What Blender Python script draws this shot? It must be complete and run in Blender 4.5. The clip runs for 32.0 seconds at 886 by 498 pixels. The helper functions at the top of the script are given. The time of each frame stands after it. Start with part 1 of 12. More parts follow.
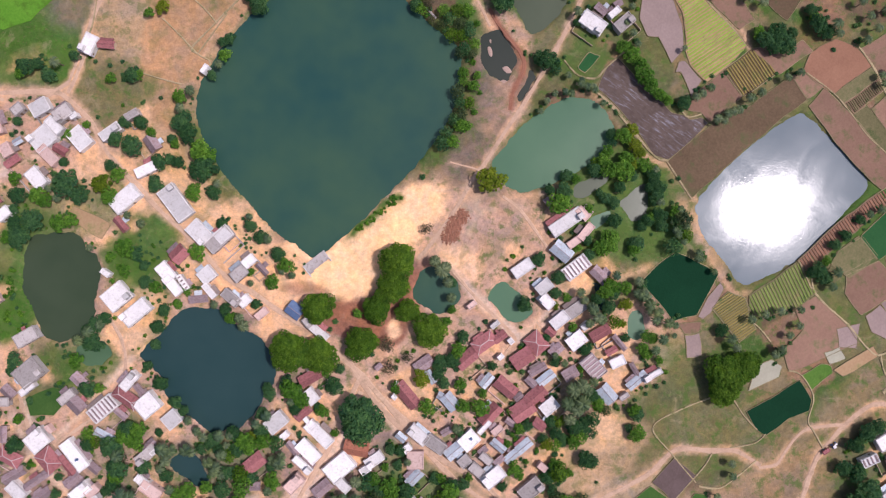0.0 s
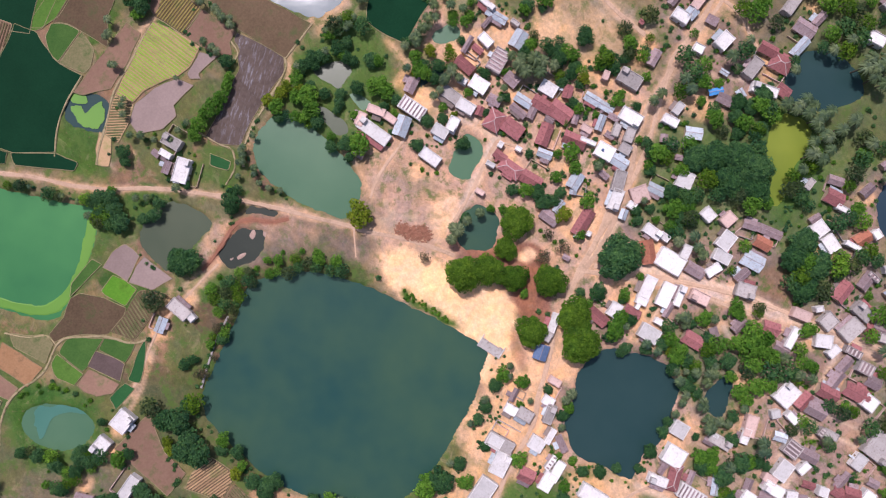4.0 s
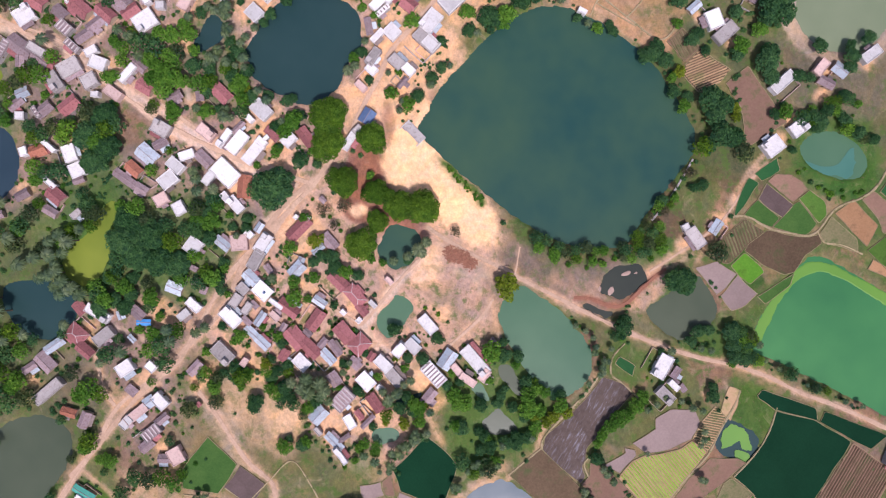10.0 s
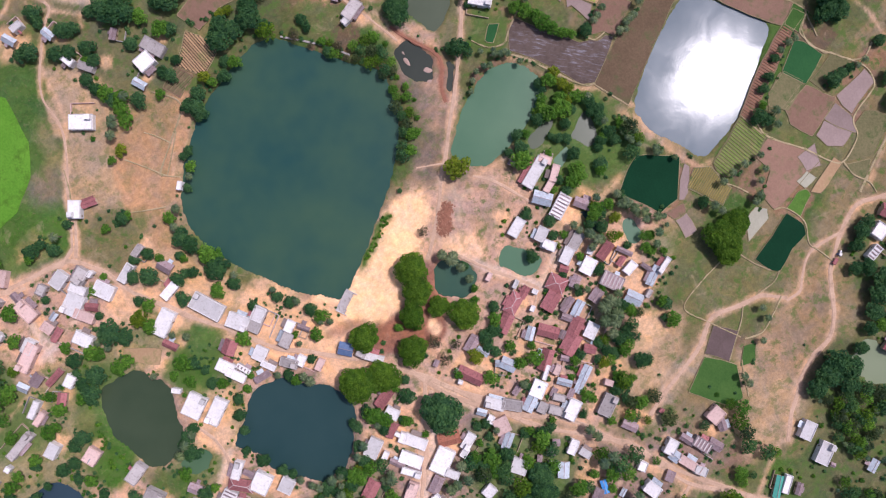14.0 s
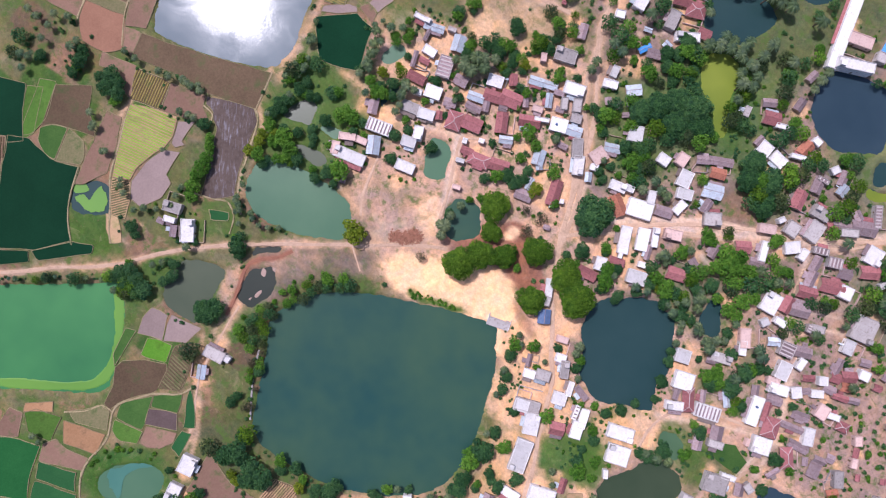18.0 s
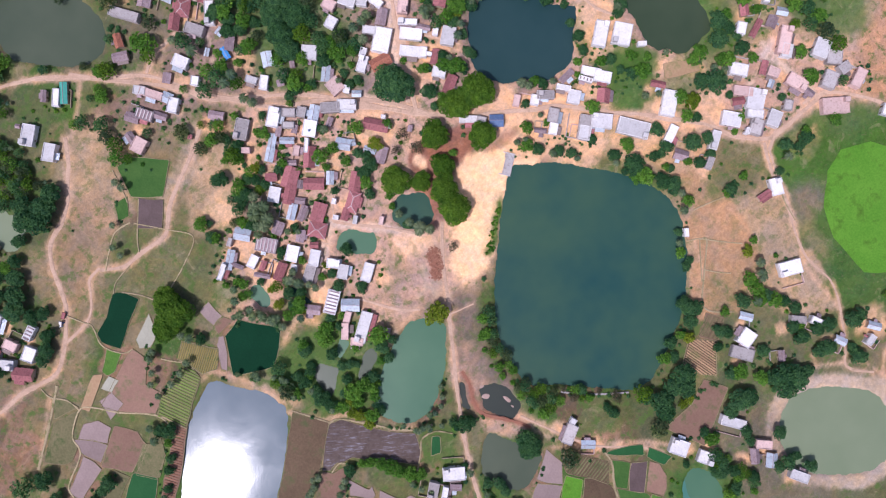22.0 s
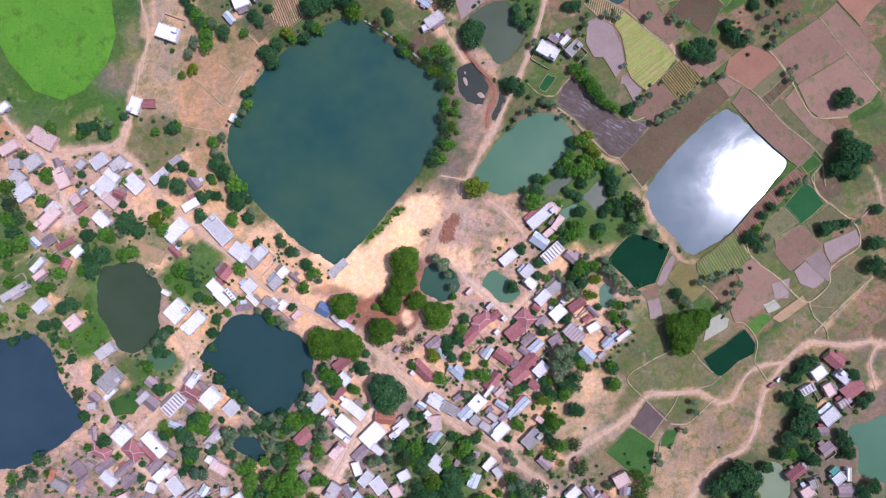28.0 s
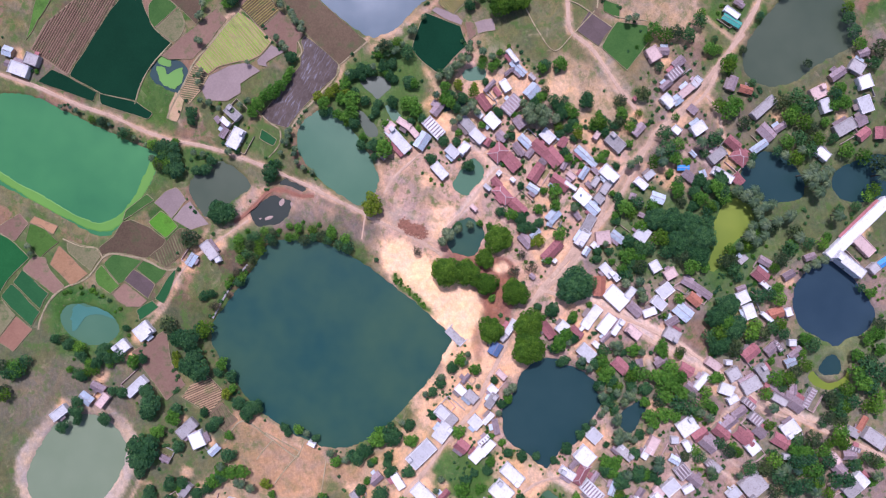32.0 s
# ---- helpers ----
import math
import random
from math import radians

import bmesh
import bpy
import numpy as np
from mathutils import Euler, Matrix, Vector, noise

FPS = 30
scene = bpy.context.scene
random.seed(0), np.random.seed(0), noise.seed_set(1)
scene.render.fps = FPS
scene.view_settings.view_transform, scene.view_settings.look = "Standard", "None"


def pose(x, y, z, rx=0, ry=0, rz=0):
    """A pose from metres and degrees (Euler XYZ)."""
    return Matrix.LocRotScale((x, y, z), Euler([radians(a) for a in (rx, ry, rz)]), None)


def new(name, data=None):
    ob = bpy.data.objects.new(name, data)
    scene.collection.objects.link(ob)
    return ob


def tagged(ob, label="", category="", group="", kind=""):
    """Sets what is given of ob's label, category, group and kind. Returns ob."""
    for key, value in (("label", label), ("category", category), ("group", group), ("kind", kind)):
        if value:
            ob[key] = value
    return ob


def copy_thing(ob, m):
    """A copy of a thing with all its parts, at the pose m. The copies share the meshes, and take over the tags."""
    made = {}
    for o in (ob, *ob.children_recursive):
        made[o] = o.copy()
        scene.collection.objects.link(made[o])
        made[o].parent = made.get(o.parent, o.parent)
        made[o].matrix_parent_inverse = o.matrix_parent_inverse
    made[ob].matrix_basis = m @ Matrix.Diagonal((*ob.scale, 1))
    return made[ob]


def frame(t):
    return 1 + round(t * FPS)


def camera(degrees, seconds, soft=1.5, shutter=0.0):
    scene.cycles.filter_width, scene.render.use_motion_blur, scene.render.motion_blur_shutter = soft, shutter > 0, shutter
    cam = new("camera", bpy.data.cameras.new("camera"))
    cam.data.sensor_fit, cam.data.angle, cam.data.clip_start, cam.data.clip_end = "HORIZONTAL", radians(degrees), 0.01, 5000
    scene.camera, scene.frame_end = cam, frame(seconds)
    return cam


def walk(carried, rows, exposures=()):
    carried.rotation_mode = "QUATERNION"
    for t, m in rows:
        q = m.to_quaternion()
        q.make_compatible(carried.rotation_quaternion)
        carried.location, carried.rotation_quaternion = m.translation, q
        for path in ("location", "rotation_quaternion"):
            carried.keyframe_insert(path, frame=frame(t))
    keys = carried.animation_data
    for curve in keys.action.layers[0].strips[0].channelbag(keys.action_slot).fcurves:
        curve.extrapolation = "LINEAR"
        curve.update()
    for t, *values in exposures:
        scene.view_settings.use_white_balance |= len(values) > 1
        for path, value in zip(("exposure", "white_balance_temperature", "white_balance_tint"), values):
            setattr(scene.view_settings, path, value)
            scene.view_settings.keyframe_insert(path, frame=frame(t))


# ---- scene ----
FLIGHT = [
    (0.0, -1.07, 0.62, 267.22, -0.053, -0.236, 0.03),
    (0.5, -1.22, 0.52, 267.85, -0.048, -0.273, -13.67),
    (1.0, -1.59, 0.54, 268.72, -0.040, -0.331, -27.21),
    (1.5, -2.11, 0.53, 269.73, -0.033, -0.381, -40.68),
    (2.0, -2.71, 0.46, 270.80, -0.030, -0.404, -54.25),
    (2.5, -3.37, 0.42, 271.92, -0.034, -0.399, -67.81),
    (3.0, -4.07, 0.52, 273.08, -0.046, -0.376, -81.51),
    (3.5, -4.80, 0.89, 274.26, -0.064, -0.352, -95.40),
    (4.0, -5.42, 1.52, 275.31, -0.081, -0.337, -109.17),
    (4.5, -5.82, 2.28, 276.19, -0.093, -0.325, -123.02),
    (5.0, -6.00, 3.24, 276.84, -0.102, -0.309, -137.00),
    (5.5, -5.91, 4.56, 277.12, -0.109, -0.279, -151.38),
    (6.0, -5.36, 5.65, 277.43, -0.109, -0.254, -165.72),
    (6.5, -4.48, 6.05, 278.16, -0.096, -0.250, -179.59),
    (7.0, -3.39, 6.04, 279.14, -0.072, -0.255, -193.29),
    (7.5, -2.06, 5.68, 280.35, -0.038, -0.268, -207.04),
    (8.0, -0.82, 5.01, 281.70, -0.005, -0.279, -220.79),
    (8.5, 0.04, 4.16, 282.98, 0.009, -0.280, -234.58),
    (9.0, 0.49, 3.20, 284.10, 0.008, -0.276, -248.39),
    (9.5, 0.57, 2.19, 285.06, 0.003, -0.278, -262.13),
    (10.0, 0.34, 1.14, 285.85, 0.001, -0.295, -275.78),
    (10.5, -0.13, 0.14, 286.49, 0.004, -0.326, -289.59),
    (11.0, -0.75, -0.70, 287.08, 0.008, -0.361, -303.48),
    (11.5, -1.39, -1.26, 287.82, 0.009, -0.388, -317.01),
    (12.0, -1.91, -1.50, 288.92, 0.005, -0.397, -330.70),
    (12.5, -2.29, -1.52, 290.45, -0.009, -0.388, -344.35),
    (13.0, -2.59, -1.47, 292.22, -0.030, -0.368, -357.68),
    (13.5, -2.92, -1.46, 293.81, -0.047, -0.353, -371.24),
    (14.0, -3.36, -1.50, 294.90, -0.055, -0.354, -385.00),
    (14.5, -3.82, -1.54, 295.65, -0.060, -0.365, -398.78),
    (15.0, -4.24, -1.54, 296.03, -0.068, -0.384, -411.84),
    (15.5, -4.52, -1.47, 295.95, -0.087, -0.410, -423.61),
    (16.0, -4.93, -1.43, 296.26, -0.108, -0.424, -434.99),
    (16.5, -5.61, -1.43, 297.34, -0.121, -0.425, -446.92),
    (17.0, -6.39, -1.33, 298.77, -0.129, -0.425, -458.73),
    (17.5, -7.26, -1.11, 300.42, -0.133, -0.428, -470.43),
    (18.0, -7.99, -0.50, 301.91, -0.126, -0.436, -482.44),
    (18.5, -8.38, 0.54, 302.99, -0.105, -0.426, -494.50),
    (19.0, -8.40, 1.86, 303.83, -0.084, -0.387, -506.52),
    (19.5, -7.99, 3.24, 304.65, -0.078, -0.325, -518.47),
    (20.0, -7.09, 4.47, 305.61, -0.088, -0.271, -530.58),
    (20.5, -5.76, 5.36, 306.76, -0.106, -0.251, -542.62),
    (21.0, -4.22, 5.79, 308.05, -0.121, -0.268, -554.79),
    (21.5, -2.72, 5.77, 309.34, -0.126, -0.303, -567.01),
    (22.0, -1.45, 5.45, 310.58, -0.121, -0.334, -579.16),
    (22.5, -0.44, 4.99, 311.81, -0.105, -0.350, -591.34),
    (23.0, 0.29, 4.49, 313.09, -0.085, -0.354, -603.53),
    (23.5, 0.72, 4.00, 314.50, -0.071, -0.351, -615.56),
    (24.0, 0.86, 3.46, 316.03, -0.069, -0.347, -627.46),
    (24.5, 0.76, 2.79, 317.62, -0.077, -0.344, -639.35),
    (25.0, 0.58, 2.07, 319.03, -0.085, -0.346, -651.40),
    (25.5, 0.37, 1.47, 320.16, -0.090, -0.351, -663.60),
    (26.0, 0.06, 1.08, 320.97, -0.097, -0.360, -675.87),
    (26.5, -0.44, 1.19, 321.28, -0.113, -0.378, -688.44),
    (27.0, -0.93, 1.39, 321.61, -0.134, -0.399, -700.97),
    (27.5, -1.24, 1.12, 322.34, -0.140, -0.407, -713.15),
    (28.0, -1.47, 0.56, 323.22, -0.132, -0.405, -725.18),
    (28.5, -1.67, -0.24, 324.16, -0.107, -0.388, -737.17),
    (29.0, -1.94, -1.21, 325.12, -0.070, -0.353, -749.06),
    (29.5, -2.38, -2.12, 326.10, -0.040, -0.307, -760.95),
    (30.0, -2.96, -2.84, 327.14, -0.034, -0.269, -772.48),
    (30.5, -3.66, -3.27, 328.23, -0.052, -0.250, -783.46),
    (31.0, -4.50, -3.36, 329.32, -0.085, -0.262, -794.62),
    (31.5, -5.52, -3.14, 330.33, -0.111, -0.307, -805.86),
    (32.0, -6.78, -2.67, 331.14, -0.105, -0.380, -816.94),
]


def down(x, y, z, a, b, yaw):
    """A camera that looks straight down, with small tilts a and b about its own axes."""
    return pose(x, y, z, 0, 0, yaw) @ pose(0, 0, 0, a, 0, 0) @ pose(0, 0, 0, 0, b, 0)


cam = camera(73.0, 32.0, soft=1.2)
walk(cam, [(r[0], down(*r[1:])) for r in FLIGHT], [(0.0, -0.24, 6180, 24), (4.0, -0.13, 6130, 24), (7.0, -0.2, 6130, 25), (11.0, -0.1, 5980, 25), (14.0, -0.2, 5980, 25), (18.0, -0.07, 5780, 25), (21.0, -0.17, 5730, 25), (25.0, -0.08, 5480, 26), (29.0, -0.13, 5430, 25), (32.0, -0.07, 5390, 31)])

# ---- light ----
SUN_EL, SUN_AZ = radians(61.5), radians(7.0)
world = bpy.data.worlds.new("sky")
scene.world = world
world.use_nodes = True
sky = world.node_tree.nodes.new("ShaderNodeTexSky")
sky.sky_type = "NISHITA"
sky.sun_disc = False
sky.sun_elevation = SUN_EL
sky.sun_rotation = radians(90) - SUN_AZ
sky.air_density, sky.dust_density = 1.2, 3.0
back = world.node_tree.nodes["Background"]
back.inputs["Strength"].default_value = 0.11
world.node_tree.links.new(sky.outputs["Color"], back.inputs["Color"])
sun_data = bpy.data.lights.new("sun", "SUN")
sun_data.energy, sun_data.angle, sun_data.color = 4.2, radians(0.6), (1.0, 0.95, 0.87)
sun = new("sun", sun_data)
sun_dir = Vector((math.cos(SUN_EL) * math.cos(SUN_AZ), math.cos(SUN_EL) * math.sin(SUN_AZ), math.sin(SUN_EL)))
sun.matrix_world = Matrix.Translation(sun_dir * 400) @ sun_dir.to_track_quat("Z", "Y").to_matrix().to_4x4()

# ---- materials ----


def nodes_of(name):
    m = bpy.data.materials.new(name)
    m.use_nodes = True
    t = m.node_tree
    return m, t, t.nodes["Principled BSDF"]


def noise_node(t, scale, detail=4.0, rough=0.6, coords="Object"):
    c = t.nodes.new("ShaderNodeTexCoord")
    n = t.nodes.new("ShaderNodeTexNoise")
    n.inputs["Scale"].default_value, n.inputs["Detail"].default_value, n.inputs["Roughness"].default_value = scale, detail, rough
    t.links.new(c.outputs[coords], n.inputs["Vector"])
    return n


def ramp(t, source, lo, hi, a=0.3, b=0.7):
    r = t.nodes.new("ShaderNodeValToRGB")
    r.color_ramp.elements[0].position, r.color_ramp.elements[1].position = a, b
    r.color_ramp.elements[0].color, r.color_ramp.elements[1].color = (*lo, 1), (*hi, 1)
    t.links.new(source, r.inputs["Fac"])
    return r.outputs["Color"]


def mixed(t, fac, a, b, how="MIX"):
    m = t.nodes.new("ShaderNodeMix")
    m.data_type, m.blend_type = "RGBA", how
    for socket, value in ((m.inputs[0], fac), (m.inputs[6], a), (m.inputs[7], b)):
        if isinstance(value, (int, float)):
            socket.default_value = value
        elif isinstance(value, tuple):
            socket.default_value = (*value, 1)
        else:
            t.links.new(value, socket)
    return m.outputs[2]


def bump(t, shader, height, strength=0.4, distance=0.05):
    b = t.nodes.new("ShaderNodeBump")
    b.inputs["Strength"].default_value, b.inputs["Distance"].default_value = strength, distance
    t.links.new(height, b.inputs["Height"])
    t.links.new(b.outputs["Normal"], shader.inputs["Normal"])


def surface(name, lo, hi, big=0.35, small=4.0, rough=0.85, vary=0.25, stain=None, metal=0.0, relief=0.04, wave=0.0):
    """A weathered surface: two tones at two scales, a shift of tone from object to object, stains, fine relief."""
    m, t, p = nodes_of(name)
    n1, n2 = noise_node(t, big, 5), noise_node(t, small, 3)
    col = mixed(t, 0.45, ramp(t, n1.outputs["Fac"], lo, hi), ramp(t, n2.outputs["Fac"], lo, hi))
    if stain:
        n3 = noise_node(t, big * 2.3, 6, 0.7)
        mask = ramp(t, n3.outputs["Fac"], (0, 0, 0), (1, 1, 1), 0.52, 0.68)
        col = mixed(t, mask, col, stain)
    if vary:
        info = t.nodes.new("ShaderNodeObjectInfo")
        shade = ramp(t, info.outputs["Random"], (1 - vary,) * 3, (1 + vary * 0.4,) * 3, 0.0, 1.0)
        col = mixed(t, 1.0, col, shade, "MULTIPLY")
    t.links.new(col, p.inputs["Base Color"])
    p.inputs["Roughness"].default_value, p.inputs["Metallic"].default_value = rough, metal
    p.inputs["Specular IOR Level"].default_value = 0.08 if rough > 0.7 else 0.15 if metal == 0 else 0.4
    if wave:
        c = t.nodes.new("ShaderNodeTexCoord")
        w = t.nodes.new("ShaderNodeTexWave")
        w.bands_direction = "X"
        w.inputs["Scale"].default_value, w.inputs["Distortion"].default_value = wave, 0.3
        t.links.new(c.outputs["Object"], w.inputs["Vector"])
        bump(t, p, w.outputs["Fac"], 0.6, 0.06)
    elif relief:
        bump(t, p, n2.outputs["Fac"], 0.5, relief)
    return m


def leaf(name, lo, hi):
    """Leaves: tone from clump to clump and from tree to tree, a little light through them."""
    m, t, p = nodes_of(name)
    g = t.nodes.new("ShaderNodeNewGeometry")
    col = ramp(t, g.outputs["Random Per Island"], lo, hi, 0.0, 1.0)
    info = t.nodes.new("ShaderNodeObjectInfo")
    shade = ramp(t, info.outputs["Random"], (0.7, 0.78, 0.7), (1.25, 1.15, 1.1), 0.0, 1.0)
    col = mixed(t, 1.0, col, shade, "MULTIPLY")
    clump = noise_node(t, 0.42, 3, 0.6)
    col = mixed(t, 1.0, col, ramp(t, clump.outputs["Fac"], (0.62, 0.68, 0.75), (1.4, 1.3, 0.95), 0.33, 0.7), "MULTIPLY")
    stand = noise_node(t, 0.05, 2, 0.5)
    col = mixed(t, 1.0, col, ramp(t, stand.outputs["Fac"], (0.68, 0.8, 0.95), (1.25, 1.12, 1.0), 0.35, 0.65), "MULTIPLY")
    t.links.new(col, p.inputs["Base Color"])
    p.inputs["Roughness"].default_value = 0.6
    p.inputs["Specular IOR Level"].default_value = 0.1
    glow = t.nodes.new("ShaderNodeBsdfTranslucent")
    t.links.new(col, glow.inputs["Color"])
    both = t.nodes.new("ShaderNodeMixShader")
    both.inputs[0].default_value = 0.42
    t.links.new(p.outputs[0], both.inputs[1])
    t.links.new(glow.outputs[0], both.inputs[2])
    t.links.new(both.outputs[0], t.nodes["Material Output"].inputs["Surface"])
    return m


def water(name, lo, hi, rough=0.26, chop=0.25):
    m, t, p = nodes_of(name)
    n1 = noise_node(t, 0.02, 3)
    n2 = noise_node(t, 0.9, 3)
    n2.inputs["Distortion"].default_value = 0.6
    n3 = noise_node(t, 0.09, 4)
    col = mixed(t, 0.14, ramp(t, n1.outputs["Fac"], lo, hi), ramp(t, n3.outputs["Fac"], lo, hi))
    t.links.new(col, p.inputs["Base Color"])
    p.inputs["Roughness"].default_value, p.inputs["IOR"].default_value = rough, 1.333
    if rough < 0.15:
        gust = noise_node(t, 0.035, 5, 0.65)
        gust.inputs["Distortion"].default_value = 1.2
        t.links.new(ramp(t, gust.outputs["Fac"], (rough * 0.85,) * 3, (rough * 1.3,) * 3, 0.38, 0.62), p.inputs["Roughness"])
    bump(t, p, n2.outputs["Fac"], chop, 0.06)
    return m


def flooded_material():
    """Wet mud with long thin streaks of standing water along the plough lines, their sky sheen painted as pale colour.
    """
    m, t, p = nodes_of("flooded_mud")
    c = t.nodes.new("ShaderNodeTexCoord")
    turn = t.nodes.new("ShaderNodeMapping")
    turn.vector_type = "TEXTURE"
    turn.inputs["Rotation"].default_value = (0, 0, math.radians(-35))
    turn.inputs["Scale"].default_value = (5.0, 0.8, 1)
    t.links.new(c.outputs["Object"], turn.inputs["Vector"])
    streak = noise_node(t, 0.9, 5, 0.7)
    t.links.new(turn.outputs["Vector"], streak.inputs["Vector"])
    n1, n2 = noise_node(t, 0.07, 5), noise_node(t, 0.5, 4)
    col = mixed(t, 0.4, ramp(t, n1.outputs["Fac"], (0.06, 0.041, 0.033), (0.13, 0.096, 0.085)), ramp(t, n2.outputs["Fac"], (0.06, 0.041, 0.033), (0.13, 0.096, 0.085)))
    wet = t.nodes.new("ShaderNodeMath")
    wet.operation = "MULTIPLY"
    t.links.new(ramp(t, streak.outputs["Fac"], (0, 0, 0), (1, 1, 1), 0.53, 0.66), wet.inputs[0])
    t.links.new(ramp(t, n1.outputs["Fac"], (0.08, 0.08, 0.08), (0.9, 0.9, 0.9), 0.4, 0.62), wet.inputs[1])
    # the water's sheen is this pale bluish base colour, not a reflection
    col = mixed(t, wet.outputs[0], col, (0.25, 0.24, 0.28))
    t.links.new(col, p.inputs["Base Color"])
    p.inputs["Roughness"].default_value, p.inputs["Specular IOR Level"].default_value = 0.7, 0.1
    bump(t, p, streak.outputs["Fac"], 0.4, 0.05)
    return m


def ground_material():
    m, t, p = nodes_of("earth")
    a = t.nodes.new("ShaderNodeVertexColor")
    a.layer_name = "cover"
    n1, n2, n3 = noise_node(t, 0.05, 6, 0.65), noise_node(t, 0.4, 6, 0.7), noise_node(t, 3.0, 3)
    col = a.outputs["Color"]
    col = mixed(t, 0.9, col, ramp(t, n1.outputs["Fac"], (0.76, 0.79, 0.78), (1.17, 1.14, 1.14), 0.32, 0.68), "MULTIPLY")
    col = mixed(t, 0.9, col, ramp(t, n2.outputs["Fac"], (0.76, 0.78, 0.78), (1.18, 1.16, 1.15), 0.32, 0.68), "MULTIPLY")
    n6 = noise_node(t, 1.3, 4, 0.7)
    col = mixed(t, 0.9, col, ramp(t, n6.outputs["Fac"], (0.88, 0.88, 0.88), (1.1, 1.1, 1.09), 0.35, 0.65), "MULTIPLY")
    n7 = noise_node(t, 0.09, 5, 0.65)
    n7.inputs["Distortion"].default_value = 0.7
    col = mixed(t, 0.8, col, ramp(t, n7.outputs["Fac"], (0.86, 0.9, 1.0), (1.16, 1.02, 0.82), 0.36, 0.64), "MULTIPLY")
    n8 = noise_node(t, 0.7, 5, 0.75)
    litter = t.nodes.new("ShaderNodeMath")
    litter.operation = "MULTIPLY"
    t.links.new(ramp(t, n8.outputs["Fac"], (0, 0, 0), (0.55, 0.55, 0.55), 0.55, 0.66), litter.inputs[0])
    t.links.new(a.outputs["Alpha"], litter.inputs[1])
    col = mixed(t, litter.outputs[0], col, (0.17, 0.115, 0.07))
    n4, n5 = noise_node(t, 0.16, 7, 0.72), noise_node(t, 0.11, 6, 0.7)
    n5.inputs["Distortion"].default_value = 0.8
    weeds = ramp(t, n4.outputs["Fac"], (0, 0, 0), (0.85, 0.85, 0.85), 0.51, 0.6)
    lush = t.nodes.new("ShaderNodeMath")
    lush.operation = "MULTIPLY"
    t.links.new(weeds, lush.inputs[0])
    t.links.new(a.outputs["Alpha"], lush.inputs[1])
    col = mixed(t, lush.outputs[0], col, (0.075, 0.125, 0.03))
    dust = ramp(t, n5.outputs["Fac"], (0, 0, 0), (0.25, 0.25, 0.25), 0.58, 0.7)
    col = mixed(t, dust, col, (0.5, 0.36, 0.24))
    t.links.new(col, p.inputs["Base Color"])
    p.inputs["Roughness"].default_value = 0.95
    p.inputs["Specular IOR Level"].default_value = 0.05
    bump(t, p, n3.outputs["Fac"], 0.6, 0.12)
    return m


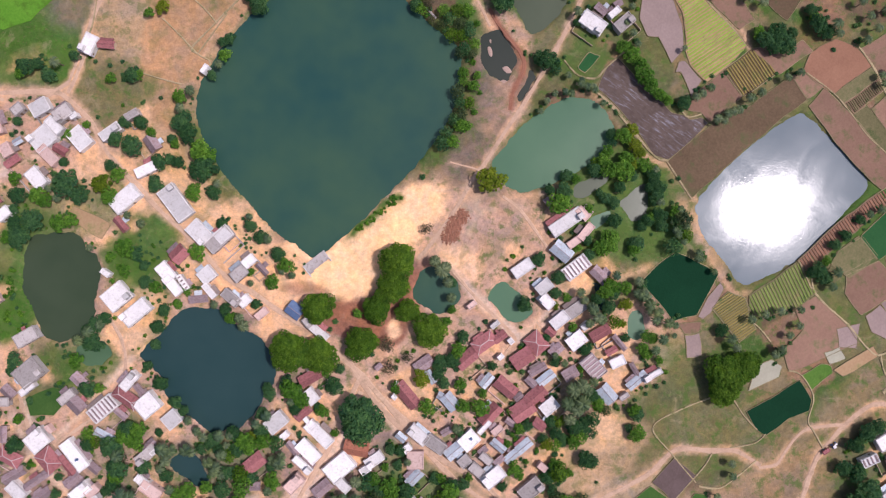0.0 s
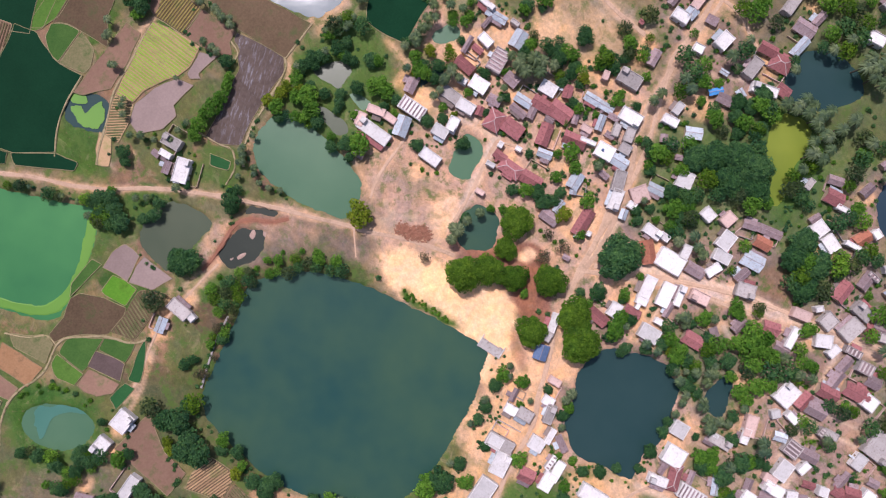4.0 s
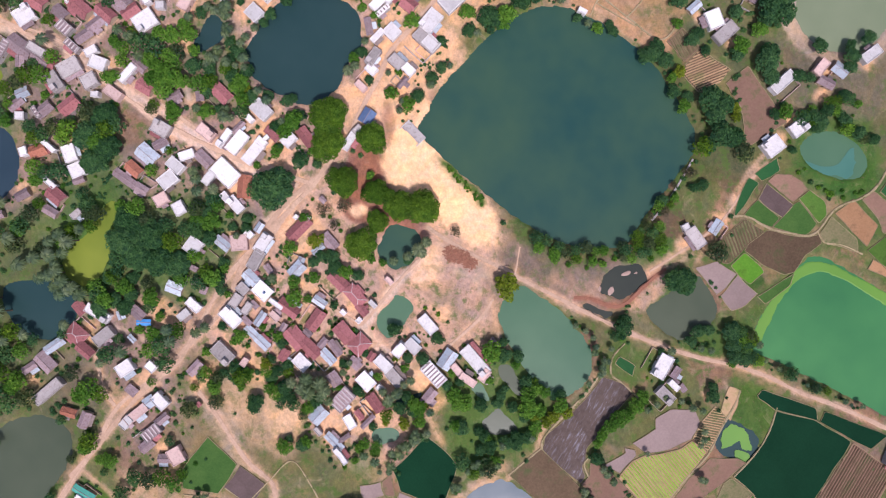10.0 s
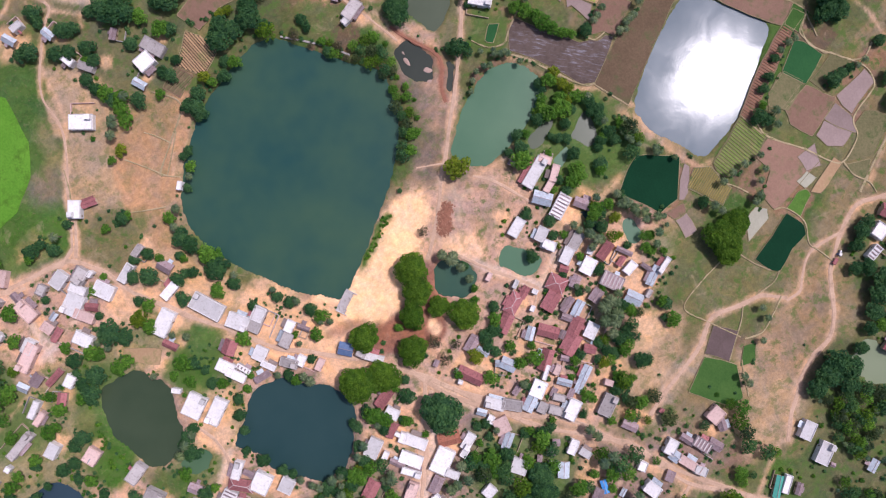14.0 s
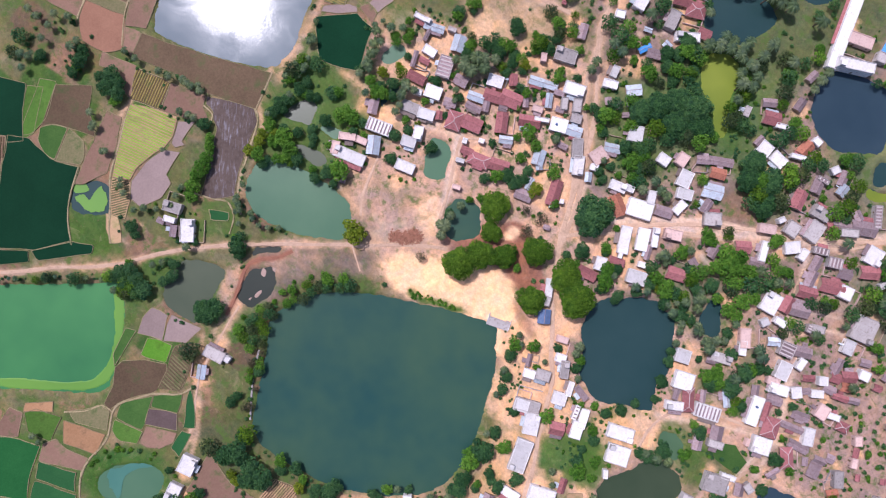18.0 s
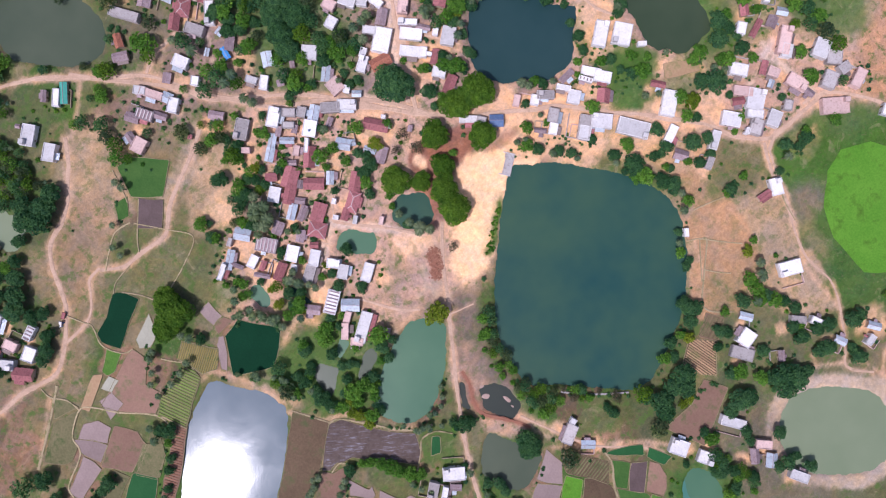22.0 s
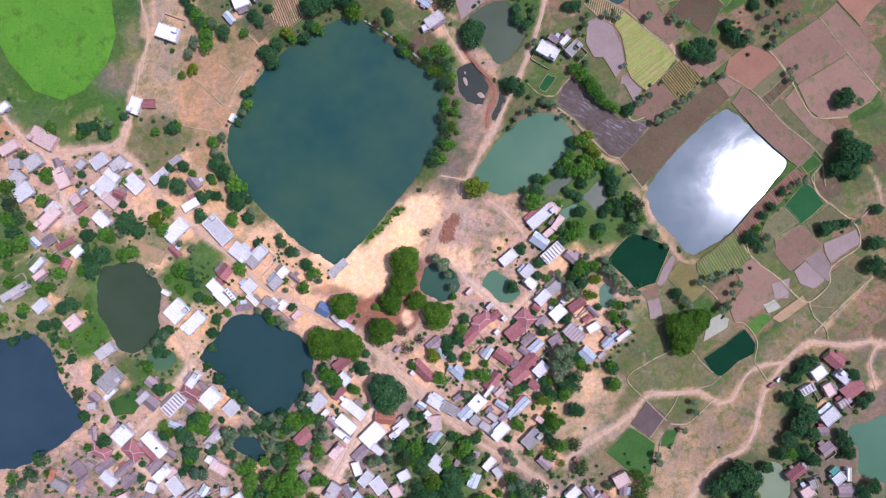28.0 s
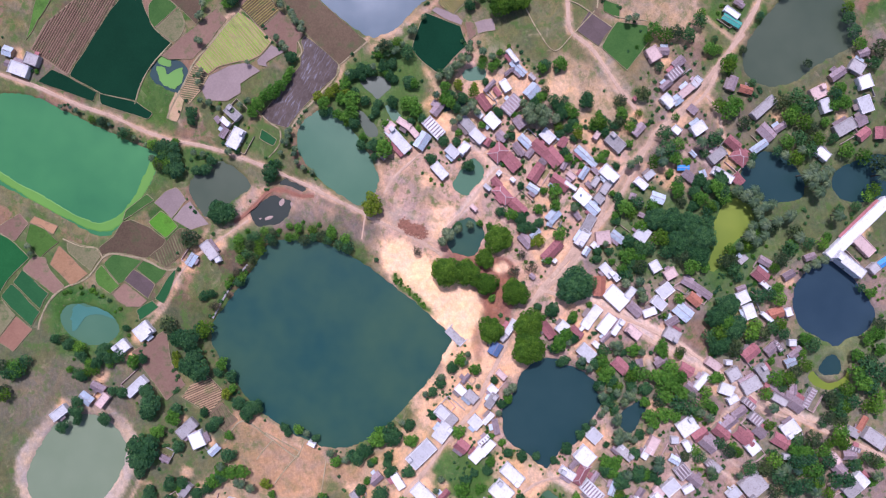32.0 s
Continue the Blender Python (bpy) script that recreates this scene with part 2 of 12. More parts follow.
MAT = {
    "earth": ground_material(),
    "road": surface("dirt_road", (0.43, 0.28, 0.195), (0.6, 0.415, 0.3), 0.12, 1.2, 0.95, 0.1, (0.36, 0.25, 0.17)),
    "redclay": surface("red_clay_path", (0.2, 0.085, 0.055), (0.32, 0.15, 0.1), 0.2, 1.5, 0.95, 0.0),
    "wet_mud": surface("islet_mud", (0.3, 0.2, 0.16), (0.45, 0.32, 0.27), 0.3, 2.0, 0.6, 0.0),
    "whitewash": surface("whitewash", (0.58, 0.55, 0.55), (0.82, 0.79, 0.79), 0.3, 2.5, 0.8, 0.36, (0.5, 0.46, 0.43)),
    "concrete": surface("old_concrete", (0.34, 0.30, 0.29), (0.5, 0.46, 0.45), 0.3, 3.0, 0.9, 0.35, (0.24, 0.2, 0.19)),
    "pink": surface("pink_lime_wash", (0.55, 0.38, 0.34), (0.68, 0.5, 0.46), 0.3, 2.5, 0.85, 0.2, (0.4, 0.28, 0.25)),
    "tin": surface("painted_tin", (0.42, 0.48, 0.55), (0.62, 0.67, 0.73), 0.4, 3.0, 0.45, 0.3, (0.35, 0.3, 0.28), 0.25, 0.0, 3.2),
    "rust": surface("rusty_tin", (0.27, 0.19, 0.2), (0.42, 0.32, 0.34), 0.5, 3.0, 0.6, 0.4, (0.22, 0.12, 0.1), 0.15, 0.0, 3.2),
    "tile": surface("clay_tile", (0.3, 0.105, 0.11), (0.46, 0.195, 0.195), 0.5, 5.0, 0.9, 0.35, (0.17, 0.08, 0.08), 0.0, 0.0, 4.5),
    "brick": surface("broken_brick", (0.2, 0.09, 0.06), (0.36, 0.17, 0.11), 0.8, 5.0, 0.95, 0.0),
    "newtile": surface("new_clay_tile", (0.4, 0.14, 0.09), (0.55, 0.24, 0.16), 0.5, 5.0, 0.9, 0.3, (0.25, 0.1, 0.07), 0.0, 0.0, 4.5),
    "thatch": surface("thatch", (0.17, 0.13, 0.12), (0.28, 0.22, 0.2), 0.6, 6.0, 0.95, 0.35, (0.12, 0.1, 0.09), 0.0, 0.1),
    "plaster": surface("mud_plaster", (0.38, 0.28, 0.2), (0.52, 0.4, 0.3), 0.5, 4.0, 0.9, 0.2),
    "timber": surface("timber", (0.12, 0.08, 0.05), (0.22, 0.15, 0.1), 1.0, 9.0, 0.7, 0.2),
    "cap": surface("lime_mortar", (0.45, 0.38, 0.37), (0.62, 0.55, 0.54), 1.0, 5.0, 0.85, 0.15),
    "bluetarp": surface("blue_tarpaulin", (0.05, 0.2, 0.5), (0.1, 0.35, 0.7), 1.0, 5.0, 0.5, 0.1),
    "bluesheet": surface("blue_sheet", (0.06, 0.1, 0.2), (0.14, 0.2, 0.33), 1.0, 5.0, 0.4, 0.1),
    "green_tin": surface("green_tin", (0.05, 0.25, 0.2), (0.1, 0.38, 0.3), 1.0, 5.0, 0.5, 0.1),
    "bark": surface("bark", (0.1, 0.075, 0.055), (0.18, 0.14, 0.11), 1.0, 8.0, 0.95, 0.2, relief=0.1),
    "leaf_olive": leaf("leaf_olive", (0.058, 0.15, 0.015), (0.14, 0.255, 0.03)),
    "leaf_dark": leaf("leaf_dark", (0.03, 0.105, 0.046), (0.095, 0.21, 0.085)),
    "leaf_lime": leaf("leaf_lime", (0.06, 0.18, 0.022), (0.155, 0.32, 0.05)),
    "leaf_yellow": leaf("leaf_yellow", (0.1, 0.17, 0.012), (0.22, 0.28, 0.03)),
    "leaf_palm": leaf("leaf_palm", (0.1, 0.15, 0.085), (0.23, 0.3, 0.19)),
    "leaf_dull": leaf("leaf_dull", (0.045, 0.085, 0.04), (0.11, 0.15, 0.075)),
    "leaf_dry": leaf("leaf_dry", (0.09, 0.085, 0.05), (0.17, 0.15, 0.1)),
    "w_teal": water("water_teal", (0.012, 0.054, 0.054), (0.044, 0.092, 0.053)),
    "w_deep": water("water_deep", (0.015, 0.043, 0.045), (0.027, 0.058, 0.058)),
    "w_milky": water("water_milky", (0.05, 0.125, 0.072), (0.085, 0.165, 0.095)),
    "w_silver": water("water_silver", (0.085, 0.12, 0.145), (0.155, 0.19, 0.215), 0.085, 0.15),
    "w_brown": water("water_brown", (0.03, 0.05, 0.026), (0.052, 0.072, 0.04)),
    "w_murk": water("water_murky", (0.026, 0.033, 0.028), (0.05, 0.056, 0.043)),
    "w_pale": water("water_pale", (0.15, 0.19, 0.11), (0.2, 0.235, 0.145)),
    "w_grey": water("water_grey", (0.053, 0.072, 0.045), (0.09, 0.106, 0.068)),
    "w_algae": water("water_algae", (0.022, 0.13, 0.045), (0.05, 0.2, 0.062), 0.4),
    "w_weedy": water("water_weedy", (0.045, 0.1, 0.05), (0.085, 0.15, 0.08), 0.4),
    "w_slime": water("water_slime", (0.1, 0.15, 0.015), (0.21, 0.25, 0.03), 0.5),
    "w_turq": water("water_turquoise_weed", (0.03, 0.12, 0.095), (0.07, 0.19, 0.145), 0.5),
    "w_slime2": water("water_lime_algae", (0.09, 0.22, 0.03), (0.13, 0.28, 0.04), 0.5),
    "w_blue": water("water_blue", (0.022, 0.042, 0.06), (0.035, 0.06, 0.08)),
    "f_paddy": surface("young_paddy", (0.0015, 0.024, 0.010), (0.005, 0.042, 0.018), 0.05, 1.5, 0.8, 0.15, relief=0.12),
    "f_green": surface("green_crop", (0.03, 0.09, 0.02), (0.075, 0.145, 0.035), 0.08, 1.5, 0.9, 0.25, relief=0.12),
    "f_bright": surface("bright_grass", (0.06, 0.18, 0.015), (0.115, 0.265, 0.028), 0.05, 1.0, 0.9, 0.1, (0.06, 0.13, 0.015), relief=0.1),
    "f_olive": surface("fallow_grass", (0.11, 0.11, 0.05), (0.22, 0.185, 0.1), 0.06, 1.0, 0.95, 0.3, (0.06, 0.1, 0.03), relief=0.1),
    "f_tan": surface("stubble", (0.35, 0.22, 0.125), (0.48, 0.32, 0.185), 0.05, 0.8, 0.95, 0.25, (0.23, 0.22, 0.085), relief=0.1),
    "f_red": surface("red_soil", (0.23, 0.115, 0.075), (0.32, 0.17, 0.11), 0.08, 1.2, 0.95, 0.2, relief=0.1),
    "f_brown": surface("ploughed_soil", (0.085, 0.058, 0.036), (0.17, 0.115, 0.072), 0.05, 1.0, 0.95, 0.25, (0.085, 0.095, 0.04), relief=0.12),
    "f_gold": surface("ripening_crop", (0.2, 0.16, 0.05), (0.34, 0.26, 0.09), 0.1, 1.4, 0.95, 0.15, (0.16, 0.17, 0.05), relief=0.12),
    "f_lime": surface("light_crop", (0.13, 0.19, 0.045), (0.23, 0.29, 0.08), 0.1, 1.4, 0.95, 0.15, (0.24, 0.2, 0.09), relief=0.12),
    "f_lush": surface("tall_grass", (0.05, 0.12, 0.02), (0.1, 0.19, 0.035), 0.08, 1.2, 0.9, 0.2, (0.05, 0.1, 0.02), relief=0.12),
    "f_orange": surface("orange_soil", (0.3, 0.16, 0.08), (0.42, 0.24, 0.13), 0.08, 1.2, 0.95, 0.15, (0.22, 0.13, 0.07), relief=0.1),
    "f_paddy3": surface("rich_paddy", (0.008, 0.07, 0.018), (0.02, 0.11, 0.03), 0.05, 1.5, 0.8, 0.1, relief=0.12),
    "f_grey": surface("dry_mud", (0.23, 0.17, 0.155), (0.32, 0.24, 0.22), 0.07, 1.0, 0.9, 0.2, relief=0.08),
    "f_yellow": surface("yellowing_crop", (0.2, 0.31, 0.045), (0.32, 0.42, 0.09), 0.1, 1.6, 0.95, 0.15, (0.3, 0.27, 0.11), relief=0.12),
    "f_wet": flooded_material(),
    "f_redgrey": surface("bare_reddish_soil", (0.2, 0.118, 0.085), (0.29, 0.175, 0.125), 0.07, 1.0, 0.95, 0.25, (0.13, 0.135, 0.06), relief=0.1),
    "f_mudblack": surface("dark_mud", (0.085, 0.06, 0.055), (0.14, 0.1, 0.095), 0.1, 1.2, 0.8, 0.2, relief=0.1),
    "f_pale": surface("pale_silt", (0.32, 0.31, 0.24), (0.42, 0.4, 0.31), 0.08, 1.0, 0.8, 0.1, relief=0.04),
    "f_paddy2": surface("paddy", (0.015, 0.075, 0.025), (0.03, 0.11, 0.035), 0.05, 1.5, 0.8, 0.15, relief=0.12),
    "f_dyke": surface("trodden_bund", (0.3, 0.235, 0.13), (0.47, 0.37, 0.23), 0.12, 2.0, 0.95, 0.2, (0.15, 0.16, 0.06)),
    "f_bund": surface("bund_earth", (0.2, 0.17, 0.09), (0.34, 0.27, 0.16), 0.12, 2.0, 0.95, 0.35, (0.08, 0.12, 0.035)),
}
COVER = {
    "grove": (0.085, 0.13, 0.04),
    "stubble": (0.42, 0.255, 0.15),
    "grass": (0.12, 0.13, 0.055), "dry": (0.21, 0.165, 0.095), "soil": (0.46, 0.26, 0.155), "sand": (0.92, 0.57, 0.335),
    "pinkish": (0.54, 0.345, 0.25), "green": (0.08, 0.145, 0.04), "lush": (0.05, 0.13, 0.02), "mud": (0.2, 0.15, 0.12), "bank": (0.1, 0.1, 0.045),
    # redbrown serves red clay and also the shade painted under the rain trees
    "tan": (0.40, 0.28, 0.18), "redbrown": (0.28, 0.13, 0.09), "olive": (0.165, 0.15, 0.075), "village": (0.29, 0.2, 0.175), "pinklight": (0.45, 0.295, 0.235), "ring": (0.045, 0.12, 0.025), "yard": (0.74, 0.45, 0.27), "lane": (0.62, 0.46, 0.36), "bushy": (0.1, 0.115, 0.055), "track": (0.56, 0.365, 0.245), "redplot": (0.24, 0.15, 0.1), "brownplot": (0.14, 0.1, 0.065), "greenplot": (0.06, 0.12, 0.03), "sandpale": (0.44, 0.34, 0.26),
}

WEEDY = {"yard": 0.25, "lane": 0.0, "sand": 0.0, "track": 0.05, "redbrown": 0.1, "sandpale": 0.1, "pinkish": 0.7, "stubble": 0.35, "village": 0.9, "tan": 0.6, "mud": 0.5}

# ---- shaping ----


def part(name, bm, material, parent=None, label=""):
    """One bmesh, or one tuple of verts and faces, as one mesh object under a thing or a part."""
    me = bpy.data.meshes.new(name)
    if isinstance(bm, tuple):
        me.from_pydata(bm[0], [], bm[1])
    else:
        bm.to_mesh(me)
        bm.free()
    me.materials.append(MAT[material])
    ob = new(name, me)
    if parent is not None:
        ob.parent = parent
    if label:
        tagged(ob, label)
    return ob


def thing(name, x, y, z, rot, label, category, group="", kind=""):
    e = new(name)
    e.matrix_world = pose(x, y, z, 0, 0, rot)
    e.empty_display_size = 0.3
    return tagged(e, label, category, group, kind)


def rounded(points, steps=5, closed=True):
    """A smooth line through plan points."""
    n, out = len(points), []
    for i in range(n if closed else n - 1):
        p = [np.array(points[(i + k) % n] if closed else points[min(max(i + k, 0), n - 1)], float) for k in (-1, 0, 1, 2)]
        for s in range(steps):
            u = s / steps
            out.append(0.5 * (2 * p[1] + (p[2] - p[0]) * u + (2 * p[0] - 5 * p[1] + 4 * p[2] - p[3]) * u * u + (3 * p[1] - p[0] - 3 * p[2] + p[3]) * u ** 3))
    if not closed:
        out.append(np.array(points[-1], float))
    return np.array(out)


def signed(gx, gy, poly):
    """Signed distance of grid places to a closed outline, below zero inside."""
    best = np.full(gx.shape, 1e9)
    inside = np.zeros(gx.shape, bool)
    for (ax, ay), (bx, by) in zip(poly, np.roll(poly, -1, 0)):
        dx, dy = bx - ax, by - ay
        u = np.clip(((gx - ax) * dx + (gy - ay) * dy) / (dx * dx + dy * dy + 1e-9), 0, 1)
        best = np.minimum(best, (gx - ax - u * dx) ** 2 + (gy - ay - u * dy) ** 2)
        if ay != by:
            inside ^= ((ay > gy) != (by > gy)) & (gx < (bx - ax) * (gy - ay) / (by - ay) + ax)
    return np.where(inside, -1, 1) * np.sqrt(best)


def wobble(gx, gy, size, seed=0.0):
    """Cheap smooth unevenness of the plan, about -1 to 1."""
    a = np.sin(gx / size + 1.7 * np.sin(gy / size * 0.7 + seed)) + np.sin(gy / size * 1.13 + 1.9 * np.sin(gx / size * 0.8 + 2 + seed))
    b = np.sin(gx / size * 2.7 + gy / size * 1.9 + seed * 3) + np.sin(gy / size * 3.1 - gx / size * 1.4 + seed)
    return (a + 0.5 * b) / 3


def box(x0, y0, z0, x1, y1, z1):
    v = [(x0, y0, z0), (x1, y0, z0), (x1, y1, z0), (x0, y1, z0), (x0, y0, z1), (x1, y0, z1), (x1, y1, z1), (x0, y1, z1)]
    return v, [(3, 2, 1, 0), (4, 5, 6, 7), (0, 1, 5, 4), (1, 2, 6, 5), (2, 3, 7, 6), (3, 0, 4, 7)]


def joined(*pieces):
    v, f = [], []
    for pv, pf in pieces:
        f += [tuple(i + len(v) for i in q) for q in pf]
        v += list(pv)
    return v, f


def soft_box(x0, y0, z0, x1, y1, z1, r=0.03):
    bm = bmesh.new()
    v, f = box(x0, y0, z0, x1, y1, z1)
    vs = [bm.verts.new(p) for p in v]
    for q in f:
        bm.faces.new([vs[i] for i in q])
    bmesh.ops.bevel(bm, geom=bm.edges[:], offset=r, segments=1, affect="EDGES")
    return bm


def evened(line, step):
    """The same line in even steps."""
    d = np.concatenate([[0], np.cumsum(np.linalg.norm(np.diff(line, axis=0), axis=1))])
    u = np.linspace(0, d[-1], max(2, int(d[-1] / step) + 1))
    return np.stack([np.interp(u, d, line[:, 0]), np.interp(u, d, line[:, 1])], 1)


def ribbon(line, width, z, lift=0.05, seed=0.0, step=1.6):
    """A strip with a low crown and ragged edges along a line."""
    line = evened(np.asarray(line, float), step)
    v, f = [], []
    n = len(line)
    rnd = random.Random(int(abs(seed) * 10))
    for i in range(n):
        d = line[min(i + 1, n - 1)] - line[max(i - 1, 0)]
        d = d / (np.linalg.norm(d) + 1e-9)
        side = np.array((-d[1], d[0]))
        grow = 1 + 0.12 * math.sin(i * 0.31 + seed) + 0.08 * math.sin(i * 0.83 + 2 * seed)
        for k, s in enumerate((-1, -0.6, 0, 0.6, 1)):
            w = width / 2 * grow * (1 + (rnd.uniform(-0.2, 0.2) if k in (0, 4) else 0))
            q = line[i] + side * s * w
            v.append((q[0], q[1], z - 0.25 if abs(s) == 1 else z + lift * (1.0 if k in (1, 3) else 0.75)))
    for i in range(n - 1):
        for k in range(4):
            a = i * 5 + k
            f.append((a, a + 5, a + 6, a + 1)[::-1])
    return v, f


def scum(outline, inset, width, level, material, label):
    """A floating mat of weed along a pond's edge."""
    line = rounded(outline, 5, False)
    tagged(part("algae_mat", ribbon(line, width, level + 0.05, 0.01, inset, 2.0), material), label, "algae", "", "structure")


def weed_mat(outline, level, material, label):
    """A ragged mat of floating weed on open water."""
    line = rounded(outline, 8)
    c = line.mean(0)
    w = 1 + 0.09 * wobble(line[:, 0], line[:, 1], 0.9, 2.0)
    line = c + (line - c) * w[:, None]
    bm = bmesh.new()
    bm.faces.new([bm.verts.new((p[0], p[1], level + 0.06)) for p in line])
    bmesh.ops.triangulate(bm, faces=bm.faces[:])
    tagged(part("algae_mat", bm, material), label, "algae", "", "structure")


def mud_islet(outline):
    """A low hump of mud standing out of shallow water."""
    line = rounded(outline, 4)
    c = line.mean(0)
    bm = bmesh.new()
    foot = [bm.verts.new((p[0], p[1], -1.1)) for p in c + (line - c) * 1.25]
    rim = [bm.verts.new((p[0], p[1], -0.72)) for p in line]
    top = bm.verts.new((c[0], c[1], -0.62))
    for i in range(len(rim)):
        k = (i + 1) % len(rim)
        bm.faces.new((foot[i], foot[k], rim[k], rim[i]))
        bm.faces.new((rim[i], rim[k], top))
    bmesh.ops.recalc_face_normals(bm, faces=bm.faces[:])
    tagged(part("mud_islet", bm, "wet_mud"), "low pinkish mud islet in a shallow pool", "mud bank", "", "structure")


# ---- ground and water ----
PONDS, COVERS = [], []


def pond(outline, material, level, label):
    line = rounded(outline, 4)
    PONDS.append(line)
    c = line.mean(0)
    r = np.linalg.norm(line - c, axis=1, keepdims=True)
    wide = line + (line - c) / r * 1.6
    bm = bmesh.new()
    bm.faces.new([bm.verts.new((p[0], p[1], level)) for p in wide])
    bmesh.ops.triangulate(bm, faces=bm.faces[:])
    tagged(part("water", bm, material), label, "pond", "ponds", "structure")


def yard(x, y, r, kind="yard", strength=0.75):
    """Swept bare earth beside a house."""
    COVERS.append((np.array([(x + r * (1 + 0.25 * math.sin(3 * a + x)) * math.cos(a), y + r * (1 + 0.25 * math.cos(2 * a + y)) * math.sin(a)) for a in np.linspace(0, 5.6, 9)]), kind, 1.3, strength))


def cover(outline, kind, soft=3.0, strength=1.0):
    COVERS.append((rounded(outline, 3), kind, soft, strength))


def build_ground():
    fine = np.arange(-320, 320.1, 1.25)
    far = np.array([-2500.0, -1600, -1000, -700, -520, -420, -360])
    xs = np.concatenate([far, fine, -far[::-1]])
    gx, gy = np.meshgrid(xs, xs)
    h = 0.12 * wobble(gx, gy, 9.0) + 0.05 * wobble(gx, gy, 2.3, 4.0)
    col = np.empty(gx.shape + (3,))
    weedy = np.ones(gx.shape + (1,))
    # farmland: a patchwork of uneven plots, each of one crop or soil, parted by grassy bunds
    size, rs = 21.0, np.random.RandomState(3)
    u = (gx * 0.94 + gy * 0.34) / size + 0.16 * wobble(gx, gy, 13.0, 7.0)
    v = (-gx * 0.34 + gy * 0.94) / size * 1.25 + 0.16 * wobble(gx, gy, 15.0, 9.0)
    seeds = rs.uniform(0.2, 0.8, (64, 64, 2))
    tones = np.array([COVER[k] for k in ("olive", "dry", "redplot", "brownplot", "olive", "grass", "greenplot", "redplot", "dry", "grass")])
    pick = rs.randint(0, len(tones), (64, 64))
    near, second, plot = np.full(gx.shape, 9.0), np.full(gx.shape, 9.0), np.zeros(gx.shape, int)
    for du in (-1, 0, 1):
        for dv in (-1, 0, 1):
            a, b = np.floor(u).astype(int) + du, np.floor(v).astype(int) + dv
            q = seeds[a % 64, b % 64]
            d = np.maximum(np.abs(u - a - q[..., 0]), np.abs(v - b - q[..., 1]))
            closer = d < near
            second = np.where(closer, near, np.minimum(second, d))
            plot = np.where(closer, pick[a % 64, b % 64], plot)
            near = np.minimum(near, d)
    bund = np.clip(1 - (second - near) * size / 1.6, 0, 1)[..., None] * 0.7
    col[:] = tones[plot] * (1 - bund) + np.array(COVER["grass"]) * bund
    ragged = 2.2 * wobble(gx, gy, 3.1, 2.0) + 1.2 * wobble(gx, gy, 1.1, 5.0)
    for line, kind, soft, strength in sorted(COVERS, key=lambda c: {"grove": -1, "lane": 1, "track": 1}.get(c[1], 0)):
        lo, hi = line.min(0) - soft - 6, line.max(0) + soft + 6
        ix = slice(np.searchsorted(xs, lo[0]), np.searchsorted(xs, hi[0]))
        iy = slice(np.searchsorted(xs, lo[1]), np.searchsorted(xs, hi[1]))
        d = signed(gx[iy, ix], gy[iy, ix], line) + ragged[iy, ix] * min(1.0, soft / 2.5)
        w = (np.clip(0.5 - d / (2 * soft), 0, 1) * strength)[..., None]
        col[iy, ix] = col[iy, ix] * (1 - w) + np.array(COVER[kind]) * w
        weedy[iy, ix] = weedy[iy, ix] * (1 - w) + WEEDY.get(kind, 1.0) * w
    for line in PONDS:
        lo, hi = line.min(0) - 8, line.max(0) + 8
        ix = slice(np.searchsorted(xs, lo[0]), np.searchsorted(xs, hi[0]))
        iy = slice(np.searchsorted(xs, lo[1]), np.searchsorted(xs, hi[1]))
        d = signed(gx[iy, ix], gy[iy, ix], line) + 0.7 * wobble(gx[iy, ix], gy[iy, ix], 1.6, 3.0)
        h[iy, ix] = np.where(d < 4, np.minimum(h[iy, ix] * np.clip(d / 4, 0, 1) + np.clip(d / 1.6, -1, 0) * 1.8, h[iy, ix] + 0), h[iy, ix])
    n = len(xs)
    verts = np.stack([gx, gy, h], -1).reshape(-1, 3)
    i = (np.arange(n - 1)[:, None] * n + np.arange(n - 1)).ravel()
    faces = np.stack([i, i + 1, i + n + 1, i + n], 1)
    me = bpy.data.meshes.new("ground")
    me.vertices.add(len(verts))
    me.vertices.foreach_set("co", verts.astype(np.float32).ravel())
    me.loops.add(faces.size)
    me.loops.foreach_set("vertex_index", faces.astype(np.int32).ravel())
    me.polygons.add(len(faces))
    me.polygons.foreach_set("loop_start", np.arange(0, faces.size, 4, dtype=np.int32))
    me.polygons.foreach_set("use_smooth", np.ones(len(faces), bool))
    me.update(calc_edges=True)
    layer = me.color_attributes.new("cover", "FLOAT_COLOR", "POINT")
    layer.data.foreach_set("color", np.concatenate([col, weedy], -1).astype(np.float32).ravel())
    me.materials.append(MAT["earth"])
    tagged(new("ground", me), "uneven bare earth and dry grass around village ponds", "ground", "", "structure")


LANES = []


def worn(points, width, kind="track", soft=1.6, strength=0.9):
    """Ground worn bare along a line."""
    line = rounded(points, 4, False)
    if kind in ("lane", "track", "yard") and width > 1.5:
        LANES.append((evened(line, 1.5), width))
    d = np.gradient(line, axis=0)
    side = np.stack([-d[:, 1], d[:, 0]], 1) / (np.linalg.norm(d, axis=1, keepdims=True) + 1e-9) * width / 2
    COVERS.append((np.concatenate([line + side, (line - side)[::-1]]), kind, soft, strength))


def road(points, width, label="worn dirt village road", z=0.1):
    line = rounded(points, 6, False)
    tagged(part("road", ribbon(line, width * 0.72, z, 0.06, points[0][0]), "road"), label, "road", "roads", "structure")


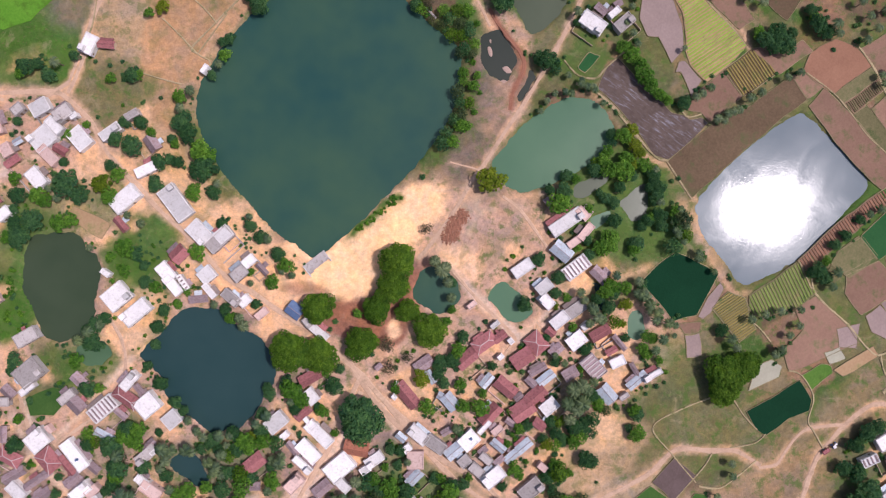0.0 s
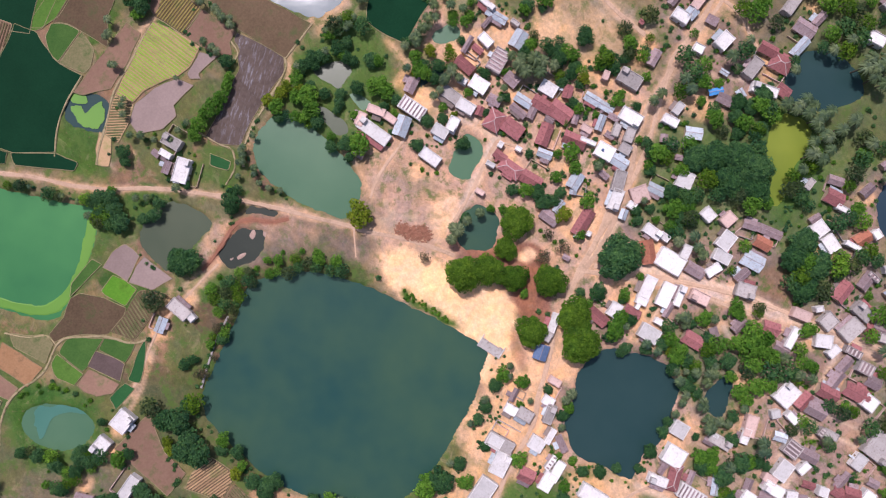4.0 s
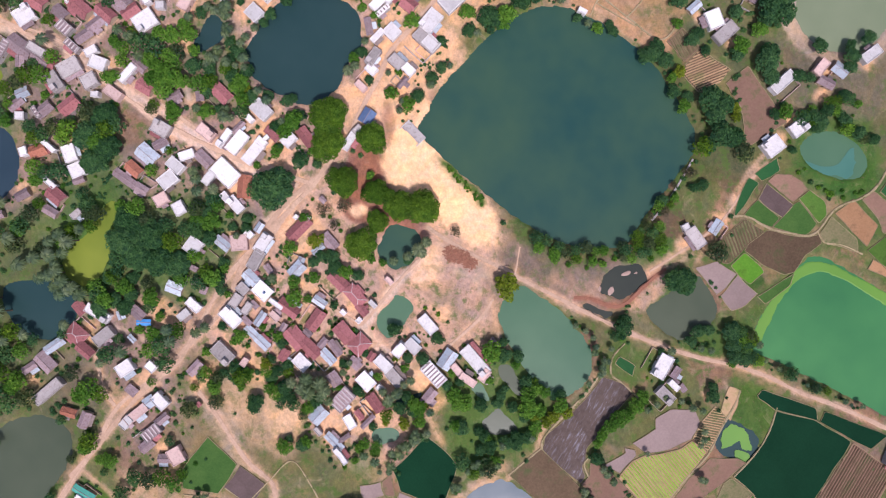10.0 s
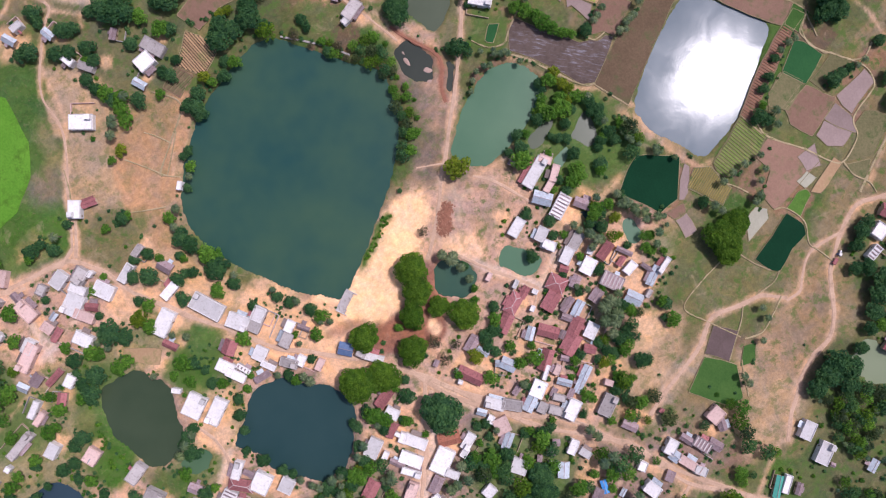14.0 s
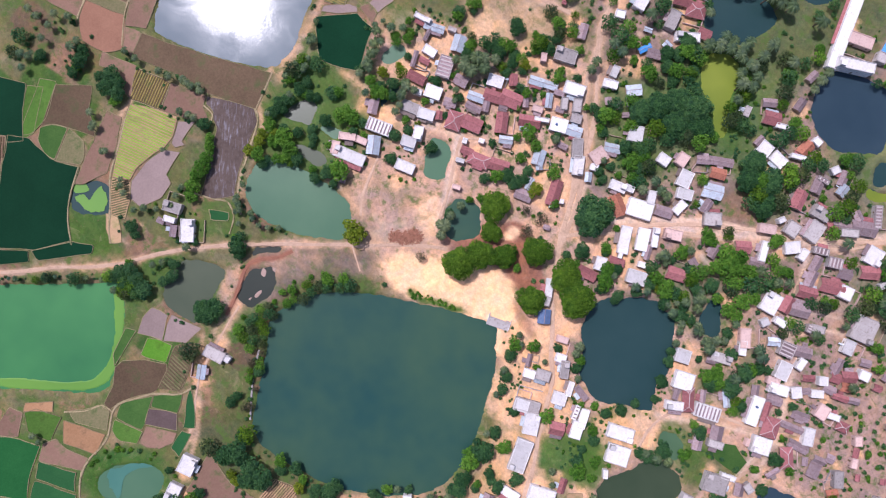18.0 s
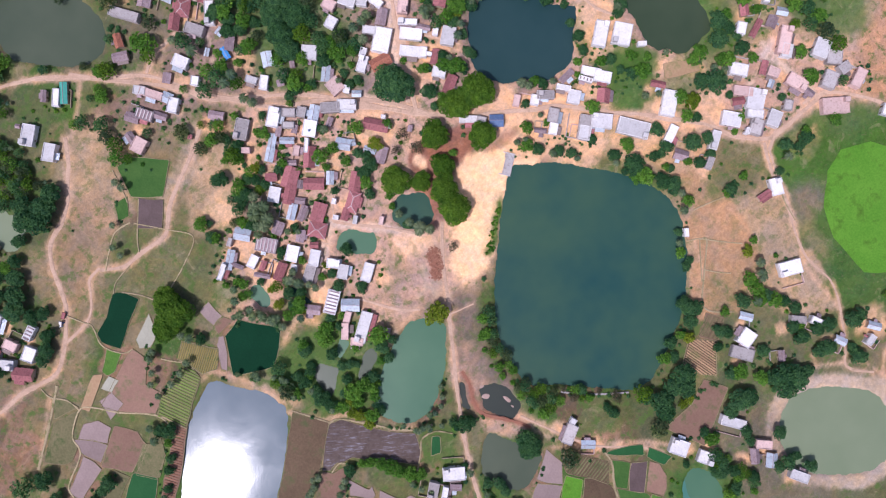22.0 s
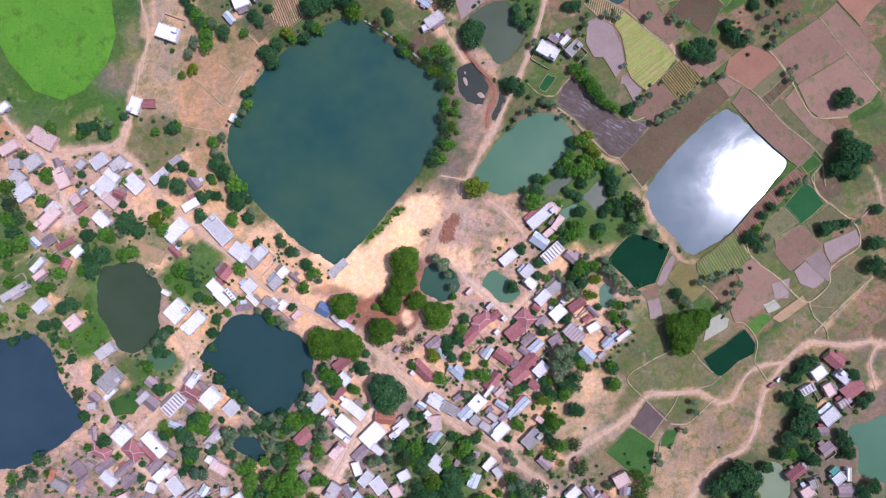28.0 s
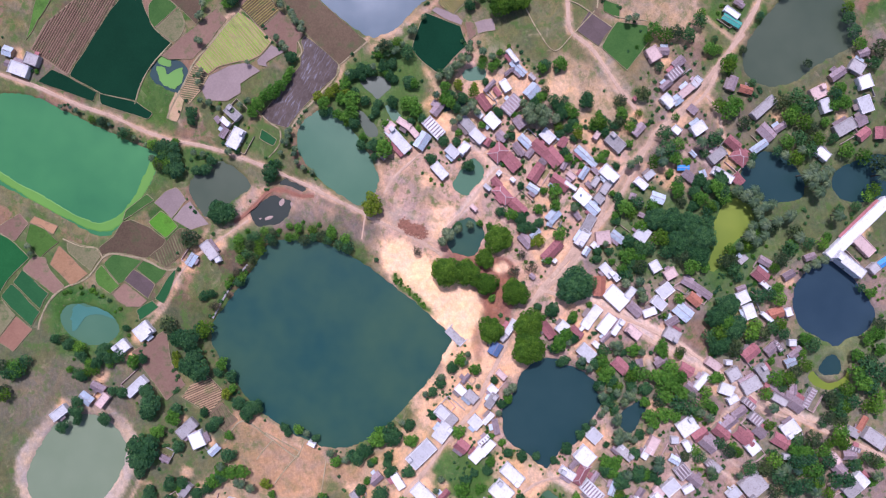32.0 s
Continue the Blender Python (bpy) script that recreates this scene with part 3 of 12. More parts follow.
def dyke(points, width, material):
    """A narrow earth ridge between plots."""
    line = rounded(points, 5, False)
    tagged(part("bund", ribbon(line, width, 0.3, 0.12, points[0][1], 1.0), material), "narrow pale earth bund between field plots", "bund", "field bunds", "structure")


FIELD_SEED = [0]


def field(outline, material, label, rows=0.0, angle=0.0, bund=0.5, between=""):
    """A plot a little above the ground, ringed by an earth bund; rows: the spacing of its raised beds."""
    FIELD_SEED[0] += 1
    pts = np.array(outline, float)
    c = pts.mean(0)
    f = thing("field", c[0], c[1], 0, 0, label, "field", "field plots", "structure")
    line = []
    for a, b in zip(pts, np.roll(pts, -1, 0)):
        k = max(2, int(np.linalg.norm(b - a) / 6))
        for s in range(k):
            q = a + (b - a) * s / k
            line.append(q - c + 0.25 * np.array((math.sin(q[1] * 0.6 + q[0]), math.cos(q[0] * 0.7))))
    line = np.array(line)
    bm = bmesh.new()
    z = 0.2 + 0.005 * (FIELD_SEED[0] % 30)
    face = bm.faces.new([bm.verts.new((p[0], p[1], z)) for p in line])
    if face.calc_area() and face.normal.z < 0:
        face.normal_flip()
    bmesh.ops.triangulate(bm, faces=bm.faces[:])
    bm.normal_update()
    for g in bm.faces:
        if g.normal.z < 0:
            g.normal_flip()
    part("crop", bm, between or material, f)
    if bund:
        closed = np.concatenate([line, line[:1]])
        part("bund", ribbon(closed, bund * 1.1, z + 0.02, 0.07, FIELD_SEED[0]), "f_bund", f, "low earth bund")
    if rows:
        ca, sa = math.cos(radians(angle)), math.sin(radians(angle))
        uv = np.stack([line[:, 0] * ca + line[:, 1] * sa, -line[:, 0] * sa + line[:, 1] * ca], 1)
        v = uv[:, 1].min() + rows
        while v < uv[:, 1].max() - rows * 0.6:
            cuts = []
            for a, b in zip(uv, np.roll(uv, -1, 0)):
                if (a[1] - v) * (b[1] - v) < 0:
                    cuts.append(a[0] + (b[0] - a[0]) * (v - a[1]) / (b[1] - a[1]))
            cuts.sort()
            for u0, u1 in zip(cuts[::2], cuts[1::2]):
                if u1 - u0 > 2:
                    k = max(2, int((u1 - u0) / 5))
                    bed = np.array([(ca * u - sa * v, sa * u + ca * v) for u in np.linspace(u0 + 0.6, u1 - 0.6, k + 1)])
                    part("bed", ribbon(bed, rows * 0.7, z + 0.1, 0.2, v), material, f)
            v += rows
    return f

# ---- houses ----
WALLS = {"w": "whitewash", "g": "concrete", "p": "pink", "t": "plaster", "c": "plaster", "m": "plaster", "h": "plaster", "b": "plaster", "s": "whitewash", "u": "plaster", "n": "plaster", "k": "whitewash", "o": "plaster", "r": "concrete"}
ROOFS = {"t": "tin", "c": "rust", "m": "tile", "h": "tile", "b": "thatch", "u": "bluetarp", "n": "green_tin", "k": "bluesheet", "o": "newtile", "r": "rust"}
SAID = {
    "w": "whitewashed concrete house with a flat parapet roof", "g": "grey weathered concrete house with a flat roof", "p": "pink lime-washed house with a flat roof",
    "t": "mud-plastered house with a pale blue tin roof", "c": "mud-plastered house with a rusty grey tin roof", "m": "mud house with a maroon clay tile roof",
    "h": "mud house with a hipped maroon tile roof and white ridges", "b": "low mud hut with a dark thatch roof", "s": "white house whose flat roof carries raised ribs",
    "o": "mud house with an orange clay tile roof", "r": "grey house whose dark flat roof carries pale ribs",
    "u": "low hut roofed with a bright blue tarpaulin", "n": "mud house with a green painted tin roof", "k": "roadside shelter under a dark blue sheet roof",
}


def slab_roof(w, d, z, eave, rise, thick=0.1):
    """Two sloping slabs that meet on a ridge along x."""
    hw, hd = w / 2 + eave, d / 2 + eave
    out = []
    for s in (-1, 1):
        low, top = z - rise * eave / (d / 2), z + rise
        v = [(-hw, s * hd, low), (hw, s * hd, low), (hw, 0, top), (-hw, 0, top)]
        v += [(x, y, zz + thick) for x, y, zz in v]
        f = [(0, 1, 2, 3), (4, 5, 6, 7), (0, 1, 5, 4), (1, 2, 6, 5), (2, 3, 7, 6), (3, 0, 4, 7)]
        out.append((v, f if s < 0 else [q[::-1] for q in f]))
    return out


def hip_roof(w, d, z, eave, rise):
    hw, hd, r = w / 2 + eave, d / 2 + eave, max(0.2, (w - d) / 2)
    v = [(-hw, -hd, z), (hw, -hd, z), (hw, hd, z), (-hw, hd, z), (-r, 0, z + rise), (r, 0, z + rise)]
    v += [(x, y, zz - 0.12) for x, y, zz in v[:4]]
    return v, [(0, 1, 5, 4), (1, 2, 5), (2, 3, 4, 5), (3, 0, 4), (0, 6, 7, 1), (1, 7, 8, 2), (2, 8, 9, 3), (3, 9, 6, 0), (9, 8, 7, 6)]


def bar(a, b, r):
    """A square rod from a to b."""
    a, b = Vector(a), Vector(b)
    q = (b - a).to_track_quat("Z", "Y")
    n = (b - a).length
    v, f = box(-r, -r, 0, r, r, n)
    return [tuple(a + q @ Vector(p)) for p in v], f


def openings(h, w, d, seed):
    """A plank door and shuttered windows, set into the long walls."""
    rnd = random.Random(seed)
    u = rnd.uniform(-0.25, 0.25) * w
    part("door", box(u - 0.5, -d / 2 - 0.05, 0, u + 0.5, -d / 2 + 0.08, 2.0), "timber", h, "dark plank door")
    for k, s in ((-0.36 if u > 0 else 0.36, -1), (0.2, 1)):
        if abs(k * w - u) > 1.3 or s > 0:
            y = s * d / 2
            part("window", box(k * w - 0.4, min(y - s * 0.06, y + s * 0.05), 1.0, k * w + 0.4, max(y - s * 0.06, y + s * 0.05), 1.9), "timber", h, "wooden shuttered window")


HOUSES = [0]
NAMED = {"w": "flat_roof_house", "g": "concrete_house", "p": "pink_house", "s": "ribbed_roof_house", "t": "tin_roof_house", "c": "tin_roof_house", "n": "tin_roof_house", "m": "tile_roof_house",
         "h": "tile_roof_house", "b": "thatched_hut", "u": "tarpaulin_hut", "o": "tile_roof_house", "r": "ribbed_roof_house", "k": "roadside_shelter"}


def house(x, y, w, d, rot, kind, z=0.0, extra=""):
    """w along the ridge or the longer side. extra: t a water tank, s a stair head."""
    HOUSES[0] += 1
    seed = HOUSES[0]
    rnd = random.Random(seed)
    if d > w:
        w, d, rot = d, w, rot + 90
    h = thing(NAMED[kind], x, y, z, rot, SAID[kind], "house", "village houses")
    flat = kind in "wgpsr"
    inset = 0.3 if flat else 0.7
    w, d = max(1.8, w - inset), max(1.5, d - inset)
    tall = (2.9 if flat else 2.3) + rnd.uniform(-0.2, 0.3)
    if flat and w > 11 and kind == "w" and rnd.random() < 0.15:
        tall += 2.6
    if flat:
        part("wall", box(-w / 2, -d / 2, -0.4, w / 2, d / 2, tall), WALLS[kind], h)
        roof = part("roof", box(-w / 2 - 0.15, -d / 2 - 0.15, tall, w / 2 + 0.15, d / 2 + 0.15, tall + 0.15), "rust" if kind == "r" else WALLS[kind], h)
        e, t = tall + 0.153, 0.22
        rim = joined(box(-w / 2, -d / 2, e, w / 2, -d / 2 + t, e + 0.4), box(-w / 2, d / 2 - t, e, w / 2, d / 2, e + 0.4),
                     box(-w / 2, -d / 2 + t, e, -w / 2 + t, d / 2 - t, e + 0.4), box(w / 2 - t, -d / 2 + t, e, w / 2, d / 2 - t, e + 0.4))
        part("parapet", rim, WALLS[kind], roof, "low roof parapet")
        if kind in "sr":
            n = max(3, int(w / 1.6))
            for i in range(n):
                u = -w / 2 + w * (i + 0.5) / n
                part("roof_rib", box(u - 0.3, -d / 2 + 0.5, e, u + 0.3, d / 2 - 0.5, e + 0.35), "rust" if kind == "s" else "cap", roof, "dark raised roof rib" if kind == "s" else "pale raised roof rib")
        if "s" in extra or (w > 8 and rnd.random() < 0.3 and kind not in "sr"):
            sx, sy = rnd.choice((-1, 1)) * (w / 2 - 1.7), rnd.choice((-1, 1)) * (d / 2 - 1.6)
            part("stair_head", soft_box(sx - 1.3, sy - 1.2, e, sx + 1.3, sy + 1.2, e + 2.1, 0.06), WALLS[kind], h, "small stair room on the roof")
        if "t" in extra:
            bm = bmesh.new()
            bmesh.ops.create_cone(bm, cap_ends=True, segments=14, radius1=0.62, radius2=0.5, depth=1.2, matrix=Matrix.Translation((0.15 * w, 0, e + 0.6)))
            part("water_tank", bm, "bluesheet", h, "dark plastic water tank")
    else:
        rise = d * (0.27 if kind in "mho" else 0.2)
        wall = box(-w / 2, -d / 2, -0.4, w / 2, d / 2, tall)
        if kind != "h":
            gab = [[(s * w / 2, -d / 2, tall), (s * w / 2, d / 2, tall), (s * w / 2, 0, tall + rise)] for s in (-1, 1)]
            wall = joined(wall, (gab[0], [(0, 1, 2)[::-1]]), (gab[1], [(0, 1, 2)]))
        part("wall", wall, WALLS[kind], h)
        eave = 0.35
        m = ROOFS[kind]
        if kind == "h":
            roof = part("roof", hip_roof(w, d, tall, eave, rise), m, h)
            r, hw, hd, zt = max(0.2, (w - d) / 2), w / 2 + eave, d / 2 + eave, tall + rise
            part("ridge_cap", bar((-r, 0, zt), (r, 0, zt), 0.12), "cap", roof, "white mortar ridge")
            for sx, sy in ((-1, -1), (1, -1), (1, 1), (-1, 1)):
                part("hip_cap", bar((sx * hw, sy * hd, tall), (sx * r, 0, zt), 0.1), "cap", roof, "white mortar hip")
        else:
            for piece in slab_roof(w, d, tall, eave, rise):
                part("roof_slope", piece, m, h)
            part("ridge_cap", bar((-w / 2 - eave, 0, tall + rise + 0.1), (w / 2 + eave, 0, tall + rise + 0.1), 0.1), m if kind in "mo" else "rust", h)
    if w > 4.5:
        openings(h, w, d, seed)
    else:
        part("door", box(-0.4, -d / 2 - 0.05, 0, 0.4, -d / 2 + 0.08, 1.8), "timber", h, "dark plank door")
    if w > 5 and rnd.random() < 0.6:
        u0, u1 = sorted((rnd.uniform(-0.5, 0.0) * w, rnd.uniform(0.05, 0.5) * w))
        out, m = rnd.uniform(1.4, 2.6), rnd.choice(("rust", "tin", "tile", "rust", "thatch"))
        y0, y1, zt = d / 2 + 0.03, d / 2 + out, min(tall, 2.3) - 0.1
        v = [(u0, y0, zt), (u1, y0, zt), (u1, y1, zt - 0.5), (u0, y1, zt - 0.5)]
        v += [(a, b, c + 0.08) for a, b, c in v]
        part("lean_to_roof", (v, box(0, 0, 0, 1, 1, 1)[1]), m, h, "sloping lean-to roof")
        for a in (u0 + 0.15, u1 - 0.15):
            part("post", box(a - 0.06, y1 - 0.2, -0.4, a + 0.06, y1 - 0.08, zt - 0.47), "timber", h)
    if w > 5 and rnd.random() < 0.42:
        s, ln = rnd.choice((-1, 1)), rnd.uniform(3, 6)
        yard = joined(box(s * w / 2 - 0.12, -d / 2 - ln, -0.4, s * w / 2 + 0.12, -d / 2 - 0.02, 1.3), box(-s * w / 2 if s > 0 else s * w / 2 + 0.13, -d / 2 - ln - 0.24, -0.4, s * w / 2 - 0.13 if s > 0 else -s * w / 2, -d / 2 - ln, 1.25))
        ca, sa = math.cos(radians(rot)), math.sin(radians(rot))
        far = [(x + ca * u - sa * v, y + sa * u + ca * v) for u in (-w / 2, 0, w / 2) for v in (-d / 2 - ln, -d / 2 - ln / 2)]
        if all(dry_land(*q, 1.0) and off_lane(*q, 0.8) for q in far):
            part("yard_wall", yard, rnd.choice(("plaster", "pink", "concrete")), h, "low courtyard wall")
    return h


# ---- trees ----


def leaves(centres, radii, per, size, rnd, flat=0.35):
    """Many small leaf sprays over the skins of clumps."""
    v, f = [], []
    for c, r in zip(centres, radii):
        n = max(6, int(per))
        d = rnd.normal(size=(n, 3))
        d[:, 2] = np.abs(d[:, 2]) * 0.9 - 0.25
        d /= np.linalg.norm(d, axis=1, keepdims=True)
        p = c + d * (r * rnd.uniform(0.72, 1.08, (n, 1))) * (1, 1, 0.75)
        for q, out in zip(p, d):
            up = out + rnd.normal(size=3) * flat + (0, 0, 0.7)
            up /= np.linalg.norm(up)
            a = np.cross(up, rnd.normal(size=3))
            a /= np.linalg.norm(a) + 1e-9
            b = np.cross(up, a)
            s = size * rnd.uniform(0.6, 1.25)
            k = len(v)
            v += [tuple(q - a * s), tuple(q - b * s * 0.55 + up * s * 0.15), tuple(q + a * s), tuple(q + b * s * 0.55 + up * s * 0.15)]
            f.append((k, k + 1, k + 2, k + 3))
    return v, f


def tapered(points, radii, sides=7):
    v, f = [], []
    for i, (p, r) in enumerate(zip(points, radii)):
        for k in range(sides):
            a = 2 * math.pi * k / sides
            v.append((p[0] + r * math.cos(a), p[1] + r * math.sin(a), p[2]))
        if i:
            for k in range(sides):
                a, b = (i - 1) * sides + k, (i - 1) * sides + (k + 1) % sides
                f.append((a, b, b + sides, a + sides))
    return v, f


def make_tree(name, radius, height, clumps, per, size, material, label, seed):
    """A broad tree: tapered trunk, limbs, and a crown of leaf clumps with gaps."""
    rnd = np.random.RandomState(seed)
    t = thing(name, 0, -900, 0, 0, label, "tree", "village trees")
    fork = height * 0.38
    wood = [tapered([(0, 0, -0.4), (0.05, 0.02, fork * 0.5), (0.1, -0.05, fork)], [radius * 0.075 + 0.08, radius * 0.055 + 0.06, radius * 0.045 + 0.04])]
    centres, radii = [], []
    for i in range(clumps):
        a = 2.399 * i + rnd.uniform(-0.3, 0.3)
        q = math.sqrt((i + 0.6) / clumps)
        lop = 1 + 0.13 * math.sin(2 * a + seed) + 0.1 * math.sin(3 * a + 2 * seed)
        rr = radius * 0.8 * q * lop
        top = height - (height - fork) * 0.55 * q ** 2.2 - radius * 0.22 + rnd.uniform(-0.12, 0.1) * radius
        centres.append((rr * math.cos(a), rr * math.sin(a), top))
        radii.append(radius * rnd.uniform(0.2, 0.33) * (1.0 if clumps > 8 else 1.5))
    for i in range(0, clumps, max(1, clumps // 6)):
        c = centres[i]
        wood.append(tapered([(0.1, -0.05, fork * 0.9), (c[0] * 0.55, c[1] * 0.55, (fork + c[2]) * 0.52), c], [radius * 0.035 + 0.03, radius * 0.022 + 0.02, 0.03], 5))
    part("trunk", joined(*wood), "bark", t)
    part("crown", leaves(np.array(centres), radii, per, size, rnd), material, t)
    return t


def make_palm(name, height, reach, fronds, label, seed, lean=0.6):
    rnd = random.Random(seed)
    t = thing(name, 0, -900, 0, 0, label, "palm", "palms")
    top = (lean, lean * 0.4, height)
    part("trunk", tapered([(0, 0, -0.4), (lean * 0.3, 0.1, height * 0.5), top], [0.26, 0.19, 0.16]), "bark", t)
    pieces = []
    for i in range(fronds):
        a = 2.399 * i
        up = rnd.uniform(-0.1, 0.75)
        v, f = [], []
        n = 5
        for k in range(n + 1):
            u = k / n
            along = reach * u * (1 - 0.12 * u)
            z = height + reach * (up * u - (0.55 + up * 0.7) * u * u)
            w = 0.3 * math.sin(math.pi * (0.12 + 0.86 * u)) * reach / 2.6
            cx, cy = top[0] + along * math.cos(a), top[1] + along * math.sin(a)
            sx, sy = -math.sin(a) * w, math.cos(a) * w
            v += [(cx - sx, cy - sy, z - w * 0.45), (cx, cy, z), (cx + sx, cy + sy, z - w * 0.45)]
            if k:
                b = 3 * (k - 1)
                f += [(b, b + 1, b + 4, b + 3), (b + 1, b + 2, b + 5, b + 4)]
        pieces.append((v, f))
    part("fronds", joined(*pieces), "leaf_palm", t, "drooping feather fronds")
    return t


KINDS = {
    "B": [make_tree("rain_tree", 7.0, 9.5, 60, 110, 0.45, "leaf_olive", "broad rain tree with an olive green crown", s) for s in (1, 2, 3)],
    "D": [make_tree("mango_tree", 5.0, 7.5, 34, 48, 0.5, "leaf_dark", "dense dark green mango tree", s) for s in (4, 5, 6, 7)],
    "M": [make_tree("mango_tree", 7.0, 9.0, 70, 80, 0.5, "leaf_dark", "broad dark green mango tree", s) for s in (16, 17)],
    "L": [make_tree("neem_tree", 3.6, 6.0, 20, 32, 0.5, "leaf_lime", "bright green leafy neem tree", s) for s in (8, 9, 10)],
    "Y": [make_tree("acacia_tree", 3.6, 6.0, 20, 32, 0.5, "leaf_yellow", "yellow-green feathery acacia tree", s) for s in (11, 12)],
    "T": [make_tree("bare_tree", 3.2, 5.5, 16, 18, 0.34, "leaf_dry", "thin grey-brown half-bare tree", s) for s in (18, 19)],
    "P": [make_palm("date_palm", 6.0, 2.9, 20, "date palm with grey-green feather fronds", s) for s in (20, 21, 22)],
    "C": [make_palm("coconut_palm", 9.0, 4.2, 24, "tall coconut palm with drooping fronds", s, 0.9) for s in (23, 24)],
}
RADIUS = {"B": 7.0, "M": 7.0, "D": 5.0, "L": 3.6, "Y": 3.6, "S": 1.7, "G": 1.7, "T": 3.2, "P": 2.9, "C": 4.2}
SHRUB = {k: [leaves(np.array([(0.95 * math.sqrt((i + 0.5) / 9) * math.cos(2.399 * i + s), 0.95 * math.sqrt((i + 0.5) / 9) * math.sin(2.399 * i + s), 1.15 - 0.5 * i / 9) for i in range(9)]),
                    [0.55 + 0.13 * math.sin(3 * i + s) for i in range(9)], 22, 0.32, np.random.RandomState(s)) for s in (13, 14, 15)] for k in "SG"}
FAR_CROWN = []
for s in (31, 32, 33):
    rs = np.random.RandomState(s)
    spots = np.array([(4.0 * math.sqrt((i + 0.5) / 18) * math.cos(2.399 * i), 4.0 * math.sqrt((i + 0.5) / 18) * math.sin(2.399 * i), 6.6 - 3.2 * (i / 18) ** 1.4 + rs.uniform(-0.5, 0.5)) for i in range(18)])
    stem = tapered([(0, 0, -0.4), (0, 0, 3.0), (0.2, 0, 5.5)], [0.45, 0.32, 0.15], 5)
    FAR_CROWN.append(joined(leaves(spots, rs.uniform(1.1, 1.6, 18), 22, 0.62, rs), stem))
USED = set()
TALLY = {}
BRUSH = {}
MOST = {"D": 300, "L": 220, "P": 150}


def heap(key, shape, x, y, s, spin):
    """Adds a copy of a shape to the joined mass of that name."""
    c, n = math.cos(spin) * s, math.sin(spin) * s
    v = np.array(shape[0])
    v = np.stack([x + c * v[:, 0] - n * v[:, 1], y + n * v[:, 0] + c * v[:, 1], v[:, 2] * s - 0.05], 1)
    BRUSH.setdefault(key, []).append((v, shape[1]))


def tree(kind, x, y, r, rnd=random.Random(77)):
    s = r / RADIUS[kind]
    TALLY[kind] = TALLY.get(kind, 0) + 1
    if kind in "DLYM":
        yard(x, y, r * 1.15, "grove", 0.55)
    if kind in SHRUB:
        return heap("undergrowth_dark" if kind == "S" else "undergrowth_bright", rnd.choice(SHRUB[kind]), x, y, s, rnd.uniform(0, 6))
    if kind in MOST and TALLY[kind] > MOST[kind] and kind == "P":
        fr = KINDS["P"][0].children
        fr = next(o for o in fr if o.name.startswith("fronds")).data
        return heap("far_palms", ([tuple(q.co) for q in fr.vertices], [tuple(q.vertices) for q in fr.polygons]), x, y, s, rnd.uniform(0, 6))
    if kind in MOST and TALLY[kind] > MOST[kind]:
        return heap(("far_mango_trees", "far_neem_trees", "far_mixed_trees", "far_grey_trees")[{"D": (0, 0, 1, 2, 3), "L": (1, 1, 2, 2, 3)}[kind][TALLY[kind] % 5]], rnd.choice(FAR_CROWN), x, y, r / 5.0, rnd.uniform(0, 6))
    base = rnd.choice(KINDS[kind])
    m = pose(x, y, -0.05, 0, 0, rnd.uniform(0, 360)) @ Matrix.Diagonal((s, s, s * rnd.uniform(0.9, 1.1), 1))
    if base in USED:
        t = copy_thing(base, m)
        t.matrix_basis = m
    else:
        USED.add(base)
        base.matrix_basis = m


def grow_brush():
    said = {"undergrowth_dark": ("low dark green undergrowth between houses and ponds", "undergrowth", "leaf_dark"),
            "undergrowth_bright": ("low bright green weeds and bushes on banks", "undergrowth", "leaf_lime"),
            "far_palms": ("date palms with grey-green fronds standing close together", "palms", "leaf_palm"),
            "far_mango_trees": ("dense dark green village trees standing close together", "trees", "leaf_dark"),
            "far_neem_trees": ("bright green leafy village trees standing close together", "trees", "leaf_lime"),
            "far_mixed_trees": ("olive green village trees standing close together", "trees", "leaf_olive"),
            "far_grey_trees": ("dull grey-green village trees standing close together", "trees", "leaf_dull")}
    for key, pieces in BRUSH.items():
        v = np.concatenate([p[0] for p in pieces])
        f, k = [], 0
        for pv, pf in pieces:
            f += [tuple(i + k for i in q) for q in pf]
            k += len(pv)
        label, category, material = said[key]
        tagged(part(key, (v.tolist(), f), material), label, category, "", "stuff")


def dry_land(x, y, gap=0.5):
    for line in PONDS:
        lo, hi = line.min(0), line.max(0)
        if lo[0] - 2 < x < hi[0] + 2 and lo[1] - 2 < y < hi[1] + 2 and signed(np.array([x]), np.array([y]), line)[0] < gap:
            return False
    return True


FOOTS = []
# ground whose trees stand one by one in the list below: belts add only undergrowth there
SURVEYED = [[(-197, 111), (-97, 111), (-94, 16), (-49, 3), (-1, 36), (4, 112), (114, 112), (101, 6), (101, -111), (-197, -111)],
            [(116, -131), (100, -266), (-175, -233), (-158, -97)],
            [(-230, 94), (-181, 90), (-189, 5), (-237, 9)],
            [(-214, -29), (-120, -38), (-128, -124), (-249, -112), (-246, -87)],
            [(138, 122), (252, 112), (228, -157), (67, -142), (69, -114), (119, -72)],
            [(-126, 93), (-171, 182), (-72, 231), (-26, 136), (-85, 103)],
            [(246, 20), (137, -53), (121, -29), (133, -17), (99, 35), (83, 28), (31, 107), (52, 138), (74, 135), (120, 138), (151, 162)],
            [(-95, -140), (-160, -183), (-224, -85), (-159, -43)],
            [(-160, -29), (-231, -76), (-269, -18), (-198, 29)]]
SURVEYED = [np.array(z, float) for z in SURVEYED]


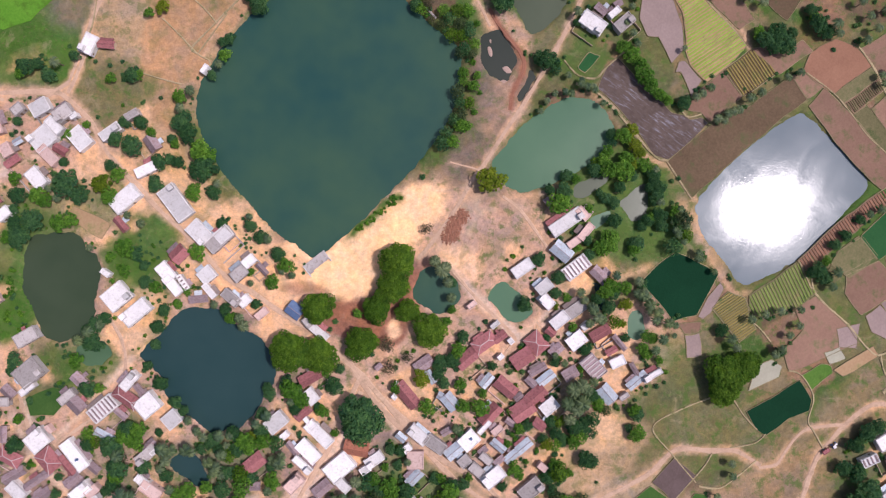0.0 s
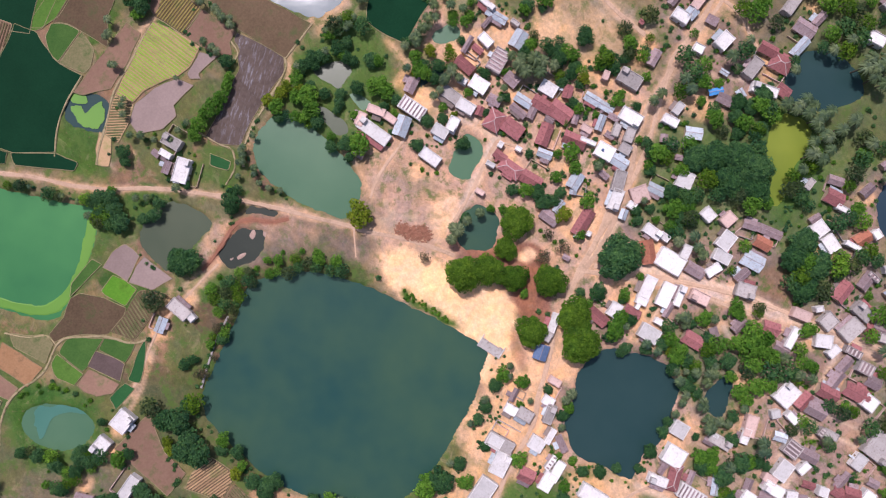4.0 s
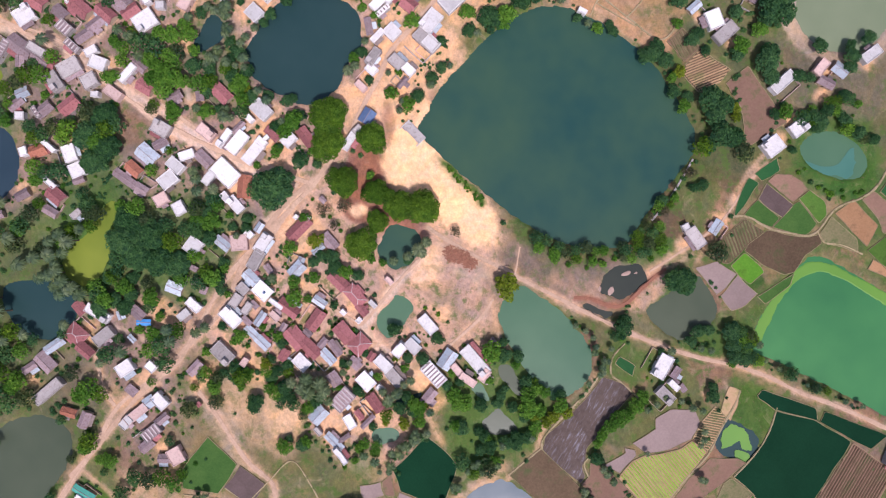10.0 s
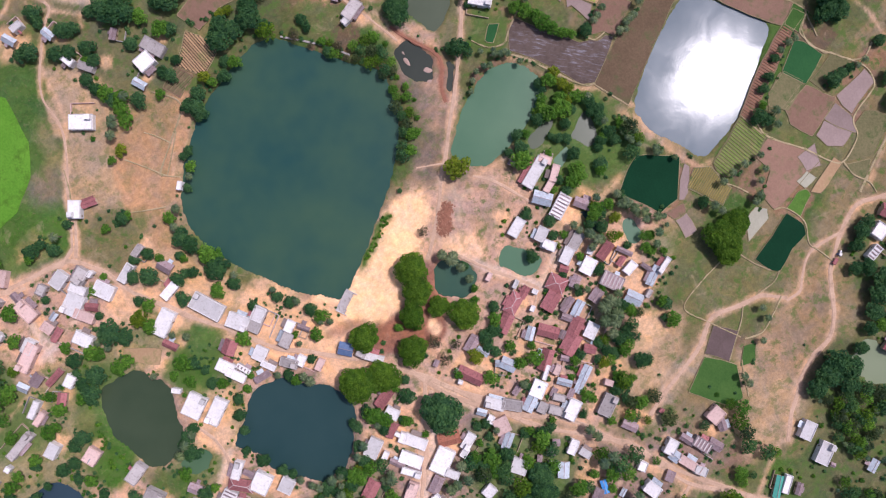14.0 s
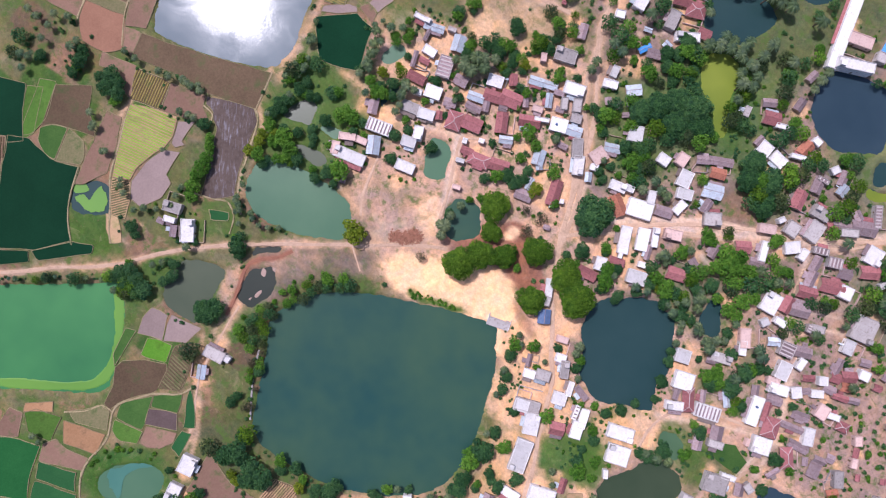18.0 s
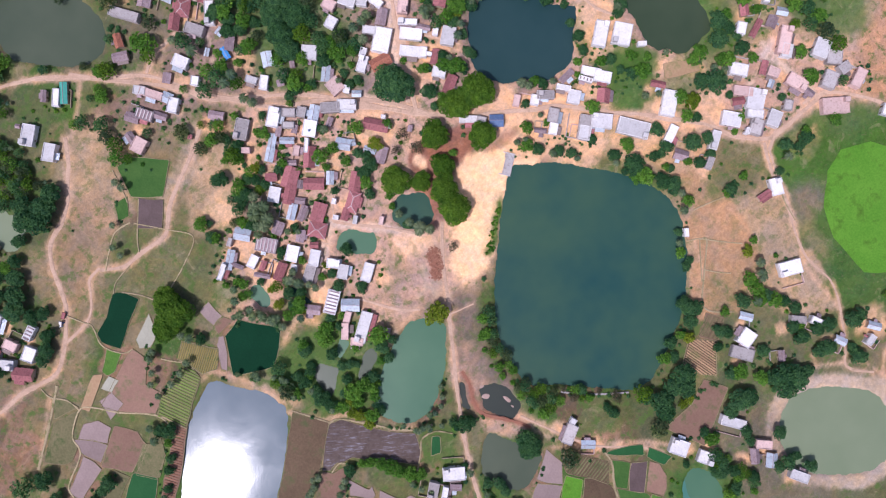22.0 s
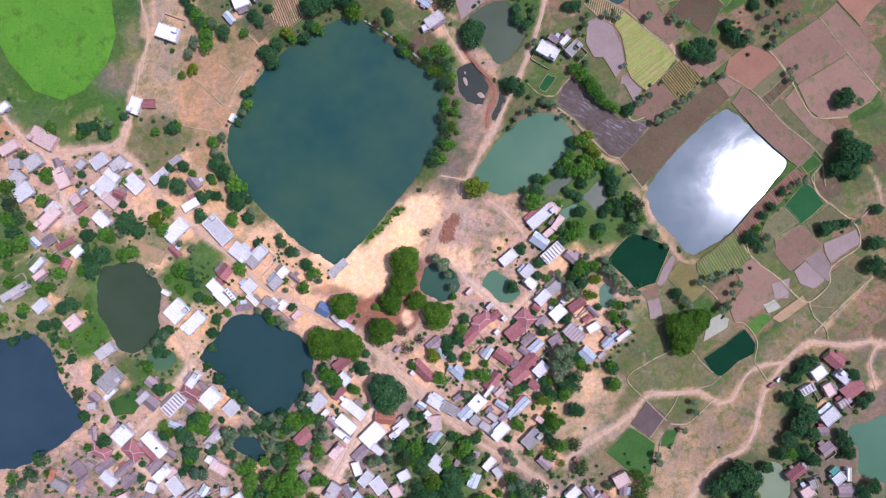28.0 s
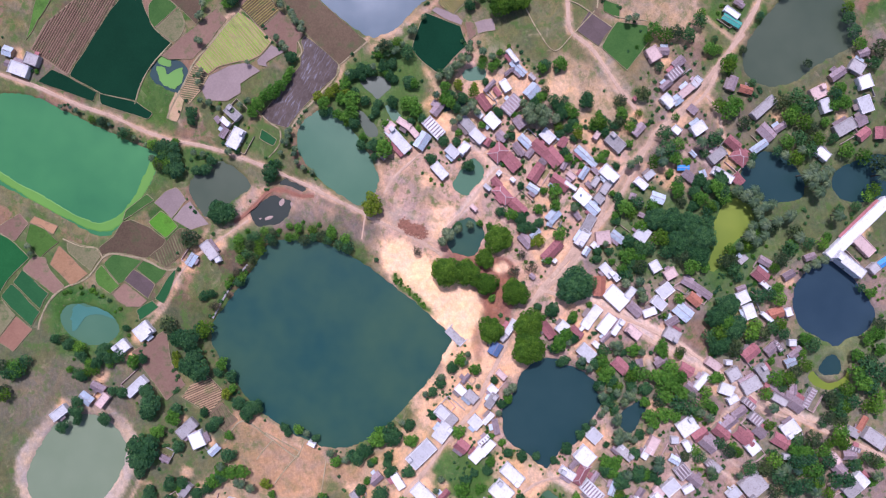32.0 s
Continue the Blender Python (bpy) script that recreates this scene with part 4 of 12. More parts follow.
def surveyed(x, y):
    return any(signed(np.array([x]), np.array([y]), z)[0] < 0 for z in SURVEYED)


def belt(points, width, count, kinds, size=1.0, seed=0):
    """Trees scattered along a line: kinds is a string whose letters are drawn at random."""
    rnd = random.Random(seed * 31 + count)
    line = rounded(points, 8, False)
    for _ in range(count):
        for _ in range(8):
            i = rnd.randrange(len(line) - 1)
            p = line[i] + (line[i + 1] - line[i]) * rnd.random()
            x, y = p[0] + rnd.gauss(0, width / 2.6), p[1] + rnd.gauss(0, width / 2.6)
            if dry_land(x, y) and all((x - a) ** 2 + (y - b) ** 2 > (c * 0.8) ** 2 for a, b, c in FOOTS):
                k = rnd.choice(kinds)
                if k not in SHRUB and surveyed(x, y):
                    break
                r = RADIUS[k] * size * rnd.uniform(0.65, 1.15)
                if off_lane(x, y, r):
                    tree(k, x, y, r, rnd)
                    break


def off_lane(x, y, r):
    """True where a crown of radius r leaves the lanes open to the sky."""
    return all(((line[:, 0] - x) ** 2 + (line[:, 1] - y) ** 2).min() > (w / 2 + r * 0.6) ** 2 for line, w in LANES)


def drop_spares():
    for bases in KINDS.values():
        for base in bases:
            if base not in USED:
                for o in (*base.children_recursive, base):
                    bpy.data.objects.remove(o)


# ---- ponds and ground cover ----
cover([(-247.2, 65.8), (-182.1, 68.4), (-164.5, 63.4), (-146.9, 38.3), (-121.8, 13.1), (-89.1, -14.5), (-56.4, 5.6), (-21.2, 28.4), (16.7, 28.4), (44.4, 15.8), (54.6, -9.4), (90, -19.5), (105.2, -39.7), (100.1, -59.9), (74.8, -70), (57.2, -97.8), (37, -115.5), (-21.1, -140.6), (-121.8, -140.5), (-247.2, -140.3)], "pinkish", 8, 1)
cover([(-152, 111.2), (-96.7, 111.3), (-91.7, 98.8), (-114.3, 71), (-121.8, 50.9), (-131.9, 53.4), (-136.9, 83.6), (-159.5, 86.1)], "tan", 4, 1)
cover([(19.2, 30.9), (44.4, 15.8), (52, 0.7), (39.4, -9.4), (19.2, -22.1), (1.5, -9.5), (-3.5, 3.2), (14.1, 23.3)], "pinkish", 4, 1)
cover([(-57.7, -12), (-46.3, 0.6), (-31.2, 9.4), (-19.9, 18.3), (-23.7, 25.8), (-16.1, 27.9), (1.5, 28.4), (-1, 15.8), (-9.8, 4.4), (-12.3, -3.2), (-23.7, -0.6), (-28.7, -5.7), (-26.2, -14.5), (-33.7, -21.3), (-43.8, -22.6), (-51.4, -17)], "sand", 2, 1)
# red-brown shade of the rain trees, painted into the ground colour
cover([(-28.7, -4.4), (-12.3, -3.2), (-3.5, -6.9), (-13.6, -29.6), (-23.6, -39.7), (-36.3, -32.2), (-46.3, -23.3), (-36.3, -22.1)], "redbrown", 3, 1)
worn([(129.7, 252.1), (117.2, 225.5), (108.8, 207.9), (101.7, 196.3), (93.7, 181.6), (86.6, 166.9), (77.7, 152.4), (73.2, 143.5), (69.3, 134.6), (65.6, 122.5), (59.7, 107.6), (50.7, 89.9), (43.9, 78.2), (34.9, 63.6), (27.2, 52.0), (17.9, 37.4), (12.9, 30.9), (4.1, 15.8), (-6.0, 1.9), (-11.1, -3.9)], 2.8, "track", 0.9, 0.9)
worn([(-212.1, 68.9), (-197.1, 69.7), (-174.5, 70.2), (-167, 67.2), (-157, 57.1), (-149.4, 43.3), (-139.4, 32), (-126.8, 18.2), (-114.3, 6.9), (-96.7, -12), (-84.1, -19.6), (-71.5, -28.4), (-56.4, -37.2), (-46.3, -47.3), (-36.2, -56.1), (-21.1, -72.5), (1.6, -90.2), (21.8, -107.9), (26.9, -112.9)], 3.8, "track", 1.2, 0.9)
worn([(-167, 69.7), (-160.7, 83.5), (-158.2, 96.1), (-153.2, 111.2)], 2.8, "track", 1.2, 0.9)
worn([(-36.2, -56.1), (-43.8, -70), (-53.9, -87.6), (-63.9, -102.7), (-71.5, -112.8)], 3.2, "track", 1.2, 0.9)
worn([(-43.9, -46.4), (-27.9, -70.4), (-2.2, -92.5), (18.4, -104.5), (36.3, -125.6), (57, -150.2), (82.4, -175.5), (105.4, -194.1)], 3.8, "track", 1.2, 0.9)
worn([(-36.5, -63.1), (-56.6, -98.5), (-76, -127.8), (-105.5, -162.3), (-126.5, -191.5), (-152.5, -235.4)], 3.2, "track", 1.2, 0.9)
cover([(-27.9, -70.4), (0.9, -92.9), (37.9, -125.8), (97.3, -129.8), (85.7, -147.4), (53.3, -181.4), (55.8, -213.4), (72.2, -234.5), (80.2, -273.5), (-60.8, -288.4), (-183.8, -257.7), (-170.2, -21.6), (-88.7, 0)], "village", 6, 0.85)
cover([(-273.7, 107), (-212.3, 83.2), (-192.3, 69.3), (-155.9, 69), (-142.8, 46.5), (-101.3, 0), (-113.3, -130.5), (-294.2, -113.5)], "pinkish", 6, 0.7)
cover([(177.7, -71.5), (208.9, -68.2), (244.6, -83.8), (237.5, -163.4), (176.1, -157.6)], "mud", 6, 0.5)
cover([(-25.4, -152.9), (-15.6, -176.3), (-41.2, -179.6), (-89.2, -157.9), (-74.8, -143.8)], "green", 5, 0.8)
cover([(-74.3, -191.4), (-74.2, -242.3), (-96, -265.1), (-142.8, -234), (-132, -197.2)], "green", 6, 0.7)
cover([(-133.9, -162), (-135.1, -196.8), (-176, -195), (-171.4, -157.5)], "green", 6, 0.7)
cover([(49, -190.4), (35, -280.8), (-33.6, -272.6), (-26.3, -213.1), (-9, -173.9), (29.2, -197.6)], "green", 6, 0.7)
cover([(-34.1, -101.1), (9, -99), (11.7, -136.1), (-37.5, -137.6)], "green", 5, 0.8)
cover([(-25.5, 155.6), (-16.9, 123.2), (-55.6, 115.4), (-87.7, 110), (-58.7, 140.9), (-49.5, 164.8)], "bank", 4, 0.7)
cover([(-27.3, 243.3), (-30.7, 215.7), (-80.5, 218.7), (-95.3, 251.7)], "mud", 5, 0.6)
cover([(-197.1, 103.6), (-182.1, 111.1), (-157, 111.2), (-159.5, 96.1), (-162, 73.5), (-182.1, 81), (-197.1, 86)], "green", 4, 0.8)
cover([(-157, 73.5), (-136.9, 78.6), (-121.8, 76.1), (-119.3, 55.9), (-146.9, 54.6)], "olive", 3, 0.8)
cover([(-136.9, 73.5), (-128.1, 73.5), (-129.4, 63.5), (-134.4, 64.7)], "lush", 2, 0.6)
cover([(19.1, 101.5), (34.3, 86.4), (36.8, 63.7), (26.7, 51.1), (16.6, 53.6), (21.7, 78.8)], "pinkish", 3, 1)
cover([(19.2, 51.1), (29.3, 61.2), (16.7, 36), (4.1, 28.4), (1.5, 43.5)], "mud", 3, 1)
cover([(-197.1, 15.6), (-182.1, 20.6), (-167, 13.1), (-164.5, 3.1), (-189.6, 0.5)], "green", 4, 0.7)
cover([(-169, 20.2), (-159.5, 19.4), (-146.9, 5.6), (-149.4, -0.7), (-159.5, 10.6)], "yard", 1.5, 0.9)
cover([(-202.1, -14.6), (-187.1, -7), (-182.1, -37.2), (-202.1, -39.7)], "lush", 3, 1)
cover([(-167, -39.7), (-146.9, -37.2), (-144.4, -54.8), (-167, -69.9), (-182.1, -64.9), (-182.1, -49.8)], "green", 3, 0.8)
cover([(-141.9, 10.6), (-121.8, 15.7), (-116.8, 0.6), (-139.4, -9.5)], "green", 3, 0.8)
cover([(-36.3, 12), (-21.2, 24.6), (-17.4, 20.8), (-33.8, 8.2), (-42.6, 3.1)], "lush", 1.2, 1)
cover([(100.1, -49.8), (117.8, -39.7), (138.1, -65), (138.1, -85.3), (105.2, -85.2), (92.5, -82.7)], "olive", 3, 1)
cover([(54.6, -80.1), (84.9, -75.1), (97.6, -85.2), (79.9, -102.9), (52.1, -107.9)], "tan", 4, 1)
cover([(67.2, -75.1), (79.9, -76.4), (74.8, -87.7), (67.3, -85.2)], "sand", 2, 0.5)
cover([(140.7, -82.7), (166, -70.1), (206.6, -49.9), (206.6, -115.7), (138.2, -115.6)], "dry", 6, 1)
cover([(74.7, 48.6), (100, 36), (110.2, -4.4), (79.8, -6.9), (54.6, 5.7), (54.5, 30.9)], "green", 5, 0.9)
cover([(-121.8, 73.5), (-114.3, 66), (-114.3, 28.3), (-89.1, 5.6), (-96.7, 0.6), (-126.8, 38.3)], "green", 4, 0.7)
cover([(-16.2, 106.5), (11.6, 86.4), (11.6, 61.2), (-1, 41), (-8.6, 35.9), (4, 73.8)], "bank", 3, 1)
cover([(-121.8, -87.6), (-81.6, -82.6), (-79, -110.3), (-131.8, -110.2)], "green", 4, 0.7)
cover([(52.1, -54.9), (67.2, -62.5), (62.2, -97.8), (47.1, -107.9), (44.5, -90.2)], "green", 4, 0.7)
cover([(-25.5, -222.4), (-39.3, -187.7), (-32.7, -139.1), (-2.3, -121.4), (7.5, -160.6), (27.7, -204.2)], "green", 6, 0.8)
cover([(100.8, -163.7), (89, -134), (106.5, -112.7), (163.7, -90.1), (173.4, -114.9)], "tan", 5, 1)
cover([(-99.9, 244.9), (-79.4, 231.2), (-63.9, 211.7), (-66.8, 192), (-76.9, 180.4), (-93.7, 172.7), (-114.9, 180.9), (-130.1, 196.1), (-140.9, 211.5), (-129.8, 238.3)], "sandpale", 2, 1)
cover([(-92.4, 173.2), (-113.9, 50.3), (-144.6, 57.2), (-129.6, 177.8)], "tan", 4, 0.6)
worn([(90.5, -185), (78.4, -172.6), (60.4, -159.7), (49.8, -143.8), (42.6, -129.4), (24.5, -116.5), (-0.2, -97.6), (-24.3, -69.7)], 3.4, "track", 1.2, 0.9)
worn([(47.9, -0.8), (35, 17.2), (26.6, 23.9)], 2.3, "track", 1.2, 0.9)
worn([(16.1, 35.7), (3.2, 39.2)], 1.3, "track", 1.2, 0.9)
worn([(59.1, -160.2), (49.7, -165.4), (35.8, -166.6), (26.8, -173)], 2.8, "track", 1.2, 0.9)
worn([(-166.6, 74.4), (-158.7, 94.9), (-146.8, 127.5), (-148.2, 150.1), (-134.9, 176.6), (-127, 187.3), (-136, 198.7)], 1.9, "track", 1.2, 0.9)
worn([(-176.6, 67.8), (-166.6, 74.4)], 2.8, "track", 1.2, 0.9)
worn([(21.1, 99.8), (11, 119.8), (0.5, 136.8), (-16.6, 151.4), (-24.7, 161.8)], 1.9, "track", 1.2, 0.9)
worn([(-172, -87.5), (-182.1, -100.1), (-197.1, -112.7)], 2.8, "track", 1.2, 0.9)
worn([(-177, -90), (-146.9, -67.4), (-141.4, -52.3), (-143.2, -39.7), (-149.4, -29.7)], 2.5, "track", 1.2, 0.9)
worn([(-190.8, -54.8), (-185.8, -74.9), (-182.1, -87.5)], 2.3, "track", 1.2, 0.9)
worn([(-61.4, -90.1), (-76.5, -70)], 1.9, "track", 1.2, 0.9)
worn([(30.6, -42.3), (21.8, -54.9), (14.2, -67.5)], 1.9, "track", 1.2, 0.9)
worn([(41.9, -32.2), (52.1, -44.8)], 1.7, "track", 1.2, 0.9)
worn([(233.4, -70.5), (226.2, -82.1), (227.9, -97.7)], 1.9, "track", 1.2, 0.9)
cover([(20.4, 106.6), (26.7, 101.5), (33, 88.9), (38.1, 78.9), (35.6, 68.8), (30.5, 62.5), (28, 65), (33, 76.3), (30.5, 86.4), (21.7, 96.5)], "redbrown", 1.5, 0.8)
cover([(4.1, 18.3), (11.6, 24.6), (14.1, 20.8), (6.6, 5.7), (1.5, 6.9)], "redbrown", 1.2, 0.55)
cover([(9.1, 23.3), (19.2, 24.6), (16.7, 19.6), (10.4, 13.2)], "sandpale", 1.2, 0.7)
cover([(19.2, 10.7), (29.3, 15.8), (36.9, 5.7), (29.3, -1.9), (20.5, 0.6)], "mud", 4, 0.35)
worn([(26.8, 23.4), (34.3, 18.3), (44.4, 5.7), (50.8, 0.7)], 2, "track", 1.2, 0.9)
worn([(12.9, 28.4), (4.1, 10.7), (-3.5, -1.9)], 5, "track", 2.5, 0.5)
worn([(78.6, -87.7), (69.8, -97.8), (59.7, -107.9)], 1.4, "mud", 0.8, 0.6)
worn([(101.3, 39.8), (112.7, 23.4), (115.2, 5.7), (127.9, -17), (138.1, -19.5)], 1.8, "track", 1.2, 0.7)
worn([(64.6, 70.1), (82.3, 51.2), (88.6, 42.3), (102.6, 41.1), (117.7, 55)], 1.4, "track", 1.0, 0.8)
worn([(182.6, 104.8), (196.6, 71.3), (201.9, 61.6), (211.7, 33.1), (209.4, 24.1)], 1.2, "bank", 0.8, 0.9)
cover([(151, -93.7), (188.8, -84.9), (176.9, -114.5), (147.1, -136.4), (125.5, -137.5), (131.5, -104.2)], "dry", 5, 0.7)
cover([(73.5, -98.8), (99, -88.9), (102.9, -113.8), (103.2, -144.6), (72.7, -141.8)], "dry", 5, 0.7)
cover([(37.6, 171.4), (21.2, 191), (34.7, 208), (44.2, 214.7), (43.7, 199.9), (31.1, 180.5)], "olive", 2, 0.8)
cover([(-20.8, 180.2), (-7.3, 197.2), (-13.2, 212.2), (-29.2, 208.8), (-33.7, 198.3)], "lush", 2, 0.7)
cover([(-89.1, 10.7), (-66.5, -4.4), (-56.4, -9.5), (-71.5, -7), (-86.6, 3.1)], "green", 2, 0.7)
worn([(1.5, -5.7), (6.6, -12), (16.7, -23.3), (30.6, -37.2), (32.4, -41)], 3.0, "lane", 0.9, 1.0)
worn([(32.4, -41), (41.9, -32.2), (54.6, -22.1), (59.6, -17)], 2.6, "lane", 0.9, 0.8)
cover([(-27.3, 243.3), (-44.2, 207.9), (-44.1, 157.9), (-70.7, 145.5), (-100.5, 108.4), (-135.4, 131.5), (-120, 254.7)], "bushy", 6, 0.8)
cover([(-25.5, 155.6), (-21.2, 139.4), (-88.1, 106.9), (-58.3, 144)], "bushy", 4, 0.6)
cover([(-21.1, 0.6), (29.3, 25.9), (44.4, 10.8), (54.6, 0.7), (19.2, -19.5), (-6, -6.9)], "pinklight", 5, 0.5)
cover([(-146.9, -29.7), (-136.9, -37.2), (-121.8, -29.6), (-136.9, -44.8), (-146.9, -39.7)], "yard", 1.5, 0.7)
cover([(-81.6, -29.6), (-56.4, -39.7), (-71.5, -37.2), (-76.5, -49.8), (-71.5, -59.9), (-84.1, -49.8)], "yard", 2, 0.5)
cover([(-74, -62.4), (-56.4, -75), (-46.3, -85.1), (-61.4, -82.6)], "yard", 2, 0.6)
cover([(69.8, -44.8), (79.9, -37.2), (82.4, -49.8), (72.3, -62.5), (69.8, -52.4)], "yard", 2, 0.8)
cover([(57.1, -9.4), (67.2, -6.9), (69.7, -17), (59.6, -22.1)], "yard", 1.5, 0.7)
cover([(-129.4, 30.8), (-114.3, 35.8), (-96.7, 18.2), (-101.7, 10.6), (-114.3, 20.7)], "yard", 2, 0.6)
cover([(-114.3, -7), (-91.6, -1.9), (-79.1, -9.5), (-91.6, -17.1), (-111.8, -14.5)], "yard", 2, 0.6)
cover([(-139.4, 28.2), (-131.9, 30.8), (-126.8, 15.7), (-136.9, 11.9)], "yard", 1.5, 0.8)
cover([(-245.7, 180.5), (-149.5, 172.1), (-153.4, 129.8), (-158.9, 102.8), (-178.4, 89.3), (-202.3, 93), (-216.8, 100.4), (-253.3, 99.1)], "ring", 4, 0.85)
cover([(-180, 104.7), (-166.8, 116.3), (-156.6, 111.2), (-156.1, 99.6), (-171.5, 97.3)], "mud", 3, 0.7)
cover([(-220.5, 93.1), (-207.9, 98.1), (-199.8, 86.7), (-212.6, 80.2)], "mud", 2, 0.6)
cover([(-154.5, 0.5), (-134.4, 5.6), (-121.8, -7), (-124.3, -24.6), (-136.9, -22.1), (-149.4, -7)], "green", 3, 0.75)
cover([(-182.1, -39.7), (-169.5, -42.2), (-164.5, -52.3), (-177, -62.4), (-182.1, -54.8)], "olive", 2, 0.8)
cover([(-136.9, -29.6), (-121.8, -25.9), (-129.3, -42.2), (-136.9, -44.8)], "green", 2.5, 0.6)
cover([(90, -39.7), (105.2, -39.7), (102.6, -52.4), (87.5, -49.8)], "green", 2.5, 0.6)
cover([(54.6, -14.5), (69.7, -9.4), (87.4, -9.4), (87.4, -19.5), (69.7, -29.6)], "green", 3, 0.6)
cover([(137.9, 96.7), (150.6, 104.3), (160.7, 96.8), (153.1, 86.6), (140.5, 86.6)], "olive", 3, 0.8)
cover([(160.7, 101.8), (173.4, 104.4), (181, 96.8), (163.3, 89.2)], "redbrown", 4, 0.4)
cover([(51.8, 79.3), (57.8, 98.2), (70.6, 93), (74, 85.9), (64.9, 70.7)], "greenplot", 2, 0.85)
cover([(75, 134.2), (88.2, 156.6), (105.2, 145.3), (94.7, 129.4), (84.9, 129.3)], "greenplot", 3, 0.8)
worn([(76.9, 129.7), (85.9, 131.9), (101.2, 124.4), (113, 114.7), (125.5, 107), (134.8, 96.3), (138.5, 84.7)], 1.6, "track", 0.9, 0.9)
worn([(65.7, 70.8), (79, 61.4), (87.6, 49.8), (91.7, 41.2), (101.3, 38.1), (112.6, 45.7), (119.8, 55.6)], 1.1, "track", 0.7, 0.9)
worn([(101.3, 38.1), (109.2, 28.3), (112.2, 23.1)], 1.1, "track", 0.8, 0.8)
worn([(24.9, 23.9), (34.6, 23.9), (45.2, 25.1), (52.3, 28.5)], 1.8, "track", 1.0, 0.8)
worn([(34.6, 23.9), (42.2, 10.8), (48.3, 0.3)], 1.6, "track", 1.0, 0.7)
cover([(9.8, 25.7), (12, 38.9), (22.6, 35.1), (33.9, 22.8), (21.1, 18.2)], "mud", 3, 0.5)
cover([(-50.2, -153.3), (-37.6, -134.2), (4.5, -158.8), (-10, -183.1)], "ring", 3, 0.7)
cover([(-98.9, 244.1), (-80.2, 230.3), (-64.5, 211.9), (-68.4, 193.4), (-78, 181.4), (-94.5, 174.2), (-113.7, 182.3), (-129.7, 196.5), (-140.1, 211.6), (-128.9, 237.5)], "sandpale", 1.0, 1)
cover([(105.4, 137.7), (88.1, 132.9), (77.5, 144.3), (99.3, 153.7)], "lush", 2, 0.7)
cover([(59.9, 91.7), (43.4, 86.1), (33.4, 93.2), (41.2, 98.9), (52.4, 102.2), (55.7, 108.6)], "olive", 2, 0.8)
cover([(41.5, 71.1), (19.2, 55.8), (13, 84), (14.5, 101.8), (21.1, 114.6), (31.5, 104.6), (38.6, 88.2)], "mud", 2, 0.6)
worn([(21.1, 105.8), (18.3, 114.1), (14, 122.2)], 1.2, "track", 0.8, 0.8)
cover([(-224.4, 74.3), (-247.2, 55.8), (-268.3, 55.3), (-275, 95.3), (-234.9, 101.9)], "soil", 3, 0.9)
cover([(-167.1, 74.9), (-197.4, 71.3), (-217.2, 84.2), (-225.8, 100.4), (-158.5, 111.5), (-163.4, 93.1)], "green", 3, 0.9)
cover([(-175, 78), (-192.9, 79.4), (-188.6, 88.9), (-180, 90.3)], "yard", 2, 0.7)
cover([(-134, 61.3), (-153.8, 56.5), (-162.4, 69.8), (-155, 81.3), (-137.6, 82.6)], "olive", 2, 0.8)
cover([(-120.4, 67.9), (-133.8, 59.8), (-136.3, 78.5), (-115.9, 75.9)], "green", 2, 0.6)
cover([(-216.8, -6.7), (-247.3, 0), (-255.9, 51.5), (-226.8, 53.3), (-217.2, 22.6)], "green", 4, 0.85)
cover([(-182.9, -24.5), (-196.2, -23.8), (-201.5, -1.2), (-189.1, 3.8)], "olive", 2, 0.85)
cover([(-143.3, 11.4), (-183.6, 6.2), (-189.1, 21.4), (-161.4, 31.8)], "green", 4, 0.6)
cover([(-115.2, 1.4), (-134.3, 1.1), (-131.9, 13.3), (-123.6, 16.1)], "green", 2.5, 0.7)
worn([(-195.2, 66.7), (-202.6, 67.3), (-212.3, 72.7), (-221.4, 83), (-228.1, 93), (-232, 102.4)], 3, "track", 1.2, 0.9)
worn([(-165.5, 68.7), (-161.5, 81.6), (-160, 93.6), (-156, 105.4), (-152.2, 114)], 2.0, "track", 0.9, 0.9)
worn([(-150.6, 46.5), (-158.6, 41.7), (-168.1, 36.6)], 3.0, "yard", 1.0, 0.9)
worn([(-194.4, 32.2), (-199.7, 46), (-204.6, 65.2)], 2.2, "lane", 0.9, 0.9)
worn([(-175.1, 43.6), (-194.6, 36.6), (-205.3, 30.4)], 1.8, "lane", 0.9, 0.8)
worn([(-204.3, 33.5), (-219.6, 45.7), (-224.9, 41.9)], 1.6, "yard", 0.9, 0.7)
worn([(-40, -81.2), (-55.2, -95.5), (-67.4, -110.1), (-77.6, -122.6)], 2.6, "lane", 1.0, 0.9)
worn([(-51.6, -90.5), (-67.5, -74.1), (-76.3, -65.4)], 2.0, "yard", 1.0, 0.8)
worn([(-137.9, -47.8), (-149.1, -59.9), (-161.6, -73.1), (-174.3, -84.6), (-192.7, -98)], 2.4, "lane", 1.0, 0.9)
worn([(-147.7, -130), (-162.2, -113.4), (-174.6, -100.8), (-182, -83), (-188.2, -57.6)], 2.2, "lane", 1.0, 0.9)
worn([(-82, -110.2), (-104.6, -115.4), (-126, -127.8), (-136.2, -136.9)], 1.6, "lane", 0.9, 0.7)
cover([(-114.6, -82), (-130.3, -84.6), (-136.9, -71.1), (-125.3, -70.6)], "yard", 2, 0.8)
cover([(-122, -108.1), (-133.6, -108.6), (-136.5, -100.3), (-125.3, -97)], "yard", 2, 0.8)
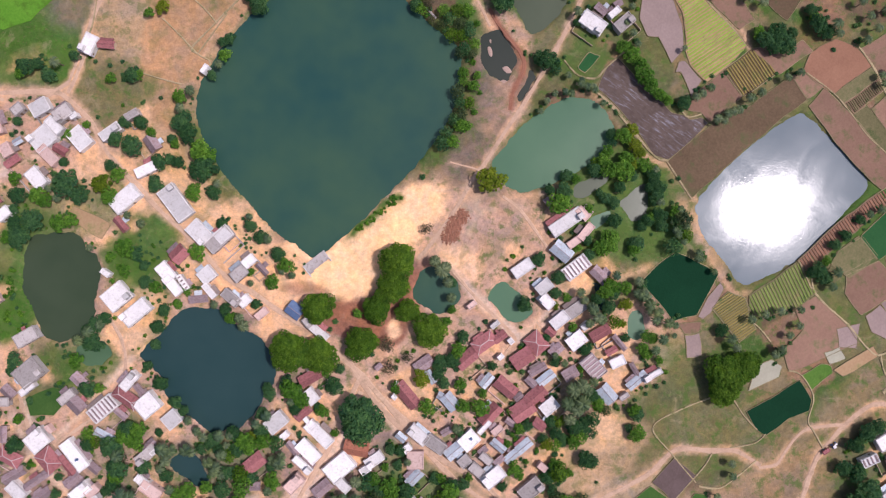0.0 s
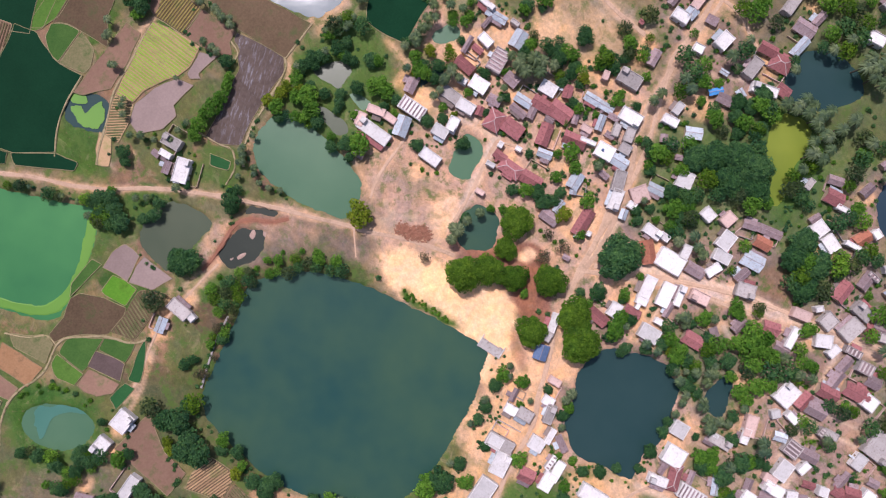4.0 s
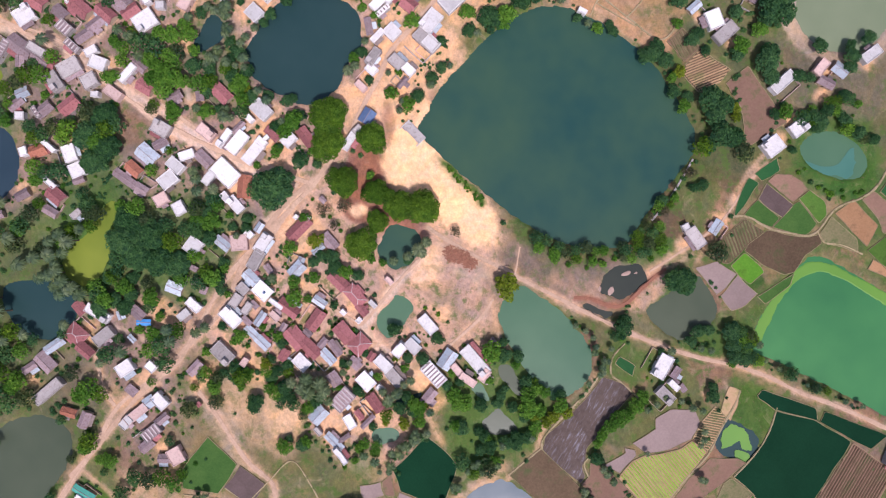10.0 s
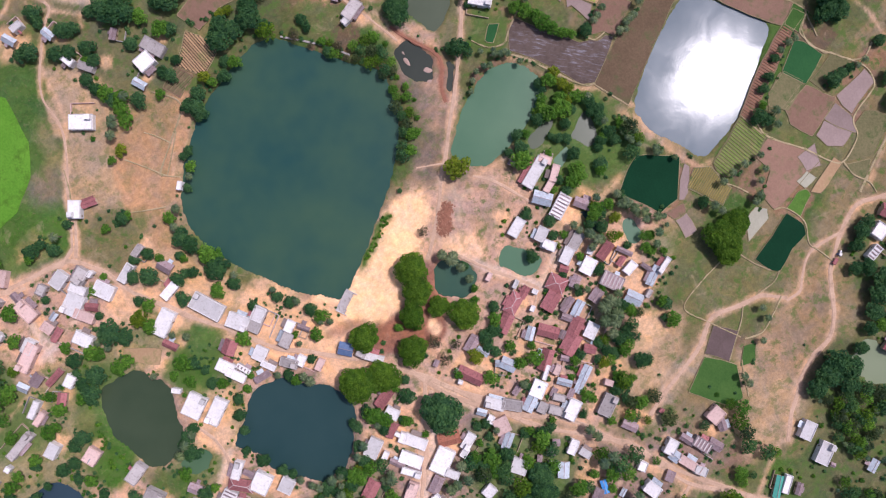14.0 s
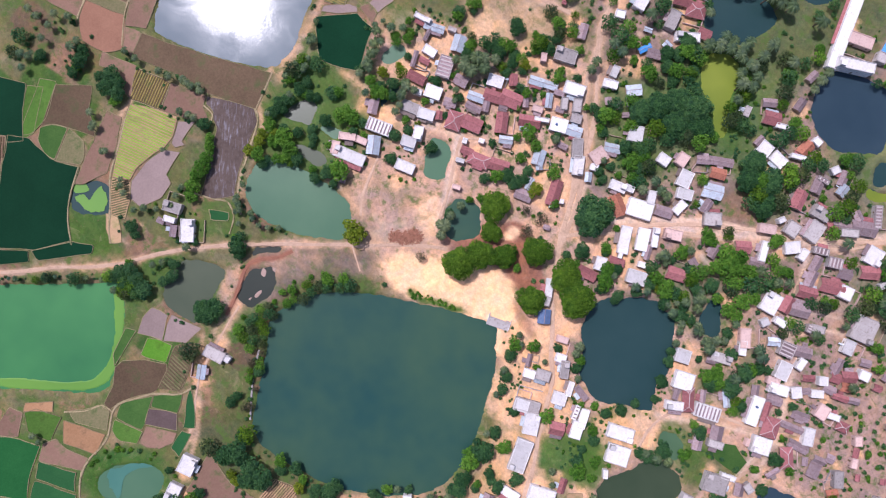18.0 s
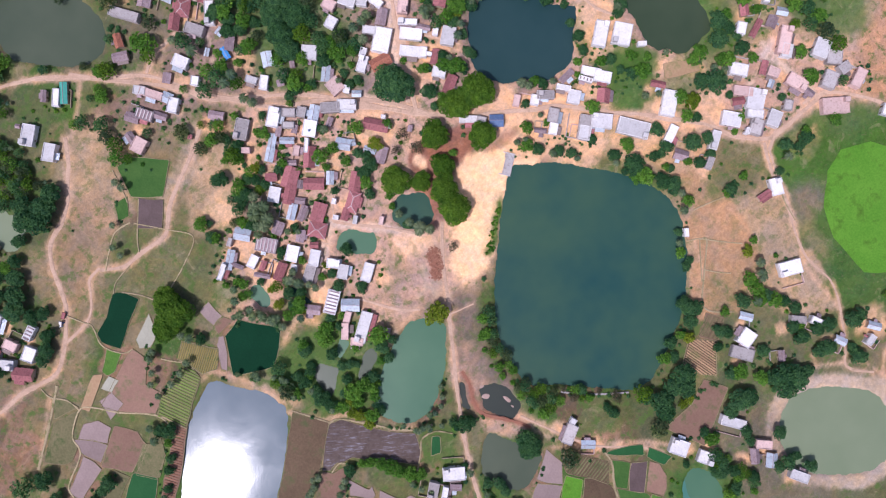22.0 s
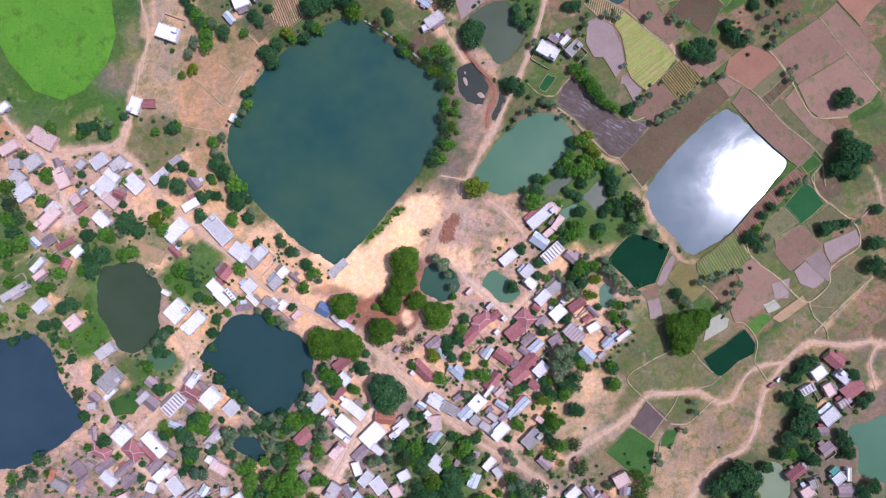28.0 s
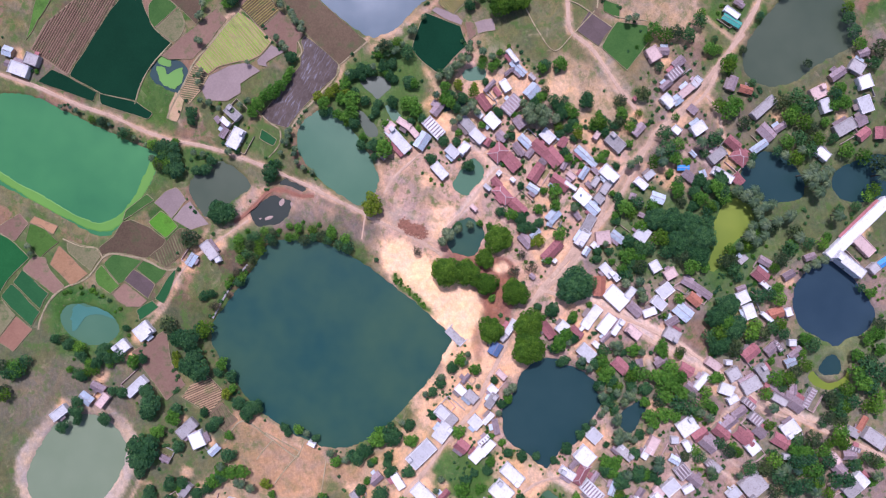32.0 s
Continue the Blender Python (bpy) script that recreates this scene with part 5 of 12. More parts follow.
cover([(-42.3, -67), (-59, -72.7), (-63.5, -63.2), (-50.2, -55.1), (-43.5, -59.9)], "yard", 2.5, 0.7)
cover([(-142.7, -98.4), (-155.3, -102), (-159.3, -86.5), (-147.7, -86)], "green", 2.5, 0.7)
cover([(-135, -82.5), (-147.4, -87.5), (-152.9, -72.3), (-141.9, -67.5)], "green", 2.5, 0.7)
cover([(-157.6, -61.3), (-177.2, -67.5), (-180.5, -56.4), (-165.5, -49.5)], "lush", 2.5, 0.8)
worn([(-118.5, -174.2), (-113, -165), (-104.4, -164.2), (-92.6, -143), (-74.7, -119.3), (-53.9, -94.3), (-41.6, -76.6), (-37.9, -66.1)], 2.6, "lane", 1.0, 0.85)
cover([(-83.2, -139.5), (-76.6, -124.6), (-59.3, -137.6), (-60, -148.4), (-74.2, -145.5)], "mud", 2, 0.8)
cover([(-197.9, 72.6), (-168.7, 68.6), (-145.8, 47.1), (-152, 29.6), (-166.8, 34.3), (-187.6, 28.4), (-202.4, 33.1), (-204.1, 55.1)], "pinklight", 3, 0.75)
cover([(-160.9, 45), (-143.8, 44.3), (-137, 28.2), (-156.2, 28.4), (-165.4, 37)], "yard", 2, 0.8)
cover([(-92.1, 24.2), (-73.4, 7.5), (-65, -15.4), (-74.4, -25.9), (-99.7, -8.3), (-96.8, 9.4)], "yard", 2.5, 0.8)
cover([(-71.6, -8.2), (-54, -14.5), (-57.3, -26.7), (-77, -36.8), (-82, -27)], "yard", 2.5, 0.8)
cover([(-138.5, 25.6), (-128.2, 12.8), (-138.1, 4.3), (-144.5, 14.9)], "yard", 1.5, 0.8)
cover([(-118.8, 7.6), (-100.1, -2.8), (-106.1, -13.6), (-118.3, -10.3), (-123.3, -0.5)], "yard", 2, 0.7)
cover([(-140.2, -12.1), (-124.2, -21), (-136.4, -49.3), (-145.6, -40.6), (-149.3, -31.5)], "yard", 2, 0.7)
cover([(-190.3, -1.6), (-185.2, -6.3), (-173.8, -28.4), (-176, -32.4), (-193.9, -20.7)], "lush", 2, 0.9)
cover([(-147.6, 37.6), (-138.7, 22.1), (-148.5, 17.1), (-155, 24.2)], "green", 2, 0.7)
cover([(-134.8, 16.5), (-116.1, 6.1), (-129.6, -18), (-153.6, -4.6), (-147.6, 6.1)], "green", 2.5, 0.7)
cover([(-156.4, 84.5), (-132.4, 71.2), (-144.3, 49.8), (-165.3, 68.5)], "olive", 3, 0.6)
cover([(-213.4, 119.7), (-157.5, 88.6), (-169.1, 74.1), (-191.9, 83.3), (-199.6, 94.5), (-225.3, 98.3)], "lush", 4, 0.75)
cover([(-246.7, 47.3), (-222.8, 34), (-238.6, 18.3), (-258.6, 26)], "green", 3, 0.7)
cover([(-192.1, 20.3), (-171.9, 12.6), (-185, -4.6), (-195.7, 1.3)], "green", 3, 0.7)
worn([(-204.2, 67.4), (-200, 56.3), (-200, 40.5), (-198.3, 28)], 2.4, "lane", 1.0, 0.9)
worn([(-138.9, -12.8), (-148.5, -32), (-146.4, -42), (-140.6, -50.5), (-142.4, -60)], 2.0, "yard", 1.0, 0.9)
worn([(-158.9, 89.4), (-168.2, 68.3)], 2.4, "yard", 1.0, 0.9)
worn([(-250.1, 3.7), (-232.1, 11.1), (-218.1, 17.4), (-205.7, 20.9)], 1.3, "track", 0.9, 0.6)
worn([(-168.9, 18), (-156.2, 28.4), (-143.7, 31.9)], 1.2, "track", 0.9, 0.6)
cover([(-25, -12.9), (-38.5, -19.6), (-56.8, -15.3), (-70.1, -5.8), (-61.5, 13.2), (-30.7, 3.7), (-19.7, -0.4)], "sand", 2.5, 0.9)
# dull patch between the rain trees: their shade, put into the cover colour
cover([(-30.7, -31.4), (-53.2, -36.6), (-52.6, -22.8), (-38.7, -18.1)], "mud", 2, 0.6)
cover([(-59.2, -44.9), (-67.7, -37.6), (-84.3, -25.7), (-101.9, -16.9), (-92.7, -11), (-71.5, -23.6)], "yard", 2, 0.8)
cover([(-138.6, -87.5), (-149.6, -92.2), (-155.7, -72.7), (-144.8, -68)], "green", 2, 0.6)
worn([(81.7, -175.6), (89, -181.5), (101, -191.7), (117.6, -200), (137.6, -208.6), (155, -221.9), (173.4, -233.6)], 2.8, "track", 1.2, 0.9)
cover([(146.3, -126), (161.5, -127.3), (171.4, -154.1), (163.4, -181.3), (145.6, -175), (132.7, -153.7)], "bushy", 4, 0.85)
cover([(133.6, -164.8), (183.8, -189.2), (165.8, -221.6), (92.9, -180.8), (107, -174.6)], "bushy", 4, 0.8)
cover([(192.6, -109.4), (219.7, -124.5), (186.8, -183.8), (168.1, -166.3)], "mud", 4, 0.6)
cover([(70.1, -69.4), (80.5, -82.3), (71.3, -105.3), (56, -107.4), (59.5, -91.7)], "sand", 2, 0.45)
cover([(101.9, -164.7), (106.5, -169), (98.4, -180.4), (93, -177.4)], "lush", 1.5, 0.8)
worn([(111.9, -156.2), (97.5, -169.3), (88, -178.1)], 2.0, "track", 1.0, 0.9)
cover([(152.6, 65.4), (164.4, 62.4), (186.3, 38.4), (183.1, 28.9), (145.1, -16.8), (134.2, -20.6), (128.1, -14.5), (110, 21.6), (117.3, 30.9)], "grass", 0.9, 0.9)
worn([(227.8, -40.9), (217.5, -49.2), (201.2, -63.4)], 1.6, "track", 1.0, 0.8)
worn([(234.7, 23.9), (239.1, 12.7), (240.6, 1.3)], 1.6, "track", 1.0, 0.9)
worn([(109.7, 21), (117.4, -0.1), (128.3, -15.3)], 2.0, "tan", 1.0, 0.9)
cover([(-159.9, 140.7), (-143.2, 139.4), (-148, 118.3), (-154.5, 109.7), (-168.4, 119.2)], "greenplot", 3, 0.7)
worn([(-133.6, 176.7), (-140.1, 166.3), (-142.9, 158.8), (-142.6, 146.8), (-143.2, 133.2), (-152, 113.6), (-156.8, 98.7)], 1.5, "track", 0.9, 0.9)
worn([(-145.4, 229.3), (-141, 212.2), (-138.7, 202.6), (-135.1, 191.5), (-123, 182), (-109.4, 175.2)], 1.6, "track", 0.9, 0.9)
worn([(-139, 202.1), (-147.3, 194.7), (-157.8, 188.4), (-168.7, 187.4)], 1.6, "track", 0.9, 0.9)
worn([(-114.5, 177.3), (-116.7, 170.8)], 1.2, "track", 0.8, 0.8)
worn([(-107.1, 85.1), (-99.5, 101.9), (-86.6, 115.8)], 1.0, "track", 0.8, 0.8)
cover([(-154.4, 188.2), (-142.6, 178.2), (-149.8, 168.2), (-160.5, 174.1)], "yard", 2, 0.7)
cover([(53.6, -29.4), (74.4, -71.4), (34.3, -103.4), (23, -105.3), (-12.8, -77.3), (-29.8, -58), (10.9, -27.1), (29, -34.6)], "pinklight", 3, 0.5)
cover([(-39.1, -58.3), (-27.1, -75), (-33.8, -87.6), (-45.8, -88.4), (-50.6, -72.9), (-56.9, -55.4)], "pinklight", 3, 0.6)
cover([(9.2, 1.6), (24.5, -28.3), (26.3, -39.7), (9.6, -29.6), (1.2, -13.6)], "pinklight", 3, 0.4)
cover([(77.1, -32.2), (85.8, -44.2), (78.1, -54.5), (66.4, -39.2)], "yard", 1.5, 0.9)
cover([(80.7, -49.5), (86.1, -61.4), (79.2, -64.8), (74.2, -55.7)], "yard", 1.5, 0.9)
cover([(63.8, -6.3), (69, -13.6), (60.7, -19.6), (56.2, -13.4)], "yard", 1.2, 0.8)
cover([(-14.1, -51.4), (-2.9, -67), (-15.4, -76), (-25.8, -61.4)], "yard", 2, 0.8)
cover([(16, -58.2), (22.7, -67.5), (14.4, -73.5), (7.4, -65.9)], "yard", 1.5, 0.8)
cover([(45, -83.1), (54.5, -92), (44.1, -99.5), (37.1, -91.9)], "yard", 1.5, 0.7)
cover([(49.6, -111.5), (57.7, -118.3), (50.4, -123.6), (44.4, -115.2)], "yard", 1.5, 0.8)
cover([(18.8, -125.7), (26.9, -132.6), (14.4, -141.6), (8.1, -135)], "yard", 2, 0.7)
cover([(55.8, -155.3), (61.7, -159.2), (43.3, -173.1), (36.7, -168.3)], "yard", 1.5, 0.9)
cover([(49.9, -138.2), (59.9, -150), (49.3, -152.9), (43.3, -144.5)], "yard", 1.5, 0.8)
cover([(21.9, -163.1), (28.7, -172.5), (23.5, -176.3), (16.4, -168.7)], "yard", 1.2, 0.8)
cover([(46.8, -191.2), (53.2, -201), (45.8, -203.1), (41.6, -195)], "yard", 1.2, 0.7)
cover([(-56.3, -73.8), (-53.9, -81.6), (-71.4, -87.9), (-82.4, -76.9), (-72.6, -73)], "yard", 2, 0.7)
cover([(-31.1, -93.6), (-41.3, -94.7), (-36.3, -86.3)], "yard", 1.5, 0.8)
cover([(80.6, -10), (94, -6.7), (82.9, -13.1), (70.8, -13.9), (72.6, -3.2)], "yard", 2, 0.7)
cover([(78.8, -73), (90.6, -85.1), (77, -101.3), (65.3, -93.8), (68.4, -80.5)], "tan", 3, 0.7)
cover([(76.1, -78.1), (81.6, -83.6), (73, -91.4), (68.5, -85.1)], "sand", 2, 0.5)
worn([(50.1, -28.9), (42.1, -35.3), (28.5, -42.8), (24.3, -50)], 1.6, "lane", 0.9, 0.9)
worn([(0.9, -4.3), (10.4, -13.2), (21.9, -27), (34.4, -38.6)], 1.8, "lane", 0.9, 0.9)
worn([(-43.6, -69.5), (-44.2, -84.1), (-49.2, -92.4), (-56.6, -104.1), (-66.3, -112.6)], 2.0, "lane", 0.9, 0.9)
worn([(34.2, -138.4), (25.3, -148), (22, -156.7)], 1.3, "lane", 0.9, 0.7)
cover([(-191.3, -68), (-181, -52.3), (-172.7, -59.4), (-178.2, -70.2)], "olive", 2, 0.8)
cover([(-150.6, -11), (-131.3, 18.4), (-120.4, 7.9), (-127, -7.1), (-135.6, -17.7)], "lush", 2.5, 0.8)
cover([(-153.4, -39.8), (-144.1, -28.2), (-134.3, -33), (-142.5, -45.4)], "yard", 2, 0.8)
cover([(-133.7, -78.7), (-129.6, -70.1), (-118.7, -80.5), (-123.5, -85.4)], "yard", 2, 0.9)
cover([(-115, -13.5), (-106.8, -1.1), (-101.2, -4.8), (-109.7, -15.3)], "yard", 1.5, 0.9)
cover([(-173, -72.1), (-169.7, -64.6), (-160.3, -72.4), (-165.1, -77.3)], "yard", 1.5, 0.8)
cover([(-85.7, -18.3), (-73.1, -4), (-59.9, -6.2), (-71.8, -24.2)], "yard", 2, 0.9)
cover([(-84.1, -35.5), (-78.2, -26.5), (-70.3, -31.7), (-75.5, -39.6)], "yard", 1.5, 0.8)
cover([(-110.2, 1.2), (-99.4, 20), (-93.8, 16.2), (-105.3, 1.2)], "yard", 1.5, 0.7)
cover([(-135.4, -108.3), (-127.6, -98.9), (-123.4, -104.9), (-129.7, -112)], "yard", 1.5, 0.8)
cover([(-144.1, -79.9), (-137.8, -72.7), (-131.4, -80.2), (-136.3, -85.1)], "lush", 2, 0.6)
cover([(-153, -103.1), (-149.3, -92.6), (-133.5, -103), (-139.5, -112)], "green", 2, 0.7)
worn([(-109.2, -164.2), (-125.5, -149.6), (-134.8, -139.2), (-140.8, -128.8), (-157.4, -114.7), (-172.1, -102.7), (-182.9, -89.7), (-192, -74)], 2.2, "lane", 0.9, 0.9)
worn([(-180.3, -93), (-168.4, -84.8), (-155.1, -69.4), (-138.7, -49.5)], 2.0, "yard", 0.9, 0.9)
worn([(-155.3, -149.8), (-143.3, -138.4), (-130, -124.7)], 1.6, "lane", 0.9, 0.8)
worn([(-148.6, -154.3), (-135.5, -140.4)], 1.3, "lane", 0.9, 0.7)
worn([(-147.2, -64.9), (-128.9, -76.4), (-121.7, -85)], 1.4, "yard", 0.9, 0.8)
worn([(-75, -70.7), (-66.3, -74.8), (-58, -86.7)], 1.4, "yard", 0.9, 0.8)
worn([(18.5, 122.6), (-3.4, 138.7), (-14.7, 146.2), (-26.8, 157.4), (-33.6, 166.9)], 1.4, "track", 0.9, 0.9)
cover([(17.9, 181.8), (26.9, 200.4), (34.5, 203.6), (26.6, 184.2), (31.9, 167.6), (29.7, 164.2)], "olive", 2, 0.8)
cover([(47.1, 141.2), (38.8, 158.2), (33.8, 163.1), (58.4, 143.6), (57.3, 134.5)], "greenplot", 2, 0.8)
cover([(4.3, 101), (16.3, 119.2), (23.8, 110.9), (21.6, 102.6), (15.6, 93.5)], "green", 3, 0.5)
cover([(14.8, 107.1), (19.3, 109), (34.4, 102.3), (38.2, 88.3), (27.7, 92)], "pinkish", 2, 0.8)
cover([(-130.3, 64.5), (-95.6, 20.5), (-65.6, -8.1), (-68, -22.4), (-89.3, -18.9), (-114.2, 7.1), (-148.9, 51.1)], "yard", 3, 0.5)
cover([(-151, 137), (-152.5, 95.4), (-153.9, 53.7), (-161, 54.9), (-157.8, 85.3), (-159.3, 131.1)], "tan", 3, 0.4)
worn([(-130.6, -201.3), (-122.4, -180.6), (-117.3, -170.3), (-106.1, -152.6), (-89.2, -132.7), (-70.2, -110.4), (-52.3, -87.9), (-42.3, -70), (-37.9, -58.2)], 2.5, "track", 1.2, 0.9)
cover([(-83.5, -142.8), (-83.5, -130.1), (-67.5, -131.7), (-61.8, -142.3)], "mud", 2, 0.85)
cover([(-65.7, -113.5), (-63.8, -94.8), (-48.2, -74.8), (-38.6, -86.6), (-41.8, -91.6)], "pinklight", 2, 0.6)
cover([(-49.3, -85.5), (-49.8, -63.8), (-38.6, -59.5), (-40.5, -78.3)], "yard", 2, 0.6)
cover([(-30.6, -114.4), (-27.9, -87.6), (-9.1, -92.3), (-11.3, -113.6)], "green", 3, 0.5)
worn([(-19.4, -84.4), (-26.3, -71.6), (-38.6, -54.1)], 2.4, "lane", 1.0, 0.9)
cover([(131.6, 223.8), (129.4, 205.3), (113.8, 187), (107.9, 195.5), (113.2, 213.6), (117.8, 225.5)], "mud", 2, 0.6)
cover([(-8.9, 214.5), (-5, 200), (-9.9, 180.3), (-26.3, 174.5), (-40.7, 180), (-45.3, 198.7), (-36.6, 213.9)], "ring", 2, 0.85)
cover([(-35, 244.3), (-43, 217.2), (-46.4, 164.4), (-80.1, 171.7), (-80.5, 218.7), (-70.5, 248.6)], "mud", 5, 0.5)
cover([(-14.9, 241.8), (-18.3, 214.1), (-43, 217.2), (-42.7, 245.2)], "bushy", 4, 0.8)
cover([(-140.4, 160.2), (-121.4, 147.3), (-109.3, 128.3), (-87.9, 116.5), (-110.4, 73), (-121.1, 63.2), (-136.4, 73.4), (-137.1, 87.8), (-155.7, 98.1), (-144.7, 130.5)], "tan", 2, 0.9)
cover([(-62.1, -91.6), (-60.4, -129.7), (-89.2, -157.9), (-101.2, -204.1), (-99.5, -241.8), (-183.4, -254.6), (-160.1, -67), (-100.2, -93.3)], "village", 5, 0.4)
worn([(-41.9, -81.4), (-55.4, -101.8), (-69.6, -122.3), (-86.9, -139.2), (-104.7, -156), (-115.2, -177), (-127.7, -200.9), (-142.6, -237.2)], 2.8, "lane", 1.0, 0.9)
worn([(-108.2, -158.8), (-122.3, -144.4), (-136.3, -130), (-148.6, -114.3)], 2.4, "lane", 1.0, 0.9)
worn([(-104.9, -157.6), (-78.2, -171.9), (-66.5, -179.7)], 1.5, "lane", 0.9, 0.6)
cover([(68.7, -158), (71.2, -189.9), (72, -262.4), (-38.3, -259.3), (-30.7, -196.7), (16.7, -170.7)], "bushy", 6, 0.8)
cover([(55.9, -159.6), (56, -184.9), (37, -185.8), (30.3, -162.8)], "mud", 4, 0.5)
cover([(112, -49.1), (118.5, -60.2), (130.7, -68.9), (141.4, -89.7), (120.1, -107.6), (103.3, -88.6), (86, -96.3), (94.9, -78.8), (81.9, -70.8)], "grass", 2.5, 0.85)
cover([(146.5, -92.4), (155.9, -114.2), (130.4, -135.8), (108.9, -154.5), (99.9, -141.9), (114.5, -113.9)], "tan", 4, 0.4)
cover([(53.6, -108.2), (50.2, -86), (71.4, -72.6), (79.3, -81.8), (69.4, -94.1), (65.3, -104.7)], "sand", 2.5, 0.4)
cover([(28.3, 236.5), (23.8, 199.6), (-7.1, 203.4), (-17.2, 223.4), (-14.9, 241.8)], "greenplot", 3, 0.6)
worn([(20.7, 107.8), (24.2, 101.5), (29.2, 95.0), (34.8, 87.7), (36.3, 81.9), (33.5, 75.1), (30.8, 69.3), (30.0, 62.4)], 2.8, "redbrown", 0.6, 1.0)
cover([(13.6, 23.3), (14.7, 15.8), (9.6, 7.7), (13.1, 7.2), (17.2, 16.3), (24.2, 17.3), (22.2, 19.3), (16.7, 18.8), (15.7, 23.8)], "sandpale", 1.2, 0.8)
cover([(-1.0, 3.1), (11.6, 0.6), (16.7, -6.9), (13.7, -15.8), (7.1, -12.0), (1.5, -6.4), (-2.0, -1.9)], "sand", 2, 0.6)
cover([(16.7, 0.6), (29.3, 10.7), (36.9, 5.7), (31.8, -1.9), (21.7, -9.5)], "olive", 3, 0.35)
cover([(-197.1, -14.6), (-189.6, -12.0), (-184.6, -19.6), (-182.1, -29.7), (-184.6, -37.7), (-197.1, -37.2)], "lush", 2, 0.9)
cover([(-186.6, -66.1), (-182.1, -62.9), (-172.0, -62.4), (-169.0, -66.1), (-170.8, -72.4), (-181.6, -74.4), (-184.6, -71.2)], "lush", 1.5, 0.85)
cover([(-136.9, 8.1), (-125.6, 13.1), (-119.3, 8.1), (-121.8, -2.0), (-133.1, -7.0), (-138.1, 0.6)], "green", 2, 0.8)
cover([(-182.1, -49.8), (-172.0, -43.5), (-164.5, -54.8), (-170.8, -62.4), (-177.6, -59.8)], "greenplot", 2, 0.7)
cover([(-163.2, 71.0), (-159.5, 78.5), (-134.4, 81.1), (-133.9, 64.7), (-150.7, 55.4), (-155.7, 58.4)], "olive", 2, 0.85)
cover([(-133.9, 77.3), (-121.8, 74.8), (-120.6, 66.0), (-128.1, 68.5), (-133.1, 67.2)], "green", 2, 0.7)
cover([(69.7, -42.3), (76.1, -38.5), (73.5, -49.8), (69.8, -59.9), (81.1, -57.4), (82.4, -62.5), (69.8, -62.5)], "yard", 1.5, 0.8)
cover([(57.1, -14.5), (63.4, -9.4), (67.2, -17.0), (60.9, -20.8)], "yard", 1.5, 0.8)
cover([(50.8, -102.9), (54.6, -90.2), (69.8, -75.1), (79.9, -80.2), (74.8, -90.3), (72.3, -102.9), (54.6, -109.2)], "tan", 2, 0.8)
cover([(62.2, -87.7), (69.8, -76.4), (78.6, -80.2), (74.8, -87.7)], "sand", 3, 0.4)
cover([(-175.8, 109.9), (-159.5, 113.7), (-157.5, 106.2), (-162.0, 98.6), (-170.8, 99.9)], "mud", 4, 0.8)
cover([(-155.0, 111.2), (-133.1, 112.5), (-131.4, 106.2), (-134.4, 92.4), (-145.7, 93.1), (-155.7, 95.6)], "tan", 1.2, 1)
cover([(-130.6, 103.7), (-124.3, 102.5), (-109.3, 87.2), (-103.7, 83.1), (-110.5, 73.6), (-133.9, 78.6), (-133.1, 96.2)], "stubble", 1.0, 1)
cover([(-125.6, 108.8), (-110.5, 111.3), (-100.5, 100.0), (-109.3, 87.7), (-123.8, 102.7)], "stubble", 1.0, 0.9)
cover([(-110.5, 118.9), (-91.7, 118.9), (-96.7, 102.5), (-100.7, 100.3), (-109.8, 111.8)], "olive", 1.0, 0.9)
cover([(-133.9, 78.6), (-118.1, 73.6), (-120.6, 61.0), (-121.8, 52.2), (-130.6, 58.4), (-134.4, 69.8)], "stubble", 1.2, 0.9)
cover([(-134.4, 77.3), (-126.8, 76.1), (-128.1, 67.2), (-133.9, 66.5)], "greenplot", 2.5, 0.6)
cover([(-143.6, 153.3), (-124.0, 151.6), (-121.1, 133.0), (-126.5, 124.4), (-150.6, 126.5)], "tan", 1.0, 1)
cover([(-128.2, 106.2), (-93.0, 124.5), (-81.7, 114.3), (-108.7, 86.2), (-130.5, 97.3)], "stubble", 1.0, 1)
worn([(235.6, -73.7), (227.1, -71.4), (214.7, -72.4), (202.5, -70.1), (193.3, -69.2), (183.5, -75.1), (175.0, -83.6), (168.1, -92.2), (164.2, -101.0), (160.1, -113.0), (153.0, -123.1), (141.7, -128.2), (131.9, -135.0), (124.9, -143.6), (119.8, -149.3), (112.6, -160.9)], 3.5, "track", 1.2, 0.9)
worn([(181.7, -78.0), (167.7, -79.2), (159.7, -82.2), (152.8, -90.8), (149.2, -96.0), (141.4, -97.4)], 2.4, "track", 1.2, 0.9)
worn([(142.1, -96.5), (135.7, -92.3), (129.8, -89.6), (120.5, -89.9), (108.3, -88.8), (101.9, -90.7), (93.5, -99.1), (82.1, -105.7), (69.2, -112.2), (56.2, -120.2)], 3.5, "track", 1.2, 0.9)
cover([(111.4, 140.2), (97.1, 138.6), (95.5, 130.7), (86.4, 136.7), (82.4, 137.5), (93.6, 151.7), (105.8, 146.1)], "greenplot", 2, 0.8)
cover([(127.1, -7.7), (123.6, -10.1), (105.2, 17.2), (108.4, 22.7)], "tan", 1.2, 0.8)
cover([(-111.7, 90.2), (-129.6, 109.5), (-116.3, 119.4), (-101.7, 130.0), (-90.5, 117.4), (-101.1, 102.1)], "stubble", 1.2, 0.9)
cover([(-99.1, 104.8), (-115.0, 120.1), (-101.5, 129.5), (-90.5, 117.4)], "olive", 3, 0.5)
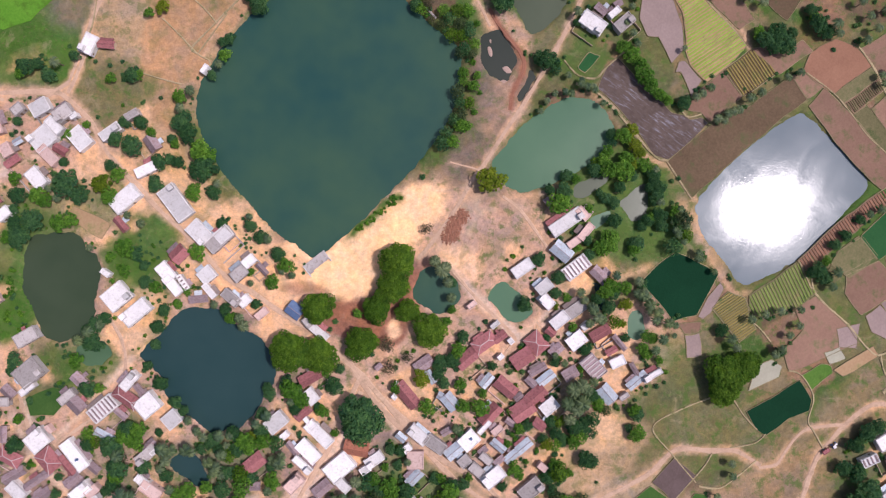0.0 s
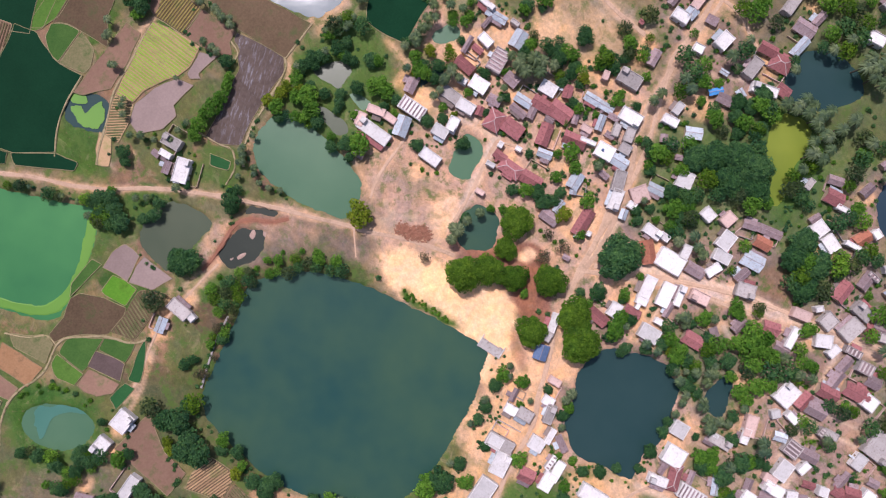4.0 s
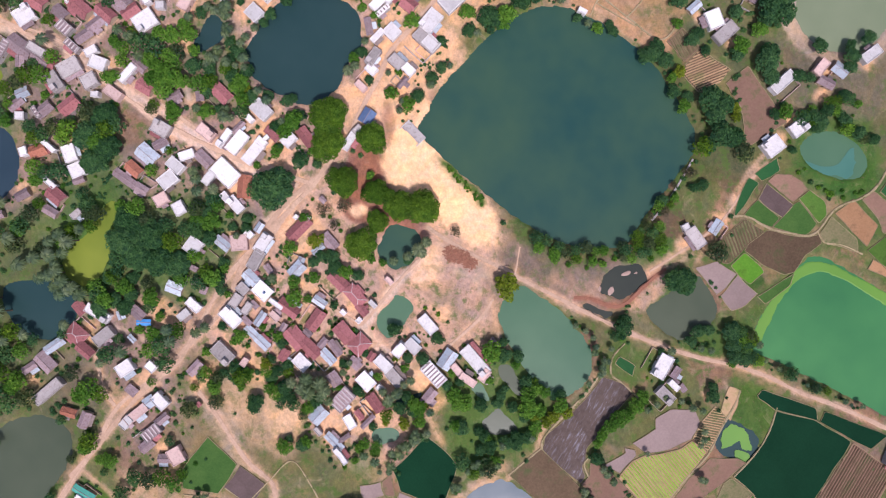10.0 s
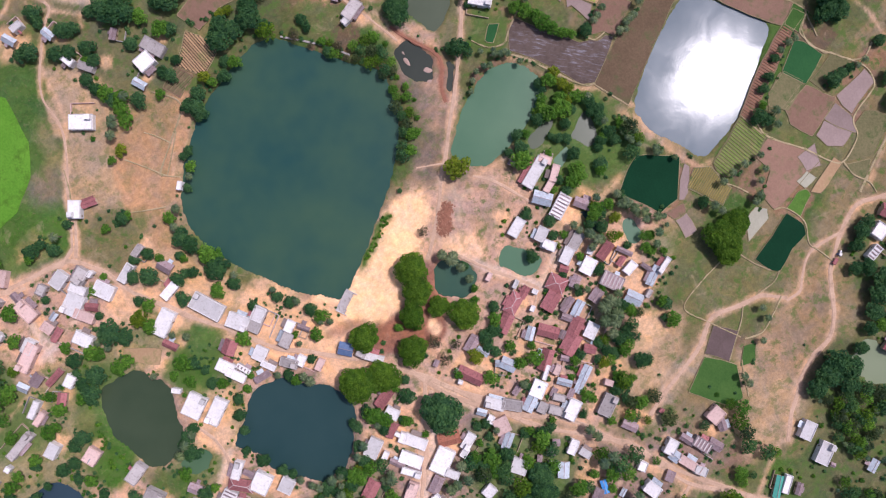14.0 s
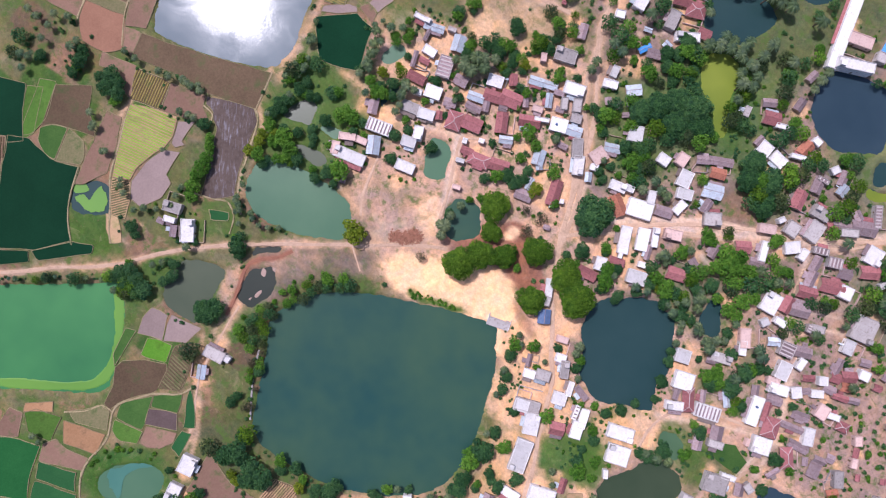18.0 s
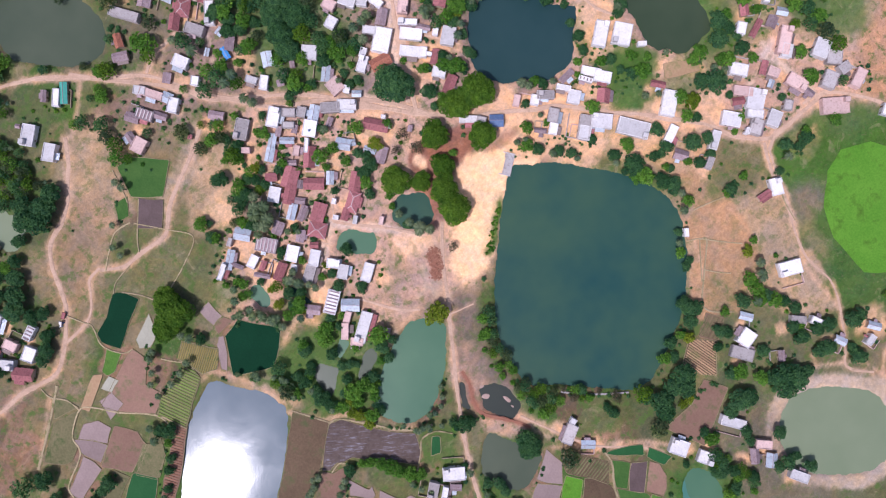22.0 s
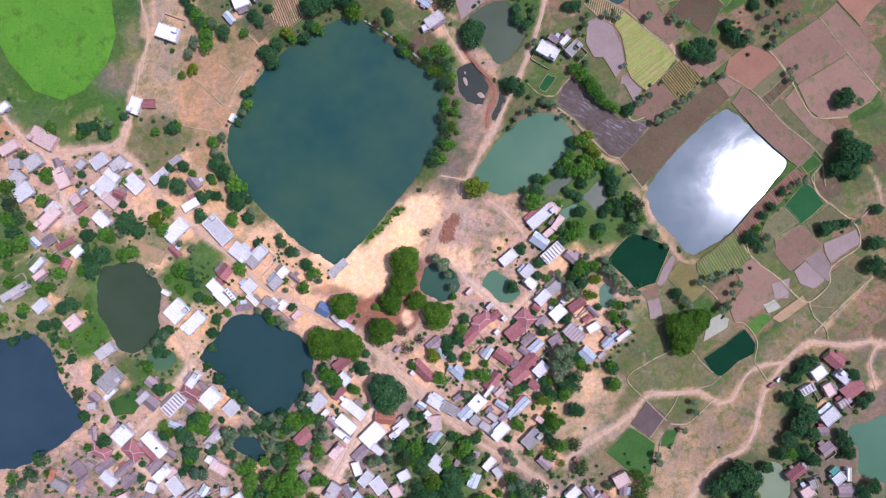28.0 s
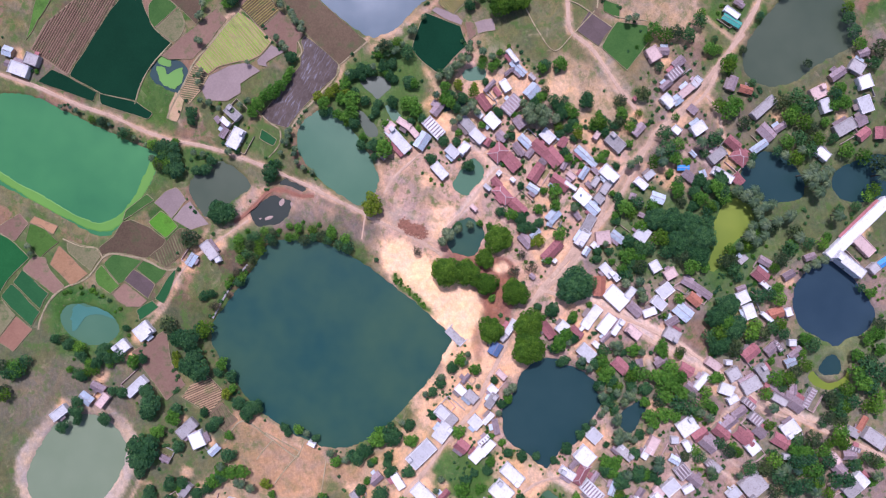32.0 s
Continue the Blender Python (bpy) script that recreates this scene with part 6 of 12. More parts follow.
cover([(-18.2, 181.7), (-8.2, 188.3), (-4.1, 198.7), (-9.4, 209.3), (-20.8, 213.6), (-35.4, 209.7), (-42.7, 197.7), (-31.4, 208.3), (-16.1, 210.9), (-10.8, 200.3), (-12.9, 191.0)], "ring", 2, 0.9)
cover([(38.0, 149.9), (29.5, 168.9), (18.2, 183.2), (21.6, 194.9), (32.9, 205.5), (41.6, 214.8), (39.6, 218.8), (23.0, 198.9), (15.5, 185.2), (27.7, 168.0)], "lush", 2, 0.7)
cover([(55.8, -124.8), (72.7, -107.9), (91.9, -99.0), (97.9, -101.1), (88.1, -107.8), (68.8, -116.8)], "sandpale", 3, 0.7)
cover([(93.7, -79.2), (119.5, -66.2), (137.3, -73.9), (142.1, -89.8), (120.7, -87.8), (102.1, -89.1)], "olive", 4, 0.7)
cover([(111.8, -117.7), (134.6, -104.5), (160.4, -91.5), (162.1, -107.0), (148.3, -124.2), (128.8, -134.7)], "redplot", 5, 0.4)
cover([(175.5, -95.9), (195.5, -79.3), (201.4, -116.8), (184.2, -136.8), (158.3, -149.8), (130.8, -147.2), (147.7, -130.3), (173.0, -123.4)], "bushy", 5, 0.8)
cover([(-44.8, 3.6), (-36.3, 13.2), (-23.7, 22.8), (-20.7, 25.8), (-18.1, 22.8), (-23.7, 15.7), (-32.5, 8.7), (-41.8, 1.6)], "lush", 1.0, 1)
cover([(-180.2, -21.8), (-183.4, -27.4), (-191.0, -23.8), (-194.6, -15.8), (-193.3, -9.8), (-186.1, -11.9)], "lush", 1.5, 0.95)
cover([(-170.3, -62.9), (-179.6, -75.0), (-189.7, -66.1), (-173.9, -52.2)], "olive", 2, 0.85)
cover([(-120.0, -154.6), (-174.8, -159.8), (-214.6, -99.8), (-186.1, -80.9), (-149.9, -57.1), (-140.6, -123.4)], "pinklight", 3, 0.6)
cover([(-182.5, -2.7), (-211.6, -42.5), (-254.4, -39.7), (-269.1, -17.6), (-199.5, 28.2)], "green", 4, 0.6)
# the rain trees' shade painted again, with sharper edges
cover([(-48.9, -24.6), (-46.8, -22.1), (-40.0, -19.6), (-36.3, -22.1), (-30.7, -25.9), (-21.1, -25.9), (-15.6, -32.2), (-17.1, -39.7), (-23.6, -43.5), (-33.7, -40.7), (-43.3, -40.7), (-48.8, -37.2), (-53.4, -37.7), (-56.4, -32.2), (-50.1, -28.4)], "redbrown", 0.9, 1)
cover([(-71.5, -15.8), (-61.4, -14.0), (-52.6, -16.5), (-51.4, -19.6), (-64.0, -20.1), (-70.3, -18.6)], "redbrown", 1.2, 0.6)
cover([(-23.7, -33.4), (-21.1, -29.6), (-19.1, -35.9), (-21.1, -39.7), (-23.7, -38.5)], "sand", 1.0, 0.9)
cover([(-61.4, -12.0), (-46.3, 3.1), (-36.3, 8.2), (-21.2, 22.0), (-12.3, 19.5), (-6.0, 10.7), (-16.1, 3.1), (-23.7, -7.0), (-26.2, -17.0), (-36.3, -20.8), (-46.3, -22.1), (-56.4, -14.5)], "sand", 1.5, 0.8)
cover([(16.6, 78.8), (24.2, 73.8), (29.3, 68.8), (29.3, 61.2), (20.4, 48.6), (7.8, 47.3), (10.3, 57.4), (15.4, 66.2)], "mud", 2, 0.55)
cover([(-64.3, -140.1), (-67.6, -146.2), (-78.9, -144.7), (-82.8, -140.8), (-74.7, -131.5), (-68.1, -133.6)], "redplot", 1.5, 0.85)
cover([(-212.6, -89.5), (-196.1, -90.3), (-182.5, -88.4), (-168.2, -104.3), (-140.1, -119.8), (-139.3, -141.7), (-226.7, -145.0), (-233.6, -109.6)], "village", 4, 0.75)
yard(-156.4, 94.9, 2.6)
yard(-103.6, 76.7, 4.0)
yard(-132.9, 61.3, 3.7)
yard(-58.1, -39.4, 4.1)
yard(14.1, -157.8, 2.4)
yard(-35.9, 168.9, 4.0)
yard(-44.5, 173.4, 3.7)
yard(-55.3, 190.3, 4.0)
yard(9.8, 118.0, 3.8)
yard(-0.3, 135.7, 4.0)
yard(-66.7, 193.2, 3.9)
yard(198.4, -104.2, 3.0)
yard(192.8, -91.5, 2.4)
yard(213.9, -96.9, 4.0)
yard(226.6, -94.7, 3.2)
yard(55.7, -225.8, 3.0)
yard(68.9, -245.5, 2.5)
yard(39.5, -233.1, 3.7)
yard(-26.5, -237.0, 4.1)
yard(-46.1, -228.7, 3.7)
yard(-104.5, -160.3, 3.1)
yard(-109.8, -178.4, 3.0)
yard(-128.8, -188.8, 2.6)
yard(-156.4, -165.8, 2.8)
yard(-136.2, -221.2, 2.3)
yard(-68.3, 213.8, 3.1)
yard(-67.9, 203.4, 3.2)
yard(82.1, 122.0, 2.5)
yard(-202.9, 71.5, 4.1)
yard(-221.0, 62.8, 4.2)
yard(-177.0, 61.7, 3.1)
yard(-156.1, 45.8, 4.1)
yard(-172.8, 52.8, 3.2)
yard(-195.8, 48.8, 3.7)
yard(-189.6, 41.0, 2.3)
yard(-201.6, 39.9, 3.5)
yard(-199.0, 11.0, 2.9)
yard(-214.4, 9.9, 2.5)
yard(-211.5, -9.2, 3.9)
yard(-264.6, -11.2, 3.1)
yard(-196.2, -18.7, 3.3)
yard(-177.8, -55.3, 4.1)
yard(-148.8, 48.7, 3.3)
yard(-146.0, 25.9, 2.3)
yard(-137.1, 10.7, 2.4)
yard(158.5, -204.8, 2.9)
yard(-166.1, 186.8, 4.0)
yard(-145.5, 174.2, 3.4)
yard(-128.2, 170.8, 2.4)
yard(-83.4, 149.8, 2.4)
yard(-97.0, 136.1, 3.3)
yard(-113.0, 150.5, 3.8)
yard(49.5, 13.6, 3.4)
yard(31.6, 0.4, 3.5)
yard(59.5, -19.7, 2.4)
yard(52.0, -31.1, 4.1)
yard(67.3, -51.9, 3.1)
yard(88.2, -55.9, 2.7)
yard(77.5, -61.8, 2.2)
yard(76.9, -35.0, 4.1)
yard(34.0, -37.7, 3.2)
yard(49.1, -51.9, 3.5)
yard(22.1, -43.4, 3.8)
yard(22.8, -82.4, 3.1)
yard(2.4, -62.1, 3.2)
yard(8.8, -85.0, 3.1)
yard(17.6, -88.1, 3.1)
yard(-2.5, -87.1, 2.3)
yard(-18.8, -59.0, 3.3)
yard(34.0, -103.4, 3.5)
yard(23.4, -123.3, 2.9)
yard(13.8, -159.8, 2.4)
yard(25.1, -171.0, 3.7)
yard(42.4, -197.5, 2.3)
yard(57.8, -134.1, 2.3)
yard(80.5, -139.5, 3.6)
yard(-139.6, -24.2, 3.0)
yard(-118.6, 16.1, 2.6)
yard(-101.2, -13.5, 2.2)
yard(-84.5, -25.7, 3.2)
yard(-151.6, -72.6, 2.5)
yard(-149.1, -83.5, 2.5)
yard(-176.2, -92.8, 4.1)
yard(-187.5, -102.3, 3.3)
yard(-179.1, -123.7, 4.0)
yard(-168.2, -110.7, 3.9)
yard(-141.0, -132.1, 4.1)
yard(-124.9, -70.4, 4.0)
yard(-114.9, -121.5, 4.0)
yard(-124.0, -152.9, 2.7)
yard(-108.3, -163.3, 4.1)
yard(-101.8, -144.6, 4.1)
yard(-66.0, -122.3, 3.6)
yard(-57.7, -114.0, 2.9)
yard(-43.4, -89.9, 3.0)
yard(-81.3, -108.8, 3.9)
yard(-66.6, -165.3, 3.9)
yard(-50.4, -166.1, 2.5)
yard(-48.2, -191.8, 3.9)
yard(-14.9, -95.6, 3.4)
yard(126.0, 213.6, 4.2)
yard(-162.5, -175.0, 2.6)
yard(42.3, -70.9, 2.7)
yard(-108.4, -110.2, 4.1)
yard(-210.4, -111.2, 2.8)
yard(-210.4, -124.8, 2.4)
pond([(-40.7, 129), (-31.8, 126.7), (-17.7, 113.2), (-5.1, 100.8), (7.7, 90.5), (8, 72.7), (3.3, 57.9), (-7.4, 42), (-20.9, 27.9), (-36.1, 12.4), (-55.9, -3.5), (-63.2, -0.4), (-79, 11.1), (-95.5, 30), (-105, 43.1), (-109.9, 55.8), (-110.1, 71), (-102.6, 85.6), (-94, 97.1), (-82.2, 109.2), (-66.1, 119), (-50.1, 126.8)], "w_teal", -0.7, "large square village pond of dull teal water")
pond([(113.5, 22.2), (127.9, 38.6), (143, 51.3), (155.7, 60.1), (163.3, 60.6), (176, 48.8), (188.7, 34.9), (190.7, 27.3), (181.1, 17.2), (165.9, 0.7), (155.8, -6.9), (140.6, -14.5), (133, -15.7), (126.6, -6.9), (116.5, 5.8), (113.5, 14.6)], "w_silver", -0.706, "square silty pond glittering under the sun")
pond([(-116.6, -26.2), (-109.0, -25.2), (-101.5, -25.7), (-94.9, -30.2), (-88.8, -34.8), (-83.0, -37.8), (-79.3, -41.3), (-76.0, -46.4), (-74.0, -53.0), (-75.0, -59.5), (-79.0, -63.8), (-81.8, -70.7), (-86.8, -76.7), (-90.9, -80.3), (-96.9, -81.3), (-103.5, -82.5), (-111.5, -76.7), (-119.1, -70.6), (-124.4, -64.1), (-126.9, -56.7), (-131.7, -51.4), (-135.7, -46.9), (-131.4, -41.1), (-125.4, -35.8), (-121.4, -30.2)], "w_deep", -0.712, "deep dark bathing pond")
pond([(-185.6, 3.6), (-182.0, 6.8), (-175.0, 7.8), (-166.9, 8.4), (-160.9, 5.6), (-158.4, 0.5), (-154.4, -2.0), (-152.1, -8.3), (-152.8, -14.6), (-154.9, -22.2), (-154.4, -27.7), (-157.4, -32.8), (-159.4, -37.8), (-166.9, -41.3), (-173.5, -41.3), (-178.5, -39.3), (-181.5, -32.3), (-184.5, -24.7), (-187.1, -19.6), (-188.3, -14.6), (-187.6, -6.5)], "w_brown", -0.718, "brown olive pond fringed with weeds")
pond([(-12.9, -15.1), (-7.0, -6.5), (3.6, -10.5), (7.1, -15.1), (8.1, -22.1), (4.1, -26.9), (-2.0, -29.2), (-7.5, -26.7), (-13.6, -22.1)], "w_teal", -0.73, "small shaded pond under trees")
pond([(21.0, -17.6), (25.3, -13.8), (29.4, -14.5), (35.0, -19.6), (40.3, -25.9), (39.5, -30.0), (34.0, -33.0), (28.4, -32.0), (23.6, -26.2), (19.8, -22.1)], "w_milky", -0.736, "small milky green pond")
pond([(81.8, -34.3), (84.6, -26.7), (90.2, -29.2), (91.0, -37.3), (87.2, -41.4), (83.1, -39.8)], "w_milky", -0.742, "tiny green pool")
pond([(40, 95.7), (33.6, 104.7), (26.4, 117.8), (26.9, 125.2), (41.9, 131.2), (51.6, 124.9), (55.8, 112.1), (50.3, 102.7)], "w_grey", -0.748, "dull grey-green pond")
pond([(21, 179.7), (26.4, 190.9), (39.4, 208.5), (50, 223.8), (61.6, 239.8), (83.1, 245.2), (105.8, 230.2), (104.7, 211.2), (94.6, 194.3), (81.8, 173.9), (70.4, 155.3), (63.6, 144), (51.8, 148.3), (36.5, 159.7), (26.7, 169.5)], "w_algae", -0.754, "large pond coated in green algae")
pond([(-30.8, 177.4), (-36.3, 183.0), (-38.1, 192.1), (-34.1, 200.8), (-26.6, 208.9), (-16.6, 209.5), (-12.5, 203.3), (-13.7, 194.3), (-16.9, 186.1), (-23.5, 179.4)], "w_milky", -0.76, "round pond with floating weeds")
pond([(-101.6, 238.2), (-86.1, 228.1), (-73.8, 214.3), (-74.5, 198.6), (-81.1, 188.1), (-94.3, 181.3), (-109.9, 186.7), (-123.8, 198.7), (-131.2, 211.2), (-126.9, 227.7), (-115.7, 238.3)], "w_pale", -0.766, "round pale pond inside a sandy embankment")
pond([(-259, -28.3), (-240.7, -27), (-222.3, -25.6), (-212.9, -38.7), (-209.8, -54.2), (-199.4, -73.5), (-206.3, -82), (-228.8, -95.2), (-247.2, -98.1), (-265.1, -94.9)], "w_blue", -0.772, "deep blue-black pond")
pond([(20.4, -177.8), (25.3, -189.1), (20, -201.2), (6.8, -209.1), (-3.5, -206.9), (-5.3, -192.4), (-0.2, -177.5), (11, -173.1)], "w_deep", -0.778, "dark pond ringed by palms")
pond([(-47.5, -199.5), (-41.6, -208.5), (-39.7, -218.9), (-47.8, -227.5), (-56.0, -232.9), (-64.9, -238.2), (-74.6, -239.9), (-83.2, -232.1), (-84.9, -222.4), (-88.8, -215.5), (-82.9, -206.7), (-77.1, -197.9), (-67.1, -194.0), (-55.8, -194.4)], "w_blue", -0.784, "blue-black pond beside a compound")
pond([(4.1, -223.1), (12.9, -233.7), (15.9, -255.6), (5.4, -264.5), (-8.3, -259.7), (-9.5, -231)], "w_deep", -0.79, "dark pond with green scum")
pond([(104.3, -203.4), (109.4, -213.6), (104.5, -241.5), (89.4, -249.2), (77.1, -246.2), (68.6, -224.5), (59.6, -207.6), (61.9, -188.8), (75.4, -181.6), (90.2, -189.1)], "w_grey", -0.796, "grey-brown pond")
pond([(-103.0, -197.3), (-98.9, -201.5), (-104.5, -205.5), (-106.5, -210.6), (-105.0, -217.1), (-99.0, -220.6), (-108.7, -220.8), (-112.1, -211.1), (-110.1, -202.0)], "w_slime", -0.802, "small slimy green pool")
pond([(-99.2, -203.4), (-92.3, -210.0), (-92.3, -215.1), (-100.3, -218.1), (-104.2, -213.9), (-103.2, -206.3)], "w_deep", -0.79, "dark pool edged with green slime")
pond([(211.2, -117.0), (220.7, -114.5), (234.7, -113.9), (233.3, -147.8), (218.0, -145.1), (213.8, -139.8), (215.6, -130.7), (211.2, -124.1)], "w_milky", -0.808, "turquoise green pond")
pond([(-122.6, -94.6), (-117.1, -90.1), (-110.5, -90.8), (-105.5, -97.9), (-104.5, -105.0), (-109.5, -107.3), (-114.6, -103.0), (-120.4, -99.4)], "w_deep", -0.814, "small dark weedy pool")
pond([(161.1, -136.2), (170.8, -130.9), (177.5, -142.3), (174.9, -154.4), (161.1, -153.1)], "w_pale", -0.82, "pale silty pool")
scum([(60.4, 146.5), (42.1, 158.3), (31.1, 168.8), (26.9, 180.7), (32.6, 193.3), (45.3, 211.1), (58.5, 228.7), (73.3, 245.2)], 1.0, 6, -0.7, "w_slime2", "lime green algae along the pond edge")
pond([(67.2, -14.5), (71.8, -15.7), (73.8, -25.8), (70.2, -27.6), (67.7, -20.8)], "w_deep", -0.826, "narrow dark pool under palms")
pond([(20.8, 39.1), (26.8, 46.2), (32.9, 54.0), (42.0, 61.4), (50.6, 66.9), (59.7, 69.2), (68.6, 66.7), (74.9, 60.4), (77.7, 52.3), (75.2, 45.5), (68.9, 39.4), (57.2, 33.0), (47.1, 28.0), (37.0, 25.2), (29.4, 26.9), (23.8, 32.0)], "w_milky", -0.832, "milky green village pond")
pond([(57.5, 26.7), (59.7, 30.5), (67.3, 33.6), (73.9, 36.4), (76.0, 33.1), (72.7, 28.3), (66.3, 24.5), (62.3, 21.9), (59.0, 22.9)], "w_grey", -0.838, "grey pool between trees")
pond([(78.5, 21.7), (83.6, 25.7), (90.2, 30.8), (92.4, 28.5), (92.4, 18.4), (89.2, 13.1), (84.6, 12.3), (81.0, 16.9)], "w_grey", -0.844, "grey pool between trees")
pond([(65.8, 14.3), (70.9, 16.9), (75.7, 18.1), (75.2, 13.3), (71.4, 10.0), (67.4, 8.5)], "w_milky", -0.85, "tiny green pool")
pond([(-2.7, -161.2), (0.2, -166.2), (1.1, -171.0), (-5.1, -178.5), (-13.2, -178.7), (-19.4, -173.5), (-24.8, -166.0), (-31.2, -161.4), (-37.6, -156.5), (-38.7, -151.1), (-34.6, -148.1), (-28.1, -152.4), (-18.8, -154.6), (-11.1, -155.5)], "w_slime", -0.856, "yellow-green slime covered pool")
pond([(94.8, 128.6), (98.3, 136.8), (106.4, 144.6), (118.7, 137.1), (110.5, 123.8), (102.6, 124.1)], "w_deep", -0.562, "dark pool with floating lime green weed")
weed_mat([(98.5, 130.2), (99.7, 135.9), (104.5, 139.3), (111.3, 139.7), (110.2, 135.5), (106.4, 134.7), (108.3, 130.2), (108.7, 126), (102.7, 126.7)], -0.4, "w_slime2", "lime green floating weed")
weed_mat([(110.5, 132.6), (113.1, 138.5), (116.7, 137.1), (114.4, 132.1)], -0.4, "w_slime2", "lime green floating weed")
weed_mat([(-24.3, 179.3), (-20.8, 187.0), (-20.9, 195.2), (-27.7, 202.2), (-21.9, 203.8), (-13.6, 200.6), (-15.6, 194.6), (-17.1, 186.2)], -0.7, "w_turq", "turquoise floating weed on a pond")
pond([(-162.9, -42.9), (-156.1, -40.3), (-149.8, -41.3), (-147.3, -46.1), (-149.8, -50.2), (-156.1, -52.9), (-160.9, -51.2), (-163.9, -46.9)], "w_weedy", -0.668, "shallow green weedy pool")
pond([(16.7, 96.2), (19.7, 98.3), (25.8, 98.8), (28.1, 95.3), (31.6, 90.5), (33.9, 85.9), (32.4, 80.6), (29.6, 75.8), (26.8, 74.0), (22.3, 76.5), (18.7, 79.6), (16.7, 84.1), (16.2, 90.4)], "w_murk", -0.874, "shallow murky pool with muddy islets")
pond([(38.7, 83.6), (40.7, 81.1), (42.0, 76.6), (38.2, 72.0), (33.9, 66.9), (32.9, 69.0), (35.9, 75.0), (37.9, 79.1)], "w_murk", -0.88, "narrow dark ditch pool beside the road")
mud_islet([(20.0, 90.4), (21.2, 90.7), (22.0, 88.7), (21.7, 86.6), (20.5, 87.7)])
mud_islet([(26.8, 81.3), (28.8, 82.1), (30.6, 79.8), (28.6, 79.3)])
mud_islet([(20.7, 93.7), (21.5, 94.2), (21.5, 92.5)])
mud_islet([(24.3, 74.0), (26.8, 76.0), (29.1, 74.5), (27.6, 72.2), (25.3, 72.7)])
pond([(157.6, -137.5), (165.5, -136), (172.2, -152.7), (166.9, -155.8), (157.9, -146.5)], "w_grey", -0.88, "pale green pool between trees")
pond([(38.4, 79.6), (40.7, 77.8), (39.0, 71.5), (34.9, 65.1), (32.9, 66.9), (35.4, 74.0)], "w_grey", -0.886, "narrow muddy ditch pool beside a track")

# ---- roads and fields ----
tagged(part("path", ribbon(rounded([(20.7, 107.8), (24.2, 101.5), (29.2, 95.0), (34.8, 87.7), (36.3, 81.9), (33.5, 75.1), (30.8, 69.3), (30.0, 62.4)], 6, False), 2.0, 0.06, 0.06, 3.0), "redclay"), "red clay path between two pools", "path", "", "structure")
road([(129.7, 252.1), (117.2, 225.5), (108.8, 207.9), (101.7, 196.3), (93.7, 181.6), (86.6, 166.9), (77.7, 152.4), (73.2, 143.5), (69.3, 134.6), (65.6, 122.5), (59.7, 107.6), (50.7, 89.9), (43.9, 78.2), (34.9, 63.6), (27.2, 52.0), (17.9, 37.4), (12.9, 30.9), (4.1, 15.8), (-6.0, 1.9), (-11.1, -3.9)], 3.3)
road([(1.5, -5.7), (6.6, -12), (16.7, -23.3), (30.6, -37.2), (32.4, -41)], 2.6)
road([(-212.1, 68.9), (-197.1, 69.7), (-174.5, 70.2), (-167, 67.2), (-157, 57.1), (-149.4, 43.3), (-139.4, 32), (-126.8, 18.2), (-114.3, 6.9), (-96.7, -12), (-84.1, -19.6), (-71.5, -28.4), (-56.4, -37.2), (-46.3, -47.3), (-36.2, -56.1), (-21.1, -72.5), (1.6, -90.2), (21.8, -107.9), (26.9, -112.9)], 4)
road([(-167, 69.7), (-160.7, 83.5), (-158.2, 96.1), (-153.2, 111.2)], 3)
road([(-36.2, -56.1), (-43.8, -70), (-53.9, -87.6), (-63.9, -102.7), (-71.5, -112.8)], 3.4)
road([(-43.9, -46.4), (-27.9, -70.4), (-2.2, -92.5), (18.4, -104.5), (36.3, -125.6), (57, -150.2), (82.4, -175.5), (105.4, -194.1)], 4)
road([(-36.5, -63.1), (-56.6, -98.5), (-76, -127.8), (-105.5, -162.3), (-126.5, -191.5), (-152.5, -235.4)], 3.4)
road([(235.6, -73.7), (227.1, -71.4), (214.7, -72.4), (202.5, -70.1), (193.3, -69.2), (183.5, -75.1), (175.0, -83.6), (168.1, -92.2), (164.2, -101.0), (160.1, -113.0), (153.0, -123.1), (141.7, -128.2), (131.9, -135.0), (124.9, -143.6), (119.8, -149.3), (112.6, -160.9)], 3.6)
road([(181.7, -78.0), (167.7, -79.2), (159.7, -82.2), (152.8, -90.8), (149.2, -96.0), (141.4, -97.4)], 2.4)
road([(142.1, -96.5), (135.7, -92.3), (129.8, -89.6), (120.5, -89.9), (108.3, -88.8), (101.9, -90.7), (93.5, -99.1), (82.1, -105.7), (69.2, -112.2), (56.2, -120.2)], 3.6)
field([(88.7, -14.5), (95.5, -6.9), (103.9, -0.8), (113.2, -4.9), (123.4, -10.7), (118.3, -20.5), (113.2, -29.1), (102.6, -31.7), (96.3, -23.3)], "f_paddy", "dense dark green young paddy plot", 0, 0, 0.35)
field([(113.8, -29.6), (118.8, -20.8), (123.9, -14.5), (125.4, -17.5), (119.3, -28.4), (116.3, -31.2)], "f_grey", "pale grey strip plot", 0, 0, 0.35)
field([(108.2, -38.5), (114.8, -37.2), (115.8, -47.3), (109.2, -48.3)], "f_grey", "pale mud plot", 0, 0, 0.35)
field([(105.2, -32.7), (115.3, -32.2), (114.8, -36.7), (108.2, -37.7)], "f_redgrey", "pinkish mud plot", 0, 0, 0.35)
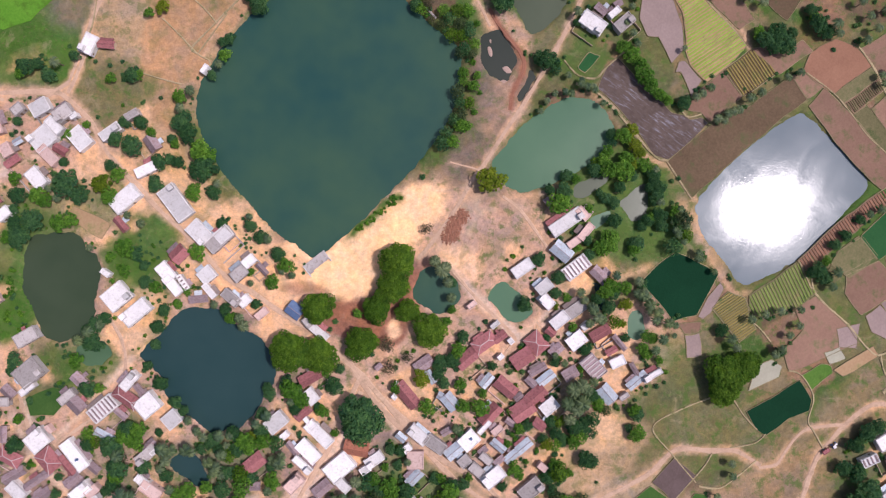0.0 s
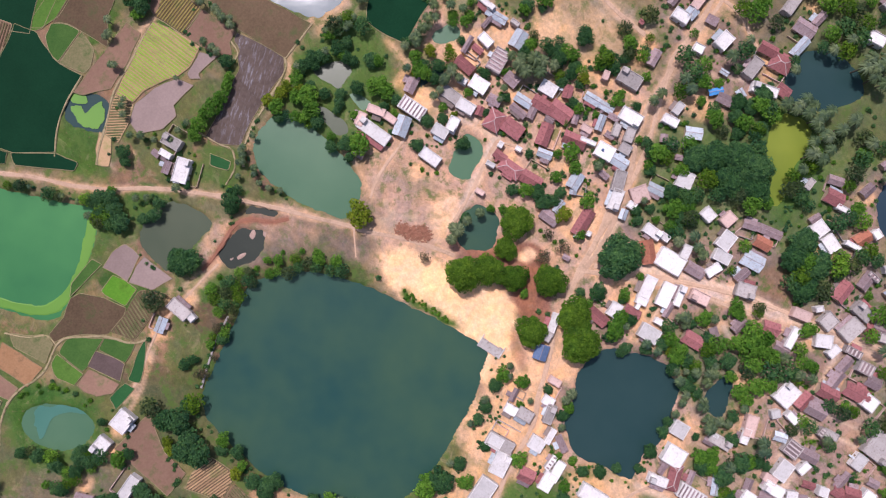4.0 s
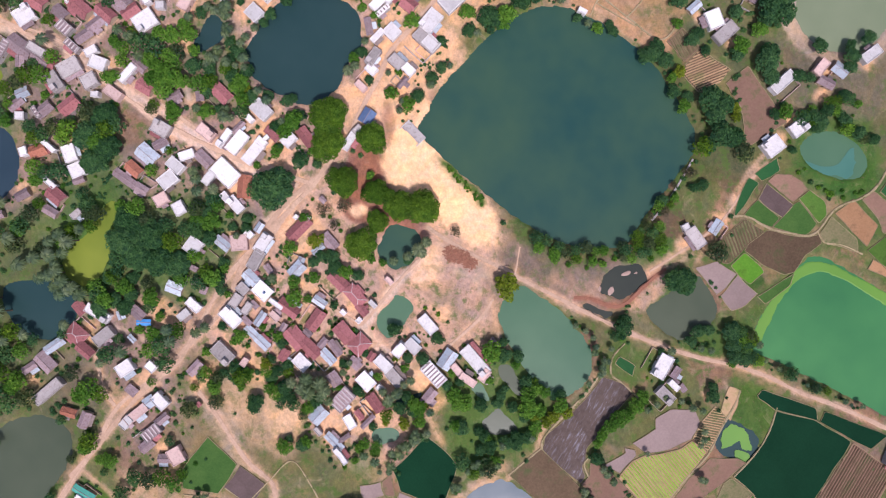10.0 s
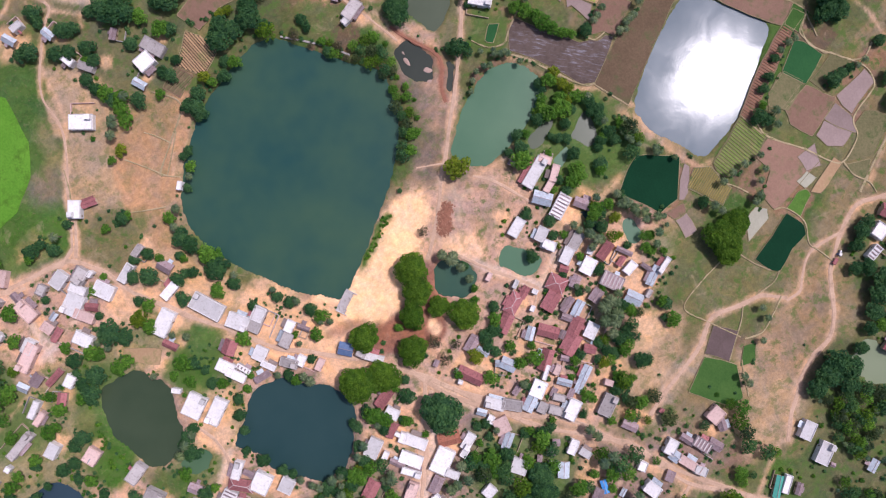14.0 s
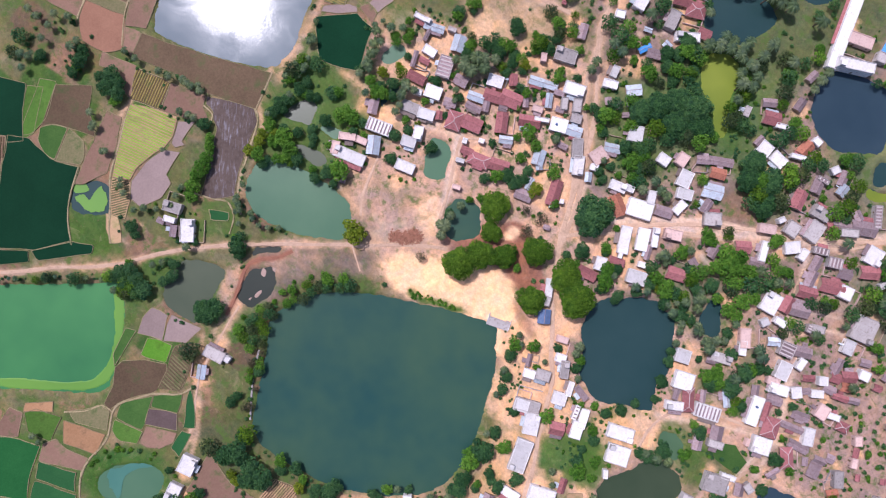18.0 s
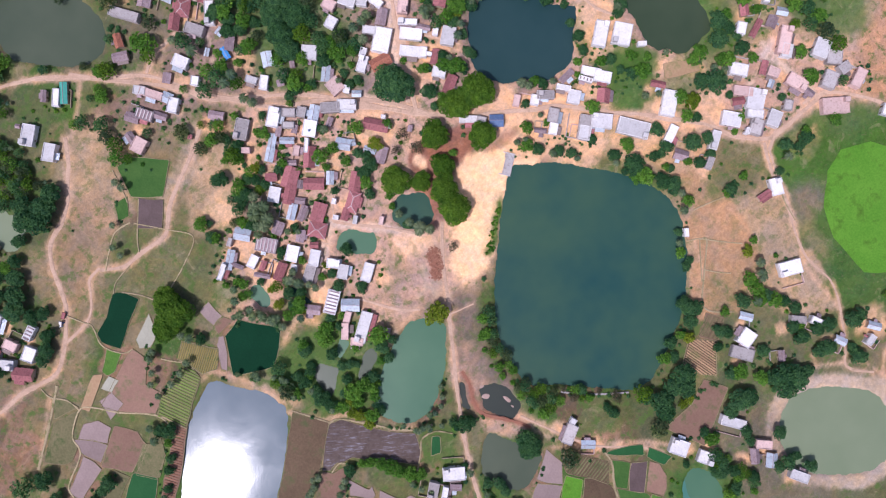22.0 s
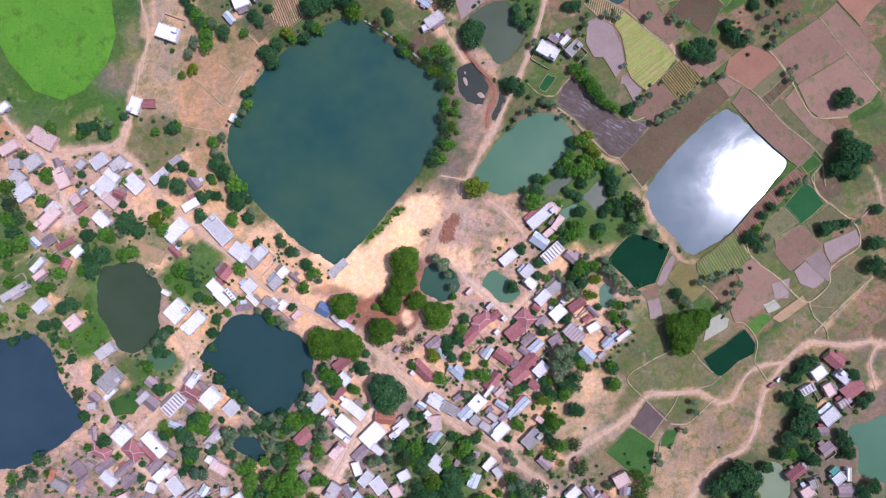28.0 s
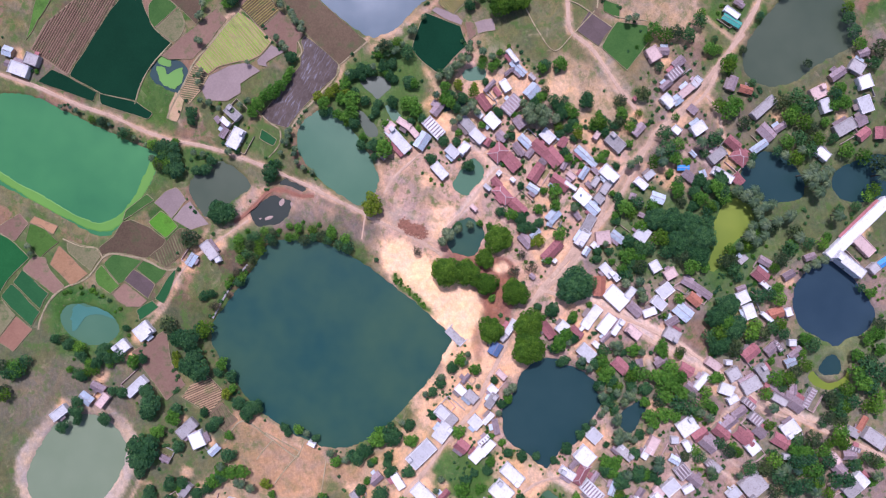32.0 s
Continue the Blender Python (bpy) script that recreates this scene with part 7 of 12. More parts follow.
field([(135.8, 91.3), (127.4, 82.3), (117.9, 74.6), (110.4, 82.3), (108.4, 88.9), (108.1, 99.7), (106.9, 105.7), (103.4, 112.0), (109.9, 118.7), (119.7, 109.0), (129.1, 99.9)], "f_yellow", "yellow-green crop in raised beds", 1.4, 213.5, 0.35, "f_tan")
field([(109.8, 118.9), (102.5, 112.4), (95.4, 116.9), (88.4, 124.4), (94.0, 129.4), (103.4, 123.9)], "f_olive", "olive ridged strip plot", 1.2, 253.5, 0.35, "f_tan")
field([(149.4, 79.0), (134.3, 68.3), (125.6, 80.4), (137.7, 90.1), (144.3, 84.2)], "f_gold", "golden ridged vegetable plot", 1.3, 303.5, 0.35, "f_brown")
field([(134.0, 68.2), (118.6, 56.9), (115.0, 61.4), (107.1, 63.0), (113.1, 70.4), (125.1, 80.1)], "f_redgrey", "bare reddish plot", 0, 0, 0.35)
field([(115.8, 75.6), (110.7, 68.8), (106.3, 79.6), (103.6, 79.6), (105.6, 84.3), (108.1, 84.2)], "f_grey", "pale dry mud plot", 0, 0, 0.35)
field([(107.6, 89.1), (101.8, 83.5), (96.1, 95.2), (91.4, 95.5), (87.9, 103.4), (89.1, 114.5), (95.4, 116.9), (102.9, 111.7), (106.9, 100.6)], "f_grey", "pale dry mud plot", 0, 0, 0.35)
field([(118.1, 56.6), (109.5, 47.5), (100.8, 40.0), (94.0, 42.4), (86.2, 54.3), (78.7, 63.1), (69.2, 72.2), (73.2, 81.7), (77.9, 86.5), (87.4, 75.7), (96.1, 67.7), (102.0, 61.4), (107.9, 60.1), (110.2, 58.2), (115.4, 59.2)], "f_wet", "flooded muddy plot with wet sheen painted in streaks", 0, 0, 0.35)
field([(191.5, 82.3), (174.9, 69.9), (170.0, 72.1), (160.8, 79.7), (164.4, 88.3), (175.5, 94.6), (185.0, 90.6)], "f_red", "bare orange-red soil plot", 0, 0, 0.35)
field([(165.6, 89.1), (149.9, 78.3), (144.3, 84.2), (137.7, 90.1), (147.1, 91.2), (155.0, 89.6), (160.6, 94.0)], "f_redgrey", "bare reddish plot", 0, 0, 0.35)
field([(197.6, 71.6), (184.1, 61.0), (179.5, 65.4), (194.7, 76.9)], "f_olive", "green ridged plot", 1.0, 303.5, 0.35, "f_redgrey")
field([(194.6, 77.1), (179.1, 65.5), (175.0, 69.6), (191.7, 82.0)], "f_olive", "fallow grass plot", 0, 0, 0.35)
field([(214.4, 34.8), (210.2, 30.3), (202.2, 38.7), (190.4, 51.4), (183.4, 60.5), (189.4, 64.4), (200.7, 51.4)], "f_olive", "fallow grass strip plot", 0, 0, 0.35)
field([(206.2, 34.8), (196.5, 26.7), (188.8, 33.2), (175.4, 48.3), (163.3, 64.2), (170.4, 72.4), (183.2, 60.3), (191.2, 50.2), (200.7, 41.1)], "f_redgrey", "bare reddish strip plot", 0, 0, 0.35)
field([(211.3, 27.6), (202.6, 20.1), (197.8, 26.9), (206.3, 34.6)], "f_green", "green crop plot", 0, 0, 0.35)
field([(200.5, 22.2), (184.7, 8.5), (162.5, -9.6), (158.6, -4.7), (174.7, 10.8), (193.9, 25.6), (197.6, 27.1)], "f_red", "red soil ridged into beds", 1.4, 303.5, 0.35, "f_redgrey")
field([(208.9, 5.4), (195.0, -4.5), (186.4, 5.9), (199.0, 17.8), (203.1, 15.3)], "f_paddy2", "green paddy plot", 0, 0, 0.35)
field([(194.2, -4.3), (181.6, -12.7), (173.3, -6.2), (176.9, -0.4), (185.7, 6.5)], "f_olive", "fallow grass plot", 0, 0, 0.35)
field([(167.7, -18.5), (159.5, -25.7), (142.1, -30.4), (136.6, -27.2), (137.0, -20.1), (147.7, -13.0), (158.5, -5.1), (162.4, -15.1)], "f_lime", "light green crop in raised beds", 1.5, 295.5, 0.35, "f_olive")
field([(140.1, -35.1), (132.3, -41.4), (120.4, -26.0), (127.4, -18.5), (135.1, -21.3), (136.9, -28.7)], "f_gold", "golden green ridged plot", 1.1, 213.5, 0.35, "f_olive")
field([(162.4, 67.1), (151.5, 58.8), (129.6, 40.2), (111.5, 23.7), (100.0, 39.5), (119.4, 55.7), (135.2, 62.8), (155.3, 77.8)], "f_brown", "dark brown wet plot beside a pond", 0, 0, 0.35)
field([(170.4, 73.1), (162.6, 67.2), (155.5, 78.0), (160.6, 79.6)], "f_redgrey", "bare reddish plot", 0, 0, 0.35)
field([(155.2, 151.3), (148.4, 143.4), (138.3, 140.8), (131.4, 138.3), (122.7, 129.8), (113.6, 141.0), (104.2, 148.5), (94.0, 153.7), (99.5, 171.1), (112.2, 188.0), (123.7, 178.4), (137.8, 167.2)], "f_paddy", "dense dark green young paddy plot", 0, 0, 0.35)
field([(92.8, 152.9), (86.0, 145.0), (82.5, 147.8), (94.3, 172.8), (100.0, 172.4)], "f_paddy", "dense dark green young paddy strip", 0, 0, 0.35)
field([(101.1, 173.8), (111.5, 188.5), (116.3, 196.8), (110.5, 205.6), (95.9, 176.5)], "f_paddy", "dense dark green young paddy strip", 0, 0, 0.35)
field([(164.7, 162.7), (155.2, 152.3), (138.1, 167.4), (112.6, 188.9), (128.5, 207.2), (141.9, 197.2)], "f_brown", "brown ploughed strip plot", 1.3, 143.5, 0.35, "f_redgrey")
field([(150.0, 135.9), (147.6, 129.2), (142.5, 124.1), (132.4, 138.3), (138.3, 140.8), (145.7, 139.9)], "f_green", "dark green crop plot", 0, 0, 0.35)
field([(141.8, 123.6), (132.6, 121.0), (125.6, 124.9), (123.5, 128.6), (131.5, 138.1)], "f_olive", "dull fallow plot", 0, 0, 0.35)
field([(170.9, 122.3), (164.6, 116.4), (152.4, 130.7), (149.3, 140.6), (152.4, 146.7)], "f_lush", "green grass plot", 0, 0, 0.35)
field([(163.8, 117.6), (153.5, 102.3), (144.8, 110.2), (131.4, 115.1), (142.6, 123.9), (147.8, 129.0), (150.2, 135.0)], "f_brown", "brown weedy plot", 0, 0, 0.35)
field([(139.3, 103.1), (132.1, 98.4), (121.9, 108.8), (112.8, 119.9), (114.5, 133.0), (117.0, 136.4), (125.3, 124.8), (129.8, 117.4)], "f_redgrey", "pinkish bare plot", 0, 0, 0.35)
field([(96.2, 131.2), (91.2, 126.9), (79.3, 132.0), (82.4, 137.5), (89.2, 135.1)], "f_tan", "tan bare strip", 0, 0, 0.35)
field([(70.0, 86.5), (63.3, 78.6), (59.7, 81.4), (65.3, 88.5)], "f_paddy2", "small green seedling plot", 0, 0, 0.35)
field([(172.4, -9.5), (176.3, -0.6), (187.7, 6.0), (194.7, -2.3), (189.8, -4.9), (180.1, -10.2)], "f_olive", "fallow grass plot", 0, 0, 0.35)
field([(180.6, -11.5), (195.4, -4.8), (201.5, -12.1), (205.7, -17.1), (195.8, -23.9), (187.0, -29.3), (179.9, -19.4)], "f_redgrey", "bare reddish plot", 0, 0, 0.35)
field([(197.6, -4.1), (213.8, 4.6), (220.9, -3.1), (208.0, -8.1), (201.6, -11.5)], "f_olive", "fallow grass plot", 0, 0, 0.35)
field([(206.1, -16.2), (220.1, -11.4), (224.9, -9.9), (227.3, -17.5), (219.2, -21.4), (209.8, -27.0), (207.1, -21.9)], "f_grey", "lilac grey fallow plot", 0, 0, 0.35)
field([(196.1, -23.9), (204.6, -18.9), (209.3, -28.2), (207.9, -37.3), (200.2, -30.5)], "f_grey", "lilac grey fallow plot", 0, 0, 0.35)
field([(188.8, -29.7), (195.8, -24.5), (205.6, -35.9), (199.0, -40.2), (191.6, -36.5)], "f_grey", "grey dry fallow plot", 0, 0, 0.35)
field([(209.3, -31.9), (215.4, -29.1), (219.1, -29.4), (227.1, -37.5), (210.5, -49.9), (195.9, -47.0), (207.1, -39.1)], "f_olive", "fallow grass plot", 0, 0, 0.35)
field([(195.2, -48.5), (208.8, -51.3), (201.9, -59.9), (197.7, -54.9)], "f_olive", "fallow grass plot", 0, 0, 0.35)
field([(166.8, -20.4), (181.0, -34.0), (186.5, -41.5), (173.7, -46.5), (160.8, -53.0), (154.5, -54.0), (152.3, -44.6), (160.8, -36.1), (157.6, -26.6)], "f_redgrey", "pinkish bare plot", 0, 0, 0.35)
field([(176.3, -35.1), (186.7, -32.9), (184.8, -43.8), (177.1, -43.7)], "f_grey", "grey dry fallow plot", 0, 0, 0.35)
field([(170.7, -46.2), (177.1, -43.4), (180.3, -48.7), (173.3, -51.1)], "f_pale", "pale dry bed", 0, 0, 0.35)
field([(160.5, -56.1), (168.7, -51.0), (173.9, -51.5), (174.5, -54.6), (164.6, -62.6)], "f_lush", "green crop plot", 0, 0, 0.35)
field([(175.0, -53.4), (192.6, -42.7), (195.3, -47.3), (179.0, -56.8)], "f_tan", "tan bare plot", 0, 0, 0.35)
field([(139.2, -52.6), (147.3, -48.7), (151.6, -52.2), (150.6, -56.7), (136.8, -63.1)], "f_pale", "pale dried pool bed", 0, 0, 0.35)
field([(135.9, -72.3), (159.7, -58.2), (165.1, -66.7), (163.7, -71.8), (154.2, -75.5), (144.2, -83.2), (140.5, -80.4)], "f_paddy", "dense dark green young paddy plot", 0, 0, 0.35)
field([(194.0, 25.4), (205.4, 32.1), (209.6, 27.1), (199.9, 21.8)], "f_green", "green crop plot", 0, 0, 0.35)
field([(191.5, 63.2), (198.3, 69.3), (204.4, 55.3), (219.1, 46.3), (215.0, 35.9), (206.4, 42.8)], "f_redgrey", "bare reddish plot", 0, 0, 0.35)
field([(186.5, 90.0), (215.1, 105.9), (228.7, 85.4), (219.1, 81.6), (200.3, 71.0), (193.2, 81.7)], "f_redgrey", "bare reddish plot", 0, 0, 0.35)
field([(215.8, 106.5), (225.0, 113.3), (236.1, 98.5), (247.0, 82.2), (241.0, 67.4), (229.3, 85.3)], "f_redgrey", "bare reddish plot", 0, 0, 0.35)
field([(200.2, 70.4), (228.6, 84.4), (243.8, 64.0), (238.7, 58.4), (225.7, 51.8), (210.3, 51.7), (204.9, 56.7)], "f_redgrey", "bare reddish plot", 0, 0, 0.35)
field([(225.2, 114.9), (250.3, 118.8), (249.7, 112.7), (243.0, 107.1), (236.5, 99.7)], "f_red", "bare red soil plot", 0, 0, 0.35)
field([(78.0, -117.7), (92.9, -105.2), (105.8, -115.6), (101.3, -132.1), (92.1, -131.3)], "f_green", "green crop plot", 0, 0, 0.35)
field([(93.4, -103.7), (103.3, -92.9), (113.3, -101.0), (103.3, -112.6)], "f_mudblack", "dark ploughed mud plot", 0, 0, 0.35)
field([(107.2, -117.3), (112.6, -108.6), (118.7, -109.8), (114.9, -118.0)], "f_green", "small green plot", 0, 0, 0.35)
field([(15.4, 126.0), (0.3, 147.7), (7.6, 156.3), (13.3, 147.5), (21.5, 138.4), (19.5, 132.4)], "f_olive", "green ridged plot", 1.5, 194.5, 0.35, "f_brown")
field([(21.5, 121.8), (19.7, 132.1), (26.8, 141.0), (32.5, 135.5), (35.4, 130.4)], "f_grey", "grey pink bare plot", 0, 0, 0.35)
field([(36.1, 132.3), (33.0, 135.8), (27.4, 141.3), (36.7, 149.9), (42.1, 143.6), (43.8, 136.8)], "f_grey", "grey pink bare plot", 0, 0, 0.35)
field([(22.5, 139.1), (16.8, 145.9), (22.9, 152.3), (26.9, 154.3), (32.0, 147.2), (27.9, 142.2)], "f_bright", "bright green seedling plot", 0, 0, 0.35)
field([(15.7, 146.1), (12.4, 148.7), (7.0, 157.7), (9.9, 165.8), (12.6, 177.1), (11.5, 182.5), (15.7, 183.6), (21.1, 174.6), (28.7, 168.5), (28.9, 163.6), (23.5, 154.3)], "f_brown", "dark brown ploughed plot", 0, 0, 0.35)
field([(38.2, 150.0), (29.3, 168.8), (34.2, 166.2), (42.1, 153.6)], "f_green", "green crop strip", 0, 0, 0.35)
field([(-0.3, 142.4), (-8.3, 145.1), (-19.0, 151.3), (-15.6, 156.4), (-10.8, 152.1), (-4.3, 147.0)], "f_paddy2", "dark green crop plot", 0, 0, 0.35)
field([(-20.3, 154.7), (-26.8, 165.7), (-20.6, 167.2), (-17.9, 161.8), (-16.7, 157.4)], "f_paddy2", "dark green crop plot", 0, 0, 0.35)
field([(-8.3, 155.0), (-15.0, 160.0), (-3.3, 171.8), (1.7, 165.6), (-3.6, 159.0)], "f_mudblack", "dark ploughed plot", 0, 0, 0.35)
field([(-15.9, 160.5), (-19.0, 164.6), (-18.2, 171.7), (-14.2, 177.0), (-10.5, 178.8), (-4.7, 171.8)], "f_redgrey", "pinkish bare plot", 0, 0, 0.35)
field([(-1.2, 147.6), (-7.7, 154.6), (2.0, 164.4), (5.7, 160.3), (1.3, 150.5)], "f_green", "green crop plot", 0, 0, 0.35)
field([(5.8, 160.7), (-3.9, 172.2), (-4.9, 175.0), (6.5, 182.0), (11.5, 176.5), (9.7, 169.0)], "f_green", "dark green crop plot", 0, 0, 0.35)
field([(-6.1, 174.7), (-9.7, 179.9), (-4.2, 186.9), (2.7, 187.1), (6.6, 183.1)], "f_lush", "bright green crop plot", 0, 0, 0.35)
field([(11.0, 182.9), (4.1, 189.5), (15.7, 200.2), (22.3, 200.2), (19.0, 193.5), (16.5, 185.3)], "f_olive", "brown olive plot", 0, 0, 0.35)
field([(2.7, 191.1), (-3.4, 200.7), (10.4, 210.9), (20.1, 204.7), (12.9, 199.2)], "f_orange", "bare orange soil plot", 0, 0, 0.35)
field([(-2.9, 204.9), (-6.5, 210.8), (7.1, 224.2), (9.6, 225.8), (15.2, 219.9), (14.2, 213.1), (6.8, 211.4)], "f_redgrey", "bare reddish plot", 0, 0, 0.35)
field([(-5.7, 213.9), (-13.5, 219.6), (3.0, 232.5), (9.1, 226.2)], "f_paddy2", "green paddy plot", 0, 0, 0.35)
field([(-15.2, 219.7), (-22.6, 225.4), (-4.4, 240.1), (2.3, 233.2)], "f_paddy2", "green paddy plot", 0, 0, 0.35)
field([(-24.1, 225.0), (-35.1, 236.5), (-28.3, 244.8), (-15.7, 232.8)], "f_red", "red soil plot", 0, 0, 0.35)
field([(-15.3, 233.3), (-27.8, 245.1), (-20.1, 249.0), (-5.6, 239.9)], "f_olive", "fallow grass plot", 0, 0, 0.35)
field([(15.3, 221.7), (3.7, 235.8), (-4.3, 241.8), (3.8, 250.9), (13.8, 264.2), (23.1, 265.5), (35.0, 241.5), (24.6, 229.0)], "f_paddy3", "rich green paddy plot", 0, 0, 0.35)
field([(21.7, 204.9), (14.4, 216.2), (24.4, 222.8), (33.4, 219.3), (32.3, 213.5)], "f_lush", "green crop plot", 0, 0, 0.35)
field([(30.3, 204.2), (26.3, 206.8), (34.2, 219.1), (37.6, 216.1)], "f_orange", "bare orange soil plot", 0, 0, 0.35)
field([(33.8, 219.9), (25.3, 228.3), (32.4, 240.1), (40.3, 224.1)], "f_redgrey", "bare reddish plot", 0, 0, 0.35)
field([(-72.8, 123.8), (-82.5, 134.6), (-71.0, 148.0), (-65.8, 142.9), (-61.3, 131.9)], "f_tan", "brown ridged plot", 1.2, 106.5, 0.35, "f_brown")
field([(-64.6, 145.2), (-71.9, 156.5), (-43.4, 172.4), (-33.5, 152.4), (-52.7, 151.1)], "f_redgrey", "grey-brown bare plot", 0, 0, 0.35)
field([(-87.7, 119.1), (-93.5, 127.5), (-82.8, 134.5), (-76.8, 126.5)], "f_olive", "green ridged plot", 1.1, 201.5, 0.35, "f_redgrey")
field([(149.0, 146.6), (154.6, 156.8), (172.6, 175.2), (184.4, 163.8), (192.0, 161.8), (189.2, 151.4), (184.8, 141.8), (172.5, 129.6), (161.4, 138.5)], "f_paddy", "dense dark green young paddy plot", 0, 0, 0.35)
field([(133.8, 209.0), (158.7, 189.5), (172.0, 175.4), (183.2, 164.9), (196.7, 162.2), (210.5, 180.6)], "f_lush", "rich green grass plot", 0, 0, 0.35)
field([(188.1, 143.7), (192.6, 161.5), (200.5, 161.7), (207.8, 149.1), (201.7, 133.5)], "f_paddy", "dense dark green young paddy plot", 0, 0, 0.35)
field([(166.0, 123.7), (149.0, 140.1), (150.3, 150.0), (159.5, 141.9), (171.4, 129.4)], "f_lush", "green grass strip plot", 0, 0, 0.35)
dyke([(-1.0, 140.4), (-0.3, 149.0), (6.3, 159.0), (9.7, 169.0), (11.8, 176.7), (9.7, 182.3), (1.6, 189.9), (-1.7, 196.5), (-3.4, 204.0), (-8.8, 212.9), (-18.8, 219.6), (-24.8, 221.6)], 1.2, "f_dyke")
dyke([(-109.8, 87.8), (-111.7, 90.2), (-99.7, 102.8), (-88.5, 116.7), (-99.1, 128.0)], 0.9, "f_dyke")
dyke([(10.5, 182.0), (15.8, 184.6), (17.9, 193.0), (23.2, 202.3)], 0.7, "f_dyke")
dyke([(216.7, 0.3), (212.8, 4.6), (209.6, 5.9), (205.3, 13.4), (203.3, 20.6), (209.8, 27.3), (208.1, 32.4), (200.7, 41.1), (190.0, 51.1), (182.2, 61.4), (174.7, 70.1), (162.6, 79.2)], 0.9, "f_dyke")
dyke([(174.5, -27.7), (166.3, -19.4), (162.3, -11.8), (159.1, -4.4)], 0.9, "f_dyke")
dyke([(198.0, 71.9), (191.4, 82.9), (187.0, 90.2)], 0.7, "f_dyke")
dyke([(135.4, 91.0), (130.7, 97.5), (120.7, 108.0), (111.2, 118.8), (100.6, 125.5), (88.0, 134.3), (82.0, 137.2)], 1.2, "f_dyke")
dyke([(81.9, 89.2), (73.2, 81.7), (68.0, 76.6), (60.1, 78.2), (54.2, 84.6)], 0.9, "f_dyke")
dyke([(115.5, 60.7), (109.4, 59.4), (105.9, 63.2)], 0.8, "f_dyke")
dyke([(123.1, 130.1), (113.6, 141.0), (104.2, 148.5), (92.0, 154.1)], 0.8, "f_dyke")
dyke([(100.8, 40.0), (94.0, 42.4), (79.0, 59.9), (68.8, 70.2), (59.3, 74.3)], 1.2, "f_dyke")
dyke([(111.1, 22.8), (100.0, 39.5)], 1.0, "f_dyke")
dyke([(164.8, -8.8), (166.9, -19.8), (181.1, -33.3), (189.4, -43.3), (195.9, -47.0), (207.2, -38.8), (208.5, -31.2), (212.5, -27.0), (222.3, -21.7), (226.4, -17.5), (225.0, -8.1), (215.1, 2.0), (205.2, 12.1), (204.5, 21.4)], 1.0, "f_dyke")
dyke([(195.9, -47.0), (197.7, -54.9), (203.3, -61.5), (204.3, -67.8)], 0.9, "f_dyke")
dyke([(231.8, -36.4), (213.6, -50.2), (196.9, -64.0)], 1.6, "f_dyke")
dyke([(233.5, 0.4), (226.9, -4.6), (220.9, -3.1)], 0.9, "f_dyke")
dyke([(133.6, -29.0), (140.9, -34.3), (146.5, -41.0)], 0.9, "f_dyke")
dyke([(154.5, -54.0), (160.5, -56.1), (165.8, -65.8), (163.3, -76.3), (166.0, -81.2), (171.3, -90.9)], 0.8, "f_dyke")
dyke([(140.5, -80.4), (134.3, -73.7), (130.2, -67.1)], 0.8, "f_dyke")
dyke([(119.5, -66.2), (106.8, -71.1), (93.7, -79.2), (101.9, -90.7), (113.1, -104.0)], 0.7, "f_dyke")
dyke([(128.3, -88.5), (139.3, -86.4), (144.3, -82.3)], 0.7, "f_dyke")
dyke([(140.1, -94.2), (131.8, -101.1), (123.6, -106.5), (114.4, -105.7)], 0.8, "f_dyke")
dyke([(120.4, -90.8), (116.8, -96.7), (108.2, -106.6), (103.1, -112.3)], 0.8, "f_dyke")
dyke([(109.0, -114.4), (107.0, -120.4), (104.3, -132.4)], 0.7, "f_dyke")
dyke([(215.2, 106.5), (228.7, 85.4), (245.2, 62.4)], 0.7, "f_dyke")
dyke([(186.0, 90.7), (192.9, 81.5), (198.3, 69.6), (204.5, 56.2), (210.3, 51.7), (225.7, 51.2)], 0.9, "f_dyke")
dyke([(209.8, 28.6), (210.1, 14.8)], 0.8, "f_dyke")
field([(-228.3, 172.9), (-185.9, 172.2), (-164.7, 155.1), (-163.9, 130.7), (-170, 114.5), (-183.3, 102), (-195.8, 97.6), (-210.4, 104.4), (-222.5, 120.7), (-232.3, 145.9)], "f_bright", "bright green marshy grass plot", 0, 0, 0)
road([(90.5, -185), (78.4, -172.6), (60.4, -159.7), (49.8, -143.8), (42.6, -129.4), (24.5, -116.5), (-0.2, -97.6), (-24.3, -69.7)], 3.6)
road([(47.9, -0.8), (35, 17.2), (26.6, 23.9)], 2.4)
road([(16.1, 35.7), (3.2, 39.2)], 1.4)
road([(59.1, -160.2), (49.7, -165.4), (35.8, -166.6), (26.8, -173)], 3)
road([(-166.6, 74.4), (-158.7, 94.9), (-146.8, 127.5), (-148.2, 150.1), (-134.9, 176.6), (-127, 187.3), (-136, 198.7)], 2.0)
road([(-176.6, 67.8), (-166.6, 74.4)], 3)
road([(21.1, 99.8), (11, 119.8), (0.5, 136.8), (-16.6, 151.4), (-24.7, 161.8)], 2.0)
road([(-172, -87.5), (-182.1, -100.1), (-197.1, -112.7)], 3)
road([(-177, -90), (-146.9, -67.4), (-141.4, -52.3), (-143.2, -39.7), (-149.4, -29.7)], 2.6)
road([(-190.8, -54.8), (-185.8, -74.9), (-182.1, -87.5)], 2.4)
road([(-61.4, -90.1), (-76.5, -70)], 2)
road([(30.6, -42.3), (21.8, -54.9), (14.2, -67.5)], 2)
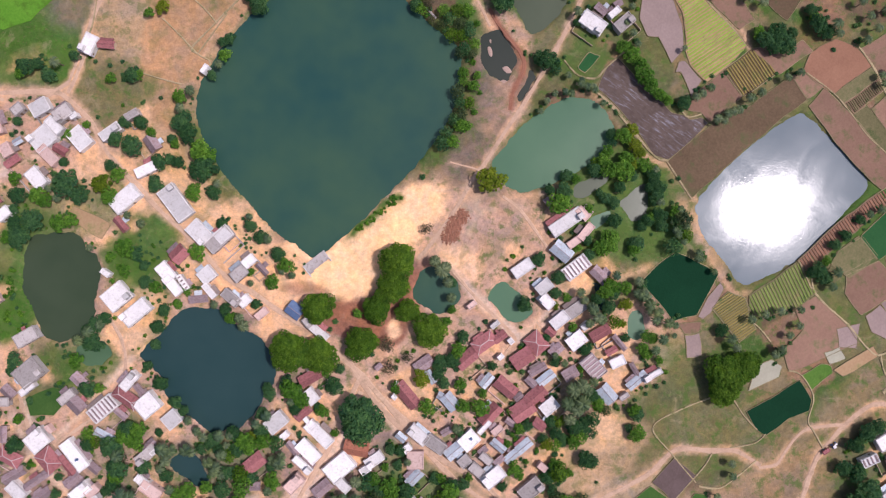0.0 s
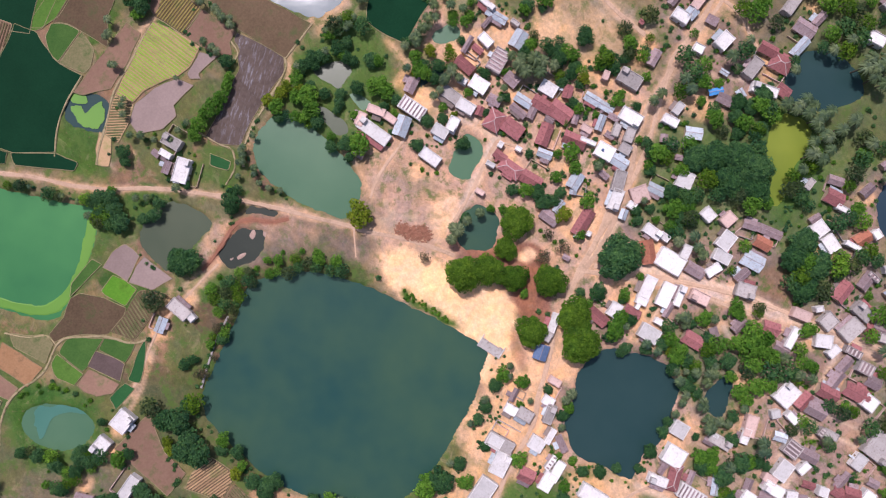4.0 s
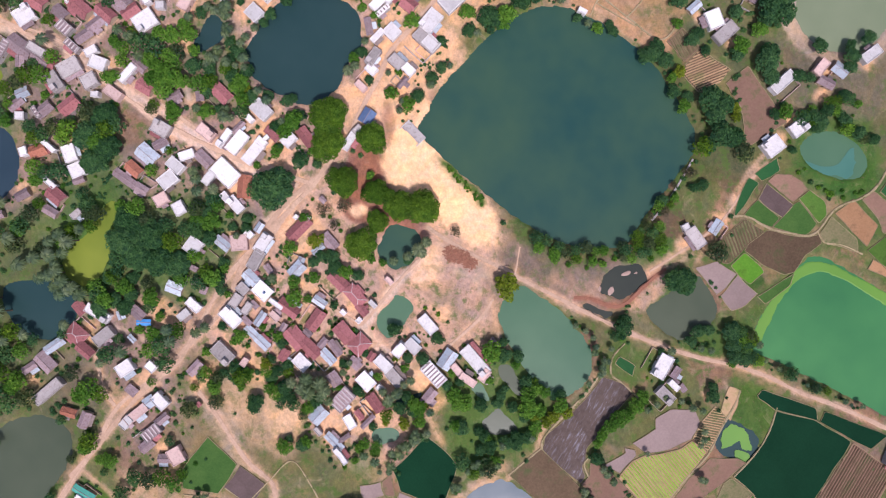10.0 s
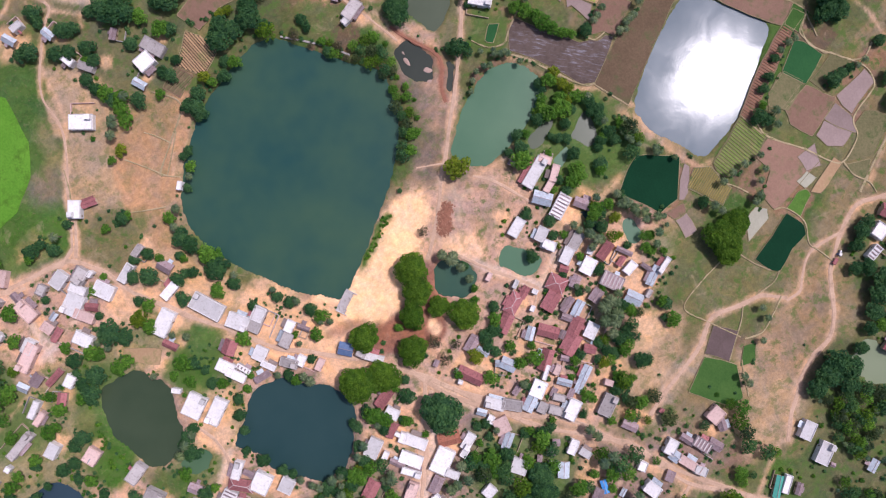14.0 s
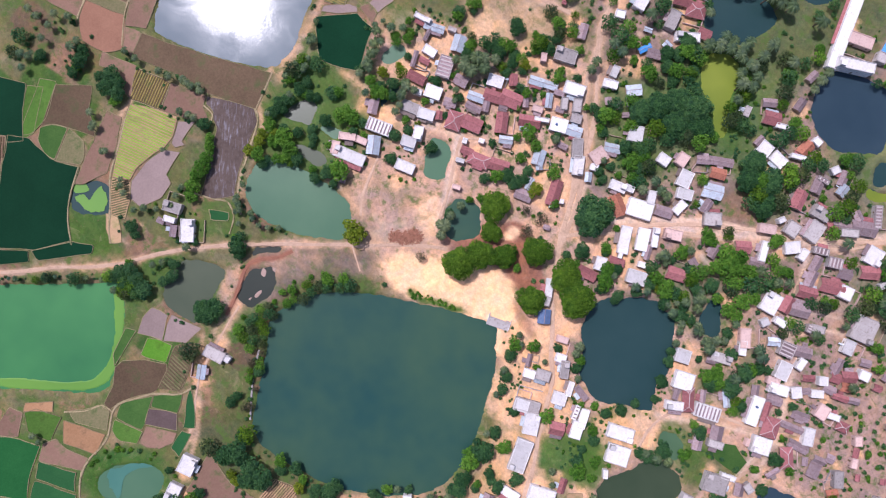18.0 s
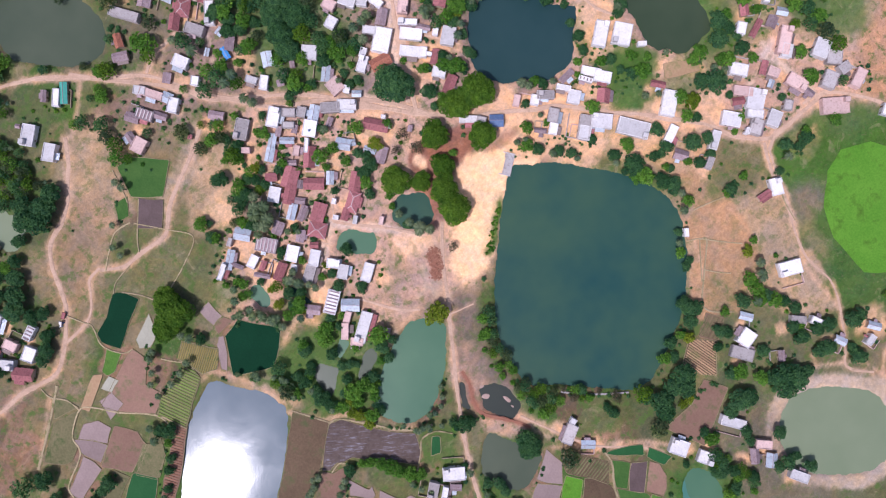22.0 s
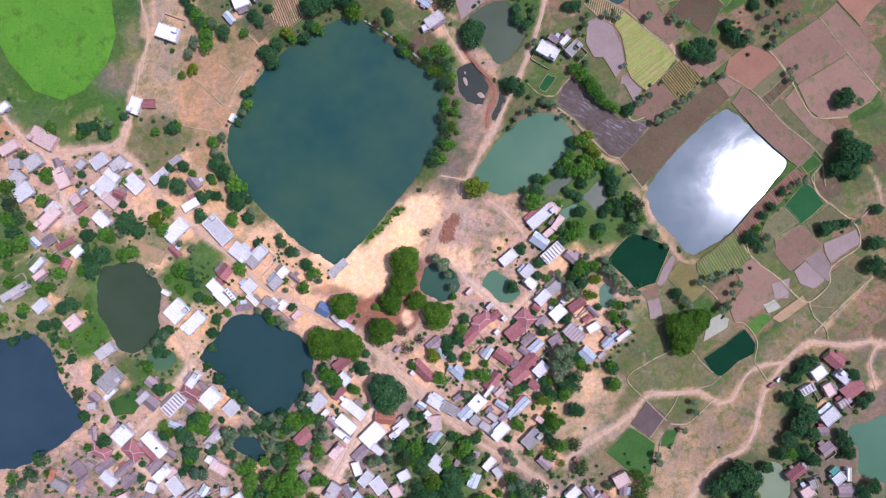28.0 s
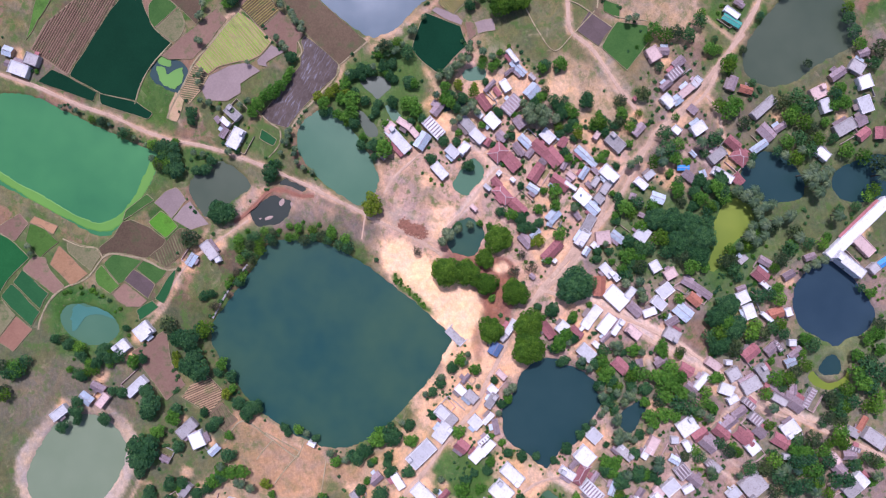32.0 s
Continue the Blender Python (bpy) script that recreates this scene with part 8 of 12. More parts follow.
road([(41.9, -32.2), (52.1, -44.8)], 1.8)
road([(233.4, -70.5), (226.2, -82.1), (227.9, -97.7)], 2)
field([(-185.8, -66.1), (-173.3, -61.1), (-165, -64.9), (-173.3, -73.7), (-183.3, -73.7)], "f_green", "lush green weed-filled hollow", 0, 0, 0)
road([(-195.2, 66.7), (-202.6, 67.3), (-212.3, 72.7), (-221.4, 83), (-228.1, 93), (-232, 102.4)], 3.2)
field([(-164, 19.4), (-147.4, 11.6), (-152.1, 4.4), (-167.9, 14.9)], "f_tan", "tan bare plot beside a pond", 0, 0, 0.2)
road([(81.7, -175.6), (89, -181.5), (101, -191.7), (117.6, -200), (137.6, -208.6), (155, -221.9), (173.4, -233.6)], 3.0)
road([(-130.6, -201.3), (-122.4, -180.6), (-117.3, -170.3), (-106.1, -152.6), (-89.2, -132.7), (-70.2, -110.4), (-52.3, -87.9), (-42.3, -70), (-37.9, -58.2)], 2.6)
dyke([(-124.8, 103.0), (-116.8, 95.2), (-109.3, 87.2), (-103.7, 83.6), (-106.2, 77.3)], 0.7, "f_dyke")
dyke([(-109.3, 87.2), (-103.0, 95.7), (-96.2, 105.3)], 0.7, "f_dyke")
dyke([(-133.9, 78.6), (-125.6, 76.1), (-116.3, 73.6)], 0.7, "f_dyke")
dyke([(-110.5, 111.3), (-105.2, 106.3), (-100.7, 100.8)], 0.7, "f_dyke")
dyke([(-154.0, 111.2), (-155.7, 101.2), (-157.5, 95.6)], 0.7, "f_dyke")

# ---- houses ----
house(-172.5, -150.9, 5.7, 4.0, 223, "c")
house(-177.1, -146.5, 5.7, 5.2, 213, "w")
house(-173.9, -139.9, 8.0, 5.7, 233, "m")
house(-166.7, -137.9, 9.2, 4.0, 298, "c")
house(-163.3, -122.3, 6.3, 3.4, 233, "m")
house(-168.3, -127.6, 4.6, 4.6, 233, "w")
house(-170.6, -134.0, 5.7, 5.2, 218, "m")
house(-173.8, -128.2, 6.9, 4.6, 213, "c")
house(-177.4, -135.7, 5.2, 4.6, 223, "o")
house(-180.1, -130.6, 8.6, 3.4, 218, "m")
house(-185.4, -135.6, 5.7, 3.4, 223, "c")
house(-165.9, -113.1, 5.7, 5.2, 153, "w")
house(-168.1, -117.6, 5.2, 3.4, 243, "c")
house(-172.2, -121.7, 6.3, 4.0, 233, "w")
house(-181.0, -118.9, 7.5, 6.3, 293, "p")
house(-186.2, -122.4, 6.9, 3.4, 218, "w")
house(-193.3, -123.7, 6.9, 5.2, 213, "h")
house(-203.9, -99.9, 8.0, 6.3, 303, "c")
house(-201.2, -105.0, 6.9, 3.7, 213, "c")
house(-203.2, -109.7, 4.6, 4.6, 213, "c")
house(-199.6, -21.8, 8.0, 6.9, 213, "p")
house(-201.7, -23.3, 2.9, 2.6, 213, "t")
house(-215.6, -11.2, 7.5, 5.7, 218, "w")
house(-200.9, 9.7, 6.3, 4.6, 238, "m")
house(-199.7, 20.8, 10.3, 3.4, 203, "m")
house(-214.6, 5.5, 7.5, 3.4, 213, "p")
house(-215.2, 10.6, 9.2, 3.4, 223, "w")
house(-228.9, -2.5, 16.1, 4.3, 205, "g")
house(-252.5, -34.4, 9.7, 6.9, 303, "w")
house(-250.8, -15.2, 8.6, 4.6, 213, "g")
house(-255.3, -18.2, 3.4, 2.9, 213, "w")
house(-239.2, -10.3, 2.9, 2.9, 213, "w")
house(196.2, -84.9, 7.9, 6.7, 30, "w")
house(205.3, -79.0, 10.4, 6.7, 315, "m")
house(208.8, -88.2, 8.5, 5.5, 315, "w", extra="s")
house(189.3, -93.4, 7.9, 4.3, 25, "s")
house(200.8, -94.5, 7.3, 5.5, 295, "p")
house(213.6, -95.7, 12.2, 7.9, 30, "m")
house(208.5, -101.9, 7.3, 4.3, 30, "r")
house(200.2, -108.8, 9.8, 7.3, 35, "w")
house(195.8, -116.9, 6.1, 4.9, 355, "c")
house(197.1, -126.2, 7.3, 6.1, 30, "c")
house(184.1, -134.1, 3.7, 3.7, 355, "g")
house(179.2, -137.7, 10.4, 6.1, 35, "m")
house(201.8, -142.5, 6.7, 5.5, 35, "w")
house(200.0, -138.4, 4.9, 3.1, 35, "n")
house(207.4, -140.9, 2.4, 7.3, 355, "w")
house(184.4, -148.5, 7.3, 6.1, 25, "p")
house(205.7, -150.5, 9.2, 5.5, 355, "c")
house(187.8, -144.6, 4.3, 5.5, 15, "g")
house(-135.4, 127.9, 11.8, 7.7, 156, "w", extra="s")
house(-128.4, 157.8, 6.5, 4.1, 116, "w")
house(-121.8, 151.2, 7.7, 4.1, 136, "g")
house(-131.9, 173.5, 6.5, 4.1, 116, "t")
house(-101.9, 133.1, 7.1, 4.1, 126, "t")
house(-95.0, 141.5, 8.9, 7.7, 196, "w")
house(-88.3, 146.5, 11.8, 6.5, 126, "g")
house(-62.1, 171.1, 13.0, 5.3, 126, "w")
house(-65.3, 199.2, 7.7, 5.9, 46, "t")
house(-71.2, 214.4, 10.0, 5.3, 121, "w")
house(-150.4, 178.8, 7.1, 4.1, 126, "t")
house(-144.2, 182.9, 5.9, 3.5, 196, "w")
house(-103.4, 160.4, 5.9, 3.5, 56, "c")
house(-67.3, 190.0, 8.3, 4.7, 136, "p")
house(-60.0, 191.9, 8.3, 4.7, 56, "c")
house(-179.3, 31.6, 9.6, 6.6, 310, "w")
house(-193.7, 15.9, 6.6, 5.0, 40, "w")
house(-140.3, 22.4, 13.6, 7.6, 40, "w")
house(-188.7, 31.6, 4.0, 3.0, 40, "c")
house(-142.1, 11.2, 7.6, 3.5, 310, "m")
house(-130.9, 35.4, 10.1, 4.5, 25, "w")
house(-118.0, 20.7, 16.6, 8.6, 307, "w", extra="s")
house(-107.5, 7.5, 11.1, 7.6, 315, "w", extra="s")
house(-98.6, 4.3, 12.6, 6.1, 42, "g")
house(-116.5, -1.9, 7.6, 6.6, 45, "m")
house(-122.2, -9.9, 9.1, 6.1, 310, "w")
house(-119.2, -15.6, 10.1, 4.5, 310, "w")
house(-114.5, -14.4, 7.6, 2.5, 305, "s")
house(-104.3, -11.1, 7.1, 6.6, 40, "w")
house(-103.1, -18.1, 7.6, 3.0, 310, "w")
house(-108.0, -21.8, 8.6, 3.5, 5, "c")
house(-144.0, -20.6, 11.6, 9.6, 40, "w", extra="s")
house(-148.8, -10.2, 4.5, 2.5, 325, "w")
house(-135.4, -27.6, 13.6, 7.1, 40, "w")
house(-183.8, -38.5, 10.6, 6.1, 30, "g")
house(-182.5, -54.2, 12.1, 9.6, 40, "g")
house(-187.0, -57.2, 4.0, 3.0, 40, "t")
house(-183.3, -61.4, 7.6, 3.0, 38, "w")
house(-191.9, -62.9, 6.6, 5.0, 315, "c")
house(-193.7, -67.1, 5.0, 4.0, 0, "g")
house(-160.7, -57.9, 7.6, 5.0, 315, "c")
house(-165.9, -64.9, 8.1, 4.0, 40, "g")
house(-161.4, -68.6, 7.1, 6.6, 315, "c")
house(-138.3, -57.9, 9.1, 4.5, 50, "w")
house(-134.1, -61.7, 5.5, 3.0, 310, "c")
house(-139.8, -65.4, 12.6, 6.1, 325, "h")
house(-130.4, -68.6, 10.1, 9.1, 40, "w")
house(-150.0, -70.1, 13.1, 7.1, 40, "s")
house(-142.3, -72.6, 6.6, 3.0, 320, "c")
house(-149.5, -82.3, 9.6, 4.0, 332, "t")
house(-178.8, -84.0, 9.6, 8.6, 40, "w")
house(-173.8, -79.1, 4.0, 2.0, 310, "p")
house(-173.8, -92.8, 10.6, 8.6, 310, "h")
house(-162.2, -90.5, 15.1, 6.1, 308, "w", extra="t")
house(-165.9, -95.3, 10.1, 3.5, 310, "m")
house(-191.2, -91.5, 11.1, 6.6, 330, "h")
house(-154.0, -96.5, 5.5, 4.0, 320, "c")
house(-189.5, -99.5, 11.1, 4.5, 30, "c")
house(-178.8, -101.5, 14.1, 3.5, 35, "c")
house(-163.2, -101.5, 8.6, 4.5, 40, "c")
house(-159.7, -106.5, 10.1, 5.5, 40, "w")
house(-188.0, -106.4, 9.1, 5.5, 315, "w")
house(-119.7, -74.9, 7.6, 7.1, 40, "w")
house(-130.9, -90.6, 10.6, 5.0, 40, "g")
house(-127.4, -89.1, 3.5, 2.0, 40, "w")
house(-128.9, -106.0, 10.1, 5.5, 325, "p")
house(-132.4, -102.3, 7.6, 4.0, 320, "w")
house(-129.1, -85.3, 4.5, 3.0, 40, "c")
house(-193.7, -81.5, 3.0, 7.6, 0, "c")
house(-154.7, -106.5, 6.6, 4.0, 40, "p")
house(-85.7, -5.1, 6.1, 4.5, 40, "w")
house(-89.9, -10.4, 7.6, 5.5, 40, "g")
house(-79.9, -8.6, 6.6, 2.5, 315, "c")
house(-96.8, 6.8, 7.6, 6.1, 40, "w")
house(-93.4, -21.1, 9.1, 4.5, 320, "g")
house(-87.6, -22.6, 5.5, 4.5, 40, "w")
house(-80.2, -28.3, 6.1, 3.5, 40, "p")
house(-59.5, -31.8, 4.0, 5.0, 40, "g")
house(-60.8, -26.6, 2.5, 2.5, 40, "w")
house(-65.5, -26.8, 7.4, 6.4, 322, "k")
house(-55.3, -36.0, 11.1, 3.8, 320, "w")
house(-58.3, -56.2, 11.1, 5.5, 30, "m")
house(-58.3, -64.7, 7.1, 5.5, 310, "w")
house(-62.0, -71.9, 8.1, 5.0, 40, "m")
house(-60.0, -75.4, 3.5, 2.0, 310, "w")
house(-73.7, -76.2, 9.6, 7.1, 40, "w")
house(-53.8, -82.2, 11.6, 5.5, 315, "w")
house(-58.5, -77.9, 5.5, 4.0, 45, "w")
house(-59.5, -89.1, 11.6, 6.1, 315, "w")
house(-66.5, -87.9, 7.6, 3.0, 310, "c")
house(-62.0, -94.9, 10.1, 3.5, 318, "w")
house(-70.0, -82.1, 4.0, 3.0, 40, "w")
house(-83.1, -94.1, 10.1, 6.6, 40, "m")
house(-45.8, -96.1, 13.1, 9.1, 40, "w")
house(-44.1, -104.1, 7.1, 4.0, 315, "w")
house(-53.3, -105.6, 9.1, 5.5, 40, "c")
house(-65.7, -103.3, 9.1, 5.5, 45, "p")
house(-38.3, -87.9, 11.1, 6.6, 350, "o")
house(-30.4, -92.9, 8.6, 5.0, 35, "w")
house(-34.3, -97.1, 5.0, 3.5, 35, "w")
house(-15.9, -64.2, 13.1, 6.1, 310, "m")
house(-20.4, -59.7, 3.0, 2.5, 315, "w")
house(-21.6, -65.0, 2.5, 2.0, 315, "w")
house(-8.4, -50.5, 9.1, 5.5, 35, "c")
house(-5.4, -56.2, 6.6, 3.0, 300, "t")
house(-28.4, -51.7, 3.5, 2.5, 40, "c")
house(-10.9, -81.7, 10.1, 5.5, 320, "w")
house(-3.4, -85.9, 10.1, 5.5, 325, "g")
house(-12.2, -92.9, 7.6, 8.1, 0, "p")
house(-15.9, -87.9, 4.0, 3.5, 40, "w")
house(-12.6, -100.9, 8.6, 4.5, 45, "t")
house(0.3, -65.5, 6.1, 3.5, 330, "t")
house(-18.4, -82.9, 5.0, 3.5, 320, "t")
house(-83.1, -104.6, 5.0, 4.0, 0, "c")
house(47.7, 21.9, 5.5, 4.5, 40, "c")
house(54.7, 12.4, 16.6, 6.1, 35, "w", extra="s")
house(61.9, 16.1, 6.6, 4.0, 315, "p")
house(63.2, 8.1, 8.6, 3.8, 50, "p")
house(57.7, 3.2, 6.1, 3.5, 35, "p")
house(52.7, -0.6, 9.6, 6.6, 320, "t")
house(58.9, -7.8, 12.6, 6.6, 37, "s")
house(69.4, -11.1, 8.6, 5.0, 315, "c")
house(35.2, -8.1, 10.1, 5.5, 35, "w")
house(44.7, -16.3, 7.6, 5.5, 40, "w")
house(45.7, -22.6, 7.6, 5.0, 315, "w", extra="s")
house(58.9, -26.3, 9.6, 5.5, 35, "g")
house(51.5, -31.0, 8.6, 5.5, 40, "w")
house(63.2, -33.5, 4.5, 3.0, 40, "w")
house(23.0, -33.0, 4.5, 2.3, 40, "w")
house(12.8, -24.3, 4.5, 2.5, 40, "p")
house(18.3, -41.0, 11.1, 6.6, 35, "h")
house(25.2, -38.5, 6.6, 4.0, 35, "m")
house(10.5, -48.3, 10.1, 6.1, 40, "m")
house(41.5, -41.3, 9.6, 8.1, 310, "h")
house(35.2, -48.0, 10.1, 7.1, 35, "m")
house(50.2, -44.3, 6.6, 4.5, 40, "c")
house(59.0, -40.0, 8.6, 6.6, 38, "w")
house(69.7, -36.8, 9.6, 5.0, 30, "m")
house(78.2, -41.0, 8.6, 2.5, 310, "c")
house(74.7, -44.8, 5.5, 3.0, 30, "m")
house(77.2, -49.5, 7.1, 4.5, 25, "w")
house(66.5, -51.8, 11.1, 7.6, 310, "r")
house(72.7, -63.8, 8.6, 6.6, 310, "t")
house(86.0, -57.8, 10.6, 4.0, 40, "t")
house(92.7, -55.5, 9.6, 2.8, 30, "w")
house(85.0, -53.0, 7.1, 2.3, 300, "c")
house(80.2, -64.8, 4.5, 2.3, 35, "g")
house(45.7, -56.8, 8.6, 4.5, 38, "t")
house(42.0, -53.0, 8.6, 3.5, 30, "c")
house(39.0, -58.5, 5.5, 3.5, 315, "c")
house(19.5, -58.0, 7.1, 4.0, 50, "t")
house(27.8, -60.7, 10.6, 6.1, 320, "m")
house(41.0, -64.5, 10.6, 6.1, 40, "m")
house(47.0, -69.2, 8.1, 6.1, 40, "w")
house(56.5, -54.8, 7.1, 5.5, 30, "c")
house(21.0, -73.0, 11.1, 6.1, 48, "m")
house(18.3, -78.5, 7.6, 2.3, 48, "w")
house(35.2, -71.0, 11.1, 8.1, 35, "m")
house(42.7, -77.2, 6.1, 4.5, 325, "m")
house(3.3, -67.2, 8.1, 6.1, 310, "t")
house(29.8, -76.2, 4.5, 3.0, 325, "c")
house(11.5, -84.2, 8.6, 7.1, 42, "w", extra="t")
house(4.8, -89.2, 8.1, 5.5, 40, "t")
house(9.5, -93.4, 5.5, 5.0, 40, "g")
house(14.8, -97.4, 7.1, 4.5, 320, "g")
house(19.0, -92.4, 6.6, 3.5, 320, "g")
house(24.5, -86.7, 7.6, 3.5, 320, "t")
house(30.5, -91.5, 7.6, 4.0, 40, "t")
house(36.0, -86.7, 7.6, 4.5, 40, "t")
house(22.3, -100.4, 10.6, 6.6, 40, "w")
house(39.0, -105.9, 11.1, 7.1, 40, "g")
house(25.0, -93.2, 5.5, 3.0, 40, "c")
house(17.8, -88.9, 4.5, 3.0, 40, "c")
house(24.0, -79.7, 5.5, 3.5, 40, "p")
house(25.5, -47.3, 3.0, 2.3, 40, "w")
house(30.0, -40.3, 2.5, 3.0, 40, "w")
house(47.7, -36.3, 4.5, 3.5, 320, "m")
house(44.0, -96.0, 4.5, 3.0, 320, "p")
house(33.5, -65.0, 4.5, 3.0, 40, "c")
house(1.6, -80.4, 5.0, 3.0, 30, "c")
house(-156.0, 90.6, 9.1, 6.1, 65, "w", extra="s")
house(-148.8, 90.6, 7.6, 3.5, 355, "m")
house(-177.5, 62.7, 8.6, 6.6, 30, "w")
house(-187.5, 61.9, 5.5, 4.5, 40, "g")
house(-167.6, 60.2, 8.6, 6.6, 35, "g", extra="s")
house(-162.7, 59.0, 3.5, 2.5, 30, "w")
house(-171.3, 54.7, 8.6, 4.5, 315, "w")
house(-176.3, 49.0, 11.1, 9.1, 40, "w", extra="s")
house(-160.2, 49.0, 10.1, 7.6, 310, "w")
house(-146.5, 52.0, 10.1, 4.5, 35, "w")
house(-137.1, 59.5, 6.6, 3.5, 30, "g")
house(-128.4, 47.1, 7.6, 5.5, 305, "c")
house(-187.5, 47.8, 4.5, 3.0, 30, "t")
house(-173.8, 41.6, 10.1, 5.0, 315, "p")
house(-168.9, 44.1, 6.6, 4.0, 330, "m")
house(-189.9, 39.1, 7.6, 3.5, 35, "m")
house(-192.4, 44.0, 6.1, 5.0, 300, "p")
house(-105.1, 79.7, 4.5, 2.3, 55, "w")
house(66.3, 100.5, 11.6, 7.1, 325, "w")
house(63.3, 104.2, 3.5, 3.0, 325, "t")
house(75.8, 105.0, 6.1, 3.0, 40, "w")
house(80.1, 100.5, 9.1, 5.5, 40, "g")
house(70.1, 106.7, 6.1, 3.5, 320, "c")
house(77.6, 109.2, 4.0, 3.0, 30, "c")
house(102.3, -178.3, 9.4, 3.8, 228, "w")
house(98.0, -177.8, 11.3, 3.8, 233, "n")
house(107.0, -183.2, 6.3, 3.1, 228, "c")
house(84.9, -132.6, 8.1, 6.9, 203, "p")
house(85.8, -138.4, 6.3, 4.4, 263, "c")
house(72.8, -143.0, 9.4, 5.6, 303, "r")
house(78.7, -145.9, 7.5, 5.0, 303, "c")
house(67.2, -137.7, 7.5, 3.8, 303, "c")
house(58.4, -137.5, 8.1, 5.6, 218, "w")
house(58.4, -142.6, 5.6, 5.6, 298, "t")
house(63.3, -149.1, 12.5, 4.4, 303, "p")
house(66.7, -154.2, 6.3, 4.4, 313, "w")
house(52.2, -150.6, 5.6, 4.4, 223, "c")
house(41.3, -152.4, 8.1, 6.3, 298, "w")
house(41.8, -140.2, 5.0, 4.4, 223, "w")
house(63.7, -173.9, 5.0, 8.1, 243, "c")
house(59.5, -181.0, 7.5, 4.4, 248, "o")
house(48.4, -189.4, 15.6, 5.0, 305, "g")
house(34.7, -189.6, 10.0, 6.9, 218, "c")
house(36.5, -197.3, 7.5, 3.8, 298, "c")
house(27.2, -184.3, 10.6, 4.4, 298, "t")
house(23.1, -173.7, 10.0, 8.1, 223, "h")
house(31.0, -170.3, 8.8, 5.6, 223, "m")
house(25.3, -160.8, 10.0, 5.6, 303, "g")
house(27.8, -147.9, 4.4, 2.5, 218, "t")
house(20.8, -141.5, 6.9, 3.1, 263, "u")
house(53.1, -220.7, 8.8, 6.9, 288, "p")
house(45.3, -223.5, 5.6, 8.1, 283, "w")
house(62.0, -232.5, 9.4, 5.0, 298, "c")
house(64.5, -243.5, 8.1, 6.9, 233, "g")
house(55.6, -246.8, 7.5, 7.5, 283, "w")
house(43.3, -245.3, 7.5, 9.4, 283, "w")
house(32.3, -232.7, 11.9, 6.9, 293, "g")
house(34.9, -242.1, 6.3, 6.3, 293, "c")
house(71.8, -248.1, 6.3, 4.4, 283, "c")
house(19.2, -218.8, 8.1, 5.6, 223, "w")
house(27.3, -242.8, 7.5, 5.6, 303, "m")
house(26.8, -252.2, 6.3, 6.9, 263, "m")
house(14.9, -117.2, 7.5, 4.4, 223, "w")
house(19.0, -122.4, 6.3, 3.8, 303, "w")
house(-12.9, -114.5, 7.5, 8.1, 228, "w")
house(6.1, -125.6, 8.1, 5.6, 243, "t")
house(16.1, -144.0, 7.5, 5.0, 223, "c")
house(14.1, -162.6, 12.5, 5.0, 233, "w")
house(11.0, -170.7, 5.6, 6.9, 303, "m")
house(16.1, -151.9, 3.8, 4.4, 283, "t")
house(-31.3, -119.5, 5.6, 6.3, 293, "w")
house(-36.3, -127.3, 6.9, 5.6, 293, "p")
house(-45.2, -123.4, 8.8, 6.9, 303, "w")
house(-51.6, -119.2, 8.1, 5.6, 223, "w")
house(-55.9, -113.4, 7.5, 4.4, 283, "w")
house(-57.9, -131.9, 10.6, 7.5, 223, "t")
house(-51.8, -138.9, 8.1, 5.6, 223, "o")
house(-47.7, -143.5, 12.5, 4.4, 228, "c")
house(-42.1, -136.4, 6.9, 4.4, 233, "c")
house(-69.7, -124.2, 8.8, 6.9, 233, "g")
house(-62.6, -125.1, 7.5, 4.4, 293, "c")
house(-54.1, -165.4, 6.9, 6.9, 288, "w")
house(-49.1, -165.3, 5.6, 3.1, 283, "c")
house(-62.3, -168.1, 6.3, 8.1, 283, "w")
house(-43.0, -176.8, 8.8, 6.9, 223, "m")
house(-49.5, -179.1, 7.5, 2.8, 223, "w")
house(-35.9, -180.1, 7.5, 4.4, 233, "c")
house(-66.5, -177.4, 7.5, 2.5, 223, "w")
house(-65.0, -182.9, 8.1, 6.3, 283, "o")
house(-44.9, -192.5, 6.9, 4.4, 293, "c")
house(-33.4, -167.9, 5.6, 3.1, 303, "g")
house(-65.2, -189.5, 3.8, 4.4, 283, "w")
house(-36.4, -205.2, 6.3, 3.8, 283, "c")
house(-24.2, -233.4, 45.6, 6.3, 307, "w")
house(-42.9, -224.9, 18.8, 5.6, 225, "w")
house(-33.8, -235.4, 13.1, 6.3, 218, "p")
house(-46.9, -239.5, 5.6, 5.0, 303, "g")
house(-44.4, -245.2, 8.8, 4.4, 298, "u")
house(-83.8, -116.3, 7.5, 4.1, 293, "c")
house(-89.8, -129.6, 8.1, 6.3, 233, "m")
house(-97.0, -137.2, 10.6, 3.8, 313, "w")
house(-100.1, -131.5, 7.5, 4.4, 223, "c")
house(-88.6, -144.9, 8.8, 5.0, 228, "p")
house(-88.7, -153.3, 3.8, 2.8, 263, "w")
house(-95.5, -155.6, 7.5, 6.9, 293, "g")
house(-103.4, -150.6, 8.1, 6.3, 243, "w")
house(-109.3, -153.3, 6.3, 3.8, 293, "w")
house(-112.6, -161.8, 8.1, 3.8, 223, "r")
house(-116.9, -156.2, 8.8, 5.0, 298, "c")
house(-96.6, -171.9, 9.4, 6.3, 208, "g")
